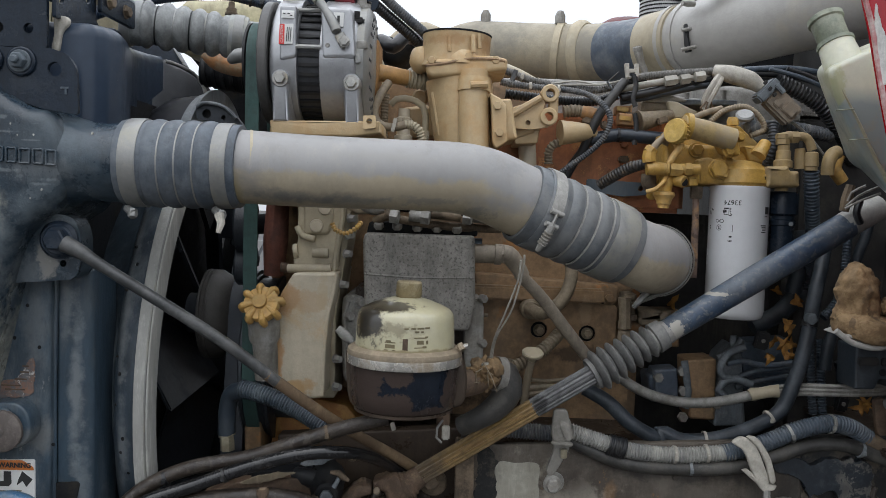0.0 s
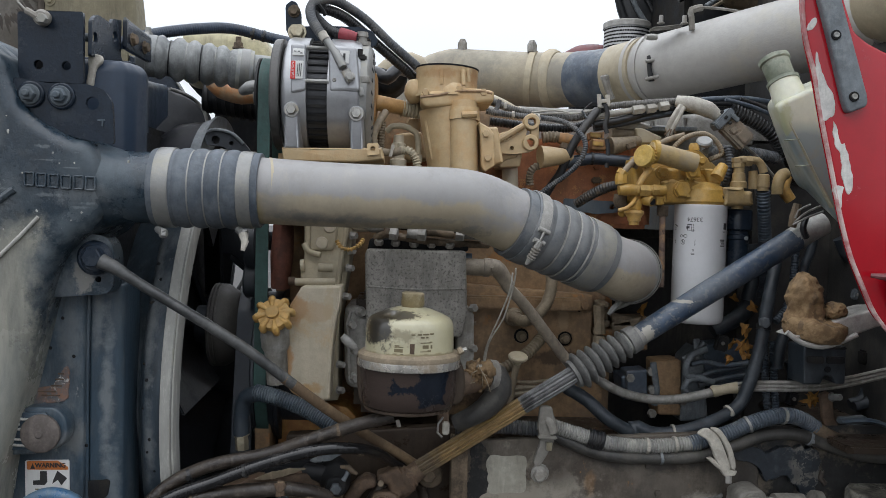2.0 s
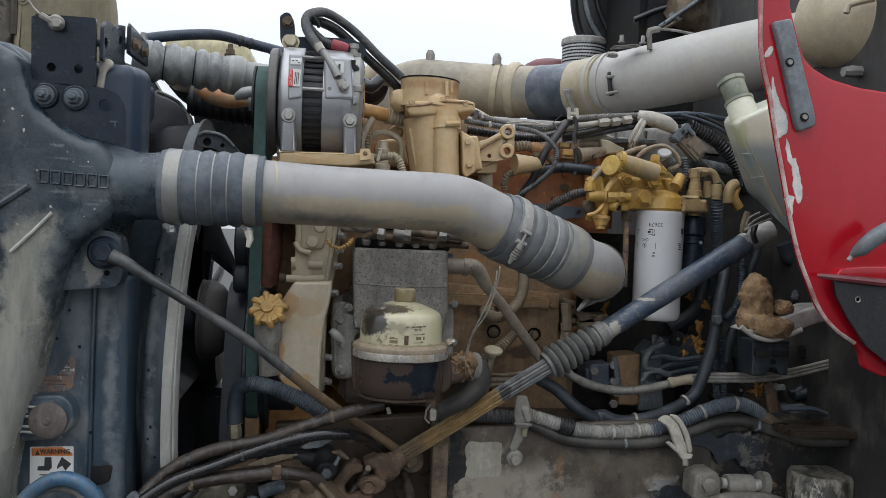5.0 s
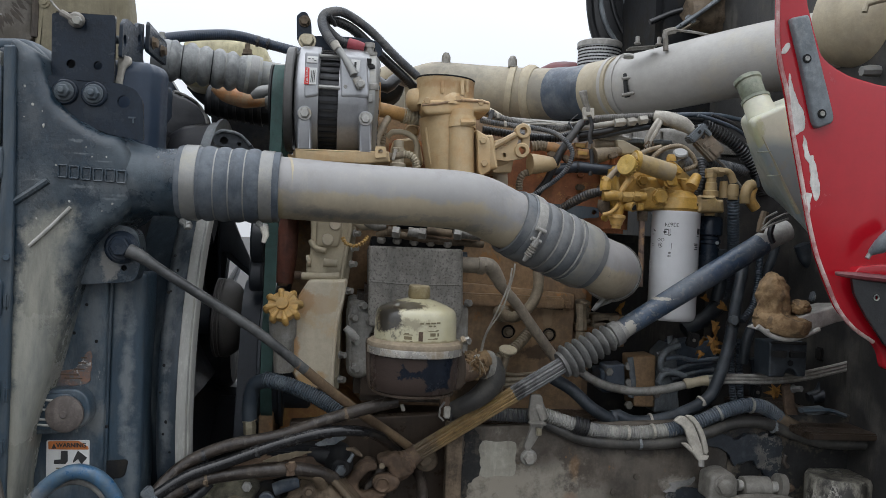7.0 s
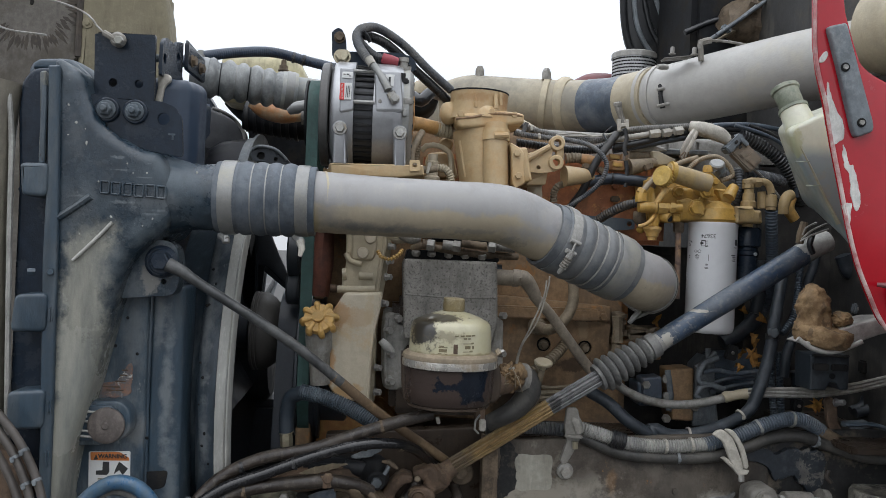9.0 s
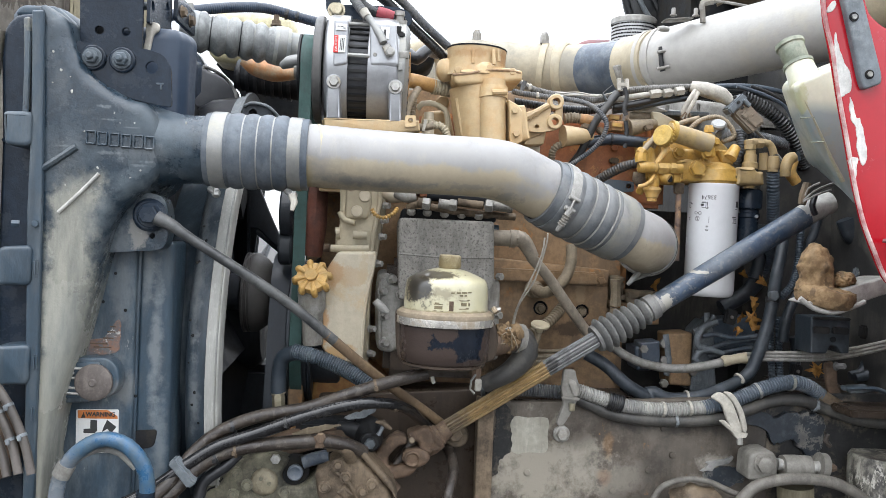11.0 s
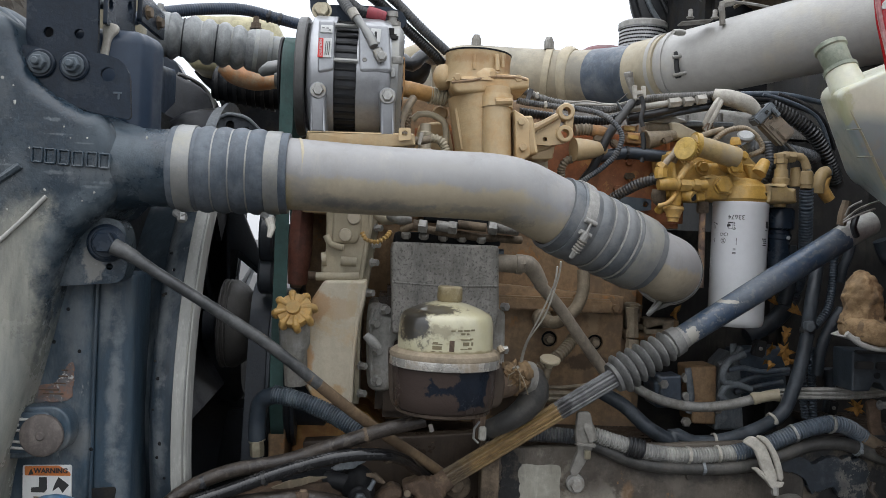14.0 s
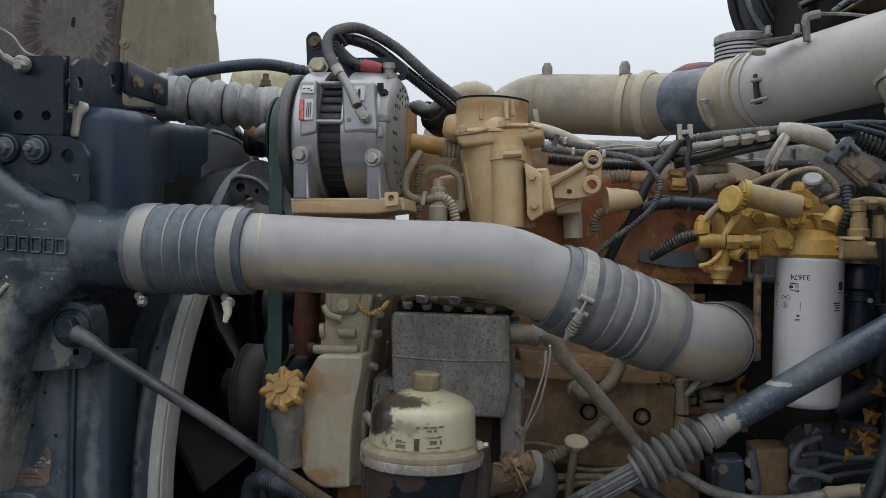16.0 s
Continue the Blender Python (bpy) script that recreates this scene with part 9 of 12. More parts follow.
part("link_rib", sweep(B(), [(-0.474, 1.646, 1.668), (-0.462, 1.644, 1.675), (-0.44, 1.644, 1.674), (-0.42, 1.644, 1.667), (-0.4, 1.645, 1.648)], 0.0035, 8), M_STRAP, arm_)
# Flat black shape that fills the space behind the top hose.
part("fan_drum", pillow(B(), smooth_outline([(-0.618, 1.86), (-0.613, 1.814), (-0.587, 1.795), (-0.567, 1.761), (-0.564, 1.735), (-0.555, 1.705), (-0.535, 1.66), (-0.48, 1.63), (-0.40, 1.66), (-0.34, 1.72), (-0.33, 1.86)], 0.02), 2.1, 2.25, 0.015, 4), M_SHADE, shroud, "flat black fill behind the top hose")
part("shroud_wall", pillow(B(), smooth_outline([(-0.66, 1.79), (-0.614, 1.789), (-0.591, 1.782), (-0.57, 1.77), (-0.554, 1.752), (-0.545, 1.733), (-0.54, 1.69), (-0.545, 1.6), (-0.66, 1.6)], 0.006), 1.945, 1.985, 0.008), mat("sooty_shroud", (0.012, 0.014, 0.018), 0.5, stain=(0.035, 0.036, 0.04), stain_at=0.58), shroud, "dark moulded shroud wall")
# Pale colour paints the bright highlight that runs along the shroud rim.
part("shroud_rim", sweep(B(), [(-0.613, 1.87, 1.787), (-0.594, 1.89, 1.783), (-0.572, 1.93, 1.772), (-0.556, 1.94, 1.753), (-0.547, 1.94, 1.734), (-0.542, 1.945, 1.70)], 0.0042, 10), M_BOOT, shroud, "rim of the shroud with a painted pale highlight")
for k in range(7):
    part("rib_ring", sweep(B(), [(-0.535 + 0.02 * k, 1.9, 1.776 - 0.002 * k), (-0.527 + 0.02 * k, 1.9, 1.776 - 0.002 * k)], 0.038 + 0.001 * k, 20), M_DARK, th2)
part("under_pipe", sweep(B(), [(-0.54, 1.9, 1.777), (-0.47, 1.9, 1.77), (-0.40, 1.9, 1.765), (-0.35, 1.9, 1.76)], [0.034, 0.038, 0.04, 0.04], 20), M_SHADE, th2)
solo("coolant_tank", pillow(B(), smooth_outline([(-0.619, 1.936), (-0.562, 1.948), (-0.477, 1.951), (-0.419, 1.935), (-0.415, 1.841), (-0.614, 1.827)], 0.02), 1.97, 2.3, 0.03, 4), mat("yellowed_tank_plastic", (0.5, 0.45, 0.27), 0.5, stain=(0.42, 0.38, 0.25), stain_at=0.55), "yellowed plastic tank behind the top hose", "tank")
hose("vapour_hose", [(-0.667, 1.62, 1.825), (-0.63, 1.66, 1.854), (-0.592, 1.7, 1.876), (-0.527, 1.74, 1.897), (-0.459, 1.78, 1.91), (-0.383, 1.8, 1.899), (-0.317, 1.8, 1.886)], 0.0122, mat("navy_rubber", (0.014, 0.027, 0.052), 0.42, stain=(0.03, 0.045, 0.07), stain_at=0.58), "slim navy ribbed hose over the radiator", ribs=(0.005, 0.0009), ties=((4.6, M_BLACK), (4.9, M_BLACK)))

# battery cables over the alternator
cabA = hose("battery_cable", [(-0.217, 1.45, 1.823), (-0.233, 1.46, 1.843), (-0.248, 1.48, 1.869), (-0.252, 1.5, 1.893), (-0.241, 1.52, 1.911), (-0.21, 1.55, 1.92), (-0.157, 1.58, 1.896), (-0.1, 1.6, 1.85), (-0.05, 1.62, 1.814)], 0.0095, M_LOOM, "thick black ribbed battery cable looped over the alternator", "cable", ribs=(0.0046, 0.0009), group="alternator cables")
part("crimp_lug", sweep(B(), [(-0.222, 1.448, 1.83), (-0.206, 1.44, 1.809), (-0.192, 1.43, 1.788), (-0.184, 1.425, 1.771)], [0.008, 0.007, 0.0085, 0.008], 10), M_BAND, cabA, "bare crimped lug")
part("lug_plate", box(B(), (-0.174, 1.424, 1.757), (0.017, 0.005, 0.026), 0.003, (0, -30, 0)), M_STEEL, cabA)
bolt(cabA, (-0.17, 1.422, 1.754), (0, -1, 0), 0.0075, 0.006, M_BARE, 0.009)
part("white_sleeve", sweep(B(), [(-0.225, 1.448, 1.835), (-0.217, 1.444, 1.822)], 0.0085, 10), M_TAPE, cabA)
cabB = hose("battery_cable", [(-0.193, 1.525, 1.849), (-0.217, 1.525, 1.857), (-0.239, 1.53, 1.875), (-0.252, 1.535, 1.894), (-0.239, 1.55, 1.905), (-0.194, 1.57, 1.894), (-0.14, 1.6, 1.857), (-0.082, 1.62, 1.814), (-0.049, 1.64, 1.788)], 0.0105, M_BLACK, "black ribbed battery cable with a red terminal boot", "cable", ribs=(0.0046, 0.0009), group="alternator cables")
part("terminal_boot", sweep(B(), [(-0.199, 1.522, 1.852), (-0.182, 1.52, 1.848), (-0.167, 1.52, 1.845)], [0.0115, 0.0115, 0.0095], 14), M_REDBOOT, cabB, "red rubber boot")
part("cable_tie", sweep(B(), [(-0.239, 1.5, 1.9), (-0.23, 1.505, 1.89), (-0.226, 1.51, 1.882)], 0.004, 8), M_DARK, cabB)
post = part("terminal_post", lathe(B(), (-0.156, 1.525, 1.831), (0, -0.1, 1), [(0, 0.016), (0.008, 0.016), (0.009, 0.009), (0.016, 0.009), (0.017, 0.011), (0.026, 0.010), (0.026, 0)], 16), M_GREY, alt)
part("regulator", box(B(), (-0.155, 1.47, 1.797), (0.022, 0.02, 0.012), 0.003), M_DARK, alt)
part("regulator_pin", lathe(B(), (-0.156, 1.465, 1.801), (0, -0.2, 1), disc(0.005, 0.012), 10), M_DARK, alt)
part("cover_clip", pillow(B(), rounded([(-0.153, 1.762), (-0.137, 1.762), (-0.135, 1.749), (-0.153, 1.748)], 0.003), 1.445, 1.48, 0.002), M_GREY, alt)
part("cover_clip", pillow(B(), rounded([(-0.156, 1.739), (-0.147, 1.74), (-0.145, 1.725), (-0.154, 1.723)], 0.003), 1.44, 1.48, 0.002), M_BAND, alt)
part("small_screw", lathe(B(), (-0.199, 1.434, 1.75), (0, -1, 0), [(0, 0.004), (0.002, 0.003), (0.001, 0)], 10), M_GREY, alt)
armt = thing("alternator_brace", "black steel alternator brace with a slotted ear", "bracket", (-0.247, 1.55, 1.845))
part("bar", plate(B(), rounded([(-0.307, 1.908), (-0.296, 1.917), (-0.286, 1.915), (-0.277, 1.896), (-0.275, 1.869), (-0.211, 1.872), (-0.162, 1.872), (-0.138, 1.865), (-0.128, 1.849), (-0.134, 1.836), (-0.152, 1.834), (-0.183, 1.838), (-0.24, 1.842), (-0.29, 1.844), (-0.304, 1.857)], 0.006), [(*(-0.146, 1.847), 0.0045)], 1.55, 1.562), M_BRACKET, armt)
bolt(armt, (-0.283, 1.55, 1.857), (0, -1, 0.2), 0.014, 0.01, M_BRASS, 0.018)
bolt(armt, (-0.29, 1.55, 1.897), (0, -1, 0), 0.009, 0.008, M_GRIME, 0.012)

# fittings between alternator and tower
fit1 = thing("coolant_fitting", "dusty yellow elbow fitting with a ribbed hose", "fitting", (-0.107, 1.62, 1.629))
part("elbow", sweep(B(), [(-0.151, 1.6, 1.71), (-0.147, 1.6, 1.729), (-0.128, 1.6, 1.735), (-0.076, 1.62, 1.73)], [0.015, 0.017, 0.016, 0.015], 14), mat("ochre_elbow", (0.42, 0.23, 0.075), 0.6, stain=(0.42, 0.31, 0.17), stain_at=0.53, stain_scale=16, wear=0.15), fit1)
part("ribbed_hose", sweep(B(), [(-0.079, 1.62, 1.729), (-0.044, 1.63, 1.727), (-0.012, 1.65, 1.729)], 0.017, 14, 0.01, (0.007, 0.002)), M_PIPE, fit1)
part("hose", sweep(B(), [(-0.11, 1.585, 1.716), (-0.123, 1.565, 1.69), (-0.132, 1.56, 1.661), (-0.123, 1.557, 1.639), (-0.098, 1.555, 1.633), (-0.075, 1.555, 1.639)], 0.0075, 14), M_DULLTAN, fit1, "dust-tan rubber hose")
part("ribbed_end", sweep(B(), [(-0.077, 1.555, 1.639), (-0.062, 1.556, 1.638), (-0.05, 1.558, 1.626), (-0.042, 1.56, 1.60)], 0.0085, 14, 0.01, (0.0055, 0.0016)), M_PIPE, fit1)
part("cable_tie", box(B(), (-0.095, 1.545, 1.636), (0.006, 0.012, 0.024), 0.001, (0, 12, 0)), M_TAPE, fit1)
part("riser", sweep(B(), [(-0.117, 1.62, 1.70), (-0.119, 1.62, 1.66), (-0.117, 1.62, 1.60)], 0.0075, 14, 0.01, (0.0055, 0.0014)), M_DULLTAN, fit1)
part("union", lathe(B(), (-0.083, 1.63, 1.60), (0, 0, 1), [(0, 0.017), (0.025, 0.017), (0.028, 0.0125), (0.043, 0.0125), (0.044, 0.0145), (0.058, 0.0145), (0.06, 0.011), (0.075, 0.0105), (0.076, 0)], 16), M_TANPALE, fit1)
part("nut", hexagon(B(), (-0.083, 1.63, 1.645), (0, 0, 1), 0.0155, 0.014), M_PIPE, fit1)
part("tube", sweep(B(), [(-0.108, 1.635, 1.683), (-0.098, 1.63, 1.693), (-0.082, 1.63, 1.695), (-0.062, 1.63, 1.69), (-0.049, 1.63, 1.682), (-0.043, 1.63, 1.662), (-0.043, 1.63, 1.638)], 0.0062, 12), M_PIPE, fit1)
part("tube_block", box(B(), (-0.043, 1.632, 1.628), (0.016, 0.02, 0.022), 0.003), M_PIPE, fit1)
part("boss", lathe(B(), (-0.055, 1.66, 1.70), (0, -1, 0), disc(0.016, 0.014, 0.3), 20), M_TAN, fit1)
hose("breather_hose", [(-0.169, 1.75, 1.807), (-0.138, 1.72, 1.816), (-0.113, 1.7, 1.801), (-0.091, 1.72, 1.825), (-0.067, 1.75, 1.827)], 0.014, M_BLACK, "short black breather hose behind the alternator", ties=())
solo("breather_box", pillow(B(), smooth_outline([(-0.138, 1.835), (-0.098, 1.828), (-0.071, 1.826), (-0.077, 1.8), (-0.108, 1.778), (-0.139, 1.789)], 0.012), 1.76, 1.86, 0.012), M_SHADE, "small black breather box", "box")

# wiring harness along the head
G = "engine wiring harness"
M_DUSTLOOM = mat("dusty_brown_loom", (0.15, 0.142, 0.128), 0.65, stain=(0.085, 0.085, 0.085), stain_at=0.56, stain_scale=16, dust=(0.29, 0.275, 0.235), dust_at=0.3)
M_WHITEWIRE = mat("pale_wire_sleeve", (0.4, 0.38, 0.33), 0.6, stain=(0.28, 0.26, 0.22), stain_at=0.54, stain_scale=20)
hose("harness_loom", [(0.091, 1.67, 1.763), (0.109, 1.67, 1.757), (0.147, 1.665, 1.743), (0.19, 1.665, 1.735), (0.243, 1.665, 1.729), (0.287, 1.67, 1.73), (0.331, 1.68, 1.746), (0.37, 1.69, 1.76), (0.451, 1.69, 1.77), (0.563, 1.7, 1.781)], 0.0078, M_DUSTLOOM, "dusty ribbed harness loom along the head", "cable", ribs=(0.0052, 0.0013), segs=12, group=G, ties=((1.7, M_TAPE), (6.3, M_BLACK)))
hose("harness_loom", [(0.095, 1.65, 1.734), (0.124, 1.65, 1.73), (0.177, 1.645, 1.725), (0.229, 1.64, 1.721), (0.263, 1.625, 1.71), (0.287, 1.61, 1.687), (0.295, 1.605, 1.664), (0.285, 1.61, 1.633), (0.262, 1.62, 1.607), (0.231, 1.63, 1.583), (0.209, 1.64, 1.564), (0.185, 1.65, 1.54)], [0.0068, 0.0068, 0.0066, 0.0062, 0.0058, 0.0058, 0.0058, 0.0058, 0.0058, 0.0058, 0.0058, 0.0058], M_LOOM, "grey ribbed loom looping down beside the head", "cable", ribs=(0.0045, 0.0011), segs=12, group=G, ties=((1.5, M_TAPE), (2.5, M_TAPE)))
hose("harness_cable", [(0.33, 1.665, 1.746), (0.305, 1.65, 1.714), (0.279, 1.645, 1.674), (0.266, 1.65, 1.641), (0.253, 1.66, 1.607), (0.239, 1.67, 1.586), (0.225, 1.675, 1.555), (0.211, 1.68, 1.523)], 0.0088, M_BLACK, "black taped cable crossing the head", "cable", segs=12, group=G)
hose("harness_loom", [(0.107, 1.69, 1.718), (0.194, 1.69, 1.71), (0.248, 1.69, 1.708), (0.291, 1.69, 1.712), (0.335, 1.695, 1.729)], 0.0098, M_BLACK, "black ribbed loom under the harness", "cable", ribs=(0.006, 0.0015), segs=12, group=G)
hose("harness_cable", [(0.31, 1.68, 1.729), (0.337, 1.68, 1.735), (0.385, 1.68, 1.746), (0.424, 1.685, 1.754), (0.468, 1.69, 1.761), (0.498, 1.7, 1.767)], 0.0068, M_WHITEWIRE, "pale taped harness cable with hex unions", "cable", segs=12, group=G)
hose("harness_cable", [(0.328, 1.685, 1.718), (0.376, 1.685, 1.728), (0.442, 1.69, 1.746), (0.509, 1.7, 1.761), (0.589, 1.71, 1.772)], 0.0085, M_BLACK, "black taped cable along the head", "cable", segs=12, group=G)
hose("harness_cable", [(0.329, 1.69, 1.71), (0.399, 1.69, 1.726), (0.464, 1.69, 1.742), (0.521, 1.7, 1.754), (0.59, 1.71, 1.763)], 0.0065, M_RECESS, "thin dark cable under the harness", "cable", segs=12, group=G)
hose("thin_wire", [(0.19, 1.655, 1.735), (0.239, 1.655, 1.741), (0.284, 1.66, 1.737), (0.322, 1.665, 1.747), (0.36, 1.67, 1.76)], 0.002, M_WHITEWIRE, "thin pale wire on the harness", "wire", segs=6, group=G)
hose("thin_wire", [(0.195, 1.655, 1.732), (0.243, 1.655, 1.735), (0.284, 1.66, 1.737), (0.322, 1.665, 1.747), (0.36, 1.67, 1.76)], 0.002, M_WHITEWIRE, "thin pale wire on the harness", "wire", segs=6, group=G)
hose("harness_cable", [(0.498, 1.7, 1.771), (0.581, 1.72, 1.786), (0.682, 1.75, 1.796), (0.787, 1.78, 1.789)], 0.006, M_BLUELOOM, "thin blue-black harness cable", "cable", segs=12, group=G)
hose("harness_cable", [(0.498, 1.7, 1.764), (0.582, 1.72, 1.776), (0.683, 1.75, 1.78), (0.777, 1.78, 1.763)], 0.006, M_BLACK, "thin black harness cable", "cable", segs=12, group=G)
solo("union_nut", hexagon(B(), (0.408, 1.675, 1.75), (0.023, 0.0, 0.004), 0.0105, 0.0233), M_WHITEWIRE, "pale hex union on the harness", "union", "unions on the harness")
solo("union_nut", hexagon(B(), (0.438, 1.675, 1.754), (0.018, 0.0, 0.003), 0.0105, 0.0182), M_WHITEWIRE, "pale hex union on the harness", "union", "unions on the harness")
solo("union_nut", hexagon(B(), (0.465, 1.675, 1.76), (0.019, 0.0, 0.003), 0.0105, 0.0192), M_WHITEWIRE, "pale hex union on the harness", "union", "unions on the harness")
clip_ = thing("harness_clip", "pale plastic clip standing on the harness", "clip", (0.342, 1.66, 1.759))
part("prong", pillow(B(), rounded([(0.327, 1.778), (0.335, 1.778), (0.337, 1.752), (0.33, 1.751)], 0.001), 1.655, 1.663, 0.001), M_TAPE, clip_)
part("prong", pillow(B(), rounded([(0.345, 1.778), (0.353, 1.778), (0.355, 1.755), (0.348, 1.753)], 0.001), 1.655, 1.663, 0.001), M_TAPE, clip_)
part("prong", pillow(B(), rounded([(0.334, 1.768), (0.348, 1.769), (0.348, 1.762), (0.334, 1.76)], 0.001), 1.655, 1.663, 0.001), M_TAPE, clip_)
solo("cable_strap", sweep(B(), [(0.123, 1.652, 1.758), (0.117, 1.652, 1.74), (0.11, 1.652, 1.727)], 0.0048, 8, 0.006, None, 0.45), M_LOOM, "strap tied round the harness", "cable tie", "straps on the harness")
solo("cable_strap", sweep(B(), [(0.295, 1.652, 1.742), (0.305, 1.652, 1.727), (0.318, 1.652, 1.711)], 0.0048, 8, 0.006, None, 0.45), M_STRAP, "strap tied round the harness", "cable tie", "straps on the harness")
solo("cable_strap", sweep(B(), [(0.343, 1.652, 1.757), (0.349, 1.652, 1.737), (0.345, 1.652, 1.712), (0.35, 1.652, 1.697)], 0.0048, 8, 0.006, None, 0.45), M_BLACK, "strap tied round the harness", "cable tie", "straps on the harness")
solo("cable_strap", sweep(B(), [(0.349, 1.652, 1.685), (0.353, 1.652, 1.66), (0.351, 1.652, 1.626)], 0.0048, 8, 0.006, None, 0.45), M_BLACK, "strap tied round the harness", "cable tie", "straps on the harness")
solo("tie_tail", sweep(B(), [(0.296, 1.655, 1.742), (0.306, 1.655, 1.752), (0.316, 1.655, 1.761)], 0.0012, 6), M_BLACK, "cut end of a cable tie standing up", "cable tie")
solo("pale_flap", pillow(B(), smooth_outline([(0.374, 1.718), (0.393, 1.726), (0.421, 1.731), (0.443, 1.726), (0.46, 1.719), (0.405, 1.714)], 0.006), 1.705, 1.712, 0.003), M_WHITEWIRE, "pale torn sheet lying on the head rail", "sheet")
solo("head_rail", pillow(B(), rounded([(0.44, 1.723), (0.562, 1.726), (0.562, 1.715), (0.446, 1.712)], 0.003), 1.715, 1.74, 0.003), M_STRAP, "grey steel rail along the head", "rail")
tape = thing("taped_wire_bundle", "wire bundle wrapped in pale torn tape", "cable", (0.555, 1.68, 1.752))
part("tape", sweep(B(), [(0.501, 1.68, 1.774), (0.53, 1.67, 1.767), (0.566, 1.665, 1.756), (0.587, 1.66, 1.741)], [0.012, 0.017, 0.017, 0.011], 14, 0.006), M_TAPE, tape)
for i, pts in enumerate(([(0.511, 1.67, 1.767), (0.492, 1.66, 1.739), (0.48, 1.66, 1.713), (0.493, 1.67, 1.694)], [(0.517, 1.67, 1.766), (0.5, 1.66, 1.736), (0.486, 1.66, 1.707), (0.483, 1.67, 1.689)])):
    part("wire", sweep(B(), pts, 0.006, 8), M_TAPE, tape)
for pts in ([(0.483, 1.655, 1.712), (0.472, 1.655, 1.7), (0.484, 1.66, 1.689)], [(0.486, 1.655, 1.711), (0.482, 1.655, 1.699), (0.495, 1.66, 1.69)], [(0.492, 1.655, 1.712), (0.495, 1.655, 1.699), (0.505, 1.66, 1.693)]):
    part("bare_wire", sweep(B(), pts, 0.0016, 6), M_RUST, tape, "thin brown wires")
conn = thing("wire_connector", "weathered grey-tan plug connector", "connector", (0.611, 1.65, 1.701))
part("body", box(B(), (0.623, 1.655, 1.708), (0.064, 0.026, 0.042), 0.004, (0, 42, 0)), mat("weathered_connector", (0.27, 0.21, 0.15), 0.65, stain=(0.19, 0.16, 0.125), stain_at=0.52, stain_scale=25), conn)
part("key", box(B(), (0.634, 1.64, 1.70), (0.026, 0.006, 0.022), 0.002, (0, 42, 0)), bpy.data.materials["weathered_connector"], conn)
part("key", box(B(), (0.612, 1.64, 1.712), (0.014, 0.006, 0.016), 0.002, (0, 42, 0)), bpy.data.materials["weathered_connector"], conn)
part("collar", box(B(), (0.592, 1.652, 1.735), (0.018, 0.034, 0.05), 0.003, (0, 42, 0)), M_STRAP, conn, "grey locking collar")
for k in range(3):
    part("slot", box(B(), (0.584 + 0.009 * k, 1.634, 1.748 - 0.011 * k), (0.006, 0.004, 0.008), 0.001, (0, 42, 0)), M_DARK, conn)
part("latch", box(B(), (0.612, 1.636, 1.738), (0.022, 0.01, 0.009), 0.002, (0, 42, 0)), M_STRAP, conn)
hose("corrugated_loom", [(0.637, 1.72, 1.766), (0.693, 1.72, 1.741), (0.736, 1.72, 1.711), (0.783, 1.74, 1.663), (0.823, 1.78, 1.621)], 0.0165, M_BLACK, "black corrugated loom beside the reservoir", ribs=(0.008, 0.0025), segs=14)
hose("corrugated_loom", [(0.569, 1.68, 1.666), (0.619, 1.68, 1.672), (0.681, 1.7, 1.67), (0.755, 1.74, 1.665)], 0.014, M_LOOM, "dusty corrugated loom over the filter", ribs=(0.008, 0.002), segs=14)
hose("corrugated_loom", [(0.602, 1.64, 1.674), (0.602, 1.63, 1.645), (0.598, 1.63, 1.617), (0.598, 1.65, 1.587)], 0.0095, M_LOOM, "thin corrugated loom beside the pump", ribs=(0.006, 0.0015))
hose("bleed_hose", [(0.473, 1.62, 1.652), (0.485, 1.62, 1.674), (0.509, 1.62, 1.693), (0.543, 1.62, 1.7), (0.569, 1.62, 1.685), (0.581, 1.62, 1.661), (0.556, 1.62, 1.647)], 0.0056, M_DULLTAN, "dusty tan looped bleed hose above the pump", ribs=(0.0045, 0.0008), segs=12)
hose("fuel_line", [(0.39, 1.58, 1.621), (0.399, 1.58, 1.637), (0.434, 1.6, 1.667), (0.471, 1.62, 1.686), (0.504, 1.63, 1.697)], 0.0058, M_DULLTAN, "dull tan thin fuel line", "pipe")

# injector connectors and lines on the head
def head_plug(label, body, boot, y, radii):
    """A sensor plug: a clipped orange body and a dusty rubber boot that leads the wires away."""
    ob = thing("injector_connector", label, "connector", (body[0][0], y, body[0][1]), "connectors on the head")
    part("plug", pillow(B(), rounded(body, 0.003), y - 0.014, y + 0.014, 0.003), M_PLUG, ob)
    cx, cz = sum(p[0] for p in body) / len(body), sum(p[1] for p in body) / len(body)
    part("lock", box(B(), (cx - 0.004, y - 0.017, cz + 0.001), (0.022, 0.006, 0.009), 0.0015, (0, 6, 0)), M_YELLOW, ob)
    part("lock_ridge", box(B(), (cx + 0.012, y - 0.016, cz), (0.004, 0.006, 0.02), 0.001, (0, 6, 0)), M_PLUG, ob)
    part("boot", sweep(B(), boot, radii, 18, 0.008), M_DULLTAN, ob, "dust-tan rubber boot")
    part("boot_rim", sweep(B(), [boot[0], V(boot[0]).lerp(V(boot[1]), 0.12)], radii[0] + 0.0018, 18), M_DULLTAN, ob)
    return ob


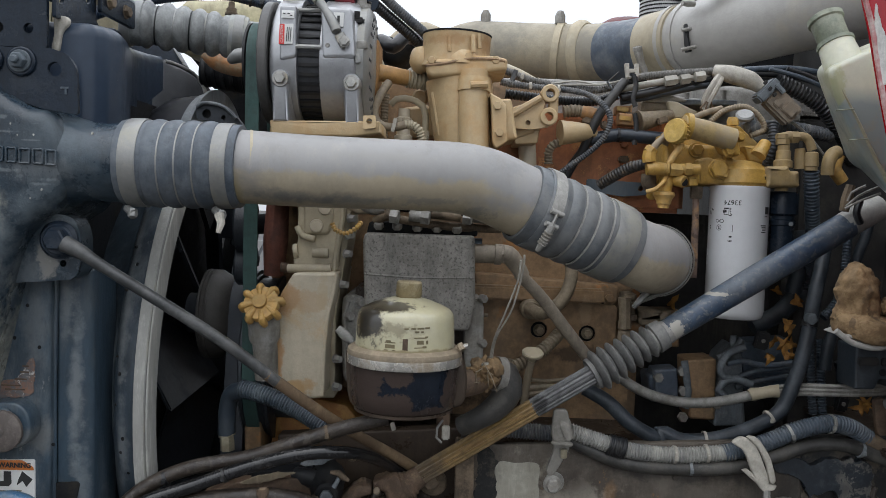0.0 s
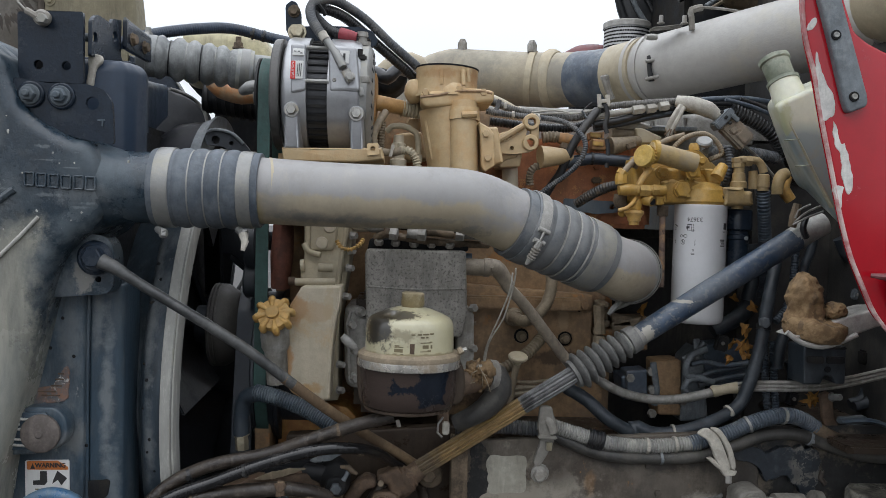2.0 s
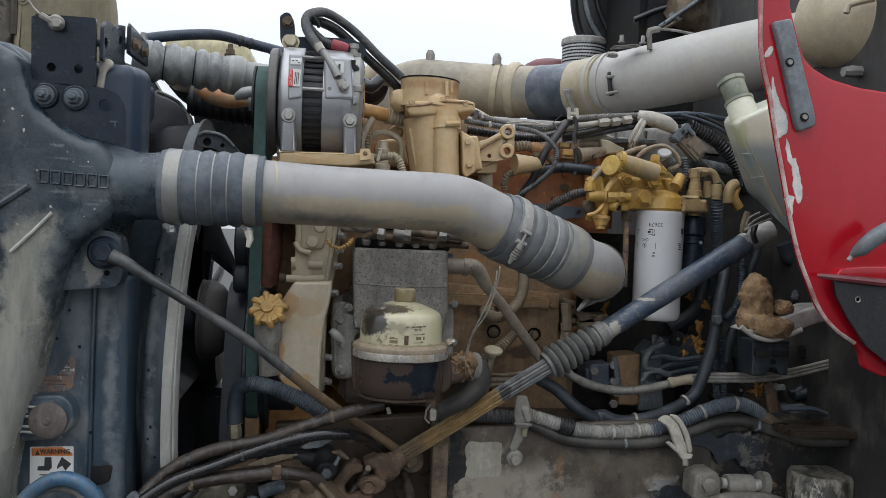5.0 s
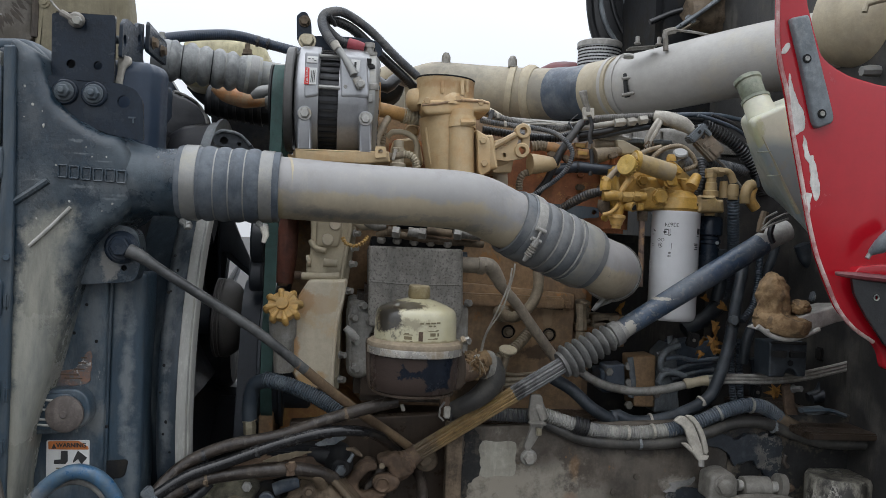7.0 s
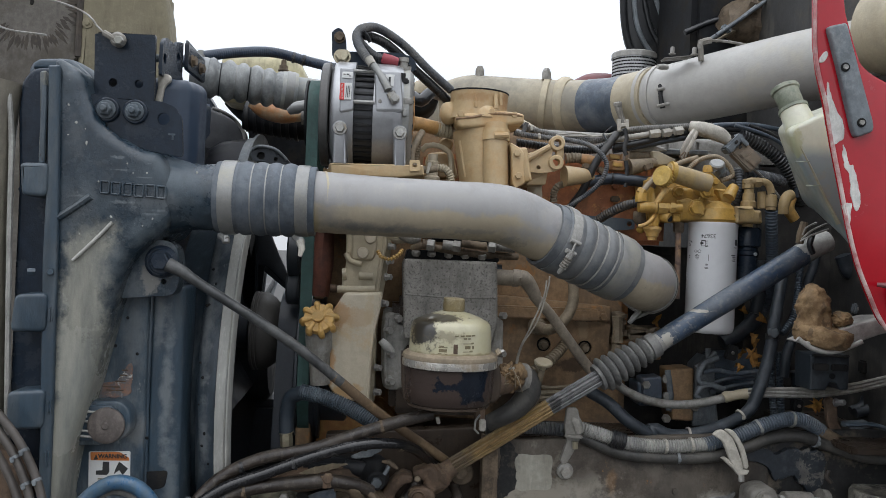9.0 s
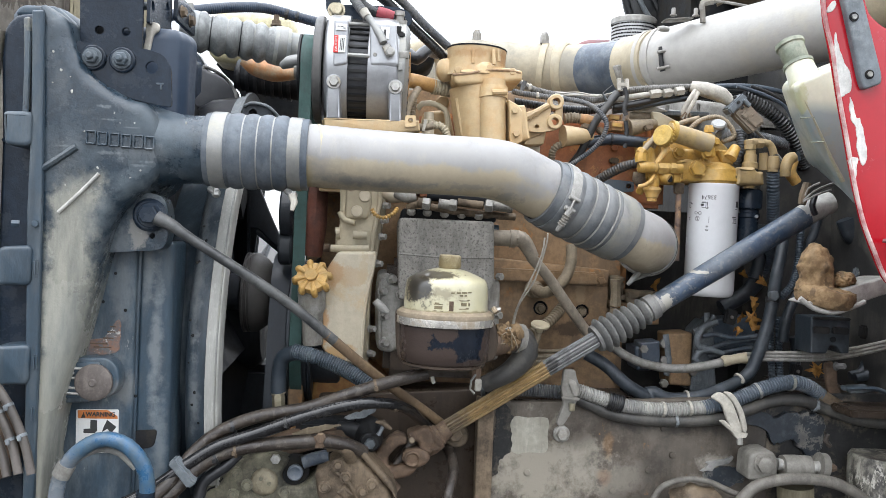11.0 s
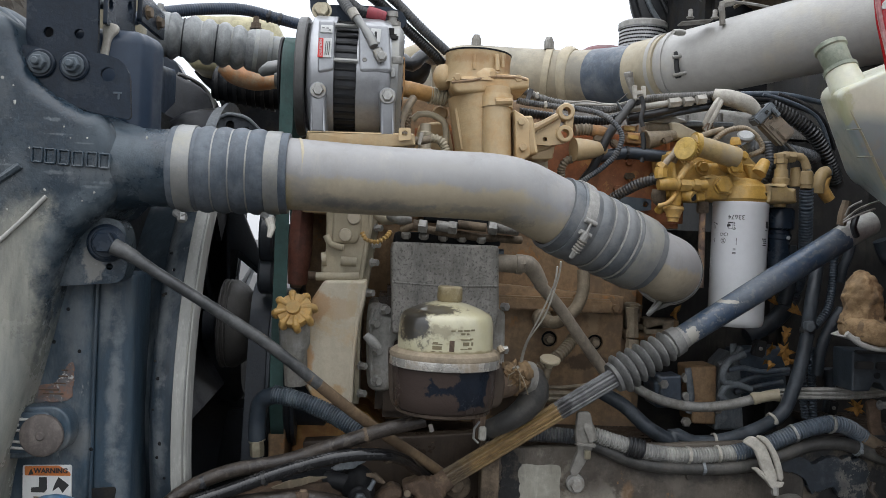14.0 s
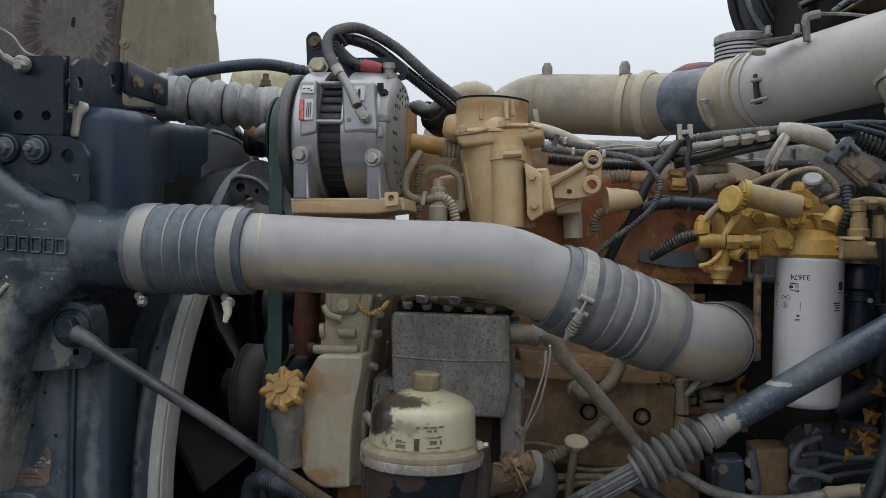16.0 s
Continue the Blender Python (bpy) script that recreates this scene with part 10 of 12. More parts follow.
head_plug("rusty orange sensor plug with a dusty grey boot", [(0.32, 1.703), (0.351, 1.703), (0.352, 1.685), (0.321, 1.686)], [(0.372, 1.72, 1.705), (0.395, 1.72, 1.707), (0.423, 1.72, 1.707)], 1.70, [0.0125, 0.013, 0.011])
head_plug("orange-tan sensor plug with a flared tan boot", [(0.321, 1.686), (0.351, 1.685), (0.352, 1.662), (0.321, 1.664)], [(0.362, 1.675, 1.672), (0.384, 1.68, 1.677), (0.41, 1.69, 1.685), (0.429, 1.7, 1.689)], 1.675, [0.0195, 0.017, 0.012, 0.011])
gus = thing("head_gusset", "pale dusty triangular gusset on the head", "bracket", (0.455, 1.71, 1.702))
part("plate", pillow(B(), rounded([(0.42, 1.716), (0.438, 1.716), (0.48, 1.698), (0.477, 1.687), (0.429, 1.682)], 0.004), 1.695, 1.73, 0.004), M_PIPE, gus)
hose("sleeved_pipe", [(0.219, 1.68, 1.686), (0.238, 1.68, 1.689), (0.258, 1.68, 1.687), (0.284, 1.68, 1.681)], 0.0125, M_DULLTAN, "tan ribbed sleeve leading to the head", ribs=(0.007, 0.0018), segs=14)
solo("rusty_plug", sweep(B(), [(0.253, 1.672, 1.686), (0.266, 1.67, 1.684), (0.285, 1.672, 1.679)], [0.0115, 0.0135, 0.012], 14), M_PLUG, "rusty orange plug at the end of the ribbed sleeve", "plug")
rail_ = thing("cover_flange", "grey flange along the edge of the valve cover", "flange", (0.454, 1.74, 1.715))
part("bar", pillow(B(), rounded([(0.389, 1.729), (0.426, 1.735), (0.47, 1.73), (0.535, 1.727), (0.576, 1.723), (0.576, 1.714), (0.522, 1.713), (0.454, 1.721), (0.393, 1.723)], 0.004), 1.735, 1.80, 0.004), M_GREY, rail_)
for p in [(0.417, 1.73, 1.729), (0.467, 1.73, 1.725), (0.539, 1.73, 1.733)]:
    part("stud", sweep(B(), [V(p) + V((0, 0, -0.012)), V(p), V(p) + V((0, 0, 0.012))], [0.006, 0.005, 0.005], 8), M_GREY, rail_)
hose("tan_ribbed_hose", [(0.192, 1.66, 1.586), (0.191, 1.655, 1.606), (0.198, 1.65, 1.62), (0.21, 1.65, 1.625)], 0.0085, M_DULLTAN, "dusty ribbed hose hanging beside the bracket", ribs=(0.006, 0.0016), segs=12)
hose("oil_hose", [(0.265, 1.66, 1.633), (0.321, 1.66, 1.644), (0.366, 1.66, 1.642), (0.414, 1.67, 1.641)], 0.0125, mat("black_blue_hose", (0.02, 0.028, 0.04), 0.45, stain=(0.06, 0.06, 0.06), stain_at=0.6), "black-blue rubber oil hose with an orange clip", ties=((1.0, M_DARK),))
hose("braided_hose", [(0.287, 1.64, 1.548), (0.311, 1.62, 1.566), (0.337, 1.6, 1.581), (0.363, 1.58, 1.588)], [0.010, 0.011, 0.011, 0.009], mat("braided_black", (0.03, 0.028, 0.026), 0.5, stain=(0.12, 0.085, 0.05), stain_at=0.55, stain_scale=40), "black braided fuel hose", ribs=(0.006, 0.0012))
hose("tan_pipe", [(0.378, 1.62, 1.529), (0.385, 1.6, 1.547), (0.391, 1.58, 1.561), (0.393, 1.58, 1.582)], 0.0085, M_YELLOW, "thin yellow fuel pipe", "pipe")

G7 = "thin wires beside the reservoir"
for pts, r, m in (([(0.615, 1.7, 1.785), (0.675, 1.7, 1.771), (0.735, 1.71, 1.747), (0.768, 1.72, 1.698), (0.79, 1.74, 1.63)], 0.0045, M_BLUELOOM), ([(0.652, 1.71, 1.789), (0.707, 1.71, 1.772), (0.757, 1.72, 1.74), (0.795, 1.74, 1.684)], 0.004, M_BLACK), ([(0.618, 1.65, 1.694), (0.649, 1.66, 1.679), (0.689, 1.68, 1.655), (0.739, 1.7, 1.611)], 0.0035, M_GREY)):
    hose("harness_wire", pts, r, m, "thin dusty wire beside the reservoir", "wire", group=G7, segs=8)
for p, sp in zip([(0.263, 1.66, 1.668), (0.295, 1.655, 1.66), (0.403, 1.66, 1.674), (0.452, 1.65, 1.658), (0.344, 1.68, 1.683), (0.39, 1.69, 1.603), (0.344, 1.71, 1.602), (0.43, 1.72, 1.542), (0.376, 1.72, 1.552)], (10, 30, -20, 15, 5, 0, 0, 0, 0)):
    ob = thing("sensor_plug", "small dusty orange-tan sensor plug on the head", "connector", p, "small plugs on the head")
    part("body", box(B(), p, (0.02, 0.018, 0.013), 0.003, (0, sp, 0)), M_GRIME, ob)
    part("stem", sweep(B(), [V(p), V(p) + V((0.004, 0.01, -0.016))], 0.005, 8), M_ORANGE, ob)

# small parts round compressor and separator
hose("chain_hose", [(-0.192, 1.5, 1.46), (-0.184, 1.495, 1.449), (-0.166, 1.49, 1.445), (-0.149, 1.49, 1.455), (-0.142, 1.5, 1.465)], 0.0045, M_CAP, "short knotted yellow-tan line", "line", ribs=(0.006, 0.0018))
hl_ = thing("compressor_lines", "greasy small pipes and fittings above the compressor", "fitting", (-0.025, 1.55, 1.457))
for pts, r, m in (([(-0.121, 1.53, 1.467), (-0.102, 1.52, 1.475), (-0.074, 1.52, 1.471), (-0.027, 1.52, 1.465), (0.032, 1.53, 1.461), (0.099, 1.55, 1.46)], 0.0075, M_GRIME), ([(-0.103, 1.51, 1.479), (-0.08, 1.51, 1.475)], 0.010, M_GRIME), ([(-0.061, 1.51, 1.479), (-0.04, 1.51, 1.477)], 0.010, M_GREY), ([(-0.023, 1.51, 1.483), (0.028, 1.51, 1.479)], 0.0085, M_GRIME), ([(0.035, 1.52, 1.482), (0.089, 1.53, 1.478)], 0.011, M_COMP), ([(-0.176, 1.56, 1.502), (-0.154, 1.56, 1.489), (-0.129, 1.56, 1.493)], 0.013, M_TANPALE), ([(-0.143, 1.54, 1.497), (-0.126, 1.53, 1.489), (-0.106, 1.53, 1.49)], 0.012, M_GREY), ([(-0.082, 1.56, 1.495), (-0.026, 1.56, 1.494), (0.07, 1.57, 1.49)], 0.011, M_SHADE)):
    part("pipe", sweep(B(), pts, r, 10), m, hl_)
for p in [(-0.092, 1.5, 1.477), (-0.039, 1.5, 1.477), (0.033, 1.5, 1.479)]:
    part("nut", hexagon(B(), p, (1, -0.2, -0.1), 0.013, 0.014), M_GREY, hl_)
rodt = thing("air_line_tube", "grey-tan rigid air line with an angled end fitting", "pipe", (0.231, 1.6, 1.308))
part("tube", sweep(B(), [(0.136, 1.555, 1.382), (0.18, 1.575, 1.339), (0.232, 1.6, 1.277), (0.295, 1.62, 1.202)], 0.0112, 16), M_TAUPEPIPE, rodt)
part("end_fitting", sweep(B(), [(0.101, 1.545, 1.417), (0.115, 1.547, 1.415), (0.127, 1.55, 1.403), (0.143, 1.556, 1.378)], [0.0165, 0.017, 0.0155, 0.013], 16, 0.008), M_TAUPEPIPE, rodt)
part("end_nut", hexagon(B(), (0.097, 1.545, 1.417), (1, 0, -0.02), 0.0185, 0.011), M_TAUPEPIPE, rodt)
hose("coolant_bypass", [(0.24, 1.64, 1.408), (0.241, 1.635, 1.371), (0.229, 1.63, 1.336), (0.209, 1.63, 1.314), (0.187, 1.64, 1.301), (0.169, 1.67, 1.307)], 0.0122, M_DULLTAN, "dull tan curved coolant bypass pipe", "pipe", segs=18)
solo("bypass_flange", lathe(B(), (0.169, 1.69, 1.306), (0.3, -1, -0.1), [(0, 0), (0, 0.02), (0.012, 0.02), (0.014, 0.016), (0.03, 0.0155), (0.03, 0)], 24), M_DULLTAN, "dull tan flange where the bypass pipe meets the block", "flange")
dip = thing("dipstick_cap", "pale mushroom-shaped filler cap on a bent tube", "cap", (0.165, 1.57, 1.17))
part("cap", lathe(B(), (0.167, 1.575, 1.222), (0.05, -0.35, 1), [(0, 0), (0.0, 0.006), (0.010, 0.009), (0.014, 0.019), (0.018, 0.020), (0.020, 0.0185), (0.018, 0.015), (0.018, 0)], 28), M_PIPE, dip)
part("stem", sweep(B(), [(0.167, 1.575, 1.224), (0.162, 1.58, 1.194), (0.158, 1.59, 1.148), (0.16, 1.6, 1.083)], [0.007, 0.0068, 0.0072, 0.0072], 10), M_DULLTAN, dip)
hose("ribbed_hose", [(0.1, 1.6, 1.192), (0.121, 1.605, 1.198), (0.149, 1.61, 1.21), (0.179, 1.62, 1.227), (0.206, 1.635, 1.246), (0.232, 1.66, 1.27)], 0.0125, M_DULLTAN, "dusty ribbed hose rising behind the filler cap", ribs=(0.0072, 0.002), segs=16)
hose("block_line", [(0.073, 1.64, 1.212), (0.101, 1.64, 1.214), (0.139, 1.64, 1.209), (0.173, 1.64, 1.199)], 0.0042, M_DULLTAN, "thin dust-tan line along the block", "pipe", group="thin lines along the block", segs=8)
hose("block_line", [(0.137, 1.64, 1.157), (0.165, 1.64, 1.16), (0.203, 1.64, 1.163), (0.227, 1.64, 1.161)], 0.007, M_DULLTAN, "thin dust-tan line along the block", "pipe", group="thin lines along the block", segs=8)
hose("block_line", [(0.135, 1.64, 1.138), (0.156, 1.64, 1.143), (0.189, 1.64, 1.152), (0.218, 1.64, 1.151)], 0.006, M_DULLTAN, "thin dust-tan line along the block", "pipe", group="thin lines along the block", segs=8)
hose("block_line", [(0.07, 1.64, 1.294), (0.088, 1.64, 1.295)], 0.0035, M_DULLTAN, "thin dust-tan line along the block", "pipe", group="thin lines along the block", segs=8)
hose("block_line", [(0.164, 1.64, 1.177), (0.202, 1.64, 1.174), (0.259, 1.64, 1.181)], 0.004, M_DULLTAN, "thin dust-tan line along the block", "pipe", group="thin lines along the block", segs=8)
hose("thin_wire", [(0.121, 1.3, 1.429), (0.121, 1.31, 1.406), (0.109, 1.34, 1.343), (0.089, 1.38, 1.292), (0.084, 1.41, 1.24)], 0.0015, M_TAPE, "thin pale wire hanging from the coupling clamp", "wire", group="hanging wires", segs=6)
hose("thin_wire", [(0.116, 1.3, 1.421), (0.114, 1.31, 1.391), (0.099, 1.34, 1.337), (0.085, 1.38, 1.286), (0.081, 1.41, 1.237)], 0.0015, M_TAPE, "thin pale wire hanging from the coupling clamp", "wire", group="hanging wires", segs=6)
eb = thing("rusty_outlet_elbow", "rust-crusted outlet elbow with a clamp and rubber hose", "fitting", (0.085, 1.4, 1.187))
part("stub", sweep(B(), [(0.022, 1.37, 1.213), (0.048, 1.39, 1.217), (0.069, 1.41, 1.222), (0.091, 1.42, 1.228)], [0.020, 0.021, 0.024, 0.023], 16), M_RUST, eb)
part("crust", lump(B(), (0.07, 1.4, 1.23), (0.026, 0.022, 0.022), 4, 0.45, 5), M_MUD, eb, "tan dried crust", 120)
for k in range(4):
    part("fibre", sweep(B(), [V((0.069, 1.378, 1.237)) + V((0.02 * math.sin(2.1 * k), -0.004, 0.018 * math.cos(1.7 * k))), V((0.071, 1.374, 1.233)) + V((0.012 * math.cos(k), -0.004, 0.01 * math.sin(2.3 * k))), V((0.076, 1.38, 1.226)) + V((0.018 * math.cos(1.3 * k), 0, -0.02 + 0.01 * math.sin(k)))], 0.001, 6), M_DULLTAN, eb)
part("crust", lump(B(), (0.088, 1.4, 1.239), (0.016, 0.018, 0.018), 8, 0.3), M_MUD, eb)
part("clamp_screw", sweep(B(), [(0.073, 1.39, 1.25), (0.078, 1.39, 1.236)], 0.006, 8), M_BAND, eb)
part("clamp_band", sweep(B(), [(0.092, 1.425, 1.227), (0.105, 1.43, 1.225)], 0.0285, 24), M_GREY, eb)
part("hose", sweep(B(), [(0.088, 1.42, 1.23), (0.108, 1.43, 1.223), (0.115, 1.43, 1.197), (0.096, 1.43, 1.17), (0.07, 1.43, 1.151), (0.039, 1.44, 1.133)], [0.024, 0.025, 0.024, 0.021, 0.018, 0.016], 20), M_UNDERHOSE, eb, "scuffed grey rubber hose")
dr = thing("drain_valve", "grimy little drain valve below the separator", "valve", (0.017, 1.36, 1.138))
part("body", sweep(B(), [(0.011, 1.34, 1.194), (0.01, 1.34, 1.173), (0.012, 1.34, 1.142)], [0.009, 0.011, 0.008], 8), M_RUST, dr)
part("tab", box(B(), (0.015, 1.33, 1.152), (0.012, 0.008, 0.022), 0.002), M_TAPE, dr)
part("ring", sweep(B(), [(0.01, 1.33, 1.171), (0.002, 1.33, 1.159), (0.001, 1.33, 1.144), (0.009, 1.33, 1.136)], 0.002, 6), M_BAND, dr)

# lower left hoses and steering gear
G2 = "hoses over the steering gear"
hose("steering_hose", [(-0.555, 1.26, 0.935), (-0.511, 1.3, 0.972), (-0.481, 1.33, 1.014), (-0.441, 1.34, 1.049), (-0.379, 1.35, 1.076), (-0.289, 1.35, 1.096), (-0.209, 1.345, 1.126), (-0.138, 1.345, 1.15), (-0.075, 1.35, 1.166)], 0.0115, M_DARKHOSE, "brown grime-coated steering hose", group=G2, ties=((3.4, M_BLACK), (6.6, M_GRIME)))
hose("steering_hose", [(-0.611, 1.26, 0.929), (-0.546, 1.29, 0.957), (-0.486, 1.31, 1), (-0.436, 1.32, 1.031), (-0.375, 1.33, 1.052), (-0.287, 1.335, 1.085), (-0.207, 1.335, 1.108), (-0.147, 1.35, 1.109), (-0.107, 1.4, 1.089), (-0.078, 1.46, 1.057), (-0.042, 1.51, 1.022)], 0.0105, M_GLOSSHOSE, "glossy black steering hose", group=G2, ties=((4.6, M_BLACK), (7.4, M_GRIME)))
hose("steering_hose", [(-0.548, 1.27, 0.922), (-0.51, 1.3, 0.951), (-0.468, 1.32, 0.993), (-0.423, 1.33, 1.018), (-0.355, 1.34, 1.03), (-0.265, 1.345, 1.038), (-0.213, 1.36, 1.028), (-0.184, 1.38, 1.011)], 0.0125, M_DARKHOSE, "greasy brown steering hose with a fitting", group=G2, ties=((2.6, M_BLACK), (3.2, M_GRIME)))
hose("steering_hose", [(-0.468, 1.33, 0.934), (-0.461, 1.335, 0.963), (-0.428, 1.34, 0.988), (-0.406, 1.35, 1.01)], 0.011, M_BLACK, "short black hose under the bundle", group=G2)
hose("steering_hose", [(-0.411, 1.37, 1.056), (-0.351, 1.37, 1.068), (-0.27, 1.37, 1.086), (-0.218, 1.37, 1.094)], 0.008, M_SHADE, "thin dark line in the hose bundle", group=G2)
solo("bundle_clip", box(B(), (-0.49, 1.3, 0.99), (0.016, 0.03, 0.056), 0.003, (0, -40, 0)), M_STRAP, "grey plastic clip round the hose bundle", "clip")
hose("hose_tail", [(-0.043, 1.52, 1.007), (-0.018, 1.5, 0.989), (-0.01, 1.46, 0.961), (-0.02, 1.42, 0.929), (-0.027, 1.42, 0.885)], 0.0105, M_DARKHOSE, "mottled grey hose hanging by the joint", group=G2)
part_ = thing("hose_tee", "rust-brown tee fitting on the steering hose", "fitting", (-0.263, 1.345, 1.028))
part("nut", hexagon(B(), (-0.26, 1.325, 1.05), (0, -1, 0), 0.0095, 0.010), M_RUST, part_)
part("stem", sweep(B(), [(-0.265, 1.34, 1.05), (-0.262, 1.34, 1.029)], 0.010, 8), M_RUST, part_)
tzip = thing("hose_end_clip", "small pale tie tail on the brown hose", "clip", (-0.065, 1.34, 1.158))
part("tail", box(B(), (-0.066, 1.335, 1.157), (0.007, 0.004, 0.013), 0.001, (0, -15, 0)), M_TAPE, tzip)
gb = thing("steering_gear", "oily steering gear box crusted with tan grime", "steering gear", (-0.307, 1.42, 0.899))
part("housing", crust(pillow(B(), smooth_outline([(-0.484, 0.923), (-0.479, 0.944), (-0.454, 0.955), (-0.43, 0.974), (-0.399, 0.988), (-0.363, 0.997), (-0.326, 0.991), (-0.323, 0.98), (-0.332, 0.961), (-0.328, 0.944), (-0.307, 0.937), (-0.271, 0.958), (-0.242, 0.986), (-0.204, 1.002), (-0.186, 0.99), (-0.183, 0.911), (-0.239, 0.876), (-0.482, 0.87)], 0.006), 1.40, 1.50, 0.016, 5), 0.0012, 70, 1.0), M_GREENGRIME, gb, "", 70)
part("cover_boss", crust(lathe(B(), (-0.365, 1.402, 0.945), (0.05, -1, 0.1), [(0, 0), (0, 0.026), (0.006, 0.025), (0.011, 0.02), (0.014, 0.012), (0.014, 0)], 36), 0.0012, 80, 4.0), mat("yellow_grey_grime", (0.26, 0.225, 0.15), 0.7, stain=(0.12, 0.1, 0.07), stain_at=0.55, stain_scale=26, bump=0.5, bump_scale=90), gb, "yellowed grimy cover boss", 70)
bolt(gb, (-0.416, 1.392, 0.963), (0.1, -1, 0.1), 0.0075, 0.007, M_GREENGRIME, 0.011)
bolt(gb, (-0.395, 1.392, 0.941), (0.1, -1, 0.1), 0.0075, 0.007, M_GREENGRIME, 0.011)
bolt(gb, (-0.42, 1.392, 0.923), (0.1, -1, 0.1), 0.0075, 0.007, M_GREENGRIME, 0.011)
bolt(gb, (-0.326, 1.392, 0.93), (0.1, -1, 0.1), 0.0075, 0.007, M_GREENGRIME, 0.011)
bolt(gb, (-0.37, 1.392, 0.954), (0.1, -1, 0.1), 0.004, 0.007, M_GREENGRIME, 0)
bolt(gb, (-0.355, 1.392, 0.945), (0.1, -1, 0.1), 0.004, 0.007, M_GREENGRIME, 0)
bolt(gb, (-0.344, 1.388, 0.992), (0, -1, 0.1), 0.0095, 0.009, M_BARE, 0.0)
part("cast_mark", sweep(B(), [(-0.47, 1.397, 0.924), (-0.462, 1.397, 0.931), (-0.454, 1.397, 0.934)], 0.0016, 6), M_SHADE, gb)
part("cast_mark", sweep(B(), [(-0.451, 1.397, 0.949), (-0.444, 1.397, 0.944), (-0.44, 1.397, 0.951)], 0.0016, 6), M_SHADE, gb)
# Solid black disc; its colour stands in for the shade of a recess.
part("plug_recess", lathe(B(), (-0.312, 1.412, 0.965), (0, -1, 0), [(-0.03, 0), (-0.03, 0.026), (0.0, 0.028), (0.0, 0.0)], 28), M_SHADE, gb, "black disc painted as the shaded recess round the plug")
part("plug", lathe(B(), (-0.309, 1.405, 0.964), (0, -1, 0), [(0, 0), (0, 0.0145), (0.010, 0.0145), (0.012, 0.012), (0.009, 0.008), (0.009, 0)], 28), M_BLUEHOSE, gb, "dark blue plug")
part("sector_housing", crust(pillow(B(), rounded([(-0.273, 0.973), (-0.24, 0.994), (-0.199, 1.015), (-0.165, 0.978), (-0.131, 0.942), (-0.12, 0.889), (-0.253, 0.886), (-0.266, 0.934)], 0.012, 5), 1.372, 1.47, 0.014, 5), 0.001, 70, 7.0), M_GRIME, gb, "tan oily sector housing", 60)
part("end_cover", crust(pillow(B(), rounded([(-0.201, 1.018), (-0.189, 1.024), (-0.127, 0.957), (-0.118, 0.924), (-0.131, 0.944), (-0.167, 0.982)], 0.005, 4), 1.364, 1.45, 0.006, 3), 0.0006, 90, 3.0), M_GRIME, gb, "", 60)
part("cover_pad", pillow(B(), rounded([(-0.231, 0.939), (-0.216, 0.954), (-0.197, 0.936), (-0.212, 0.926)], 0.005), 1.362, 1.38, 0.005), M_GRIME, gb)
part("edge_rib", sweep(B(), [(-0.242, 1.37, 0.983), (-0.206, 1.37, 0.953), (-0.19, 1.37, 0.925)], 0.0045, 8), M_GRIME, gb)
bolt(gb, (-0.215, 1.366, 0.968), (0.1, -1, 0.1), 0.0075, 0.008, M_GRIME, 0.011)
bolt(gb, (-0.183, 1.366, 0.943), (0.1, -1, 0.1), 0.0075, 0.008, M_GRIME, 0.011)
bolt(gb, (-0.166, 1.366, 0.956), (0.1, -1, 0.1), 0.0075, 0.008, M_GRIME, 0.011)
bolt(gb, (-0.252, 1.366, 0.949), (0.1, -1, 0.1), 0.0075, 0.008, M_GRIME, 0.011)
bolt(gb, (-0.23, 1.366, 0.99), (0.1, -1, 0.1), 0.0075, 0.008, M_GRIME, 0.011)
part("inlet_elbow", crust(sweep(B(), [(-0.251, 1.36, 1.027), (-0.231, 1.36, 1.029), (-0.215, 1.362, 1.021), (-0.206, 1.375, 1.001)], [0.0115, 0.0135, 0.014, 0.013], 20, 0.004), 0.0012, 90, 2.0), M_GRIME, gb, "grime-caked inlet elbow", 70)
part("scuffed_stub", crust(sweep(B(), [(-0.296, 1.41, 0.98), (-0.273, 1.41, 0.989), (-0.249, 1.41, 0.993)], 0.0125, 16, 0.005), 0.001, 110, 5.0), M_BLUEHOSE, gb, "blue-black crusted hose stub", 70)
part("dirt_plate", pillow(B(), rounded([(-0.388, 1.005), (-0.323, 1.03), (-0.202, 1.041), (-0.199, 1.005), (-0.247, 1.009), (-0.304, 0.991), (-0.37, 0.984)], 0.006), 1.43, 1.47, 0.004), M_RUST, gb, "rust-brown guard plate")
part("pale_flake", splat(B(), [(-0.322, 1.027), (-0.294, 1.04), (-0.257, 1.048), (-0.23, 1.048), (-0.256, 1.039), (-0.289, 1.029)], 1.4265, 1.43, 0.002, 2.0), M_DULLTAN, gb)
part("pale_flake", splat(B(), [(-0.225, 1.061), (-0.2, 1.072), (-0.165, 1.079), (-0.183, 1.064), (-0.208, 1.057)], 1.437, 1.44, 0.003, 6.0), M_STRAP, gb)
sens = thing("relief_valve", "black valve body with a steel hex nut and wing tap", "valve", (-0.184, 1.42, 1))
part("body", lathe(B(), (-0.174, 1.4, 1.024), (0.12, -1, -0.1), [(-0.07, 0), (-0.07, 0.03), (-0.02, 0.027), (-0.012, 0.02), (0, 0.019), (0.004, 0.015), (0.004, 0)], 28), M_DARK, sens)
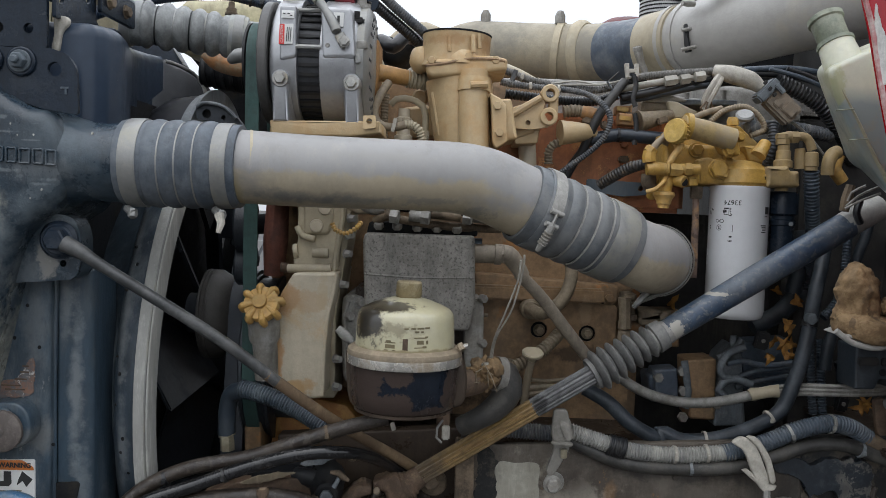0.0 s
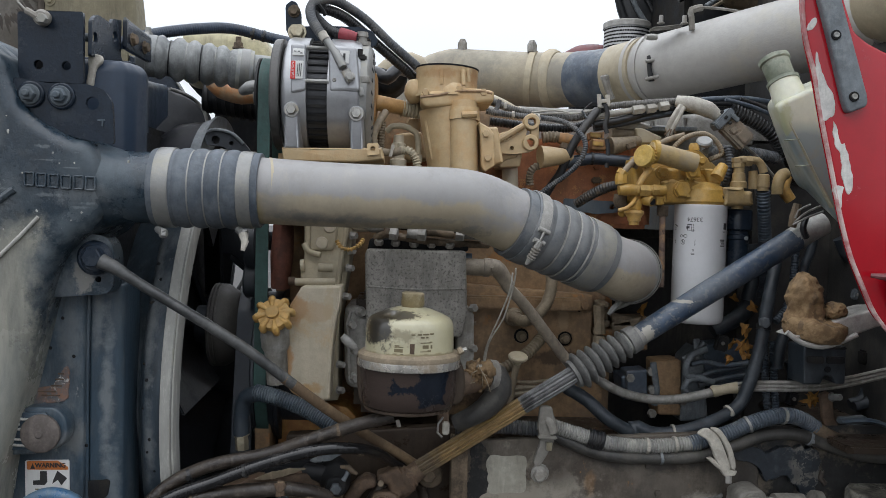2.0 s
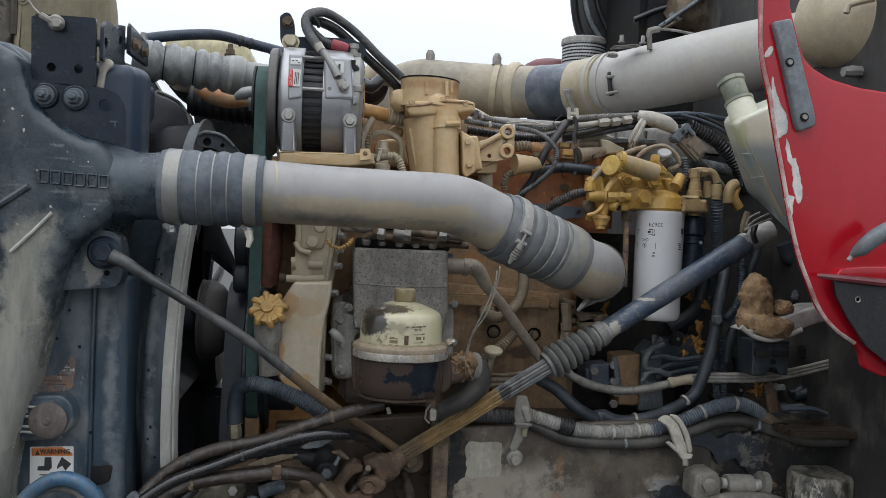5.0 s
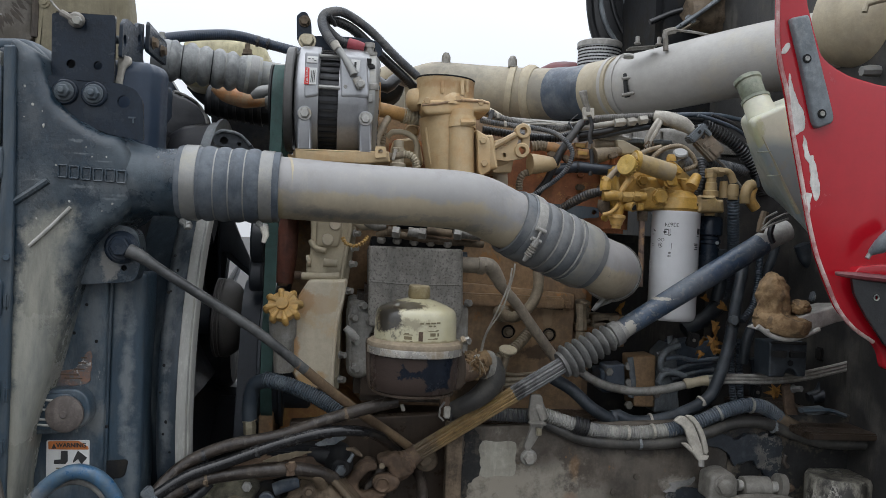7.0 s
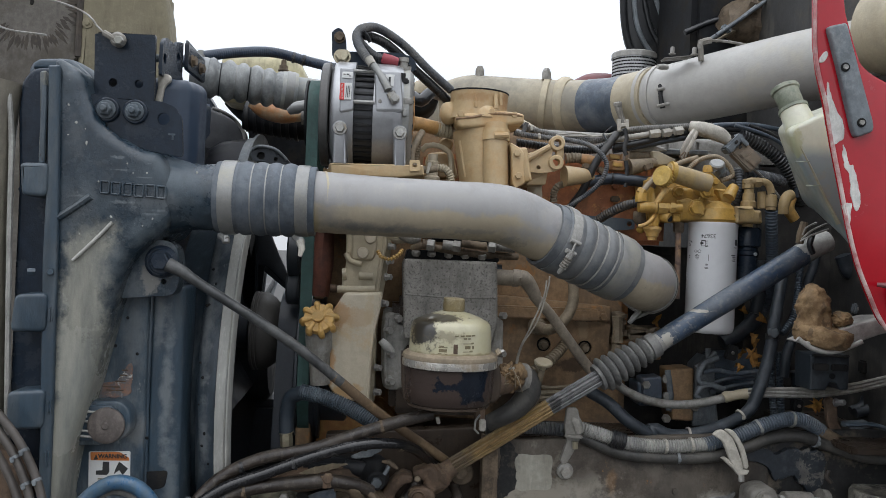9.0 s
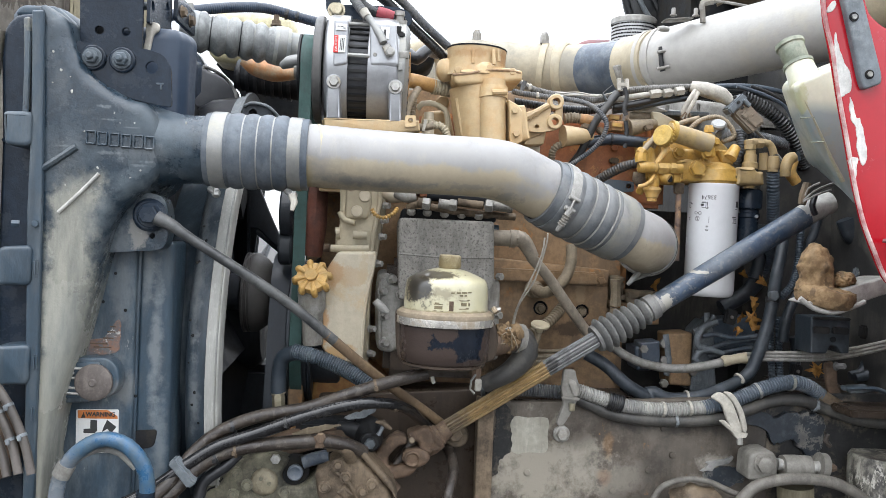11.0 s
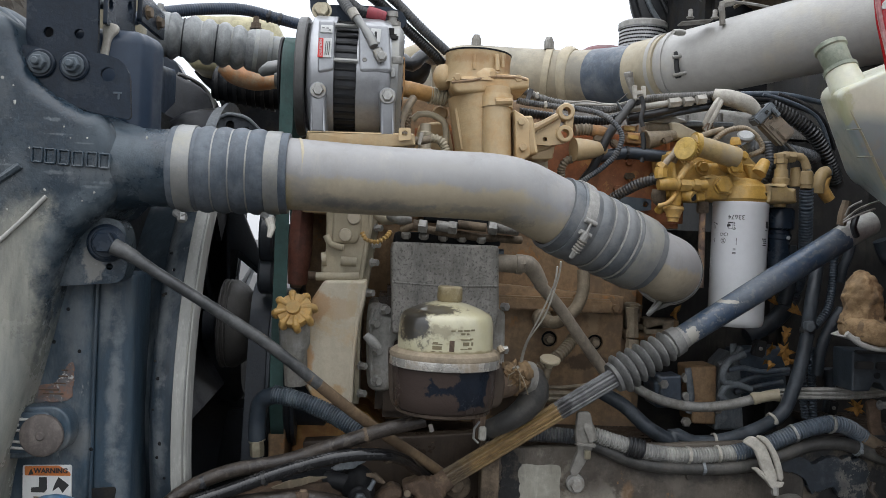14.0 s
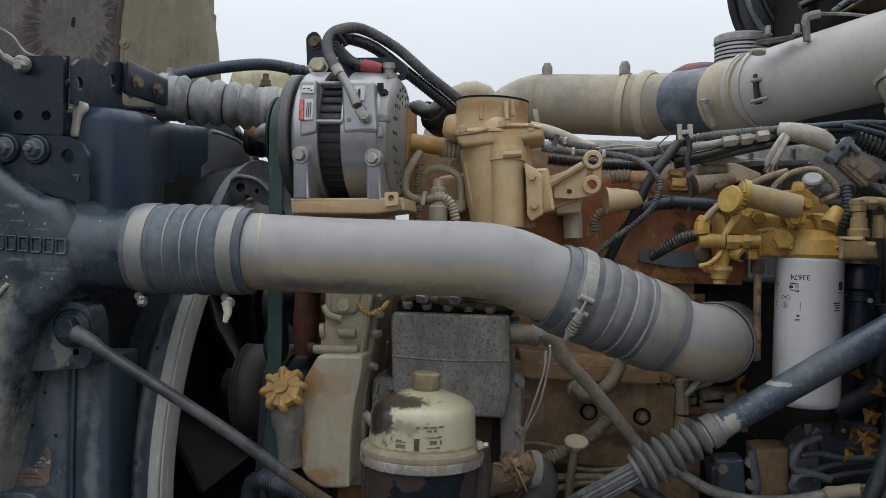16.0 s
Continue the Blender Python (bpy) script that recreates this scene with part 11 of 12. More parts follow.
part("hex_plug", hexagon(B(), (-0.174, 1.397, 1.024), (0.12, -1, -0.1), 0.0105, 0.009), M_STRAP, sens)
part("upper_port", sweep(B(), [(-0.233, 1.45, 1.035), (-0.207, 1.44, 1.036), (-0.185, 1.43, 1.031)], 0.016, 14), M_DARK, sens)
part("tap_stem", sweep(B(), [(-0.159, 1.375, 1.045), (-0.155, 1.375, 1.052), (-0.151, 1.375, 1.061)], [0.0045, 0.0038, 0.0042], 10), M_STRAP, sens)
part("tap_wing", sweep(B(), [(-0.165, 1.372, 1.07), (-0.151, 1.372, 1.069), (-0.145, 1.372, 1.063), (-0.135, 1.372, 1.057)], [0.0025, 0.0055, 0.0055, 0.0025], 10), M_GRIME, sens)
part("mount", span(B(), (-0.318, 1.5, 1.869)[0], (-0.163, 1.5, 1.88)[0], 1.45, 1.51, (-0.23, 1.5, 0.977)[2], (-0.234, 1.5, 1.051)[2], 0.01), M_SHADE, sens)
mb = thing("engine_mount", "grimy round engine mount bolt with a wide washer", "mount", (-0.004, 1.5, 0.984))
part("washer", lathe(B(), (-0.003, 1.5, 1.019), (0, -1, 0), disc(0.024, 0.008, 0.3), 28), M_GRIME, mb)
bolt(mb, (-0.006, 1.492, 1.022), (0, -1, 0), 0.014, 0.012, M_GRIME)
lh = thing("ribbed_heater_hose", "blue-grey corrugated hose with a brass elbow end", "hose", (-0.245, 1.42, 1.149))
part("sleeve", sweep(B(), [(-0.327, 1.44, 1.183), (-0.279, 1.43, 1.174), (-0.224, 1.42, 1.154), (-0.174, 1.4, 1.13)], 0.0155, 16, 0.01, (0.0048, 0.0016)), mat("dark_blue_loom", (0.035, 0.05, 0.066), 0.5, stain=(0.09, 0.11, 0.12), stain_at=0.56, stain_scale=20), lh)
part("elbow", sweep(B(), [(-0.354, 1.46, 1.099), (-0.354, 1.46, 1.138), (-0.346, 1.455, 1.169), (-0.321, 1.44, 1.181)], 0.0148, 16), mat("navy_elbow_rubber", (0.02, 0.03, 0.042), 0.5, stain=(0.04, 0.05, 0.06), stain_at=0.57), lh)
part("brass_fitting", sweep(B(), [(-0.352, 1.46, 1.072), (-0.353, 1.46, 1.088), (-0.355, 1.46, 1.107)], [0.012, 0.0125, 0.010], 6, 0.006), M_BRASS, lh, "dull brass fitting")
part("brass_ring", sweep(B(), [(-0.353, 1.46, 1.097), (-0.354, 1.46, 1.102)], 0.0145, 16), M_BRASS, lh)
solo("support_bar", pillow(B(), rounded([(-0.348, 1.144), (-0.317, 1.145), (-0.315, 0.993), (-0.344, 0.992)], 0.005), 1.55, 1.66, 0.004), M_BLOCK, "oily brown support bar behind the hose", "bar")

# blue hose and bundle at the radiator foot
bh = thing("blue_air_hose", "blue air hose arched before the radiator foot, scuffed grey", "hose", (-0.6, 1.22, 0.985))
blot(M_BLUE, (0.17, 0.185, 0.195), (-0.672, 0.992), 0.055, 0.09, 0.85, 0.7, 22.0, 0.8)
part("tube", sweep(B(), [(-0.673, 1.225, 0.934), (-0.671, 1.225, 0.981), (-0.654, 1.222, 1.024), (-0.622, 1.22, 1.054), (-0.594, 1.22, 1.063), (-0.562, 1.22, 1.053), (-0.537, 1.222, 1.023), (-0.529, 1.225, 0.985), (-0.531, 1.225, 0.938)], 0.0125, 16), M_BLUE, bh)
part("inner_hose", sweep(B(), [(-0.662, 1.235, 1.006), (-0.638, 1.235, 1.031), (-0.607, 1.235, 1.043), (-0.578, 1.235, 1.037), (-0.551, 1.235, 1.013)], 0.006, 12), M_PALELOOM, bh, "grey inner hose")
part("cuff", sweep(B(), [(-0.666, 1.223, 1), (-0.656, 1.222, 1.02)], 0.0145, 16), M_GREY, bh)
part("end_cap", sweep(B(), [(-0.531, 1.225, 0.978), (-0.531, 1.225, 0.948)], 0.015, 16), M_BRACKET, bh)
G3 = "hoses beside the radiator guard"
for pts, tie_ in (([(-0.853, 1.2, 1.237), (-0.812, 1.19, 1.208), (-0.77, 1.18, 1.173), (-0.731, 1.17, 1.129), (-0.7, 1.16, 1.074), (-0.682, 1.15, 1.024)], 1), ([(-0.861, 1.2, 1.214), (-0.815, 1.19, 1.188), (-0.778, 1.18, 1.157), (-0.744, 1.17, 1.117), (-0.717, 1.16, 1.068), (-0.701, 1.15, 1.024)], 1), ([(-0.865, 1.21, 1.193), (-0.824, 1.2, 1.165), (-0.791, 1.19, 1.131), (-0.76, 1.18, 1.092), (-0.736, 1.17, 1.052), (-0.722, 1.16, 1.016)], 0)):
    hose("bundled_hose", pts, 0.0068, mat("tan_grey_hose", (0.06, 0.05, 0.042), 0.6, stain=(0.11, 0.095, 0.085), stain_at=0.52), "thin tan-grey hose tied in a bundle", group=G3, ties=((3.1, M_STRAP), (3.9, M_STRAP)) if tie_ else ())
solo("rusty_bracket", pillow(B(), smooth_outline([(-0.822, 1.1), (-0.776, 1.092), (-0.757, 1.065), (-0.763, 0.99), (-0.817, 0.989)], 0.012), 1.2, 1.3, 0.012), M_RUST, "rust-brown bracket behind the bundled hoses", "bracket")

# looms along the frame rail
G4 = "looms along the frame rail"
hose("frame_loom", [(0.042, 1.5, 1.112), (0.104, 1.5, 1.115), (0.174, 1.5, 1.113), (0.23, 1.49, 1.112)], 0.0145, M_LOOM, "dark corrugated loom along the rail", ribs=(0.0054, 0.0019), segs=14, group=G4)
hose("frame_loom", [(0.223, 1.475, 1.124), (0.271, 1.47, 1.111), (0.33, 1.47, 1.095), (0.413, 1.475, 1.089), (0.506, 1.475, 1.098)], 0.0145, M_PALELOOM, "pale dusty corrugated loom tied along the rail", ribs=(0.0054, 0.0019), segs=14, group=G4, ties=((2.9, M_TAPE), (3.5, M_TAPE)))
hose("frame_loom", [(0.489, 1.475, 1.095), (0.553, 1.475, 1.114), (0.61, 1.475, 1.139), (0.663, 1.475, 1.153), (0.702, 1.48, 1.147), (0.738, 1.49, 1.127)], 0.0155, M_BLUELOOM, "blue-grey corrugated loom bowed over the rail", ribs=(0.0054, 0.0019), segs=14, group=G4, ties=((1.8, M_BAND), (3.1, M_BAND)))
solo("loom_patch", sweep(B(), [(0.291, 1.467, 1.106), (0.303, 1.466, 1.103), (0.318, 1.466, 1.099)], 0.0185, 18, 0.004, (0.0068, 0.002)), M_BLACK, "black bare length of corrugated loom", "hose", group=G4)
hose("frame_hose", [(0.2, 1.49, 1.12), (0.252, 1.48, 1.096), (0.321, 1.475, 1.073), (0.414, 1.475, 1.067), (0.508, 1.475, 1.073), (0.577, 1.475, 1.094), (0.638, 1.48, 1.114), (0.698, 1.48, 1.116), (0.759, 1.48, 1.097), (0.821, 1.46, 1.083), (0.904, 1.44, 1.086)], 0.0125, M_UNDERHOSE, "smooth dusty dark hose under the looms", group=G4, ties=((3.2, M_STRAP), (7.4, M_STRAP)))
hose("frame_hose", [(0.732, 1.49, 1.129), (0.764, 1.49, 1.109), (0.807, 1.5, 1.097), (0.855, 1.5, 1.106)], [0.015, 0.017, 0.015, 0.012], M_GRIME, "grimy hose end by the canister", group=G4)
rl = hose("return_line", [(0.314, 1.6, 1.211), (0.35, 1.6, 1.183), (0.398, 1.59, 1.163), (0.459, 1.585, 1.155), (0.519, 1.58, 1.162), (0.585, 1.575, 1.18), (0.614, 1.57, 1.185)], 0.0095, M_GREY, "grey flat return line with a joint sleeve", "pipe", group=G4)
for k in (-1, 0, 1):
    part("strand", sweep(B(), [V(q) + V((0, 0, 0.0072 * k)) for q in [(0.604, 1.57, 1.185), (0.645, 1.545, 1.195), (0.73, 1.53, 1.2), (0.801, 1.525, 1.209), (0.872, 1.52, 1.227), (0.942, 1.515, 1.247), (1.062, 1.51, 1.276)]], 0.0042, 8), M_GREY, rl)
solo("joint_sleeve", sweep(B(), [(0.564, 1.575, 1.175), (0.569, 1.575, 1.177), (0.583, 1.573, 1.18), (0.601, 1.57, 1.185), (0.614, 1.565, 1.187)], [0.0105, 0.0125, 0.0105, 0.011, 0.0125], 14), M_PIPE, "pale joint sleeve on the return line", "sleeve")
pc_ = thing("loom_clamp", "pale steel strap clamp holding the loom to the rail", "clamp", (0.206, 1.44, 1.041))
part("strap", pillow(B(), rounded([(0.193, 1.169), (0.215, 1.169), (0.224, 1.131), (0.221, 1.103), (0.207, 1.075), (0.194, 1.054), (0.183, 1.063), (0.196, 1.102), (0.19, 1.13)], 0.006), 1.436, 1.446, 0.002), M_VALVE, pc_)
part("loop", sweep(B(), [(0.207, 1.45, 1.162), (0.214, 1.44, 1.142), (0.222, 1.438, 1.12)], [0.010, 0.012, 0.010], 10, 0.01, None, 0.5), M_VALVE, pc_)
part("ear", box(B(), (0.207, 1.43, 1.114), (0.036, 0.012, 0.006), 0.002, (0, 3, 0)), M_VALVE, pc_)
bolt(pc_, (0.211, 1.43, 1.104), (0, 0, -1), 0.006, 0.014, M_BRASS)
bolt(pc_, (0.195, 1.438, 1.043), (0, -1, 0), 0.0115, 0.012, M_GREY, 0.015)
sc = thing("loom_clamp", "white nylon strap clamp wrapped over the loom", "clamp", (0.546, 1.45, 1.05))
part("strap", pillow(B(), smooth_outline([(0.49, 1.124), (0.5, 1.133), (0.514, 1.132), (0.53, 1.118), (0.545, 1.086), (0.554, 1.06), (0.541, 1.052), (0.526, 1.074), (0.511, 1.108), (0.498, 1.118)], 0.004), 1.436, 1.444, 0.003), M_TAPE, sc)
part("strap", pillow(B(), smooth_outline([(0.512, 1.135), (0.525, 1.136), (0.536, 1.127), (0.553, 1.1), (0.563, 1.064), (0.554, 1.06), (0.545, 1.092), (0.53, 1.118)], 0.004), 1.432, 1.439, 0.003), M_TAPE, sc)
part("strap_tail", pillow(B(), rounded([(0.508, 1.078), (0.518, 1.08), (0.545, 1.06), (0.541, 1.05)], 0.003), 1.438, 1.446, 0.002), M_TAPE, sc)
part("foot", pillow(B(), rounded([(0.522, 1.072), (0.548, 1.058), (0.567, 1.056), (0.563, 1.047), (0.544, 1.044)], 0.003), 1.436, 1.446, 0.002), M_TAPE, sc)
bolt(sc, (0.551, 1.44, 1.046), (0, -0.2, -1), 0.006, 0.014, M_GREY)
vb = thing("air_valve", "grey dusty air valve with hex fittings", "valve", (0.635, 1.43, 0.968))
part("block", pillow(B(), rounded([(0.558, 1.021), (0.582, 1.03), (0.605, 1.029), (0.615, 1.013), (0.615, 0.979), (0.602, 0.971), (0.556, 0.972)], 0.008), 1.405, 1.46, 0.006), M_VALVE, vb)
bolt(vb, (0.586, 1.405, 1.005), (0, -1, 0), 0.016, 0.010, M_VALVE, 0.02)
part("neck", sweep(B(), [(0.624, 1.43, 0.999), (0.64, 1.43, 0.998), (0.658, 1.43, 0.998)], [0.012, 0.010, 0.013], 12), M_BARE, vb)
part("barrel", sweep(B(), [(0.635, 1.43, 0.995), (0.659, 1.43, 0.995), (0.691, 1.43, 0.995)], [0.022, 0.023, 0.022], 18), M_VALVE, vb)
part("collar", sweep(B(), [(0.691, 1.43, 0.995), (0.71, 1.43, 0.995)], 0.0125, 12), M_BARE, vb)
part("disc", sweep(B(), [(0.708, 1.43, 0.998), (0.722, 1.43, 0.996)], 0.0265, 24), M_VALVE, vb)
part("tip", sweep(B(), [(0.722, 1.43, 0.996), (0.736, 1.43, 0.995), (0.745, 1.43, 0.994)], [0.012, 0.010, 0.006], 8), M_RUST, vb)
cn2 = thing("air_dryer_canister", "dark canister with flaking pale paint beside the rail", "canister", (0.819, 1.42, 0.92))
part("body", lathe(B(), (0.854, 1.45, 0.841), (0, 0, 1), [(0, 0), (0, 0.065), (0.17, 0.065), (0.178, 0.06), (0.18, 0)], 36), mat("flaking_canister", (0.05, 0.045, 0.038), 0.6, stain=(0.36, 0.34, 0.28), stain_at=0.53, stain_scale=26, streak=0.5, chip=(0.45, 0.43, 0.37), chip_at=0.62, chip_scale=40), cn2)
part("bracket_ring", sweep(B(), [(0.724, 1.43, 1.062), (0.721, 1.43, 1.048), (0.731, 1.43, 1.037)], 0.005, 8), M_DARKHOSE, cn2)
hose("lower_cable", [(0.371, 1.42, 0.907), (0.389, 1.42, 0.946), (0.43, 1.42, 0.965), (0.481, 1.42, 0.964), (0.534, 1.42, 0.943), (0.563, 1.42, 0.935)], 0.006, M_TAUPE, "grey cable arched at the rail foot", "cable", ties=())
hose("lower_cable", [(0.539, 1.4, 0.93), (0.57, 1.4, 0.962), (0.62, 1.4, 0.977), (0.688, 1.4, 0.979), (0.746, 1.4, 0.967), (0.806, 1.4, 0.932)], 0.0115, M_TAUPE, "thick dusty grey hose arched under the air valve", "hose")
solo("chassis_fitting", lump(B(), (0.465, 1.43, 0.923), (0.05, 0.03, 0.03), 21, 0.25), M_GRIME, "grimy lumpy chassis fitting", "fitting")
solo("chassis_canister", sweep(B(), [(0.675, 1.45, 0.952), (0.681, 1.45, 0.871)], 0.035, 20), M_HOOD, "tan cylinder below the air valve", "cylinder")
# dark clutter behind filter and shaft
G5 = "dark hoses beside the filter"
hose("frame_hose", [(0.706, 1.62, 1.475), (0.693, 1.6, 1.422), (0.67, 1.57, 1.364), (0.654, 1.55, 1.303), (0.64, 1.54, 1.252), (0.621, 1.53, 1.202), (0.603, 1.53, 1.16), (0.561, 1.52, 1.135), (0.491, 1.51, 1.112), (0.43, 1.51, 1.105), (0.389, 1.51, 1.12), (0.388, 1.508, 1.106), (0.336, 1.5, 1.133), (0.296, 1.51, 1.167), (0.256, 1.52, 1.189)], 0.0128, M_RECESS, "dusty dark hose curving up behind the shaft", segs=16, group=G5, ties=((6.5, M_TAPE), (8.4, M_TAPE)))
hose("dark_hose", [(0.658, 1.587, 1.584), (0.666, 1.6, 1.546), (0.683, 1.63, 1.5), (0.699, 1.66, 1.453), (0.724, 1.73, 1.395), (0.722, 1.755, 1.359)], 0.0135, M_RECESSBLUE, "blue-grey corrugated hose curling under the filter", ribs=(0.0072, 0.002), segs=16, group=G5)
hose("dark_hose", [(0.732, 1.765, 1.369), (0.708, 1.755, 1.335), (0.675, 1.75, 1.304), (0.625, 1.745, 1.278)], [0.018, 0.0185, 0.018, 0.017], M_RECESS, "thick dark hose end under the filter", segs=16, group=G5)
hose("dark_hose", [(0.785, 1.7, 1.469), (0.771, 1.68, 1.39), (0.752, 1.66, 1.346), (0.723, 1.65, 1.313)], 0.0085, M_RECESSBLUE, "slim corrugated hose beside the thick hose", segs=14, group=G5, ribs=(0.006, 0.0015))
hose("dark_hose", [(0.783, 1.66, 1.348), (0.753, 1.65, 1.309), (0.732, 1.64, 1.265), (0.727, 1.64, 1.216)], 0.0115, M_RECESS, "dark rubber hose in the recess", segs=14, group=G5)
hose("dark_hose", [(0.714, 1.68, 1.26), (0.717, 1.68, 1.222), (0.721, 1.68, 1.177), (0.728, 1.68, 1.122)], 0.0085, M_RECESSBLUE, "upright ribbed hose behind the return line", segs=14, group=G5, ribs=(0.006, 0.0017))
hose("dark_hose", [(0.734, 1.68, 1.267), (0.737, 1.68, 1.222), (0.74, 1.68, 1.178), (0.746, 1.68, 1.123)], 0.0085, M_RECESSBLUE, "upright ribbed hose behind the return line", segs=14, group=G5, ribs=(0.006, 0.0017))
hose("dark_hose", [(0.909, 1.62, 1.248), (0.913, 1.62, 1.205), (0.903, 1.62, 1.161), (0.875, 1.62, 1.148)], 0.0105, M_RECESS, "dark hose bent down by the cab wall", segs=14, group=G5)
hose("dark_hose", [(0.923, 1.6, 1.208), (0.914, 1.6, 1.17), (0.896, 1.6, 1.152), (0.874, 1.6, 1.147)], 0.0105, M_RECESS, "dark hose bent down by the cab wall", segs=14, group=G5)
hose("dark_hose", [(0.696, 1.72, 1.475), (0.699, 1.72, 1.436), (0.699, 1.72, 1.391), (0.691, 1.72, 1.351)], 0.015, M_RECESS, "dark rubber hose in the recess", segs=14, group=G5)
hose("dark_hose", [(0.834, 1.72, 1.494), (0.826, 1.72, 1.459), (0.817, 1.72, 1.436), (0.811, 1.72, 1.402)], 0.01, M_RECESS, "dark rubber hose in the recess", segs=14, group=G5)
hose("dark_hose", [(0.887, 1.7, 1.496), (0.907, 1.7, 1.458), (0.937, 1.7, 1.453), (0.965, 1.7, 1.477)], 0.02, M_RECESS, "thick dark hose looped by the fender", segs=14, group=G5)
hose("dark_hose", [(0.947, 1.72, 1.391), (0.96, 1.72, 1.375), (0.972, 1.72, 1.324), (0.972, 1.72, 1.272)], 0.012, M_RECESS, "dark hose below the steel arm", segs=14, group=G5)
hose("dark_hose", [(0.792, 1.72, 1.219), (0.8, 1.72, 1.186), (0.798, 1.72, 1.128)], 0.012, M_RECESS, "dark rubber hose in the recess", segs=14, group=G5)
tie_ = thing("hose_clip", "pale plastic tie head on the dark hose", "clip", (0.647, 1.53, 1.321))
part("head", pillow(B(), rounded([(0.64, 1.331), (0.654, 1.334), (0.659, 1.321), (0.65, 1.312), (0.64, 1.317)], 0.003), 1.525, 1.54, 0.003), M_STRAP, tie_)
part("band", sweep(B(), [(0.656, 1.552, 1.318), (0.654, 1.55, 1.307)], 0.0142, 18), M_BLACK, tie_)
for p, w, m in zip([(0.613, 1.66, 1.264), (0.901, 1.66, 1.375), (0.772, 1.66, 1.149), (0.917, 1.66, 1.288)], (0.026, 0.018, 0.022, 0.016), (M_DARK, M_STRAP, M_DARK, M_BLACK)):
    ob = thing("hose_clip", "small plastic clip among the dark hoses", "clip", p, "clips in the dark recess")
    part("block", box(B(), p, (w, 0.016, w * 1.3), 0.003, (0, 12, 0)), m, ob)
    part("screw", lathe(B(), V(p) + V((0, -0.008, 0)), (0, -1, 0), disc(0.004, 0.003), 10), M_GREY, ob)
solo("navy_box", pillow(B(), rounded([(0.585, 1.253), (0.687, 1.263), (0.699, 1.162), (0.596, 1.158)], 0.006), 1.70, 1.76, 0.006), M_RECESSBLUE, "dusty navy box behind the coiled lines", "box")
coil = thing("coiled_lines", "bent grey-blue brake lines in coils", "line", (0.51, 1.68, 1.186))
for pts in ([(0.543, 1.64, 1.22), (0.573, 1.64, 1.226), (0.613, 1.64, 1.219), (0.668, 1.64, 1.226)], [(0.559, 1.66, 1.185), (0.6, 1.66, 1.203), (0.644, 1.66, 1.21), (0.678, 1.66, 1.216)], [(0.568, 1.66, 1.172), (0.617, 1.66, 1.187), (0.667, 1.66, 1.197)]):
    part("line", sweep(B(), pts, 0.0055, 10), M_BLUELOOM, coil)
ecu = thing("relay_block", "black relay block with square sockets below the mud-caked mount", "relay box", (0.743, 1.5, 1.216))
part("case", pillow(B(), rounded([(0.701, 1.287), (0.785, 1.288), (0.785, 1.216), (0.767, 1.215), (0.759, 1.229), (0.745, 1.232), (0.738, 1.214), (0.704, 1.213)], 0.004), 1.475, 1.54, 0.004), mat("dusty_navy_plastic", (0.025, 0.033, 0.042), 0.5, stain=(0.055, 0.066, 0.076), stain_at=0.56, stain_scale=18), ecu)
for x_ in (0.722, 0.762):
    part("socket", box(B(), (x_, 1.472, 1.262), (0.034, 0.008, 0.014), 0.002), M_DARK, ecu)
part("socket_hole", lathe(B(), (0.748, 1.474, 1.244), (0, -1, 0), disc(0.006, 0.003), 12), M_SHADE, ecu)
part("cover_lip", box(B(), (0.742, 1.472, 1.286), (0.078, 0.01, 0.006), 0.002), M_DARK, ecu)
solo("orange_latch", box(B(), (0.912, 1.6, 1.241), (0.012, 0.012, 0.026), 0.002), M_DULLTAN, "dull orange latch on a dark plug", "latch")
solo("black_plug", box(B(), (0.917, 1.62, 1.247), (0.045, 0.03, 0.03), 0.004), M_SHADE, "dark plug body on the cab wall", "plug")
ring3 = thing("clipped_pipe_loops", "grey pipe loops clipped behind the shaft", "pipe", (0.577, 1.66, 1.16))
for pts, r in (([(0.573, 1.635, 1.254), (0.543, 1.635, 1.241), (0.529, 1.635, 1.214), (0.535, 1.635, 1.196), (0.551, 1.635, 1.195)], 0.0085), ([(0.59, 1.635, 1.183), (0.557, 1.635, 1.193), (0.535, 1.635, 1.185), (0.527, 1.635, 1.17), (0.539, 1.635, 1.16)], 0.0085), ([(0.572, 1.65, 1.266), (0.557, 1.65, 1.246), (0.527, 1.65, 1.229)], 0.007)):
    part("loop", sweep(B(), pts, r * 0.85, 10), M_STRAP, ring3)
for pts in ([(0.559, 1.66, 1.271), (0.565, 1.66, 1.222)], [(0.468, 1.66, 1.219), (0.478, 1.66, 1.158), (0.474, 1.66, 1.127)]):
    part("clip", sweep(B(), pts, 0.007, 8, 0.01, None, 0.5), M_STRAP, ring3)
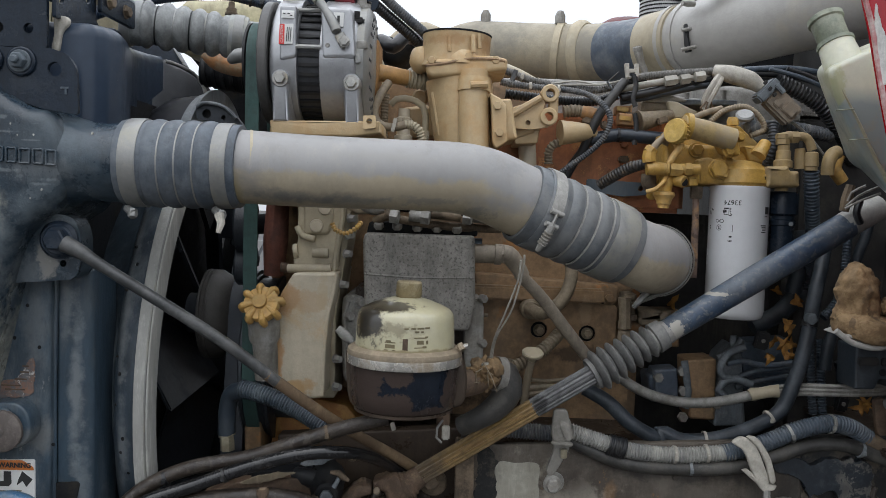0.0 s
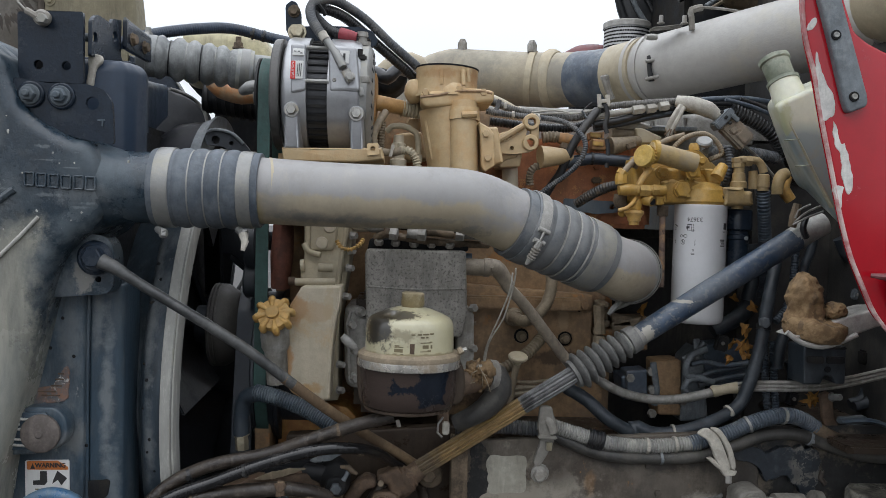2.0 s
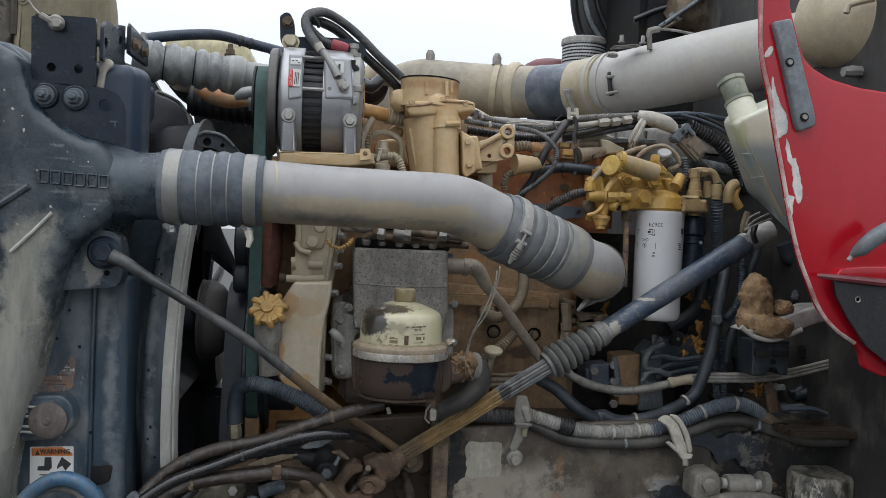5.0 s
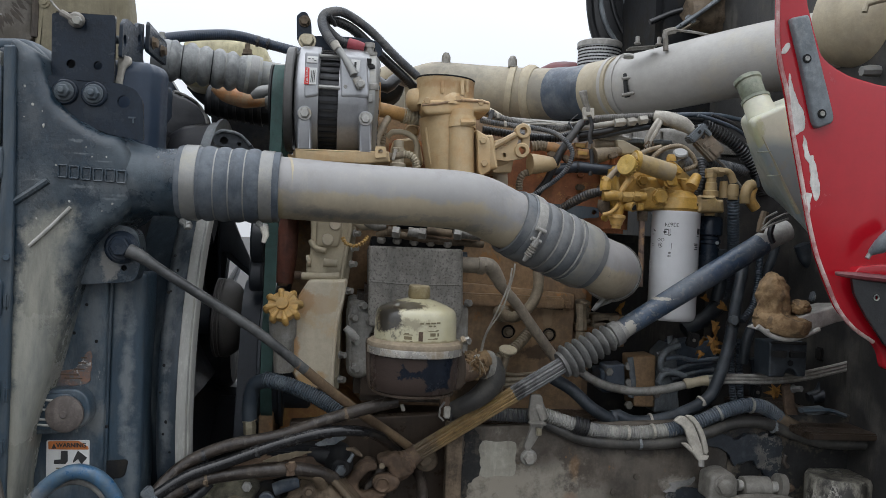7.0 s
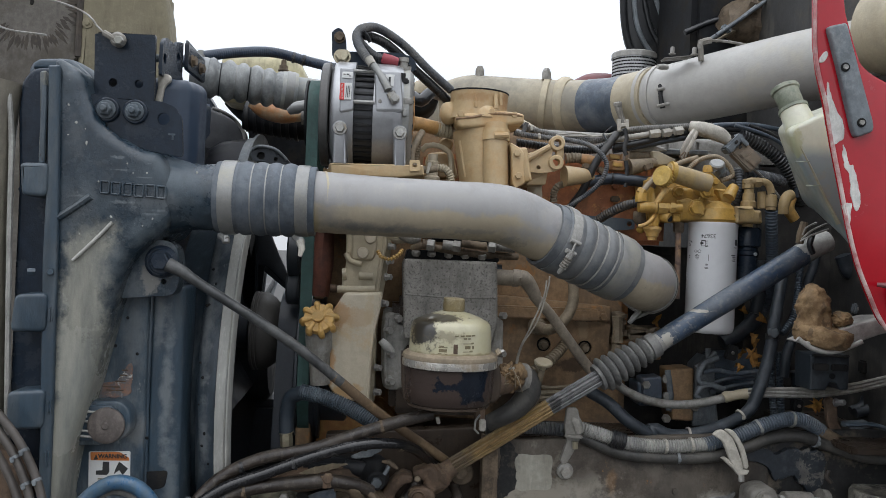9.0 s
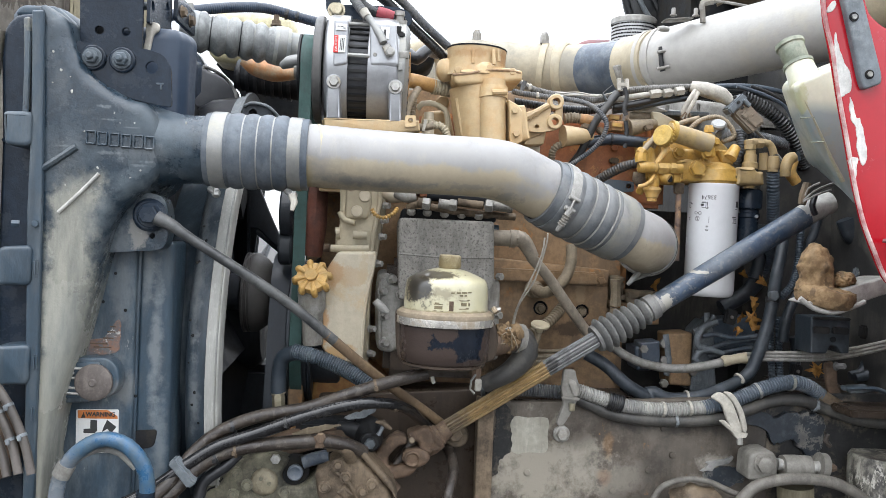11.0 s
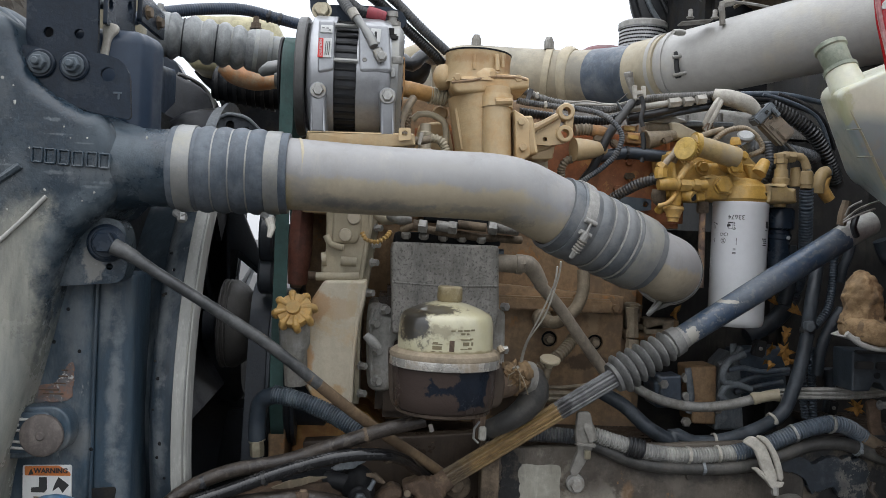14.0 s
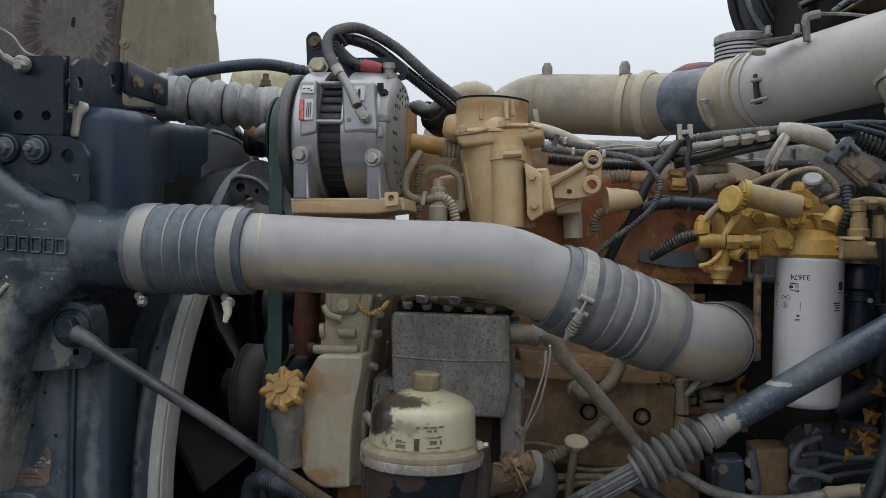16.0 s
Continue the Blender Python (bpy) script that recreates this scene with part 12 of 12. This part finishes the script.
for poly, y, m, nm, lb in (([(0.411, 1.199), (0.456, 1.204), (0.461, 1.143), (0.417, 1.138)], 1.66, M_BLUEHOSE, "blue_connector", "dark blue plastic connector block"), ([(0.495, 1.215), (0.558, 1.216), (0.558, 1.145), (0.501, 1.141)], 1.72, M_ORANGE, "rust_plate", "rust-brown block plate behind the shaft"), ([(0.375, 1.304), (0.479, 1.307), (0.483, 1.23), (0.379, 1.227)], 1.75, M_BLOCK, "brown_bracket", "brown bracket under the elbow"), ([(0.383, 1.295), (0.451, 1.312), (0.449, 1.287), (0.389, 1.27)], 1.70, M_DULLTAN, "tan_fitting", "dull tan fitting under the elbow")):
    solo(nm, pillow(B(), rounded(poly, 0.005), y, y + 0.05, 0.005), m, lb, "block")
stack = thing("valve_stack", "grey upright valve stack behind the steering shaft", "valve", (0.483, 1.7, 1.09))
for poly, m in (([(0.403, 1.186), (0.442, 1.19), (0.448, 1.135), (0.409, 1.134)], M_RECESSBLUE), ([(0.535, 1.155), (0.541, 1.227), (0.566, 1.254), (0.581, 1.234), (0.589, 1.152), (0.596, 1.096), (0.534, 1.091)], M_STRAP), ([(0.475, 1.219), (0.533, 1.224), (0.536, 1.103), (0.486, 1.104)], M_BLOCK)):
    part("valve_body", pillow(B(), rounded(poly, 0.006), 1.67, 1.74, 0.005), m, stack)
for p in [(0.421, 1.668, 1.184), (0.466, 1.668, 1.198), (0.469, 1.668, 1.16), (0.471, 1.668, 1.109), (0.535, 1.668, 1.137)]:
    bolt(stack, p, (0, -1, 0), 0.010, 0.010, M_GREY)
vstk = thing("block_fittings", "dull tan plugs and unions on the block below the elbow", "fitting", (0.386, 1.72, 1.28))
part("union", pillow(B(), rounded([(0.354, 1.341), (0.376, 1.343), (0.379, 1.288), (0.355, 1.286)], 0.006), 1.69, 1.74, 0.008), M_DULLTAN, vstk)
part("union", pillow(B(), rounded([(0.385, 1.309), (0.406, 1.312), (0.434, 1.309), (0.435, 1.284), (0.386, 1.282)], 0.006), 1.7, 1.75, 0.008), M_DULLTAN, vstk)
part("union", pillow(B(), rounded([(0.352, 1.283), (0.435, 1.284), (0.421, 1.269), (0.352, 1.264)], 0.006), 1.7, 1.75, 0.008), M_BLOCK, vstk)
part("ring", sweep(B(), [(0.364, 1.685, 1.34), (0.364, 1.685, 1.332)], 0.0125, 14), M_DULLTAN, vstk)
part("ring", sweep(B(), [(0.364, 1.685, 1.325), (0.365, 1.685, 1.317)], 0.011, 14), M_DULLTAN, vstk)
part("ring", sweep(B(), [(0.365, 1.685, 1.302), (0.365, 1.685, 1.291)], 0.014, 14), M_DULLTAN, vstk)
tub = thing("rusty_fuel_line", "rust-flecked straight fuel line beside the filter", "pipe", (0.466, 1.6, 1.343))
part("line", sweep(B(), [(0.449, 1.575, 1.531), (0.45, 1.575, 1.488), (0.451, 1.575, 1.442), (0.452, 1.575, 1.385)], 0.0062, 12), mat("rust_flecked_line", (0.15, 0.1, 0.075), 0.7, stain=(0.33, 0.2, 0.1), stain_at=0.56, stain_scale=40, spots=(0.05, 0.03, 0.025), bump=0.6, bump_scale=120), tub)
part("nut", hexagon(B(), (0.449, 1.575, 1.549), (0, 0, -1), 0.0115, 0.022), M_GRIME, tub)
for nm, pts, r in (("valve_fitting", [(0.351, 1.66, 1.277), (0.35, 1.66, 1.308), (0.348, 1.66, 1.336)], [0.013, 0.011, 0.013]), ("valve_fitting", [(0.35, 1.66, 1.22), (0.351, 1.66, 1.245), (0.352, 1.66, 1.273)], [0.012, 0.015, 0.013])):
    solo(nm, sweep(B(), pts, r, 8), M_DULLTAN, "dull tan pipe fitting below the elbow", "fitting")
def leaf(at, size, spin, tilt, lobes=7):
    """A curled dry leaf with pointed lobes."""
    bm = B()
    mid_v = bm.verts.new((0, -0.002, 0))
    ring_ = []
    for i in range(lobes * 4):
        a = 2 * math.pi * i / (lobes * 4)
        r = size * (1.0, 0.62, 0.4, 0.62)[i % 4] * (1.15 - 0.35 * abs(math.sin(a / 2)))
        ring_.append(bm.verts.new((r * math.cos(a), 0.25 * r * math.sin(3 * a + size * 900), 0.8 * r * math.sin(a))))
    for i in range(len(ring_)):
        bm.faces.new((mid_v, ring_[i - 1], ring_[i]))
    bmesh.ops.solidify(bm, geom=bm.faces[:], thickness=0.0008)
    bm.transform(pose(*at, tilt, spin, 10))
    return bm
G6 = "dry leaves in the engine bay"
for at, size, spin, tilt, lobes in (((0.625, 1.54, 1.351), 0.016, 35, 20, 3), ((0.611, 1.55, 1.274), 0.024, 80, 10, 5), ((0.619, 1.548, 1.255), 0.018, 10, -15, 3), ((0.591, 1.56, 1.245), 0.014, 120, 10, 3), ((0.619, 1.56, 1.311), 0.016, 100, 25, 3), ((0.739, 1.515, 1.174), 0.022, 180, 12, 5), ((0.65, 1.6, 1.351), 0.016, 20, 15, 3), ((0.651, 1.62, 1.264), 0.022, 70, 10, 5), ((0.63, 1.64, 1.268), 0.018, 130, -20, 3), ((0.615, 1.63, 1.24), 0.013, 10, 30, 3), ((0.658, 1.64, 1.293), 0.016, 95, 35, 3), ((0.628, 1.64, 1.363), 0.015, 40, 40, 3), ((0.782, 1.585, 1.165), 0.025, 200, 20, 7), ((0.45, 1.7, 1.324), 0.02, 300, 10, 3)):
    solo("dry_leaf", leaf(at, size, spin, tilt, lobes), M_LEAF, "curled dry yellow-brown leaf caught among the hoses", "leaf", G6)
rb_ = thing("rusty_bracket", "rusty brown upright bracket with a bolt on the cab floor", "bracket", (0.77, 1.5, 1.126))
part("plate", pillow(B(), rounded([(0.751, 1.19), (0.766, 1.196), (0.776, 1.183), (0.78, 1.147), (0.797, 1.112), (0.768, 1.108), (0.757, 1.146)], 0.004), 1.50, 1.51, 0.003), M_RUST, rb_)
bolt(rb_, (0.771, 1.498, 1.186), (0.4, -1, 0.2), 0.007, 0.02, M_BOOT, 0.009)
solo("pale_plate", pillow(B(), rounded([(0.79, 1.145), (0.841, 1.15), (0.859, 1.138), (0.814, 1.127)], 0.002), 1.50, 1.512, 0.002), M_STRAP, "scuffed pale grey plate on the step", "plate")
solo("tan_plug", sweep(B(), [(0.768, 1.7, 1.573), (0.75, 1.7, 1.599), (0.758, 1.7, 1.625)], [0.012, 0.014, 0.012], 10), M_CAP, "dull tan plug beside the reservoir", "plug")
wb = thing("wire_ends", "loose grey wire ends by the shaft top", "wire", (0.684, 1.46, 1.539))
for pts in ([(0.664, 1.46, 1.521), (0.679, 1.45, 1.539), (0.707, 1.45, 1.553), (0.73, 1.46, 1.559)], [(0.662, 1.46, 1.517), (0.682, 1.45, 1.531), (0.714, 1.45, 1.544)], [(0.666, 1.46, 1.53), (0.669, 1.455, 1.544), (0.689, 1.45, 1.556)]):
    part("wire", sweep(B(), pts, 0.0022, 6), M_GREY, wb)
part("sleeve", sweep(B(), [(0.689, 1.46, 1.494), (0.679, 1.455, 1.511), (0.684, 1.455, 1.531)], 0.006, 8), M_BLACK, wb)
part("plug", sweep(B(), [(0.67, 1.48, 1.513), (0.674, 1.48, 1.534), (0.679, 1.48, 1.557)], [0.008, 0.010, 0.008], 8), M_GRIME, wb)
for pts in ([(0.769, 1.46, 1.148), (0.828, 1.46, 1.15), (0.865, 1.46, 1.14)],):
    solo("pale_plate", sweep(B(), pts, 0.012, 8, 0.01, None, 0.4), M_CHANNEL, "pale scraped plate on the cab wall", "plate")
solo("floor_plate", span(B(), (0.752, 1.5, 1.946)[0], (0.934, 1.5, 1.959)[0], 1.40, 1.8, (0.819, 1.5, 1.101)[2], (0.818, 1.5, 1.116)[2], 0.003), M_OILBROWN, "brown grimy step plate", "plate")

# ---- tilted hood behind the radiator ----
hood = thing("tilted_hood", "tilted-open hood with a dusty beige underside", "hood", (-1.171, 2.45, 2.03))
liner = part("liner", pillow(B(), rounded([(-2.945, 2.995), (-1.152, 2.905), (-1.144, 2.279), (-1.159, 2.18), (-1.163, 2.023), (-1.111, -0.158), (-2.881, -0.373)], 0.03), 2.45, 2.50, 0.02), M_HOODGREY, hood, "grey dusty liner")
part("beige_side", pillow(B(), rounded([(-1.144, 2.73), (-0.949, 2.722), (-0.909, 2.27), (-0.882, 2.14), (-0.868, 2.011), (-0.866, 1.914), (-1.152, 1.913), (-1.151, 2.142)], 0.02), 2.42, 2.52, 0.03), M_HOOD, hood)
part("outer_lip", pillow(B(), rounded([(-0.951, 2.752), (-0.92, 2.75), (-0.9, 2.221), (-0.893, 2.218), (-0.896, 2.089), (-0.883, 1.957), (-0.928, 1.957)], 0.004), 2.50, 2.53, 0.004), M_HOOD, hood)
part("seam", sweep(B(), [(-1.127, 2.43, 2.562), (-1.127, 2.43, 2.27), (-1.144, 2.43, 2.172), (-1.146, 2.43, 2.009)], 0.012, 8), M_SOOT, hood)
bolt(hood, (-1.12, 2.42, 2.111), (0, -1, 0), 0.008, 0.006, M_HOOD, 0.016)
hcx, hcy, hcz = (-1.302, 2.449, 2.179)
part("slot", pillow(B(), rounded([(hcx - 0.004, hcz - 0.014), (hcx + 0.006, hcz - 0.014), (hcx + 0.009, hcz + 0.016), (hcx - 0.001, hcz + 0.016)], 0.004), 2.4475, 2.455, 0.001), M_SHADE, liner)
rng = random.Random(4)
for i in range(90):
    a = 2 * math.pi * i / 90 + rng.uniform(-0.03, 0.03)
    r0_ = 0.112 + rng.uniform(-0.012, 0.01)
    r1_ = r0_ + rng.uniform(0.02, 0.055)
    c, s_ = math.cos(a), math.sin(a)
    bm = sweep(B(), [(hcx + c * r0_, 2.4495, hcz + s_ * r0_), (hcx + c * (r0_ + r1_) / 2, 2.4493, hcz + s_ * (r0_ + r1_) / 2), (hcx + c * r1_ * 1.02, 2.4495, hcz + s_ * r1_ * 1.02)], [0.0015, rng.uniform(0.004, 0.008), 0.001], 6, 0.03)
    for v in bm.verts:
        v.co.y = 2.4497 + (v.co.y - 2.4497) * 0.12
    part("soot_streak", bm, M_SOOT, liner)
hose("hood_cable", [(-1.573, 2.452, 2.182), (-1.39, 2.3, 2.106), (-1.269, 2.2, 2.031), (-1.108, 2.1, 1.994)], 0.003, M_GREY, "thin steel cable to the hood", "cable", segs=6)
